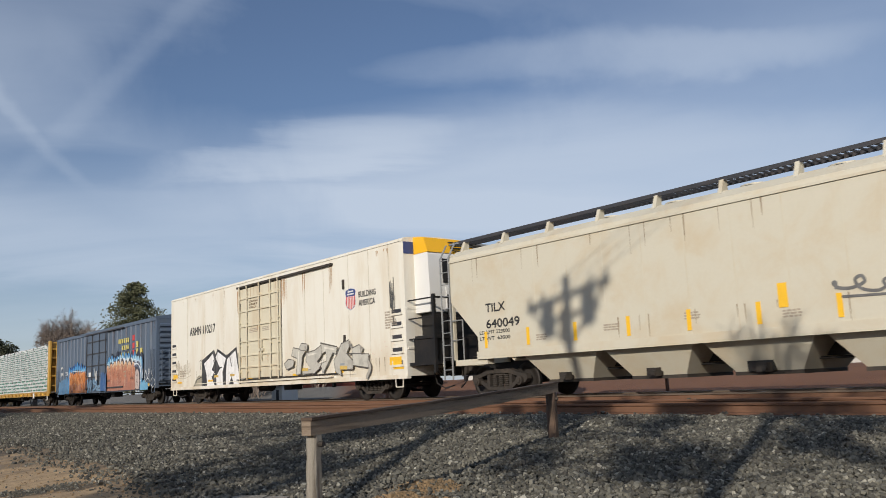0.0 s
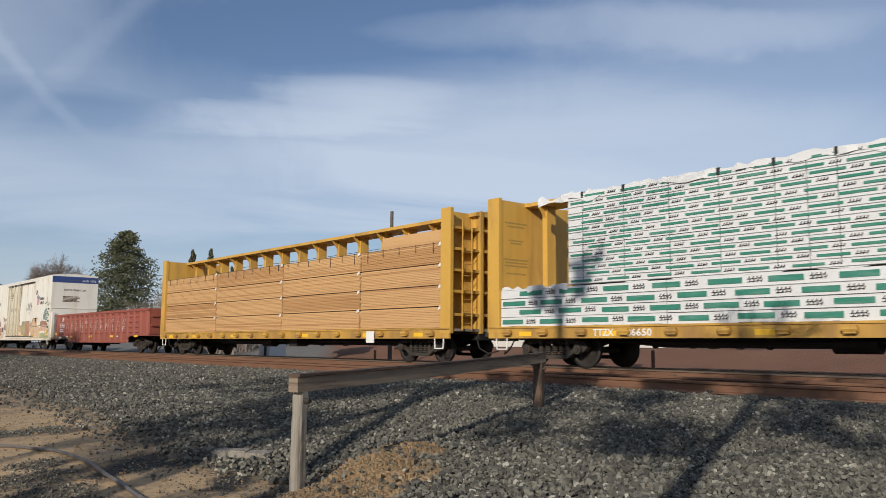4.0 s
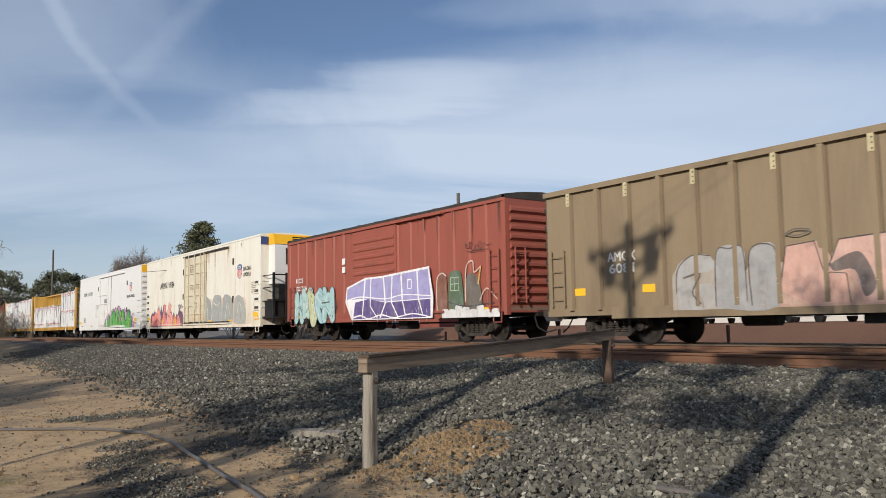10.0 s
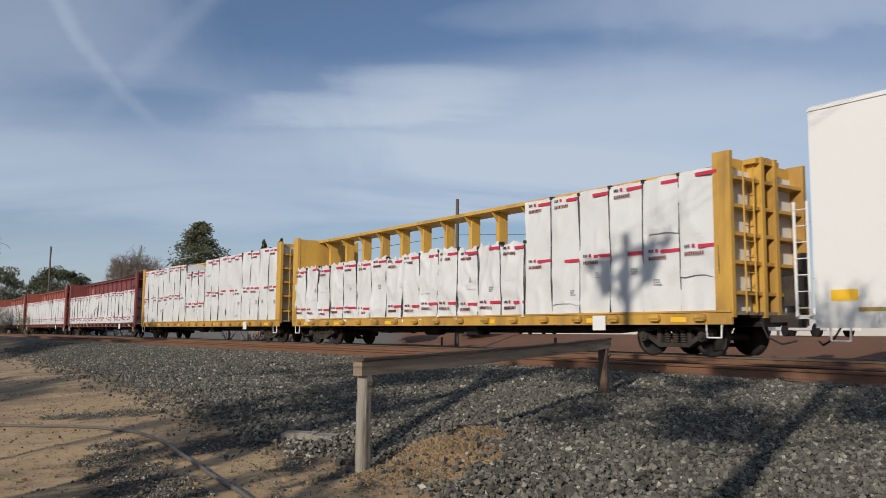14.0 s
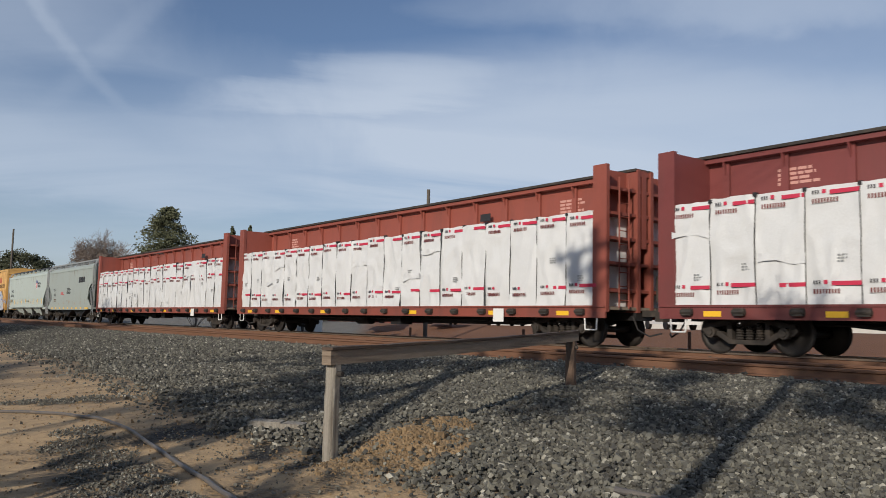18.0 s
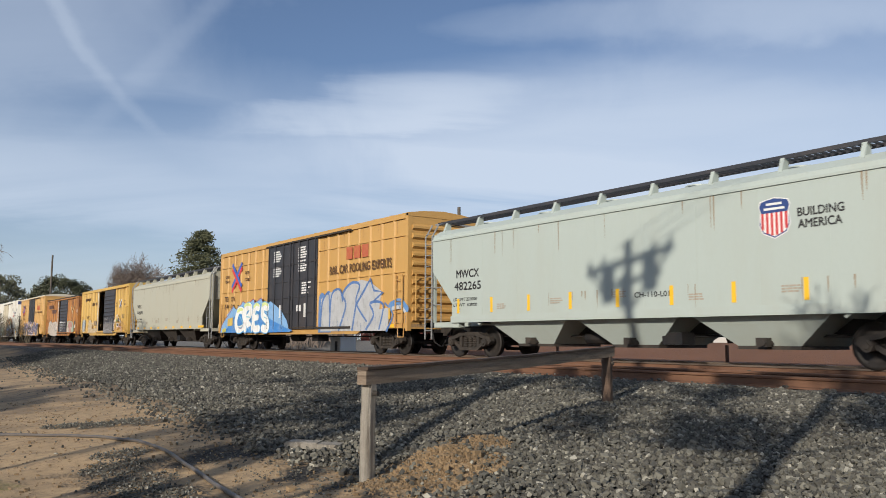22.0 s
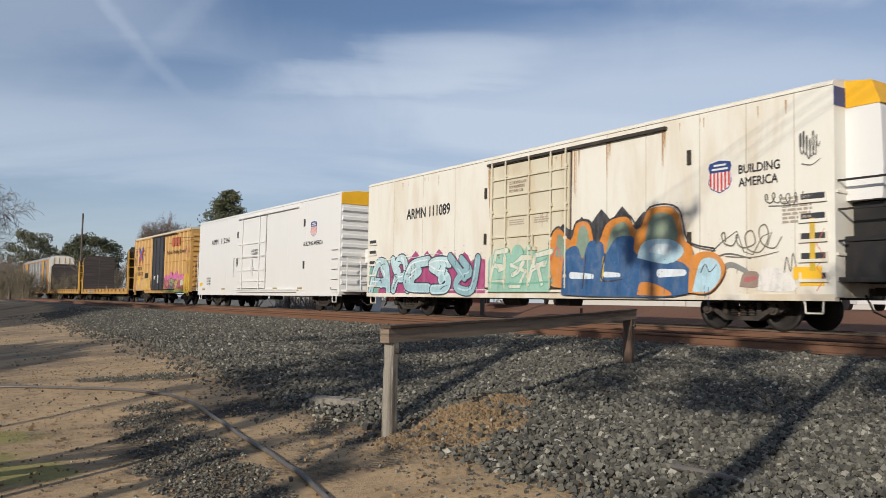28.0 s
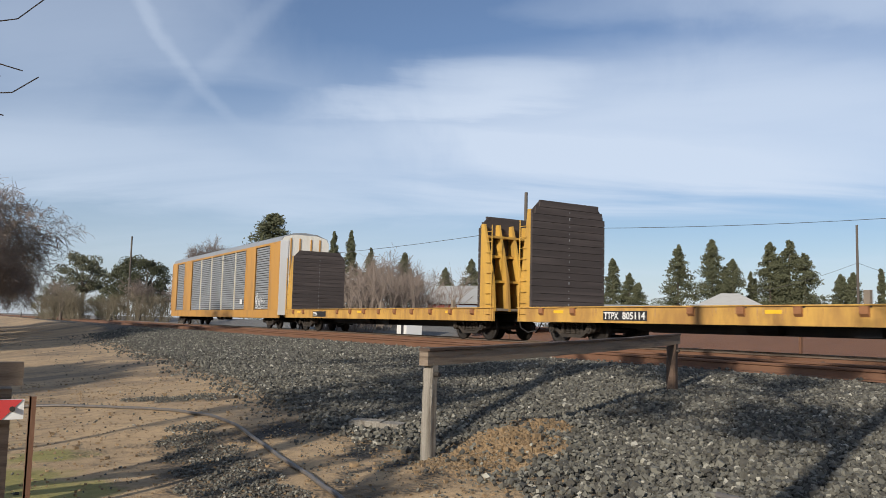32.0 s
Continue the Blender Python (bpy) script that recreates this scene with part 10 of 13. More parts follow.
boxcar(412.33, 18.92, 5.17, "amber", [(6.6, 9.25, "charcoal", "plug"), (9.3, 11.75, "charcoal", "plug")], "amber high-cube boxcar with black double doors and blue graffiti", "grid", 19, rows=(1.68, 2.99, 4.32), white_roof=False, sprays=(
    Mural(0, 1, 0, 1, 91, -1.645).fill((0.20, 0.40, 0.68), [(0.5, 0.86), (0.63, 1.2), (1.25, 1.6), (1.45, 1.79), (2.3, 2.23), (2.57, 2.08), (2.87, 2), (3.27, 2.25), (3.59, 2.41), (3.91, 2.33), (4.44, 2.32), (4.96, 2.49), (5.13, 2.31), (5.65, 2.41), (5.92, 2.51), (6.07, 2.34), (6.77, 2.2), (7.05, 2.32), (8.2, 1.9), (8.9, 1.4), (9.3, 0.86)], False).fill((0.05, 0.22, 0.56), [(0.82, 0.86), (1.52, 1.1), (2.55, 1.72), (4.35, 1.89), (6.01, 1.85), (7.03, 1.49), (8.6, 1.1), (9, 0.86)]).line((0.26, 0.09, 0.16), 0.06, [(0.5, 0.89), (0.74, 1.27), (1.3, 1.63), (1.64, 1.8), (2.3, 2.2)]).line((0.26, 0.09, 0.16), 0.06, [(3.3, 2.24), (3.59, 2.42), (3.92, 2.33)]).line((0.26, 0.09, 0.16), 0.06, [(4.48, 2.33), (4.96, 2.49), (5.11, 2.33)]).line((0.26, 0.09, 0.16), 0.06, [(5.31, 2.33), (5.92, 2.52), (6.07, 2.35)]).mist((0.36, 0.60, 0.78), 1.0, 8.5, 0.9, 1.9, 60, 0.09)
    .line((0.10, 0.34, 0.60), 0.46, [(3.61, 1.95), (3.08, 1.97), (2.73, 1.46), (2.91, 1.04), (3.48, 1.04), (3.9, 1.28), (3.65, 1.9)], True, 0.95).line((0.10, 0.34, 0.60), 0.5, [(3.99, 1.04), (3.97, 1.98), (4.55, 2.14), (4.68, 1.81), (4.18, 1.47), (4.8, 1.04)], True, 0.95).line((0.10, 0.34, 0.60), 0.46, [(5.66, 2.06), (5.22, 2.06), (5.02, 1.5), (5.17, 1.05), (5.71, 1.04)], True, 0.95).line((0.10, 0.34, 0.60), 0.4, [(5.06, 1.54), (5.57, 1.6)], True, 0.95).line((0.10, 0.34, 0.60), 0.5, [(6.73, 2.04), (6.25, 2.08), (6.19, 1.68), (6.73, 1.39), (6.73, 1.04), (6.21, 1.04)], True, 0.95).line((0.80, 0.81, 0.78), 0.36, [(3.61, 1.95), (3.08, 1.97), (2.73, 1.46), (2.91, 1.04), (3.48, 1.04), (3.9, 1.28), (3.65, 1.9)], True, 0.95).line((0.80, 0.81, 0.78), 0.4, [(3.99, 1.04), (3.97, 1.98), (4.55, 2.14), (4.68, 1.81), (4.18, 1.47), (4.8, 1.04)], True, 0.95).line((0.80, 0.81, 0.78), 0.36, [(5.66, 2.06), (5.22, 2.06), (5.02, 1.5), (5.17, 1.05), (5.71, 1.04)], True, 0.95).line((0.80, 0.81, 0.78), 0.3, [(5.06, 1.54), (5.57, 1.6)], True, 0.95).line((0.80, 0.81, 0.78), 0.4, [(6.73, 2.04), (6.25, 2.08), (6.19, 1.68), (6.73, 1.39), (6.73, 1.04), (6.21, 1.04)], True, 0.95).line((0.64, 0.73, 0.30), 0.18, [(3.86, 2.2), (4.21, 2.27), (4.62, 2.2)]).line((0.64, 0.73, 0.30), 0.18, [(5.1, 2.13), (5.4, 2.24), (5.69, 2.15)]).line((0.64, 0.73, 0.30), 0.18, [(6.13, 2.18), (6.47, 2.23), (6.74, 2.14)]).line((0.64, 0.73, 0.30), 0.18, [(2.95, 1.95), (3.33, 2.03), (3.57, 2.01)]).line((0.16, 0.48, 0.62), 0.06, [(3.23, 1.69), (3.7, 1.32), (3.53, 1.12), (3.16, 1.1)]).line((0.16, 0.48, 0.62), 0.06, [(4.11, 1.64), (4.63, 1.61)]).line((0.16, 0.48, 0.62), 0.06, [(5.31, 1.83), (5.54, 1.69)]).line((0.16, 0.48, 0.62), 0.06, [(6.38, 1.58), (6.67, 1.51)]).line((0.30, 0.14, 0.26), 0.035, [(3.08, 1.1), (3.53, 1.07), (3.82, 1.38)]).fill((0.08, 0.28, 0.58), [(4.44, 1.11), (4.75, 1.19), (4.87, 0.86), (4.5, 0.86)], False).fill((0.60, 0.42, 0.08), [(1.56, 1.58), (2.3, 1.65), (2.28, 1.23), (1.56, 1.19)], False).fill((0.55, 0.50, 0.10), [(0.85, 1.04), (1.31, 1.09), (1.32, 0.91), (0.86, 0.87)]),
    Mural(12.0, 18.9, 0.82, 2.95, 92, -1.558).cloud((0.10, 0.20, 0.42), -0.01, 0.16, 0.84, 0.0, 2, 0.1).fill((0.42, 0.43, 0.44), [(0.02, 0.02), (0.02, 0.66), (0.14, 0.78), (0.24, 0.82), (0.30, 0.72), (0.38, 0.90), (0.52, 0.96), (0.62, 0.90), (0.74, 0.72), (0.72, 0.4), (0.84, 0.42), (0.80, 0.02)], False)
    .line((0.07, 0.16, 0.38), 0.13, [(0.02, 0.1), (0.04, 0.60), (0.12, 0.76), (0.14, 0.4)]).line((0.07, 0.16, 0.38), 0.12, [(0.14, 0.1), (0.16, 0.72), (0.26, 0.82), (0.30, 0.6)]).line((0.07, 0.16, 0.38), 0.13, [(0.26, 0.05), (0.34, 0.5), (0.30, 0.72), (0.40, 0.92), (0.50, 0.86), (0.46, 0.55), (0.58, 0.2)]).line((0.07, 0.16, 0.38), 0.13, [(0.42, 0.05), (0.46, 0.5), (0.56, 0.78), (0.62, 0.96), (0.66, 0.74), (0.76, 0.70), (0.64, 0.52)], False).line((0.07, 0.16, 0.38), 0.12, [(0.58, 0.05), (0.66, 0.3), (0.62, 0.52), (0.76, 0.48), (0.72, 0.05)]).line((0.07, 0.16, 0.38), 0.11, [(0.80, 0.02), (0.86, 0.3), (0.78, 0.5)]).line((0.10, 0.24, 0.50), 0.34, [(0.84, 0.44), (0.93, 0.50), (1.0, 0.38)]).line((0.46, 0.48, 0.50), 0.16, [(0.86, 0.40), (0.94, 0.42), (0.98, 0.34)]).line((0.10, 0.16, 0.30), 0.03, [(0.88, 0.4), (0.91, 0.47), (0.94, 0.38), (0.97, 0.44)]).fill((0.62, 0.38, 0.04), [(0.815, 0.22), (0.815, 0.42), (0.835, 0.42), (0.835, 0.22)], False).mist((0.50, 0.51, 0.52), 0.04, 0.76, 0.05, 0.7, 60, 0.08).drips((0.10, 0.18, 0.36), 12, 0.3),
    lambda c, Y: cross_mark(c, Y, 1.80, 3.16, 1.24, 1.12, ["red", "mid_blue"]),
    lambda c, Y: word(c, "RAIL CAR POOLING EXPERTS", Y(12.9), 3.22, 4.9, 0.34, "brown_ink", x=-1.557),
    lambda c, Y: block_mark(c, Y, 14.3, 3.75, 1.9, 0.5, "faded_red", 3),
    lambda c, Y: [word(c, w, Y(d), z, n, hh, "brown_ink") for w, d, z, n, hh in (("TB", 0.76, 2.52, 0.50, 0.24), ("OX", 1.68, 2.50, 0.52, 0.24), ("64", 0.80, 2.10, 0.48, 0.26), ("04", 1.68, 2.08, 0.48, 0.26), ("56", 2.62, 2.02, 0.50, 0.26), ("next", 0.80, 3.74, 0.50, 0.17), ("load", 0.80, 3.50, 0.50, 0.20), ("any", 3.56, 3.76, 0.52, 0.22), ("road", 3.52, 3.48, 0.62, 0.22))],
    lambda c, Y: [bars(c, Y(a), z, 0.9, 0.55, 5, "chalk", seed=int(a * 10), x=-1.597) for a, z in ((7.2, 4.1), (7.2, 3.4), (9.9, 4.1), (9.9, 3.5), (10.3, 2.5))]))
hopper(432.93, 15.90, "putty", "putty grey covered hopper with yellow reflectors", "plain", 20, 3, 3.98,
       (("WFRX", 1.2, 2.62, 0.95, 0.24), ("446691", 1.2, 2.2, 1.35, 0.24)))
boxcar(450.01, 15.84, 4.60, "lemon", [(8.5, 11.85, "charcoal", "pressed")], "faded yellow boxcar with a black door standing half open", "ribs", 21, 6, openings=((6.2, 8.5),), sprays=(
    lambda c, Y: [block_mark(c, Y, a, z, w, 0.24, "brown_ink", n, lean=0.06, fill=0.5) for a, z, w, n in ((1.5, 3.70, 2.0, 4), (4.1, 3.25, 1.9, 3))],
    lambda c, Y: (word(c, "RBOX", Y(2.3), 2.2, 0.95, 0.22, "brown_ink"), word(c, "268", Y(2.9), 1.9, 0.62, 0.22, "brown_ink")),
    lambda c, Y: cross_mark(c, Y, 13.15, 2.9, 0.55, 0.48, ["navy", "chalk"]),
    lambda c, Y: (word(c, "next", Y(12.0), 3.15, 0.45, 0.13, "brown_ink", slant=0.2), word(c, "load", Y(12.0), 2.95, 0.45, 0.15, "brown_ink", slant=0.2), word(c, "any", Y(14.4), 3.22, 0.4, 0.13, "brown_ink", slant=0.2), word(c, "road", Y(14.35), 3.02, 0.5, 0.15, "brown_ink", slant=0.2)),
    Mural(0.5, 6.0, 0.92, 2.15, 101).fill((0.46, 0.46, 0.40), [(0.02, 0.85), (0.04, 0.3), (0.12, 0.05), (0.20, 0.3), (0.24, 0.85), (0.12, 1.0)]).fill((0.54, 0.42, 0.24), [(0.44, 0.05), (0.46, 0.75), (0.56, 0.95), (0.68, 0.7), (0.72, 0.3), (0.9, 0.4), (0.98, 0.05)]).mist((0.36, 0.46, 0.56), 0.0, 0.24, 0.1, 0.9, 120, 0.22).line((0.34, 0.46, 0.60), 0.14, [(0.03, 0.85), (0.06, 0.4), (0.12, 0.75), (0.16, 0.3), (0.20, 0.8)]).line((0.58, 0.58, 0.56), 0.10, [(0.05, 0.2), (0.12, 0.45), (0.22, 0.15)]).line((0.62, 0.52, 0.44), 0.07, [(0.46, 0.05), (0.50, 0.7), (0.58, 0.85), (0.64, 0.4), (0.54, 0.3), (0.68, 0.05)]).line((0.62, 0.52, 0.44), 0.07, [(0.70, 0.1), (0.74, 0.7), (0.84, 0.6), (0.80, 0.2), (0.95, 0.1)]).mist((0.60, 0.48, 0.34), 0.3, 1.0, 0.0, 0.7, 120, 0.18).fill((0.28, 0.19, 0.10), [(0.86, 0.55), (0.86, 0.85), (1.0, 0.85), (1.0, 0.55)], False).drips((0.50, 0.36, 0.20), 20, 0.7),
    Mural(8.7, 15.0, 0.92, 2.35, 102, -1.634).cloud((0.16, 0.155, 0.15), 0.0, 0.46, 0.62, 0.0, 5, 0.1).line((0.32, 0.31, 0.31), 0.045, [(0.02, 0.15), (0.04, 0.75), (0.10, 0.80), (0.08, 0.45), (0.14, 0.70), (0.20, 0.85), (0.24, 0.5), (0.17, 0.4), (0.26, 0.2)]).line((0.31, 0.30, 0.30), 0.045, [(0.28, 0.2), (0.32, 0.8), (0.38, 0.85), (0.37, 0.5), (0.43, 0.75), (0.46, 0.2)]).line((0.36, 0.34, 0.34), 0.05, [(0.02, 0.1), (0.2, 0.2), (0.45, 0.08)]).mist((0.30, 0.28, 0.28), 0.0, 0.48, 0.0, 0.6, 120, 0.16).mist((0.62, 0.46, 0.38), 0.52, 0.95, 0.0, 0.9, 160, 0.24).line((0.66, 0.56, 0.48), 0.12, [(0.53, 0.2), (0.56, 0.7), (0.60, 0.5), (0.64, 0.85), (0.70, 0.95), (0.78, 0.7), (0.86, 0.6)]).line((0.60, 0.36, 0.32), 0.10, [(0.66, 0.2), (0.74, 0.35), (0.88, 0.3), (0.86, 0.1)]).fill((0.12, 0.34, 0.10), [(0.66, 0.62), (0.66, 0.74), (0.70, 0.74), (0.70, 0.62)], False).fill((0.05, 0.05, 0.05), [(0.72, 0.62), (0.72, 0.80), (0.78, 0.80), (0.78, 0.62)], False).fill((0.70, 0.68, 0.64), [(0.68, 0.34), (0.68, 0.52), (0.77, 0.52), (0.77, 0.34)], False).fill((0.06, 0.06, 0.06), [(0.69, 0.37), (0.69, 0.49), (0.76, 0.49), (0.76, 0.37)], False).drips((0.56, 0.40, 0.28), 24, 0.7),
    lambda c, Y: part("inner_panel", Geo().box(-1.10, -1.04, Y(8.45), Y(7.75), 1.10, 2.30), "beige", c, "pale panel inside the doorway"),
    lambda c, Y: rust_runs(c, [(Y(13.2), 1.75, 0.7, 26, 4.2), (Y(3.0), 1.6, 0.6, 22, 5.0)], "rust_run", x=-1.558, seed=91),
    scrawl(13.9, 15.0, 2.1, 2.4, (0.20, 0.14, 0.06), 103, 0.03, 5)))
boxcar(467.15, 15.50, 4.46, "rusty", [(7.3, 10.7, "charcoal", "pressed")], "rust-stained orange boxcar with a dark door standing ajar", "ribs", 22, 6, openings=((6.1, 7.3),), sprays=(
    Mural(0, 1, 0, 1, 111).fill((0.47, 0.41, 0.35), [(1.25, 1.1), (1.35, 1.63), (1.76, 2.19), (2.58, 2.2), (3.57, 2.07), (4.69, 2.16), (5.89, 2.02), (5.9, 1.18), (5.77, 0.77), (2.81, 0.77)]).line((0.12, 0.10, 0.09), 0.06, [(1.46, 1.3), (1.79, 1.55), (2.3, 1.06), (1.58, 0.92)]).line((0.66, 0.60, 0.54), 0.07, [(1.79, 1.75), (1.97, 1.88), (2.17, 1.61), (2.21, 1.5)]).line((0.55, 0.46, 0.40), 0.1, [(2.12, 1.58), (2.35, 1.76), (2.43, 1.54), (2.5, 1.31)]).line((0.12, 0.10, 0.09), 0.06, [(2.45, 1.8), (2.85, 1.93), (3.22, 1.83), (2.64, 1.44)]).line((0.66, 0.60, 0.54), 0.07, [(2.77, 1.86), (3.01, 1.9), (3.07, 1.82), (3.34, 1.63)]).line((0.55, 0.46, 0.40), 0.1, [(3.09, 1.8), (3.34, 2), (3.57, 1.77), (3.52, 1.58)]).line((0.12, 0.10, 0.09), 0.06, [(3.4, 1.77), (3.67, 2.03), (3.86, 1.84), (3.71, 1.43)]).line((0.66, 0.60, 0.54), 0.07, [(3.71, 1.78), (3.93, 1.96), (4.03, 1.67), (3.97, 1.68)]).line((0.55, 0.46, 0.40), 0.1, [(4.02, 1.27), (4.35, 1.35), (4.47, 1.16), (4.29, 0.91)]).line((0.12, 0.10, 0.09), 0.06, [(4.31, 1.59), (4.55, 1.9), (4.86, 1.57), (4.43, 1.35)]).line((0.66, 0.60, 0.54), 0.07, [(4.6, 1.92), (4.94, 2.17), (4.88, 1.69), (5.15, 1.58)]).line((0.55, 0.46, 0.40), 0.1, [(4.9, 1.52), (5.25, 1.55), (5.41, 1.58), (5.38, 1.32)]).line((0.12, 0.10, 0.09), 0.06, [(5.19, 1.22), (5.43, 1.32), (5.87, 1.17), (5.52, 0.94)]).line((0.66, 0.60, 0.54), 0.07, [(5.47, 1.34), (5.79, 1.66), (5.87, 1.17), (5.61, 1.05)])
    .line((0.08, 0.10, 0.09), 0.10, [(1.75, 2.38), (2.18, 1.98)], False).line((0.08, 0.10, 0.09), 0.10, [(2.58, 2.36), (3.28, 1.94)], False).mist((0.62, 0.56, 0.50), 1.0, 5.8, 0.95, 1.9, 60, 0.12),
    Mural(0, 1, 0, 1, 112, -1.632).line((0.68, 0.66, 0.64), 0.055, [(7.56, 1.5), (7.48, 2.04), (8.02, 2.11), (8.18, 1.48)], False).line((0.68, 0.66, 0.64), 0.055, [(8.33, 1.48), (8.18, 2.11), (8.63, 2.05), (8.63, 1.47)], False).line((0.68, 0.66, 0.64), 0.055, [(8.7, 1.47), (8.77, 2.05), (9.06, 1.46), (9.21, 2.06)], False).line((0.68, 0.66, 0.64), 0.055, [(9.28, 1.45), (9.49, 2.05), (9.77, 1.48), (10.25, 2.01), (10.04, 1.43)], False).line((0.68, 0.66, 0.64), 0.055, [(7.72, 1.41), (8.33, 1.23), (8.92, 1.34)], False).line((0.68, 0.66, 0.64), 0.055, [(7.56, 2.04), (10.31, 2.03)], False).mist((0.36, 0.34, 0.33), 7.5, 10.5, 1.1, 1.8, 60, 0.10),
    Mural(0, 1, 0, 1, 113).fill((0.33, 0.36, 0.24), [(10.64, 1.15), (10.71, 1.98), (11.35, 2.13), (12.33, 2.12), (13.14, 2.01), (13.58, 1.78), (13.62, 1.05)]).fill((0.40, 0.20, 0.17), [(11.22, 1.43), (11.35, 1.95), (12.09, 2.06), (13.02, 1.87), (13.13, 1.52), (12.32, 1.4)]).fill((0.50, 0.42, 0.36), [(10.71, 1.54), (11.6, 1.51), (11.62, 1.09), (10.7, 1.09)], False).fill((0.42, 0.22, 0.18), [(11.78, 1.56), (12.56, 1.5), (12.81, 1.05), (11.84, 1.07)], False).line((0.62, 0.58, 0.52), 0.05, [(10.77, 1.67), (11.6, 1.86), (11.9, 1.56)]).line((0.16, 0.12, 0.10), 0.04, [(10.71, 1.56), (11.66, 1.53), (11.78, 1.09)]).line((0.60, 0.56, 0.50), 0.05, [(12.44, 1.47), (12.85, 1.46), (12.84, 1.07)]).line((0.24, 0.40, 0.36), 0.10, [(13.19, 1.58), (13.46, 1.23), (13.12, 1.06)])
    .line((0.52, 0.38, 0.18), 0.16, [(12.17, 3.47), (12.58, 3.22), (12.9, 2.94)]).line((0.52, 0.38, 0.18), 0.16, [(13.63, 3.41), (13.27, 3.16), (12.95, 2.94)]).line((0.46, 0.40, 0.30), 0.12, [(12.88, 2.98), (12.92, 2.58), (12.82, 2.27)]).fill((0.05, 0.045, 0.045), [(13.96, 2.1), (14.44, 2.09), (14.43, 1.77), (13.96, 1.77)], False).fill((0.62, 0.58, 0.52), [(13.96, 1.75), (14.43, 1.75), (14.4, 1.44), (13.97, 1.43)], False).line((0.70, 0.67, 0.62), 0.045, [(14.76, 2.89), (14.77, 3.16), (15.02, 3.07), (14.86, 2.89), (15.11, 3.03), (15.26, 2.85)]).line((0.70, 0.67, 0.62), 0.04, [(14.81, 2.66), (14.96, 2.88), (15.06, 2.61), (15.18, 2.83), (15.35, 2.58)]),
    lambda c, Y: [block_mark(c, Y, a, z, w, 0.36, "dark_run", n, lean=0.06) for a, z, w, n in ((1.2, 3.5, 2.2, 4), (2.9, 3.0, 2.4, 3))]))
boxcar(484.05, 16.10, 5.17, "amber", [(6.4, 9.9, "charcoal", "plug")], "amber high-cube boxcar with a black door and dark graffiti", "grid", 23, rows=(1.68, 2.99, 4.32), white_roof=True, sprays=(
    lambda c, Y: cross_mark(c, Y, 1.9, 3.40, 1.05, 0.85, ["red", "mid_blue"]),
    lambda c, Y: (word(c, "next", Y(0.95), 3.85, 0.6, 0.16, "brown_ink", slant=0.2), word(c, "load", Y(0.95), 3.6, 0.6, 0.18, "brown_ink", slant=0.2), word(c, "any", Y(3.45), 3.85, 0.55, 0.16, "brown_ink", slant=0.2), word(c, "road", Y(3.4), 3.6, 0.6, 0.18, "brown_ink", slant=0.2)),
    lambda c, Y: (word(c, "FBOX", Y(1.7), 3.0, 1.3, 0.25, "brown_ink"), word(c, "505508", Y(1.7), 2.6, 1.9, 0.25, "brown_ink")),
    Mural(3.6, 13.4, 0.82, 2.35, 121, -1.65).cloud((0.56, 0.36, 0.12), 0.0, 1.0, 0.90, 0.0, 10, 0.1).mist((0.46, 0.34, 0.40), 0.0, 1.0, 0.0, 1.0, 90, 0.12).glyphs((7, 3, 0, 4, 8, 9, 2), [(0.06, 0.06, 0.09), (0.10, 0.08, 0.14)], (0.70, 0.62, 0.66), 0.02, 0.98, 0.04, 0.94, 0.34, 0.04, False, 0.2, 1.15, (0.30, 0.26, 0.40)).line((0.72, 0.66, 0.68), 0.04, [(0.0, 0.05), (0.3, 0.1), (0.6, 0.04), (1.0, 0.08)]).drips((0.10, 0.08, 0.12), 14),
    scrawl(1.5, 3.3, 1.3, 2.1, (0.10, 0.07, 0.04), 122, 0.06, 5),
    lambda c, Y: block_mark(c, Y, 11.4, 3.6, 1.9, 0.5, "faded_red", 3),
    lambda c, Y: word(c, "Rail car Pooling Experts", Y(10.3), 3.2, 4.2, 0.28, "brown_ink")))
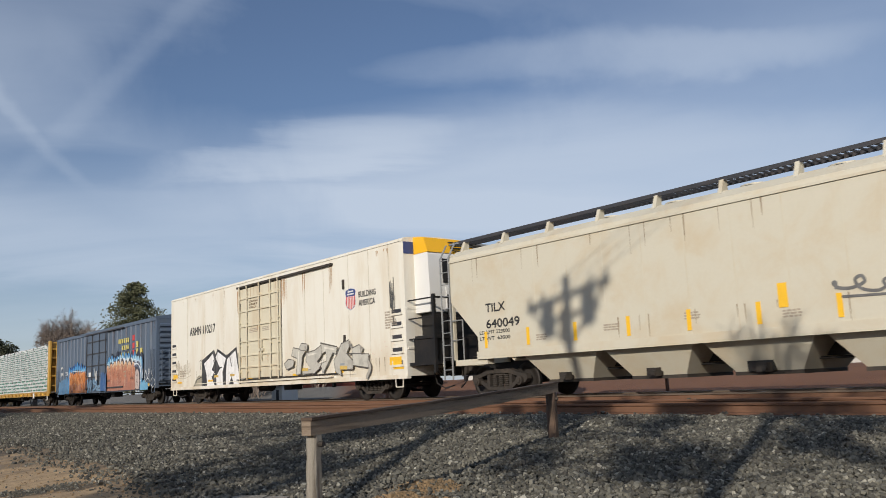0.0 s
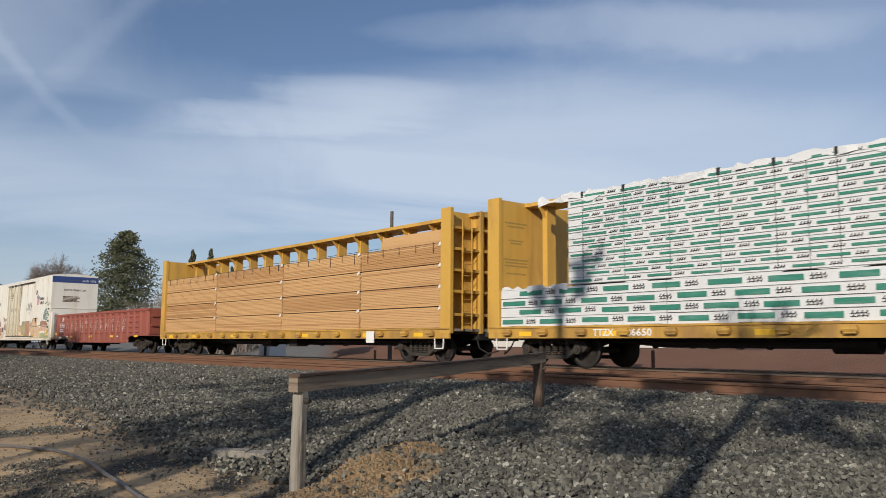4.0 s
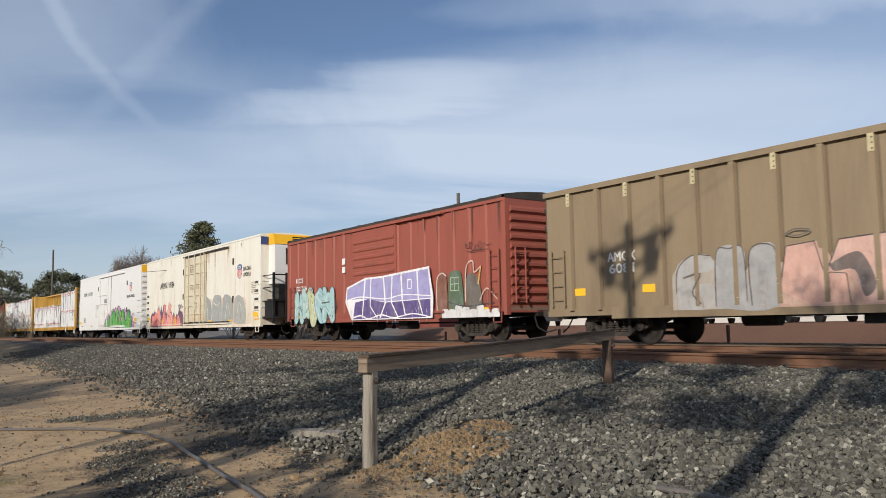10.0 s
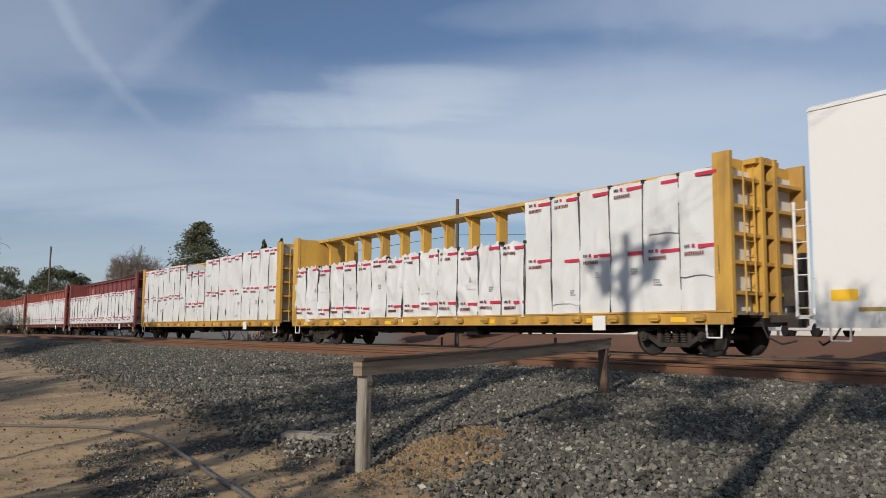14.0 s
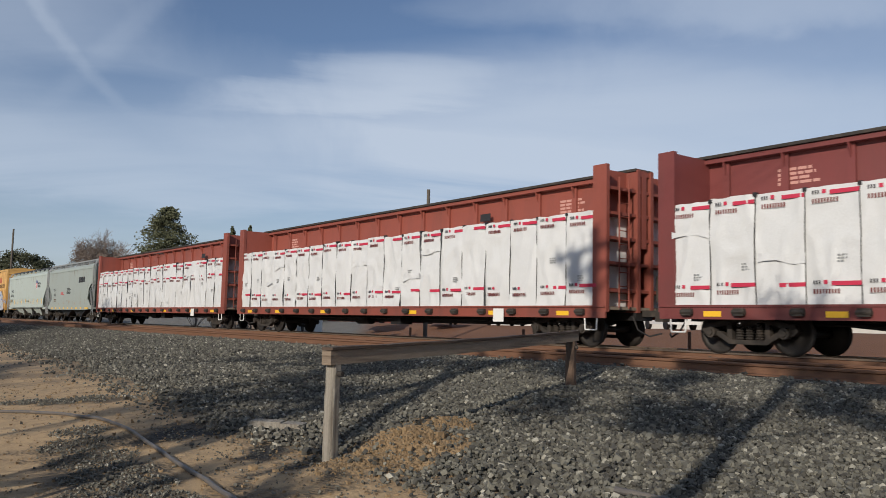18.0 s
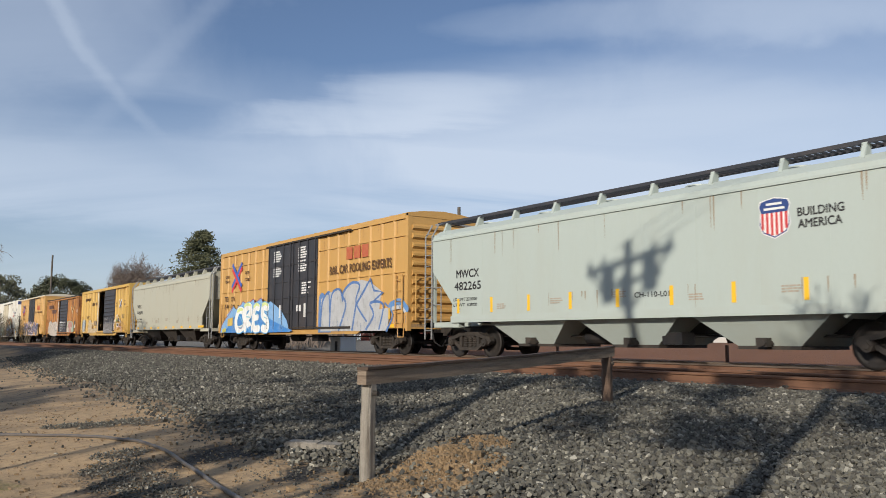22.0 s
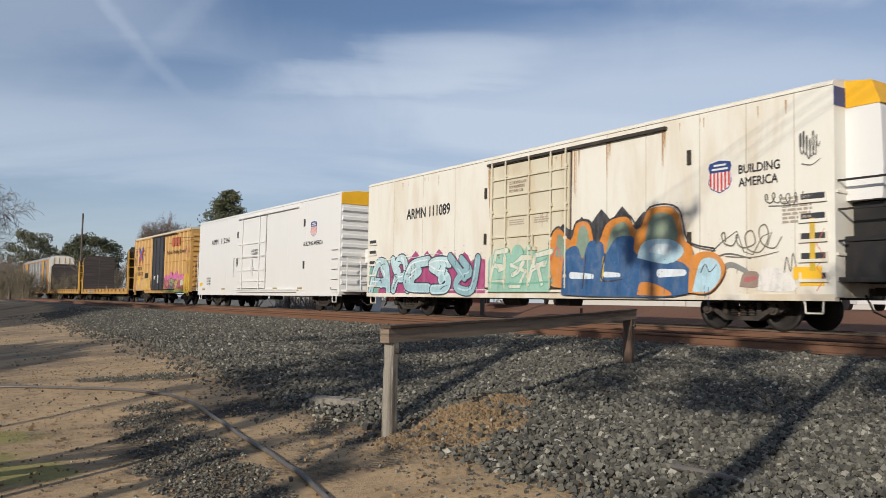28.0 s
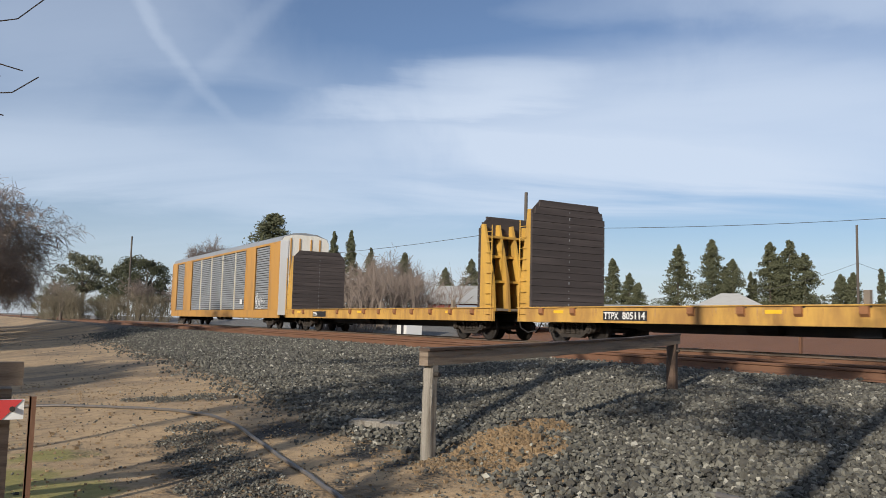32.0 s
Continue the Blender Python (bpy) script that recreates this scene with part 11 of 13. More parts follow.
reefer(503.10, 20.10, "ARMN 111089", "cream", 24, (
    Mural(0.2, 8.1, 0.76, 2.35, 131).cloud((0.16, 0.38, 0.32), 0.0, 0.62, 0.86, 0.0, 7, 0.1).cloud((0.36, 0.05, 0.17), 0.10, 1.0, 0.98, 0.0, 9, 0.10, 0.3).mist((0.44, 0.08, 0.22), 0.15, 1.0, 0.7, 1.05, 50, 0.10).glyphs((9, 1, 4, 2), [(0.42, 0.60, 0.64), (0.48, 0.66, 0.70)], (0.03, 0.04, 0.07), 0.03, 0.74, 0.02, 0.88, 0.36, 0.05, True, 0.1, 1.2, (0.72, 0.80, 0.82), (0.34, 0.52, 0.58)).glyphs((0,), [(0.24, 0.42, 0.48)], (0.05, 0.04, 0.07), 0.76, 0.98, 0.02, 0.86, 0.30, 0.04, True, 0, 1.1, (0.46, 0.62, 0.66)).line((0.72, 0.80, 0.82), 0.03, [(0.04, 0.7), (0.1, 0.9), (0.2, 0.84), (0.3, 0.92), (0.45, 0.86), (0.6, 0.92), (0.72, 0.85)]).drips((0.34, 0.52, 0.58), 12),
    Mural(8.4, 11.9, 0.85, 2.35, 132, -1.66).cloud((0.28, 0.50, 0.40), 0.0, 0.85, 0.90, 0.0, 5, 0.1).glyphs((4, 2, 8), [(0.62, 0.62, 0.52)], (0.14, 0.36, 0.28), 0.05, 0.85, 0.08, 0.84, 0.16, 0.03, False, 0.3, 1.05).line((0.16, 0.40, 0.30), 0.07, [(0.02, 0.2), (0.4, 0.16), (0.9, 0.2)]).line((0.55, 0.12, 0.12), 0.05, [(0.86, 0.6), (0.95, 0.85), (1.0, 0.6)]).mist((0.30, 0.52, 0.42), 0, 0.9, 0, 1.0, 50, 0.08).drips((0.24, 0.46, 0.36), 10),
    Mural(11.4, 17.7, 0.72, 3.0, 133, -1.662).cloud((0.03, 0.03, 0.035), 0.03, 0.76, 1.02, 0.1, 6, 0.05, 0.2).fill((0.60, 0.22, 0.03), [(0.02, 0.12), (0.0, 0.72), (0.06, 0.86), (0.14, 0.7), (0.18, 0.90), (0.26, 0.88), (0.30, 0.6), (0.36, 0.86), (0.48, 0.92), (0.54, 0.76), (0.60, 0.98), (0.74, 0.94), (0.78, 0.62), (0.82, 0.5), (0.80, 0.08), (0.5, 0.02)]).fill((0.20, 0.27, 0.20), [(0.04, 0.5), (0.06, 0.78), (0.11, 0.66), (0.12, 0.5)]).fill((0.20, 0.28, 0.21), [(0.17, 0.5), (0.20, 0.84), (0.25, 0.80), (0.26, 0.5)]).fill((0.22, 0.28, 0.20), [(0.36, 0.5), (0.40, 0.80), (0.48, 0.84), (0.50, 0.5)]).fill((0.22, 0.28, 0.20), [(0.58, 0.6), (0.62, 0.90), (0.72, 0.88), (0.74, 0.6)])
    .fill((0.03, 0.10, 0.24), [(0.08, 0.02), (0.10, 0.52), (0.18, 0.62), (0.22, 0.46), (0.26, 0.66), (0.34, 0.64), (0.36, 0.50), (0.42, 0.68), (0.52, 0.68), (0.54, 0.48), (0.78, 0.36), (0.80, 0.04), (0.4, 0.0)]).fill((0.40, 0.58, 0.66), [(0.54, 0.44), (0.58, 0.62), (0.72, 0.62), (0.78, 0.48), (0.70, 0.36)]).fill((0.62, 0.72, 0.76), [(0.60, 0.50), (0.64, 0.58), (0.72, 0.56), (0.70, 0.46)]).line((0.66, 0.72, 0.78), 0.20, [(0.15, 0.26), (0.28, 0.24)]).line((0.66, 0.72, 0.78), 0.16, [(0.36, 0.26), (0.44, 0.25)]).line((0.68, 0.74, 0.80), 0.22, [(0.66, 0.26), (0.78, 0.26)]).fill((0.60, 0.22, 0.03), [(0.54, 0.02), (0.56, 0.16), (0.64, 0.14), (0.72, 0.02)]).line((0.58, 0.42, 0.06), 0.09, [(0.34, 0.20), (0.35, 0.46)]).line((0.03, 0.03, 0.04), 0.05, [(0.22, 0.1), (0.24, 0.5)]).line((0.03, 0.03, 0.04), 0.05, [(0.36, 0.5), (0.34, 0.2), (0.46, 0.2)]).line((0.03, 0.03, 0.04), 0.06, [(0.0, 0.5), (0.0, 0.74), (0.06, 0.88), (0.14, 0.72), (0.18, 0.92), (0.27, 0.9), (0.31, 0.64), (0.37, 0.88), (0.49, 0.94), (0.55, 0.78), (0.61, 1.0), (0.75, 0.96), (0.80, 0.6), (0.92, 0.5)]).fill((0.62, 0.24, 0.04), [(0.80, 0.05), (0.82, 0.42), (0.92, 0.46), (0.97, 0.28), (0.90, 0.05)]).fill((0.42, 0.62, 0.72), [(0.82, 0.06), (0.86, 0.38), (0.93, 0.38), (0.95, 0.22), (0.90, 0.06)]).line((0.04, 0.04, 0.06), 0.03, [(0.86, 0.26), (0.88, 0.34), (0.90, 0.26), (0.93, 0.33)]).mist((0.06, 0.06, 0.07), 0.0, 0.8, 0.7, 1.05, 50, 0.06).mist((0.05, 0.18, 0.34), 0.1, 0.8, 0.05, 0.5, 60, 0.10).drips((0.03, 0.08, 0.20), 14, 0.4),
    Mural(16.9, 19.9, 0.80, 2.4, 137).line((0.12, 0.11, 0.09), 0.035, [(0.0, 0.55), (0.14, 0.75), (0.28, 0.9), (0.34, 0.6), (0.42, 0.55), (0.5, 0.8), (0.58, 0.85), (0.54, 0.65)], False).line((0.12, 0.12, 0.10), 0.05, [(0.04, 0.5), (0.2, 0.58), (0.4, 0.5)]).line((0.24, 0.25, 0.24), 0.16, [(0.1, 0.3), (0.22, 0.42), (0.36, 0.32)]).fill((0.28, 0.20, 0.16), [(0.30, 0.1), (0.34, 0.3), (0.46, 0.3), (0.46, 0.1)]).line((0.42, 0.10, 0.10), 0.12, [(0.36, 0.2), (0.44, 0.22)]).fill((0.72, 0.70, 0.66), [(0.46, 0.05), (0.50, 0.36), (0.7, 0.3), (0.76, 0.05)]).line((0.14, 0.13, 0.12), 0.03, [(0.68, 0.3), (0.70, 0.5), (0.73, 0.3), (0.75, 0.55), (0.78, 0.3)]).mist((0.35, 0.32, 0.28), 0.0, 0.8, 0.0, 0.9, 60, 0.05).line((0.60, 0.14, 0.08), 0.02, [(0.93, 0.05), (0.99, 0.2), (0.93, 0.35), (0.99, 0.5), (0.93, 0.65), (0.99, 0.85)], False).fill((0.60, 0.40, 0.03), [(0.88, 0.3), (0.88, 1.0), (0.92, 1.0), (0.92, 0.3)], False),
    scrawl(17.2, 18.8, 1.7, 2.4, (0.16, 0.14, 0.10), 134, 0.04, 4), scrawl(19.3, 19.8, 3.6, 4.4, (0.08, 0.08, 0.08), 135, 0.03, 6), scrawl(18.4, 19.6, 2.7, 3.1, (0.08, 0.08, 0.08), 136, 0.03, 6)))
reefer(525.75, 20.17, "112246", "white", 25, ())
boxcar(547.78, 15.52, 5.17, "amber", [(6.0, 9.1, "charcoal", "plug")], "amber high-cube boxcar with a black door and pink graffiti", "grid", 26, rows=(1.68, 2.99, 4.32), white_roof=True, sprays=(
    lambda c, Y: cross_mark(c, Y, 1.5, 3.28, 1.15, 0.95, ["red", "mid_blue"]),
    lambda c, Y: (word(c, "next", Y(0.35), 4.0, 0.6, 0.16, "brown_ink", slant=0.2), word(c, "load", Y(0.35), 3.75, 0.6, 0.18, "brown_ink", slant=0.2), word(c, "any", Y(2.9), 3.95, 0.5, 0.16, "brown_ink", slant=0.2), word(c, "road", Y(2.85), 3.7, 0.55, 0.18, "brown_ink", slant=0.2)),
    lambda c, Y: (word(c, "FBOX", Y(1.2), 2.58, 1.2, 0.24, "brown_ink"), word(c, "505823", Y(0.9), 2.16, 1.9, 0.25, "brown_ink")),
    lambda c, Y: block_mark(c, Y, 11.0, 4.05, 2.1, 0.6, "faded_red", 3),
    lambda c, Y: word(c, "Rail car Pooling Experts", Y(9.8), 3.45, 4.6, 0.32, "brown_ink"),
    Mural(9.3, 14.7, 0.82, 2.25, 141).cloud((0.62, 0.14, 0.36), 0.0, 1.0, 1.0, 0.2, 8, 0.1).mist((0.66, 0.24, 0.42), 0.0, 1.0, 0.5, 1.0, 60, 0.10).glyphs((3, 2, 9, 5), [(0.40, 0.09, 0.09), (0.38, 0.40, 0.22), (0.50, 0.30, 0.10)], (0.07, 0.05, 0.05), 0.02, 0.90, 0.03, 0.66, 0.24, 0.03, True, 0.1, 1.15, (0.58, 0.52, 0.36)).cloud((0.34, 0.38, 0.08), 0.0, 1.0, 0.14, 0.0, 9, 0.2).fill((0.62, 0.56, 0.46), [(0.76, 0.3), (0.77, 0.6), (0.88, 0.62), (0.88, 0.32)], False).line((0.06, 0.05, 0.05), 0.035, [(0.76, 0.3), (0.77, 0.6), (0.88, 0.62), (0.88, 0.32), (0.76, 0.3)], False).fill((0.62, 0.40, 0.03), [(0.90, 0.0), (0.91, 0.8), (1.12, 0.82), (1.12, 0.0)]).drips((0.40, 0.12, 0.12), 10),
    Mural(0.6, 5.4, 0.95, 2.1, 144, -1.556).cloud((0.56, 0.33, 0.14), 0.0, 0.55, 0.75, 0.0, 5, 0.2).cloud((0.60, 0.38, 0.10), 0.4, 1.0, 0.9, 0.1, 6, 0.2).line((0.66, 0.44, 0.12), 0.16, [(0.1, 0.1), (0.14, 0.7), (0.26, 0.3), (0.3, 0.8)]).line((0.66, 0.36, 0.16), 0.14, [(0.45, 0.1), (0.5, 0.8), (0.65, 0.6), (0.6, 0.2)]).line((0.66, 0.44, 0.12), 0.14, [(0.75, 0.1), (0.8, 0.8), (0.95, 0.7)]).line((0.20, 0.10, 0.06), 0.03, [(0.08, 0.1), (0.12, 0.75), (0.3, 0.85), (0.5, 0.85), (0.8, 0.88), (0.97, 0.7)]).drips((0.40, 0.24, 0.10), 8),
    plate_at(3.6, 4.4, 1.9, 2.3, "steel"), plate_at(1.6, 2.0, 1.5, 2.1, "reflect"),
    scrawl(14.2, 15.2, 3.3, 4.1, (0.40, 0.12, 0.10), 142, 0.04, 5), scrawl(0.1, 0.8, 3.0, 3.7, (0.12, 0.08, 0.04), 143, 0.05, 4)))
bulkhead_flat(565.36, 20.95, 27, "805114", 4.64, 0.66)
bulkhead_flat(587.75, 20.75, 28, None, 4.40, 0.95)
autorack(609.86, 27.35)

# ---- ground ----
def ramp_of(x, stops):
    for (a, u), (b, w) in zip(stops, stops[1:]):
        if x <= b:
            k = max(0.0, (x - a) / (b - a))
            return u + (w - u) * k
    return stops[-1][1]


PROFILE = ((-60, -0.95), (0.0, -0.86), (1.5, -0.80), (3.4, -0.62), (5.5, -0.50), (8.3, -0.32), (10.2, -0.215), (14.6, -0.20), (19.5, -0.21), (21.2, -0.38), (29.5, -0.38), (34.5, 0.43), (60, 0.45))


# gravel spilt on the dirt, and heaps of bare soil on the bank
BARE_PATCHES = ((2.95, 12.2, 0.45), (2.5, 12.7, 0.35), (3.4, 11.6, 0.3), (2.35, 9.3, 0.30), (2.15, 8.6, 0.36), (2.1, 7.8, 0.40), (2.0, 7.0, 0.40), (1.9, 6.3, 0.42), (1.85, 5.6, 0.42), (1.75, 5.0, 0.42))
MOUNDS = ((4.2, 5.8, 0.55), (3.65, 5.5, 0.45), (5.0, 6.5, 0.40), (2.95, 7.0, 0.30), (2.8, 6.3, 0.34), (2.85, 5.6, 0.34))


def ground_z(x, y):
    z = ramp_of(x, PROFILE)
    near = 1.0 if abs(y) < 60 else 0.0
    if near and -8 < x < 11:
        z += 0.05 * noise.noise(Vector((x * 0.45, y * 0.45, 2.0))) + 0.015 * noise.noise(Vector((x * 1.7, y * 1.7, 9.0)))
        # soil thrown up beside the barrier
        for cx, cy, r, hgt in ((4.2, 5.8, 0.58, 0.22), (5.0, 6.5, 0.5, 0.12), (3.3, 5.5, 0.5, 0.05)):
            d = math.hypot(x - cx, (y - cy) * 1.1)
            if d < r * 2:
                z += hgt * math.exp(-(d / r) ** 2 * 1.6)
    # a long low bank of spare ballast beside the line farther off
    if y > 26 and 4 < x < 10.5:
        k = min(1.0, (y - 26) / 10) * max(0.0, 1 - abs(x - 7.3) / 3.0)
        z += k * (0.30 + 0.22 * noise.noise(Vector((x * 0.6, y * 0.22, 5))))
    return z


def steps(*runs):
    out = []
    for a, b, n in runs:
        out += [a + (b - a) * i / n for i in range(n)]
    return out + [runs[-1][1]]


def ground_material():
    m = bpy.data.materials.new("dirt_and_ballast")
    m.use_nodes = True
    t = m.node_tree
    b = t.nodes["Principled BSDF"]
    b.inputs["Roughness"].default_value = 0.95
    v = t.nodes.new("ShaderNodeTexCoord").outputs["Object"]
    sep = t.nodes.new("ShaderNodeSeparateXYZ")
    t.links.new(v, sep.inputs[0])
    x, y = sep.outputs[0], sep.outputs[1]
    wob = noise_of(t, v, 0.55, 5, 0.6)
    # ballast begins some way from the track, farther out where the line is farther off
    edge = arith(t, "ADD", arith(t, "MULTIPLY", span(t, y, 6.0, 70.0), 4.4), 3.5)
    edge = arith(t, "ADD", edge, arith(t, "MULTIPLY", arith(t, "MULTIPLY", span(t, y, 8.0, 13.5), span(t, y, 34.0, 20.0)), 0.7))
    d = arith(t, "SUBTRACT", arith(t, "ADD", x, arith(t, "MULTIPLY", arith(t, "SUBTRACT", wob, 0.5), 1.3)), edge)
    mask = span(t, d, -0.5, 0.6)
    patch = arith(t, "MULTIPLY", span(t, noise_of(t, v, 0.38, 4, 0.6), 0.50, 0.60), span(t, x, 0.3, 2.0))
    patch = arith(t, "MULTIPLY", patch, span(t, y, 13.0, 8.5))
    mask = arith(t, "MAXIMUM", mask, patch)
    for cx, cy, r in MOUNDS:
        gap = t.nodes.new("ShaderNodeVectorMath")
        gap.operation = "DISTANCE"
        t.links.new(scaled(t, v, (1, 1, 0)), gap.inputs[0])
        gap.inputs[1].default_value = (cx, cy, 0)
        mask = arith(t, "MULTIPLY", mask, span(t, arith(t, "ADD", gap.outputs["Value"], arith(t, "MULTIPLY", arith(t, "SUBTRACT", wob, 0.5), 0.5)), r * 0.75, r * 1.15))
    for cx, cy, r in BARE_PATCHES:
        gap = t.nodes.new("ShaderNodeVectorMath")
        gap.operation = "DISTANCE"
        t.links.new(scaled(t, v, (1, 1, 0)), gap.inputs[0])
        gap.inputs[1].default_value = (cx, cy, 0)
        mask = arith(t, "MAXIMUM", mask, arith(t, "MULTIPLY", span(t, arith(t, "ADD", gap.outputs["Value"], arith(t, "MULTIPLY", arith(t, "SUBTRACT", wob, 0.5), 0.9)), r * 1.3, r * 0.8), 0.75))
    far = arith(t, "MULTIPLY", span(t, x, 20.5, 22.0), 1.0)
    soil = mixed(t, noise_of(t, v, 1.1, 6, 0.6), (0.29, 0.20, 0.112), (0.54, 0.38, 0.212))
    # darker brown blotches in the soil, setting in between y = 9 and 15
    dark_blotch = arith(t, "MULTIPLY", span(t, noise_of(t, scaled(t, v, (0.5, 1.0, 1)), 0.5, 5, 0.7), 0.47, 0.62), span(t, y, 9.0, 15.0))
    soil = mixed(t, arith(t, "MULTIPLY", dark_blotch, 0.7), soil, (0.15, 0.115, 0.08))
    soil = mixed(t, arith(t, "MULTIPLY", span(t, noise_of(t, v, 7.0, 6, 0.75), 0.46, 0.70), 0.65), soil, (0.15, 0.105, 0.065))
    soil = mixed(t, arith(t, "MULTIPLY", span(t, noise_of(t, scaled(t, v, (0.25, 1.0, 1), rot=(0, 0, 0.3)), 2.4, 5, 0.7), 0.52, 0.68), 0.5), soil, (0.13, 0.095, 0.065))
    moss = arith(t, "MULTIPLY", span(t, noise_of(t, v, 0.9, 4, 0.6), 0.50, 0.66), span(t, x, 1.0, -0.2))
    for cx, cy, r in ((0.82, 8.6, 0.38), (0.72, 6.9, 0.5), (0.4, 7.6, 0.5)):
        gap = t.nodes.new("ShaderNodeVectorMath")
        gap.operation = "DISTANCE"
        t.links.new(scaled(t, v, (1, 1, 0)), gap.inputs[0])
        gap.inputs[1].default_value = (cx, cy, 0)
        moss = arith(t, "MAXIMUM", moss, span(t, arith(t, "ADD", gap.outputs["Value"], arith(t, "MULTIPLY", arith(t, "SUBTRACT", noise_of(t, v, 3.0, 5, 0.7), 0.5), 0.9)), r * 1.2, r * 0.6))
    soil = mixed(t, arith(t, "MULTIPLY", moss, 0.75), soil, mixed(t, noise_of(t, v, 12.0, 4), (0.15, 0.15, 0.03), (0.30, 0.29, 0.06)))
    stone = node(t, "ShaderNodeTexVoronoi", Scale=24.0, Randomness=1.0)
    t.links.new(v, stone.inputs["Vector"])
    grey = t.nodes.new("ShaderNodeSeparateColor")
    t.links.new(stone.outputs["Color"], grey.inputs[0])
    gravel = mixed(t, grey.outputs[0], (0.022, 0.021, 0.020), (0.16, 0.150, 0.132))
    # near black where loose stones lie: the gaps' shade is put into the colour
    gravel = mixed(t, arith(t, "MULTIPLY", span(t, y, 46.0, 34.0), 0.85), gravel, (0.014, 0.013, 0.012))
    gravel = mixed(t, arith(t, "MULTIPLY", span(t, noise_of(t, v, 0.7, 4), 0.45, 0.7), 0.3), gravel, (0.11, 0.09, 0.065))
    rust = span(t, arith(t, "ABSOLUTE", arith(t, "SUBTRACT", x, 15.0)), 4.3, 3.2)
    gravel = mixed(t, arith(t, "MULTIPLY", rust, 0.85), gravel, (0.088, 0.045, 0.027))
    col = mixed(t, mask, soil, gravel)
    yard = mixed(t, noise_of(t, v, 0.35, 6, 0.65), (0.150, 0.066, 0.035), (0.245, 0.115, 0.062))
    lot = mixed(t, wob, (0.13, 0.125, 0.12), (0.22, 0.21, 0.19))
    split = span(t, arith(t, "SUBTRACT", y, arith(t, "MULTIPLY", x, 1.55)), -1.0, 3.0)
    col = mixed(t, far, col, mixed(t, split, yard, lot))
    t.links.new(col, b.inputs["Base Color"])
    bumps = arith(t, "ADD", arith(t, "MULTIPLY", stone.outputs["Distance"], mask), arith(t, "MULTIPLY", noise_of(t, v, 14, 6, 0.7), 0.35))
    bn = node(t, "ShaderNodeBump", Strength=0.9, Distance=0.05)
    t.links.new(bumps, bn.inputs["Height"])
    t.links.new(bn.outputs[0], b.inputs["Normal"])
    return m


def ground():
    xs = steps((-2500, -200, 4), (-200, -20, 6), (-20, -2, 9), (-2, 11.5, 90), (11.5, 22, 14), (22, 40, 24), (40, 80, 8), (80, 2500, 8))
    ys = steps((-2500, -100, 5), (-100, -6, 12), (-6, 2, 16), (2, 16, 110), (16, 45, 90), (45, 140, 70), (140, 3000, 14))
    g = Geo()
    n = len(ys)
    verts = [(x, y, ground_z(x, y)) for x in xs for y in ys]
    g.add(verts, [(i * n + j, (i + 1) * n + j, (i + 1) * n + j + 1, i * n + j + 1) for i in range(len(xs) - 1) for j in range(n - 1)])
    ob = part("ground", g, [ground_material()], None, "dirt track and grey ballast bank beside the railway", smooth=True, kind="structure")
    return tagged(ob, category="ground")


GROUND = ground()


def ballast_density(x, y):
    """How thickly stones lie: thick on the bank, thin on the dirt."""
    k = min(1, max(0, (y - 6) / 64))
    edge = 3.5 + 4.4 * k * k * (3 - 2 * k) + 0.7 * min(1, max(0, (y - 8) / 5.5)) * min(1, max(0, (34 - y) / 14))
    for cx, cy, r in MOUNDS:
        if math.hypot(x - cx, y - cy) < r * 1.0:
            return 0.05
    d = x + 0.5 * noise.noise(Vector((x * 0.5, y * 0.5, 4))) + 0.25 * noise.noise(Vector((x * 1.9, y * 1.9, 14))) - edge
    if d > 0.4:
        return 1.0
    if d > -0.1:
        return 0.5
    if d > -0.7:
        return 0.13
    for cx, cy, r in BARE_PATCHES:
        if math.hypot(x - cx, y - cy) < r:
            return 0.8
    return 0.012


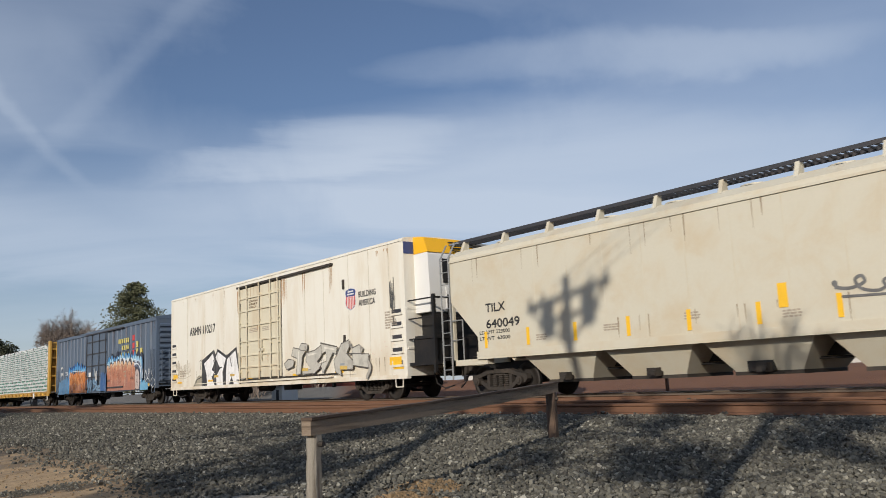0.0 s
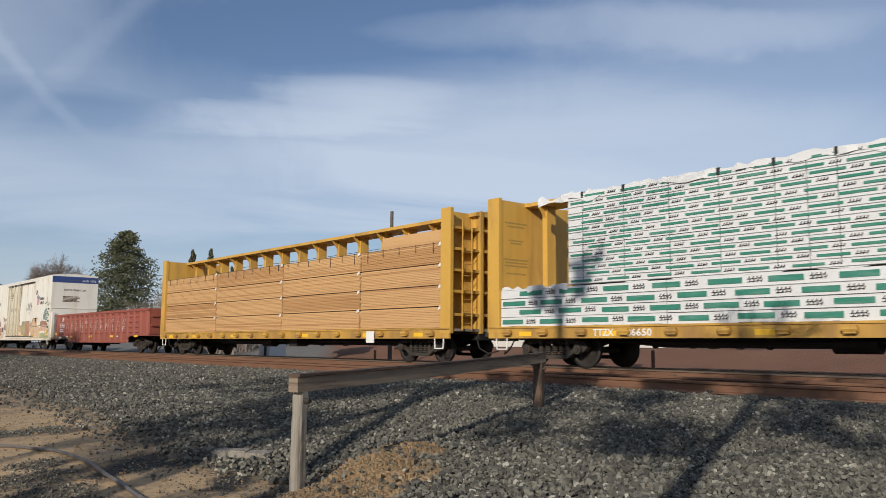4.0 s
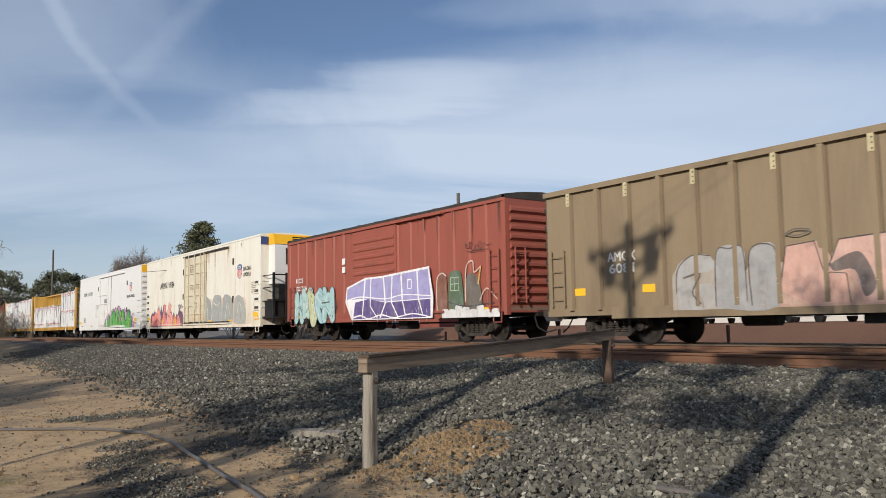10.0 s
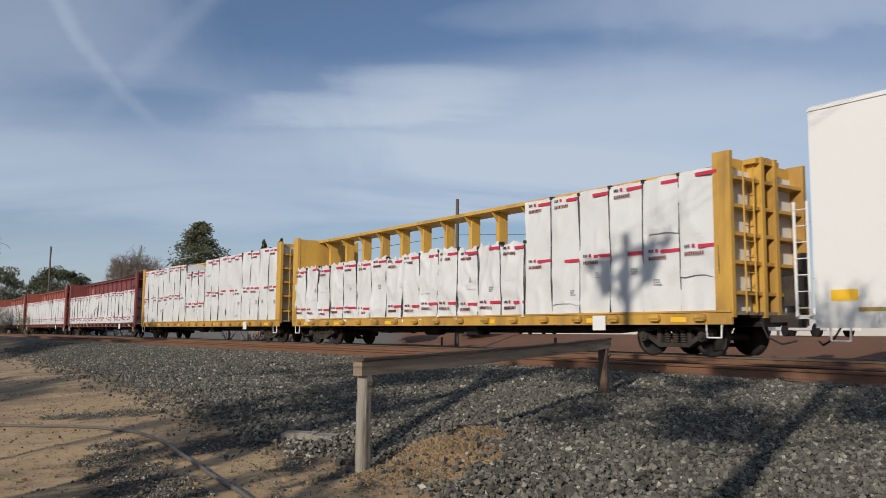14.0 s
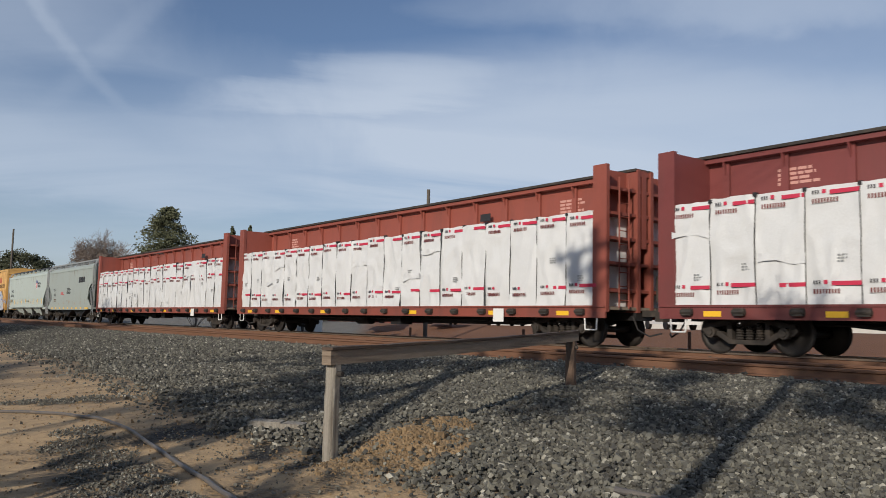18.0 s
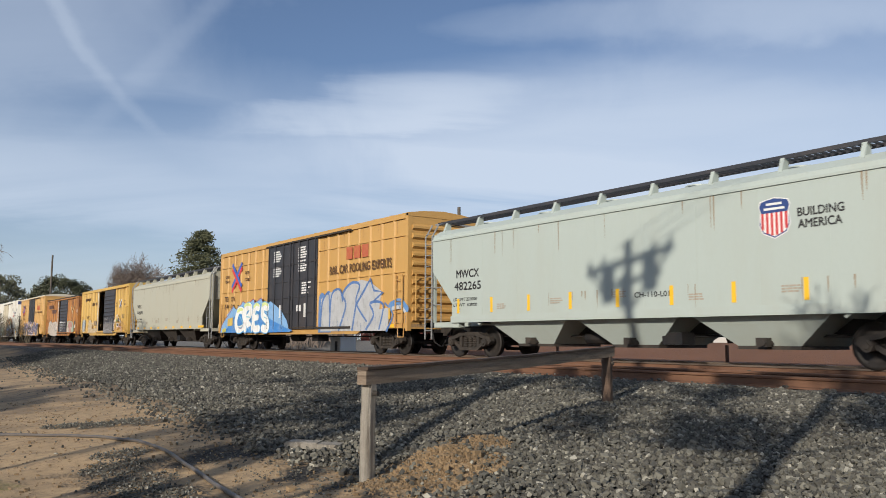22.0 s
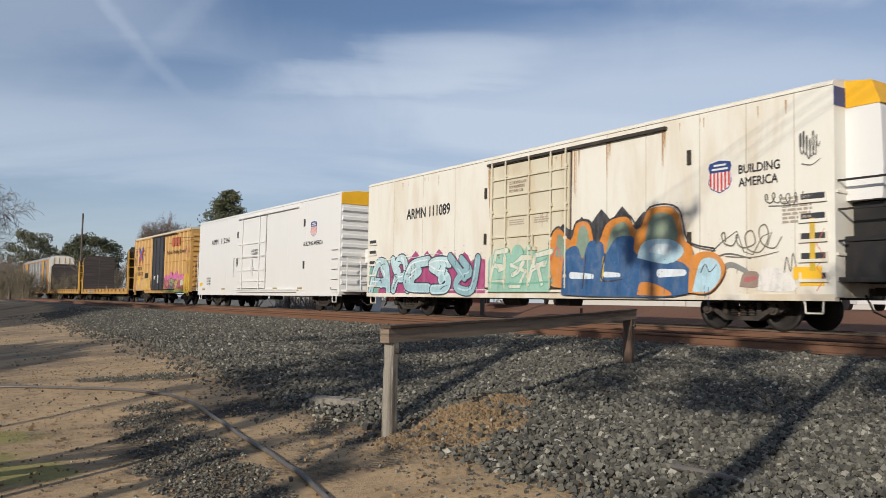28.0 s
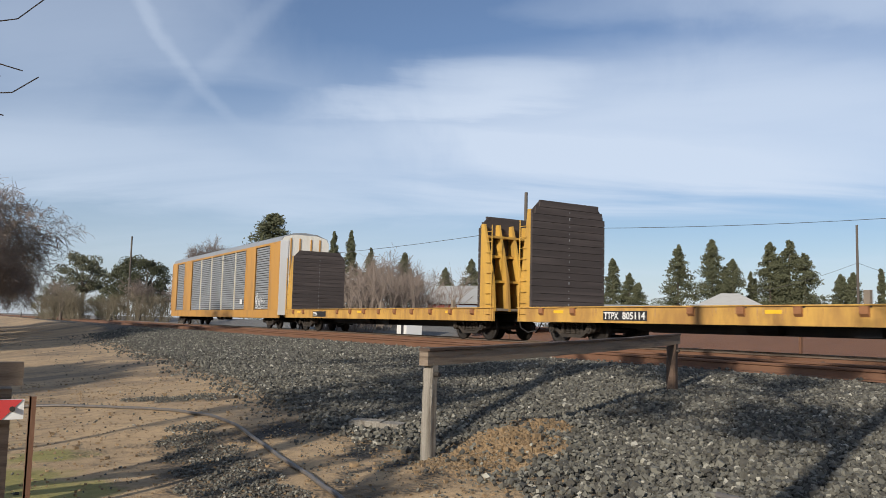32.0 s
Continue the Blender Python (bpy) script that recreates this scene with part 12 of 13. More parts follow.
def stones():
    """Loose ballast: angular stones in one mesh for each band of distance."""
    mat = bpy.data.materials.new("ballast_stone")
    mat.use_nodes = True
    t = mat.node_tree
    b = t.nodes["Principled BSDF"]
    b.inputs["Roughness"].default_value = 0.85
    geo = t.nodes.new("ShaderNodeNewGeometry")
    r = geo.outputs["Random Per Island"]
    ramp = t.nodes.new("ShaderNodeValToRGB")
    e = ramp.color_ramp.elements
    e[0].color, e[1].color = (0.040, 0.038, 0.032, 1), (0.46, 0.44, 0.37, 1)
    mid = ramp.color_ramp.elements.new(0.55)
    mid.color = (0.112, 0.108, 0.088, 1)
    mid = ramp.color_ramp.elements.new(0.94)
    mid.color = (0.208, 0.200, 0.162, 1)
    t.links.new(r, ramp.inputs[0])
    v = t.nodes.new("ShaderNodeTexCoord").outputs["Object"]
    c = mixed(t, arith(t, "MULTIPLY", noise_of(t, v, 60, 4), 0.5), ramp.outputs[0], (0.08, 0.073, 0.065))
    t.links.new(c, b.inputs["Base Color"])
    rnd = np.random.RandomState(5)
    base = np.array([(-1, -1, -1), (1, -1, -1), (1, 1, -1), (-1, 1, -1), (-1, -1, 1), (1, -1, 1), (1, 1, 1), (-1, 1, 1)], float) * 0.75
    tri = np.array([(0, 3, 2, 1), (4, 5, 6, 7), (0, 1, 5, 4), (1, 2, 6, 5), (2, 3, 7, 6), (3, 0, 4, 7)])
    for x0, x1, y0, y1, per, size in ((0.2, 11.2, 1.8, 6.5, 1350, 0.0205), (0.2, 11.2, 6.5, 9.5, 1150, 0.0215), (0.5, 11.2, 9.5, 16.0, 800, 0.0235), (2.0, 11.2, 16.0, 42.0, 480, 0.026), (11.3, 19.5, 2.0, 30.0, 30, 0.028)):
        n = int((x1 - x0) * (y1 - y0) * per)
        xs, ys = rnd.uniform(x0, x1, n), rnd.uniform(y0, y1, n)
        keep = []
        for i in range(n):
            if x0 > 11 or rnd.rand() < ballast_density(xs[i], ys[i]):
                keep.append((xs[i], ys[i], ground_z(xs[i], ys[i])))
        plain = len(keep)
        if y0 < 2:
            for cx, cy, rr in MOUNDS:
                for _ in range(int(350 * rr)):
                    px, py = rnd.normal(cx, rr * 0.5), rnd.normal(cy, rr * 0.5)
                    keep.append((px, py, ground_z(px, py) - size * 0.25))
        p = np.array(keep)
        k = len(p)
        fine = np.where(p[:, 0] < 3.2 + 0.02 * p[:, 1], 0.55, 1.0)[:, None, None]
        p[:, 2] -= (1 - fine[:, 0, 0]) * size * 0.3
        s = size * fine * np.where(np.arange(k) < plain, 1.0, 0.45)[:, None, None] * rnd.lognormal(0, 0.22, (k, 1, 1)) * rnd.uniform(0.45, 1.2, (k, 8, 3)) * rnd.uniform(0.7, 1.3, (k, 1, 3))
        q = rnd.normal(size=(k, 3, 3))
        u, _, w = np.linalg.svd(q)
        rot = u @ w
        pts = np.einsum("kij,kvj->kvi", rot, base[None] * s) * np.array([1, 1, 0.9]) + p[:, None, :] + np.array([0, 0, 1]) * (rnd.rand(k, 1, 1) ** 1.6 * 2.5 - 0.3) * size * fine
        faces = (tri[None] + (np.arange(k) * 8)[:, None, None]).reshape(-1, 4)
        me = bpy.data.meshes.new("ballast")
        me.from_pydata(pts.reshape(-1, 3).tolist(), [], faces.tolist())
        me.materials.append(mat)
        tagged(new("ballast_stones", me), "loose grey angular ballast stones on the bank", "ballast", kind="stuff")
    # clods and grit on the bare dirt
    p = np.stack([rnd.uniform(-1.0, 4.2, 5200), 3.4 + 14 * rnd.rand(5200) ** 1.3, np.zeros(5200)], 1)
    heaps = [(rnd.normal(cx, rr * 0.48), rnd.normal(cy, rr * 0.48), 0) for cx, cy, rr in MOUNDS[:3] for _ in range(int(rr * 4200))]
    p = np.concatenate([p, np.array(heaps)])
    k = len(p)
    for i in range(k):
        p[i, 2] = ground_z(p[i, 0], p[i, 1])
    s = 0.0085 * rnd.lognormal(0, 0.5, (k, 1, 1)) * rnd.uniform(0.5, 1.25, (k, 8, 1)) * rnd.uniform(0.6, 1.3, (k, 1, 3))
    pts = base[None] * s + p[:, None, :] + np.array([0, 0, 0.003])
    faces = (tri[None] + (np.arange(k) * 8)[:, None, None]).reshape(-1, 4)
    me = bpy.data.meshes.new("grit")
    me.from_pydata(pts.reshape(-1, 3).tolist(), [], faces.tolist())
    me.materials.append(material("dirt_clods", (0.26, 0.18, 0.10), 0.95, stain=(0.10, 0.075, 0.05), amount=0.7, size=0.4, bump=0, spread=0.3))
    tagged(new("dirt_clods", me), "small brown clods and grit on the dirt", "soil", kind="stuff")


stones()


# ---- the two tracks ----
def track(middle, name):
    ob = tagged(thing(name, "railway track with rusty rails on dark timber ties", "track", (middle, 0, 0)), kind="structure")
    for s in (-1, 1):
        c = s * 0.7545
        web = [(c - 0.076, -0.185), (c - 0.07, -0.165), (c - 0.012, -0.150), (c - 0.009, -0.055), (c - 0.036, -0.042), (c + 0.036, -0.042), (c + 0.009, -0.055), (c + 0.012, -0.150), (c + 0.07, -0.165), (c + 0.076, -0.185)]
        head = [(c - 0.0365, -0.041), (c - 0.0375, -0.012), (c - 0.026, -0.001), (c + 0.026, -0.001), (c + 0.0375, -0.012), (c + 0.0365, -0.041)]
        r = part("rail", Geo().prism(web, "y", -300, 900), "rail", ob)
        part("rail_head", Geo().prism(head, "y", -300, 900), "railhead" if name == "far_track" else "rail", r)
    me = Geo().prism([(-1.30, -0.33), (-1.30, -0.19), (-1.28, -0.18), (1.28, -0.18), (1.30, -0.19), (1.30, -0.33)], "y", -0.11, 0.11).mesh("tie")
    me.materials.append(M("tie"))
    plate_me = Geo().box(-0.85, -0.65, -0.09, 0.09, -0.186, -0.176).box(0.65, 0.85, -0.09, 0.09, -0.186, -0.176).mesh("tie_plates")
    plate_me.materials.append(M("rail"))
    for k in range(120):
        y = -6 + k * 0.535
        tie = new("tie", me)
        tie.parent = ob
        tie.matrix_basis = pose(0, y, 0)
        pl = new("tie_plates", plate_me)
        pl.parent = tie


track(NEAR, "near_track")
track(TRACK, "far_track")


# ---- foreground things ----
def skin(rings):
    """Closed rings of corners joined into one solid."""
    n = len(rings[0])
    g = Geo()
    faces = [(k * n + i, k * n + (i + 1) % n, (k + 1) * n + (i + 1) % n, (k + 1) * n + i) for k in range(len(rings) - 1) for i in range(n)]
    g.add([p for r in rings for p in r], faces + [tuple(range(n))[::-1], tuple(range((len(rings) - 1) * n, len(rings) * n))])
    return g


def barrier():
    """A low timber barrier: two posts and one plank on edge."""
    ob = thing("timber_barrier", "weathered grey timber barrier of two posts and a plank", "barrier", (0, 0, 0))
    a, b = Vector((3.38, 5.80, 0)), Vector((8.30, 7.85, 0))
    d = (b - a).normalized()
    o = Vector((-d.y, d.x, 0))
    for p, foot, top, nm in ((a, -0.75, 0.19, "post"), (b, -0.55, 0.32, "tie")):
        w, ring = 0.052 if nm == "post" else 0.064, []
        for i in range(15):
            q = i / 14
            z, ja = foot + (top - foot) * q, 1 + 0.035 * math.sin(i * 2.1) + 0.10 * (1 - q) ** 3
            bow = o * 0.012 * math.sin(q * 2.6) + d * 0.016 * (q - 0.5)
            ring.append([p + bow + (d * u + o * v) * w * ja * (1 + 0.03 * math.sin(i * 1.7 + 2 * k)) + Vector((0, 0, z)) for k, (u, v) in enumerate(((1, 0.6), (0.6, 1), (-0.55, 1), (-1, 0.6), (-1, -0.7), (-0.7, -1), (0.6, -1), (1, -0.55)))])
        g = skin(ring)
        ps = part("post", g, nm, ob)
        part("bolt", Geo().tube(p - o * 0.09 + Vector((0, 0, top - 0.09)), p + o * 0.02 + Vector((0, 0, top - 0.09)), 0.022, n=8), "steel", ps)
    g = Geo()
    ends = (a - d * 0.10, b + d * 0.16)
    n = 14
    zt, hgt, w, rise = 0.285, 0.115, 0.045, 0.15
    ring = []
    for i in range(n + 1):
        p = ends[0].lerp(ends[1], i / n)
        sag = rise * i / n - 0.012 * math.sin(math.pi * i / n) + 0.003 * math.sin(i * 3.3)
        ring.append([p + o * w + Vector((0, 0, zt - hgt + sag)), p + o * w + Vector((0, 0, zt + sag)), p - o * w + Vector((0, 0, zt + sag)), p - o * w + Vector((0, 0, zt - hgt + sag))])
    g = skin(ring)
    plank = part("plank", g, "beam", ob)
    cap = []
    for i in range(n + 1):
        p = ends[0].lerp(ends[1], i / n)
        z = zt + 0.003 + rise * i / n - 0.012 * math.sin(math.pi * i / n) + 0.004 * math.sin(i * 2.3)
        cap.append([p + o * 0.05 + Vector((0, 0, z)), p + o * 0.05 + Vector((0, 0, z + 0.022)), p - o * 0.058 + Vector((0, 0, z + 0.022)), p - o * 0.058 + Vector((0, 0, z))])
    part("cap_strip", skin(cap), "tie", plank, "dark brown strip along the plank's top")
    return ob


barrier()


def gate_end():
    """The end of a second barrier with a striped board, beside a steel angle stake."""
    ob = thing("striped_barricade", "old timber barricade with a red and white striped board", "barricade", (0, 0, 0))
    part("post", Geo().box(0.16, 0.36, 6.25, 6.45, -1.0, 0.0), "beam", ob)
    part("top_plank", Geo().box(-1.6, 0.42, 6.20, 6.28, 0.02, 0.18), "beam", ob)
    bd = part("board", Geo().box(-1.6, 0.43, 6.10, 6.14, -0.19, -0.06), "chalk", ob, "white board with red stripes")
    for k in range(5):
        x = -1.5 + k * 0.40
        part("red_stripe", Geo().prism([(x, -0.19), (x + 0.2, -0.19), (x + 0.32, -0.06), (x + 0.12, -0.06)], "y", 6.094, 6.10), "red", bd)
    part("bolt", Geo().tube((0.36, 6.07, -0.12), (0.36, 6.10, -0.12), 0.018, n=8), "steel", bd)
    part("stake", Geo().box(0.46, 0.50, 6.08, 6.09, -0.95, -0.04).box(0.46, 0.47, 6.08, 6.14, -0.95, -0.04), "rail", ob, "rusty steel angle stake")
    part("low_rail", Geo().box(-1.6, 0.46, 6.22, 6.28, -0.86, -0.78), "beam", ob)


gate_end()


def lying_cable():
    pts = [Vector(p) for p in ((-6, 14.6, 0), (-2.0, 14.0, 0), (1.0, 13.0, 0), (1.9, 12.05, 0), (2.45, 10.9, 0), (2.72, 9.6, 0), (2.68, 8.2, 0), (2.52, 6.8, 0), (2.40, 5.8, 0), (2.30, 5.0, 0), (2.1, 4.0, 0), (1.6, 2.2, 0), (0.5, 0.5, 0))]
    fine = []
    for i in range(len(pts) - 1):
        p0, p1, p2, p3 = pts[max(0, i - 1)], pts[i], pts[i + 1], pts[min(len(pts) - 1, i + 2)]
        for k in range(10):
            u = k / 10
            q = 0.5 * ((2 * p1) + (p2 - p0) * u + (2 * p0 - 5 * p1 + 4 * p2 - p3) * u * u + (3 * p1 - p0 - 3 * p2 + p3) * u ** 3)
            q.z = ground_z(q.x, q.y) + 0.022
            fine.append(q)
    rings = []
    for i, q in enumerate(fine):
        along = (fine[min(i + 1, len(fine) - 1)] - fine[max(i - 1, 0)]).normalized()
        u = along.cross(Vector((0, 0, 1))).normalized()
        w = u.cross(along)
        rings.append([q + (u * math.cos(m * 0.7854) + w * math.sin(m * 0.7854)) * 0.019 for m in range(8)])
    ob = part("ground_cable", skin(rings), "cable", None, "thick black cable lying in a curve on the dirt", smooth=True)
    tagged(ob, category="cable")


lying_cable()


def loose_board(x, y, length, w, turn, mat, label, name="loose_board"):
    z = ground_z(x, y)
    ob = part(name, Geo().box(-length / 2, length / 2, -w / 2, w / 2, 0, 0.05).box(-length / 2 + 0.02, length * 0.1, -w / 2 + 0.01, w / 2, 0.05, 0.062), mat, None, label)
    ob.matrix_world = pose(x, y, z + 0.02, 4, 0, turn)
    tagged(ob, category="board")


loose_board(3.85, 7.70, 0.60, 0.15, -52, "post", "short brown weathered board lying on the gravel")
pp = part("pipe_length", Geo().tube((-0.28, 0, 0), (0.28, 0, 0), 0.022, n=10), "cable", None, "black pipe lying on the ballast")
pp.matrix_world = pose(4.25, 3.30, ground_z(4.25, 3.30) + 0.04, 0, 2, -80)
tagged(pp, category="pipe")


# ---- trees ----
def limb(g, a, d, length, r, depth, rnd, spread=0.55, droop=0.0, twig=0.004, kids=(3, 4)):
    n = 3
    p = Vector(a)
    d = Vector(d).normalized()
    for i in range(n):
        dd = (d + Vector((rnd.gauss(0, 0.12), rnd.gauss(0, 0.12), rnd.gauss(0, 0.10) - droop))).normalized()
        q = p + dd * length / n
        r1 = max(twig, r * (1 - 0.22))
        g.tube(p, q, r, r1, 5 if r > 0.03 else 3, caps=False)
        p, d, r = q, dd, r1
        if depth > 0 and (i > 0 or depth < 3):
            for _ in range(rnd.randint(*kids) - 1):
                side = d.orthogonal().normalized()
                side.rotate(Matrix.Rotation(rnd.uniform(0, 6.28), 3, d))
                limb(g, p, d * (1 - spread) + side * spread * rnd.uniform(0.8, 1.4) + Vector((0, 0, 0.15)), length * rnd.uniform(0.5, 0.75), r * 0.62, depth - 1, rnd, spread, droop, twig, kids)
    return p


def bare_tree(x, y, height, seed, label, depth=4, lean=(0, 0, 1), spread=0.55, droop=0.0, twig=0.006, r=None, name="bare_tree", mat="bark", kids=(3, 4), z=None, opening=(0.3, 0.8), bole=0.26):
    rnd = random.Random(seed)
    ob = thing(name, label, "tree", (x, y, ground_z(x, y) if z is None else z), rnd.uniform(0, 360) if lean == (0, 0, 1) else 0)
    r = r or height * 0.028
    t = Geo()
    top = Vector((0, 0, height * bole)) + Vector((lean[0], lean[1], 0)) * height * 0.1
    t.tube((0, 0, -0.2), top, r * 1.35, r, 9)
    part("trunk", t, "bark", ob)
    g = Geo()
    for k in range(5):
        a = k * 2 * math.pi / 5 + rnd.uniform(-0.4, 0.4)
        tilt = rnd.uniform(*opening)
        limb(g, top, Vector((math.cos(a) * tilt, math.sin(a) * tilt, 1)) + Vector(lean) * 0.3, height * rnd.uniform(0.26, 0.36) * (1 - bole) / 0.74, r * 0.6, depth, rnd, spread, droop, twig, kids)
    part("crown", g, mat, ob, "bare leafless crown")
    return ob


def leaf_cloud(g, centre, radii, n, size, rnd, flat=0.0):
    for _ in range(n):
        while True:
            p = Vector((rnd.uniform(-1, 1), rnd.uniform(-1, 1), rnd.uniform(-1, 1)))
            if 0.25 < p.length < 1:
                break
        c = Vector(centre) + Vector((p.x * radii[0], p.y * radii[1], p.z * radii[2]))
        u = Vector((rnd.gauss(0, 1), rnd.gauss(0, 1), rnd.gauss(0, 1) * (1 - flat))).normalized() * size * rnd.uniform(0.6, 1.4)
        w = u.orthogonal().normalized()
        w.rotate(Matrix.Rotation(rnd.uniform(0, 6.28), 3, u.normalized()))
        w *= size * rnd.uniform(0.35, 0.8)
        g.add([c - u, c + w, c + u, c - w], [(0, 1, 2, 3)])


def conifer(x, y, height, seed, width=0.24, label="dark green conifer beyond the tracks", z=-0.5, mat="needle", clumps=70, taper=0.8):
    rnd = random.Random(seed)
    ob = thing("conifer", label, "tree", (x, y, z))
    part("trunk", Geo().tube((0, 0, 0), (0, 0, height * 0.95), height * 0.018, 0.03, 7), "bark", ob)
    g = Geo()
    for k in range(clumps):
        u = (k + rnd.uniform(0, 1)) / clumps
        z_ = height * (0.10 + 0.88 * u)
        reach = height * width * (1 - u) ** taper * rnd.uniform(0.75, 1.5) + 0.15
        a = rnd.uniform(0, 6.28)
        e = Vector((math.cos(a) * reach, math.sin(a) * reach, z_ - reach * 0.18))
        g.tube((0, 0, z_), e, 0.03, 0.01, 3, caps=False)
        for q in (0.35, 0.65, 0.92):
            c = Vector((0, 0, z_)).lerp(e, q)
            leaf_cloud(g, c, (reach * 0.30 + 0.12, reach * 0.30 + 0.12, height * 0.026 + 0.06), 30, height * 0.008 + 0.035, rnd, 0.4)
    part("crown", g, mat, ob)
    return ob


def leafy_tree(x, y, height, seed, width, label, z=-0.5, trunk=0.35, n=26, mat="leaf"):
    rnd = random.Random(seed)
    ob = thing("leafy_tree", label, "tree", (x, y, z))
    t = Geo().tube((0, 0, 0), (0.1, 0, height * trunk), height * 0.03, height * 0.02, 8)
    g = Geo()
    for k in range(n):
        a, u = rnd.uniform(0, 6.28), rnd.random()
        rr = width * math.sqrt(rnd.random()) * (0.6 + 0.5 * math.sin(math.pi * min(1, u + 0.15)))
        c = Vector((math.cos(a) * rr, math.sin(a) * rr, height * (trunk + (1 - trunk) * u * 0.92)))
        t.tube((0.1, 0, height * trunk * 0.9), c, height * 0.008, 0.02, 4, caps=False)
        s = width * rnd.uniform(0.20, 0.36)
        leaf_cloud(g, c, (s, s, s * 0.75), 120, height * 0.011 + 0.06, rnd)
    part("trunk", t, "bark", ob)
    part("crown", g, mat, ob)
    return ob


def dome_tree(x, y, height, seed, width, label, z=-0.5):
    """A broad rounded evergreen: short trunk, boughs to many crowded clumps of small leaves, lumpy outline."""
    rnd = random.Random(seed)
    ob = thing("leafy_tree", label, "tree", (x, y, z))
    t, g = Geo().tube((0, 0, 0), (0.1, 0, height * 0.3), height * 0.035, height * 0.025, 8), Geo()
    for k in range(110):
        a, u = rnd.uniform(0, 6.28), rnd.uniform(-0.35, 1.0)
        rr = width * math.sqrt(max(0.05, 1 - u * u)) * rnd.uniform(0.55, 1.0)
        c = Vector((math.cos(a) * rr, math.sin(a) * rr, height * (0.50 + 0.42 * u)))
        t.tube((0.1, 0, height * 0.28), c, height * 0.008, 0.02, 4, caps=False)
        r = width * rnd.uniform(0.12, 0.24)
        leaf_cloud(g, c, (r, r, r * 0.8), 130, 0.15, rnd)
    part("trunk", t, "bark", ob)
    part("crown", g, "leaf", ob)
    return ob


def thicket(x0, x1, y0, y1, height, n, seed, label, z=-0.5, mat="brush"):
    """Leafless brush: many thin upright stems, too many to count."""
    rnd = random.Random(seed)
    g = Geo()
    for _ in range(n):
        p = Vector((rnd.uniform(x0, x1), rnd.uniform(y0, y1), z))
        hgt = height * rnd.uniform(0.45, 1.05)
        for k in range(7):
            d = Vector((rnd.gauss(0, 0.35), rnd.gauss(0, 0.35), 1)).normalized()
            q = p + d * hgt * 0.55
            g.tube(p, q, 0.035, 0.02, 3, caps=False)
            for j in range(5):
                e = (d + Vector((rnd.gauss(0, 0.5), rnd.gauss(0, 0.5), 0.1))).normalized()
                s = q + e * hgt * rnd.uniform(0.2, 0.5)
                g.tube(q, s, 0.018, 0.006, 3, caps=False)
                for _j in range(3):
                    f = (e + Vector((rnd.gauss(0, 0.6), rnd.gauss(0, 0.6), 0))).normalized()
                    g.tube(q.lerp(s, 0.6), q.lerp(s, 0.6) + f * hgt * 0.16, 0.010, 0.005, 3, caps=False)
    ob = part("brush_thicket", g, mat, None, label, kind="stuff")
    tagged(ob, category="brush")


# big and small conifers beyond the tracks: x, y, height, width
for k, (x, y, hh, w) in enumerate(((58.5, 138, 17.4, 0.13), (61.3, 137, 17.8, 0.12), (64, 134, 14.5, 0.16), (51.4, 97, 10.5, 0.20), (56.4, 94.4, 8.6, 0.26), (59.3, 92.6, 9.8, 0.26), (62, 90.5, 9.4, 0.26),
                               (72.8, 79.7, 10.1, 0.20), (71.6, 75.4, 7.9, 0.26), (69.6, 71.8, 6.5, 0.32), (78.6, 74.0, 11.8, 0.27), (81.4, 70.9, 12.5, 0.27), (85.5, 72.3, 9.4, 0.24), (81.4, 67.8, 9.9, 0.28),
                               (85.7, 65.7, 12.1, 0.27), (89.5, 67.2, 10.7, 0.28), (86.2, 63.3, 12.2, 0.29), (86.4, 61.4, 10.5, 0.32), (90.3, 59.3, 8.1, 0.26), (91.0, 58.2, 8.3, 0.22), (85.9, 68.7, 8.6, 0.06), (87.7, 69.6, 7.9, 0.06), (90.8, 54.7, 8.6, 0.06))):
    conifer(x, y, hh, 200 + k, w, "tall narrow dark cypress beyond the houses" if w < 0.1 else "dense brownish-green conifer beyond the tracks", clumps=64 if w < 0.1 else 120, taper=0.85)
conifer(54.6, 161, 23.0, 300, 0.27, "tall broad dark pine beyond the tracks", clumps=260, taper=0.38)
leafy_tree(17.8, 148, 11.6, 301, 3.9, "airy grey-green eucalyptus beside the line", trunk=0.45, n=46, mat="gum")
dome_tree(24.5, 136, 10.9, 302, 5.2, "dense dark olive tree with a rounded crown")
leafy_tree(14.0, 150, 6.2, 303, 3.4, "grey-green bush beside the line", trunk=0.12, n=50, mat="gum")
leafy_tree(21.0, 142, 6.0, 305, 2.6, "grey-green bush beside the line", trunk=0.12, n=40, mat="gum")
bare_tree(45.2, 174, 17.6, 304, "large bare oak far beyond the tracks", 4, twig=0.022, r=0.42, z=-0.5, kids=(3, 4), mat="twig", opening=(0.15, 0.6), bole=0.40)
thicket(9, 27, 104, 128, 4.6, 90, 305, "brown leafless brush along the line")
thicket(27, 37, 60, 74, 6.6, 52, 306, "brown leafless brush behind the tracks", mat="twig")
thicket(36, 60, 74, 92, 3.4, 46, 308, "low dry brush before the houses")
for k, (x, y, hh) in enumerate(((29.5, 70, 8.0), (32.5, 67.6, 8.6), (34.5, 66.5, 7.6), (37, 68, 6.6), (11.5, 116, 6.0), (20.5, 112, 6.8), (26, 112, 7.2), (66, 120, 8))):
    bare_tree(x, y, hh, 320 + k, "bare leafless tree among the brush", 3, twig=0.012, z=-0.5, mat="twig", kids=(3, 4))
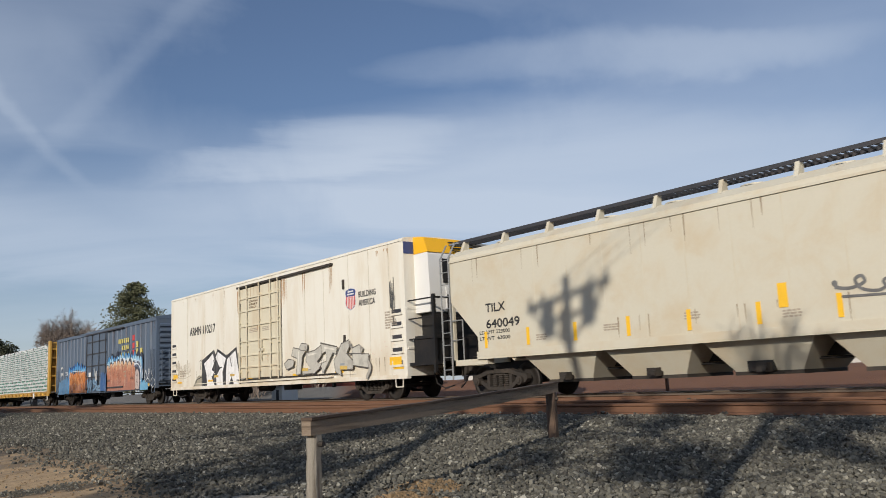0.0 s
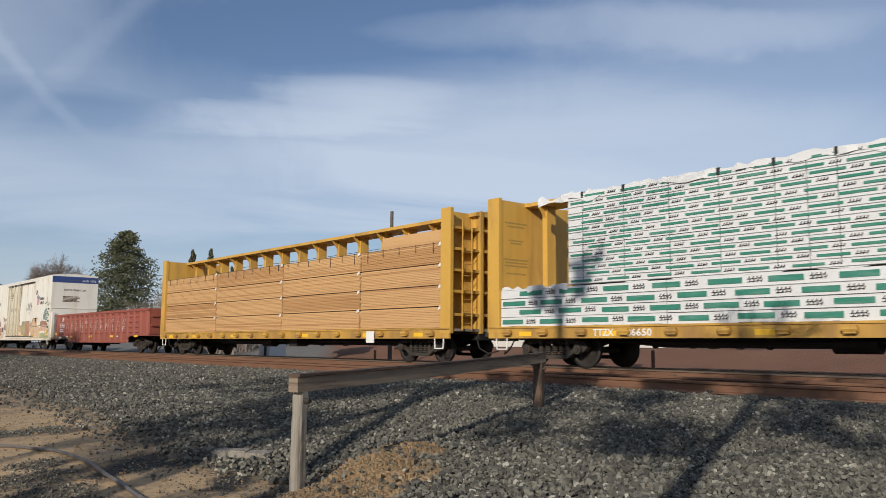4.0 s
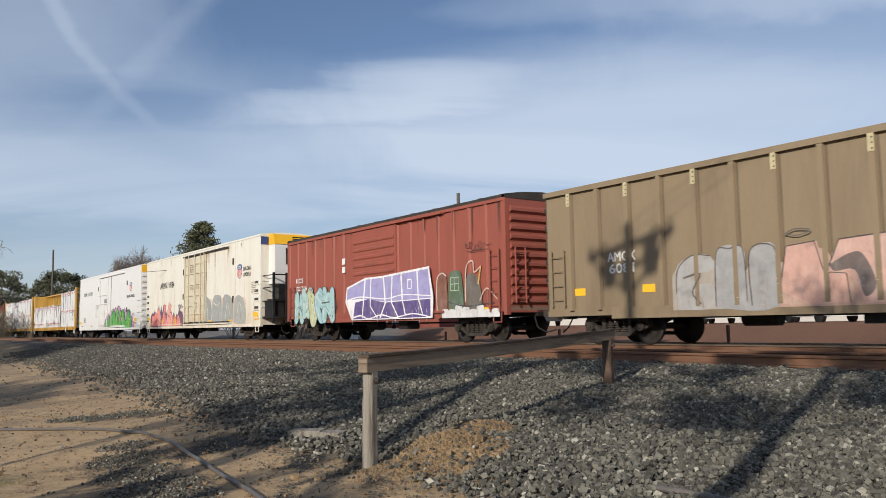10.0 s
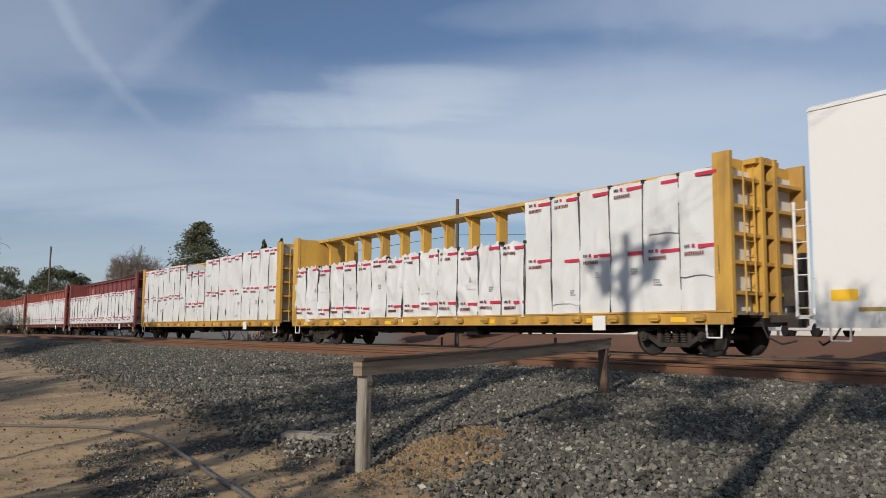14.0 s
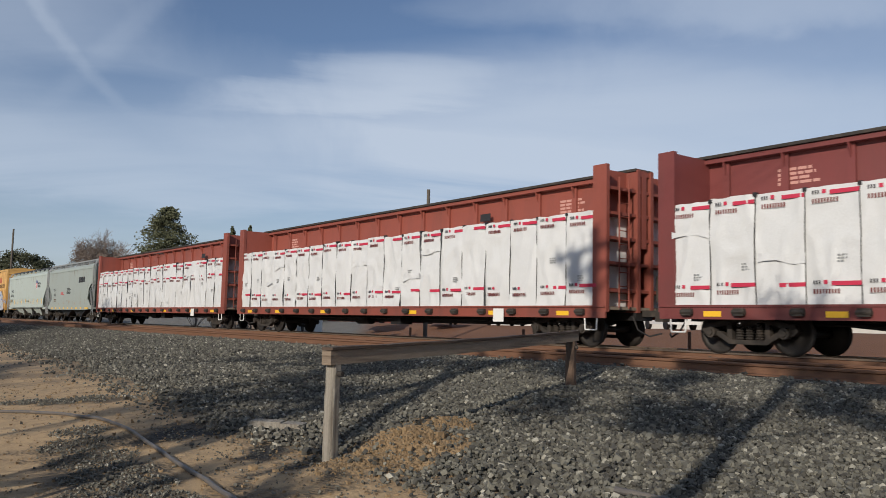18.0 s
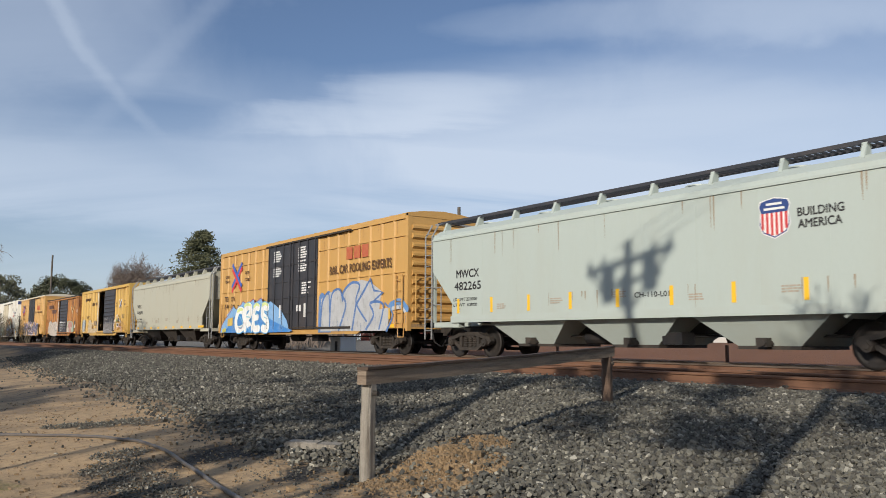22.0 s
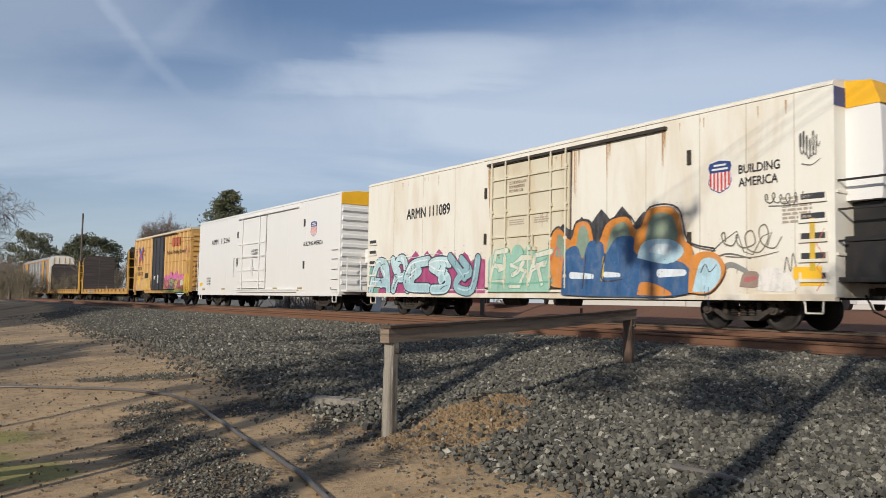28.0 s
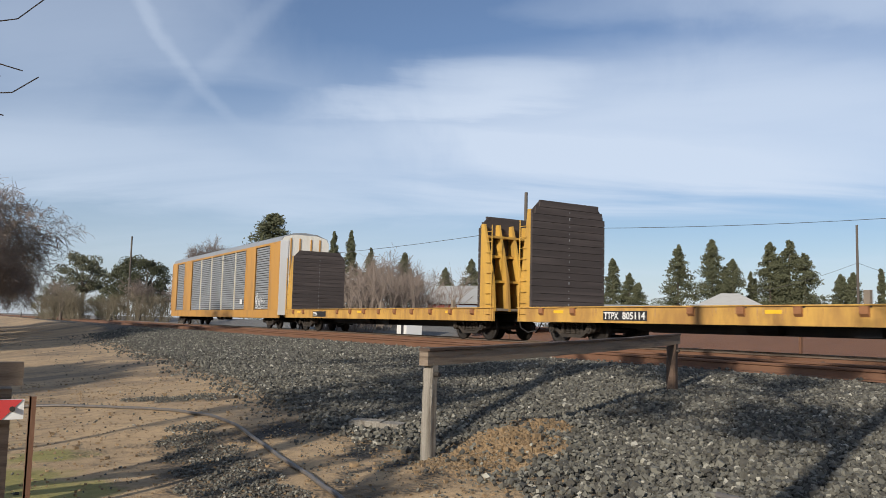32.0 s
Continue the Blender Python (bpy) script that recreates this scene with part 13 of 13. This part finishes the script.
# bare street trees on the dirt track's near side
bare_tree(0.2, 50, 12.0, 343, "bare tree with a dense drooping crown beside the dirt track", 4, twig=0.011, droop=0.2, spread=0.62, mat="twig", kids=(4, 4))
bare_tree(0.9, 60, 9.4, 340, "bare tree with a dense drooping crown beside the dirt track", 4, twig=0.012, droop=0.22, spread=0.62, mat="twig", kids=(3, 4))
bare_tree(1.4, 72, 9.6, 341, "bare tree with a dense drooping crown beside the dirt track", 4, twig=0.01, droop=0.22, spread=0.6, mat="twig", kids=(3, 4))
bare_tree(-4.6, 40, 10.4, 342, "bare tree with a dense drooping crown beside the dirt track", 4, twig=0.01, droop=0.18, spread=0.6, mat="twig", kids=(3, 4))
# slim bare trees behind the viewer, whose long shadows lie over the dirt: x, y, height, thickness and share of the bare trunk
for k, (x, y, hh, r, bole) in enumerate(((-6.0, 5.9, 4.6, 0.05, 0.80), (-6.0, 3.9, 4.0, 0.06, 0.75), (-6.2, 2.0, 4.4, 0.09, 0.80), (-6.4, 0.6, 4.6, 0.08, 0.8))):
    bare_tree(x, y, hh, 350 + k, "slim bare tree beside the dirt track", 2, twig=0.012, spread=0.4, kids=(2, 3), r=r, opening=(0.15, 0.5), bole=bole)
# unseen twiggy trees farther along it, set there to shade the track in broad mottled bands
for k, (x, y, hh, r) in enumerate(((-7.0, 12.6, 4.6, 0.16), (-6.2, 14.6, 4.9, 0.12), (-7.4, 15.6, 5.0, 0.18), (-6.6, 17.6, 4.7, 0.14))):
    bare_tree(x, y, hh, 370 + k, "low twiggy bare tree beside the dirt track", 4, twig=0.016, spread=0.6, kids=(3, 4), r=r, opening=(0.4, 1.1), bole=0.3)
for k, (x, y, hh) in enumerate(((-8.0, 31.0, 8.0), (-7.0, 39.0, 9.0), (-8.0, 46.0, 9.0), (-6.0, 54.0, 9.5), (-7.0, 66.0, 10.0))):
    bare_tree(x, y, hh, 380 + k, "bare tree with a dense crown beside the dirt track", 4, twig=0.03, spread=0.6, kids=(3, 4), r=0.22, opening=(0.4, 1.0), bole=0.25)


def toward_sun(x, y, z, s):
    """The place s metres up the sunbeam that falls on a spot of ground."""
    return Vector((x, y, z)) - LIGHT * s


def forked_tree(trunk, limbs, label):
    """A big bare tree of few thick limbs. trunk: its joints; limbs: (from, to, radius, depth of twigs, length of twigs, seed)."""
    ob = thing("bare_tree", label, "tree", (0, 0, 0))
    part("trunk", Geo().pipe([Vector(p) for p in trunk], 0.12, 8), "bark", ob)
    for a, b, r, depth, reach, seed in limbs:
        a, b = Vector(a), Vector(b)
        mid = a.lerp(b, 0.5) + Vector((0.05, -0.06, 0.08))
        rnd = random.Random(seed)
        g = Geo().tube(a, mid, r * 1.12, r, 7).tube(mid, b, r, r * 0.85, 7)
        if depth:
            for q in (mid, b):
                limb(g, q, (b - a).normalized() + Vector((rnd.uniform(-0.5, 0.5), rnd.uniform(-0.5, 0.5), 0.2)), reach, r * 0.5, depth, rnd, 0.5, 0, 0.010, (3, 4))
        part("limb", g, "bark", ob)


# an unseen one leans over the bank, its limbs placed by their shadows: a long bough, and a twiggy crown that mottles
# the gravel beside it
fork = toward_sun(9.3, 11.6, -0.25, 17.0)
tip = toward_sun(13.2, 15.2, -0.2, 19.0)
low_end = toward_sun(2.3, 5.1, -0.70, 10.5)
crown = toward_sun(4.2, 8.6, -0.5, 14.5)
crown2 = toward_sun(5.6, 10.6, -0.45, 15.5)
forked_tree([(low_end.x, low_end.y, -0.9), (low_end.x, low_end.y, 1.2), low_end], [(low_end, fork, 0.105, 0, 0, 1), (fork, tip, 0.08, 0, 0, 2), (low_end.lerp(fork, 0.45), crown, 0.03, 4, 1.25, 3), (crown, crown2, 0.025, 4, 1.3, 4),
            (crown, toward_sun(3.4, 9.6, -0.6, 15.0), 0.02, 3, 1.1, 5), (crown2, toward_sun(6.8, 14.2, -0.45, 17.0), 0.03, 3, 1.3, 6)],
            "big bare tree with a leaning bough and fine twigs")
# another, also unseen and placed by its shadows, throws its trunk's streak across the ballast, its crown over the
# bank's upper edge
stem = toward_sun(3.4, 2.85, -0.55, 8.5)
knee = toward_sun(6.4, 4.15, -0.45, 10.5)
top_end = toward_sun(10.4, 5.9, -0.22, 13.0)
side = toward_sun(8.6, 6.3, -0.3, 13.0)
forked_tree([(stem.x, stem.y, -0.9), (stem.x, stem.y, 1.0), stem], [(stem, knee, 0.105, 0, 0, 1), (knee, top_end, 0.09, 0, 0, 2), (top_end, toward_sun(14.4, 7.8, -0.2, 16.0), 0.07, 3, 1.2, 3),
            (knee, side, 0.05, 3, 1.0, 7), (side, toward_sun(10.2, 8.2, -0.2, 15.0), 0.035, 4, 1.3, 8), (top_end, toward_sun(11.0, 6.6, -0.2, 15.5), 0.035, 4, 1.2, 9),
            (side, toward_sun(9.0, 9.4, -0.2, 15.5), 0.03, 4, 1.3, 10), (toward_sun(10.2, 8.2, -0.2, 15.0), toward_sun(12.0, 11.0, -0.2, 17.0), 0.03, 4, 1.3, 11), (knee, toward_sun(7.4, 3.6, -0.4, 12.0), 0.025, 4, 1.0, 12), (knee, toward_sun(6.2, 5.4, -0.4, 12.5), 0.025, 3, 1.0, 13),
            (knee, toward_sun(6.2, 4.7, -0.45, 12.0), 0.03, 3, 0.9, 14), (side, toward_sun(9.6, 6.3, -0.25, 14.0), 0.03, 3, 1.2, 15), (side, toward_sun(8.3, 7.0, -0.3, 14.0), 0.03, 2, 0.9, 17),
            (top_end, toward_sun(9.7, 4.7, -0.25, 14.0), 0.03, 3, 1.1, 18), (top_end, toward_sun(12.6, 6.4, -0.2, 16.0), 0.035, 3, 1.2, 19)],
            "big bare tree with leaning limbs behind the track")


# ---- poles and wires ----
def utility_pole(x, y, height, label, arm=True, r=0.15, z=-0.5, turn=0.0):
    ob = thing("utility_pole", label, "pole", (x, y, z), turn)
    part("shaft", Geo().tube((0, 0, 0), (0, 0, height), r, r * 0.72, 12), "pole", ob)
    if arm:
        a = part("cross_arm", Geo().box(-1.3, 1.3, 0.10, 0.24, height - 0.50, height - 0.34), "pole", ob)
        for xx in (-1.2, -0.75, 0.0, 0.75, 1.2):
            part("insulator", Geo().tube((xx, 0.17, height - 0.34), (xx, 0.17, height - 0.12), 0.06, 0.04, 8), "stucco", a)
        for xx in (-1.15, 1.15):
            part("brace", Geo().tube((xx, 0.2, height - 0.5), (0, 0.18, height - 1.7), 0.05, n=6), "pole", a)
        b = part("lower_arm", Geo().box(-0.95, 0.95, 0.10, 0.22, height - 1.02, height - 0.90), "pole", ob)
        for xx in (-0.62, 0.62):
            part("transformer", Geo().tube((xx, 0.02, height - 1.35), (xx, 0.02, height - 0.62), 0.21, n=14), "galv", b)
        part("cutout", Geo().tube((0.1, 0.35, height - 1.5), (0.1, 0.35, height - 0.7), 0.16, n=12), "galv", ob)
    return ob


utility_pole(26.7, 36.2, 8.4, "plain dark utility pole behind the tracks", False, 0.125)
utility_pole(50.7, 32.1, 8.2, "thin utility pole among the houses", False, 0.10)
utility_pole(21.7, 128, 12.9, "tall utility pole beside the line", False, 0.16)
utility_pole(24.2, 128, 7.8, "short pale pole beside the line", False, 0.10)
SHADE = Vector((16.0, 14.3, 2.5)) - Vector((0.891, 0.454, -math.tan(radians(21)))) * 26.5
utility_pole(SHADE.x, SHADE.y, SHADE.z + 0.95 + 0.5, "utility pole with cross arms and a transformer", True, 0.17, -0.95, 117)


def wire(a, b, sag, r=0.014):
    a, b = Vector(a), Vector(b)
    pts = [a.lerp(b, i / 16) - Vector((0, 0, sag * 4 * (i / 16) * (1 - i / 16))) for i in range(17)]
    ob = part("overhead_wire", Geo().pipe(pts, r, 4), "ink", None, "thin overhead wire strung between poles")
    tagged(ob, category="wire")


wire((26.7, 36.2, 5.9), (60.0, 8.0, 9.4), 0.9, 0.016)
wire((26.7, 36.2, 5.9), (15.0, 55.0, 4.4), 0.3, 0.016)
for dx in (-0.6, 0.0, 0.6):
    wire((SHADE.x + 0.3 * dx, SHADE.y + 0.9 * dx, SHADE.z + 0.25), (SHADE.x + 42, SHADE.y - 15 + dx, SHADE.z + 0.6), 0.5, 0.013)
wire((50.7, 32.1, 5.2), (47.0, 37.5, 3.2), 0.2, 0.012)
wire((50.7, 32.1, 5.2), (60.0, 28.0, 2.8), 0.2, 0.012)


# ---- behind the tracks ----
def yard_posts():
    """Short dark posts and a low rail along the edge of the red-brown yard."""
    ob = tagged(thing("yard_fence", "low dark fence of short steel posts and a single rail", "fence", (24.0, 0, 0)), kind="structure")
    for k in range(7):
        y = -16 + k * 8.3
        part("post", Geo().box(-0.04, 0.04, y - 0.045, y + 0.045, -0.5, 0.34 + 0.08 * math.sin(k * 5.0)), "rail", ob)


yard_posts()


def hip_house(x, y, w, d, wall, ridge, turn, label):
    """A low house under a pale four-sided roof."""
    ob = thing("house", label, "house", (x, y, 0.42), turn)
    part("wall", Geo().box(-w / 2, w / 2, -d / 2, d / 2, 0, wall), "stucco", ob)
    a, b, k = w / 2 + 0.45, d / 2 + 0.45, w / 2 - d * 0.42
    g = Geo().box(-a, a, -b, b, wall - 0.12, wall)
    g.add([(-a, -b, wall), (a, -b, wall), (a, b, wall), (-a, b, wall), (-k, 0, ridge), (k, 0, ridge)], [(0, 1, 5, 4), (1, 2, 5), (2, 3, 4, 5), (3, 0, 4)])
    part("roof", g, "pale_roof", ob)
    for xx in (-w * 0.3, w * 0.05, w * 0.33):
        win = part("window", Geo().box(xx - 0.5, xx + 0.5, -d / 2 - 0.03, -d / 2 + 0.02, 1.0, 2.1), "white", ob)
        part("pane", Geo().box(xx - 0.42, xx + 0.42, -d / 2 - 0.045, -d / 2 - 0.03, 1.08, 2.02), "glass", win)


def house(x, y, w, d, wall, ridge, turn, wmat, label, gable=True):
    ob = thing("house", label, "house", (x, y, 0.42), turn)
    part("wall", Geo().prism([(-w / 2, 0), (-w / 2, wall), (0, ridge if gable else wall), (w / 2, wall), (w / 2, 0)], "y", -d / 2, d / 2), wmat, ob)
    rf = Geo()
    for s in (-1, 1):
        rf.prism([(s * (w / 2 + 0.4), wall - 0.2), (0, ridge + 0.06), (0, ridge + 0.24), (s * (w / 2 + 0.45), wall - 0.04)], "y", -d / 2 - 0.4, d / 2 + 0.4)
    part("roof", rf, "roof", ob)
    for s in (-1, 1):
        part("barge_board", Geo().prism([(s * (w / 2 + 0.46), wall - 0.22), (0, ridge + 0.05), (0, ridge + 0.27), (s * (w / 2 + 0.46), wall - 0.02)], "y", -d / 2 - 0.46, -d / 2 - 0.40), "white", ob)
    for xx in (-w * 0.25, w * 0.22):
        win = part("window", Geo().box(xx - 0.5, xx + 0.5, -d / 2 - 0.03, -d / 2 + 0.02, 1.0, 2.1), "white", ob)
        part("pane", Geo().box(xx - 0.42, xx + 0.42, -d / 2 - 0.045, -d / 2 - 0.03, 1.08, 2.02), "glass", win)


house(47.3, 72.5, 5.6, 9.0, 2.4, 4.0, 28, "barn", "red house with a grey gable roof and white trim")
hip_house(55.5, 46.5, 5.6, 5.0, 1.85, 3.25, -50, "low house with a light grey hipped roof")
house(52.5, 51.5, 6.0, 11.0, 1.35, 1.95, 40, "stucco", "long low pale building beyond the tracks")
house(64.0, 40.0, 7.0, 22.0, 1.25, 2.0, 50, "stucco", "long low pale building beyond the tracks")


def cabinet(x, y):
    ob = thing("signal_cabinet", "white trackside equipment cabinet with a dark door", "cabinet", (x, y, -0.42))
    part("case", Geo().box(-0.5, 0.5, -0.6, 0.6, 0.05, 1.05), "white", ob)
    part("lid", Geo().prism([(-0.58, 1.05), (-0.58, 1.09), (0, 1.16), (0.58, 1.09), (0.58, 1.05)], "y", -0.66, 0.66), "white", ob)
    part("door", Geo().box(-0.51, -0.50, -0.25, 0.05, 0.12, 0.85), "charcoal", ob)
    part("base", Geo().box(-0.55, 0.55, -0.65, 0.65, 0.0, 0.05), "stucco", ob)


cabinet(22.6, 41.8)


def parked_car(x, y, turn, mat, label):
    ob = thing("parked_car", label, "car", (x, y, 0.43), turn)
    part("body", Geo().prism([(-2.2, 0.30), (-2.25, 0.75), (-1.3, 0.90), (-0.7, 1.38), (0.9, 1.42), (1.6, 0.98), (2.2, 0.88), (2.25, 0.32)], "y", -0.85, 0.85), mat, ob)
    part("side_glass", Geo().prism([(-1.1, 0.95), (-0.62, 1.32), (0.82, 1.36), (1.38, 0.98)], "y", -0.86, -0.855).prism([(-1.1, 0.95), (-0.62, 1.32), (0.82, 1.36), (1.38, 0.98)], "y", 0.855, 0.86), "glass", ob)
    for xx in (-1.35, 1.35):
        for yy in (-0.88, 0.70):
            part("wheel", Geo().tube((xx, yy, 0.32), (xx, yy + 0.18, 0.32), 0.32, n=16), "black", ob)


for k, (x, y, turn, mat) in enumerate(((30, 47, 60, "silver"), (33, 43, 58, "white"), (36, 40, 62, "charcoal"), (40, 30, 60, "white"), (44, 27, 60, "silver"), (38, 22, 62, "white"))):
    parked_car(x, y, turn, mat, {"silver": "silver car parked beyond the tracks", "white": "white car parked beyond the tracks", "charcoal": "dark car parked beyond the tracks"}[mat])
for k in range(4):
    utility_pole(10.8 + k * 4.6, 180 + k * 6, 1.3, "short white marker post by the line", False, 0.12)


def overhang():
    """Bare twigs of a near tree that hang into view high up."""
    ob = thing("overhanging_branches", "bare twigs with upturned tips hanging from a near tree", "branch", (0, 0, 0))
    for pts in (((-0.75, 6.3, 2.62), (-0.2, 6.35, 2.66), (0.22, 6.35, 2.72), (0.34, 6.3, 2.86)), ((-0.75, 6.3, 2.52), (0.1, 6.35, 2.50), (0.36, 6.3, 2.58), (0.52, 6.3, 2.76)), ((-0.75, 6.4, 2.36), (0.05, 6.4, 2.30), (0.42, 6.4, 2.24)),
                ((-0.75, 6.4, 2.04), (0.1, 6.4, 2.02), (0.36, 6.35, 2.06), (0.52, 6.35, 2.20)), ((0.08, 6.4, 2.02), (0.16, 6.4, 1.92), (0.32, 6.4, 1.90)), ((0.05, 6.4, 2.02), (0.24, 6.4, 2.10), (0.28, 6.4, 2.18))):
        part("twig", Geo().pipe([Vector(p) + Vector((-0.13, 0, 0)) for p in pts], 0.0045, 5), "bark", ob)
    part("bough", Geo().pipe([Vector((-0.88, 6.35, 2.04)), Vector((-0.88, 6.35, 2.62)), Vector((-3.4, 9.0, 3.4)), Vector((-7.2, 10.4, 2.9))], 0.02, 5), "bark", ob)


overhang()


# ---- what moves: the train rolls by at about 63 km/h ----
def motions():
    for ob, y0 in CARS:
        rows = []
        for k in range(9):
            t = 4.0 * k
            rows.append((t, pose(TRACK, y0 - 17.5911 * t - 0.0015 * t * t, 0)))
        walk(ob, rows)


motions()
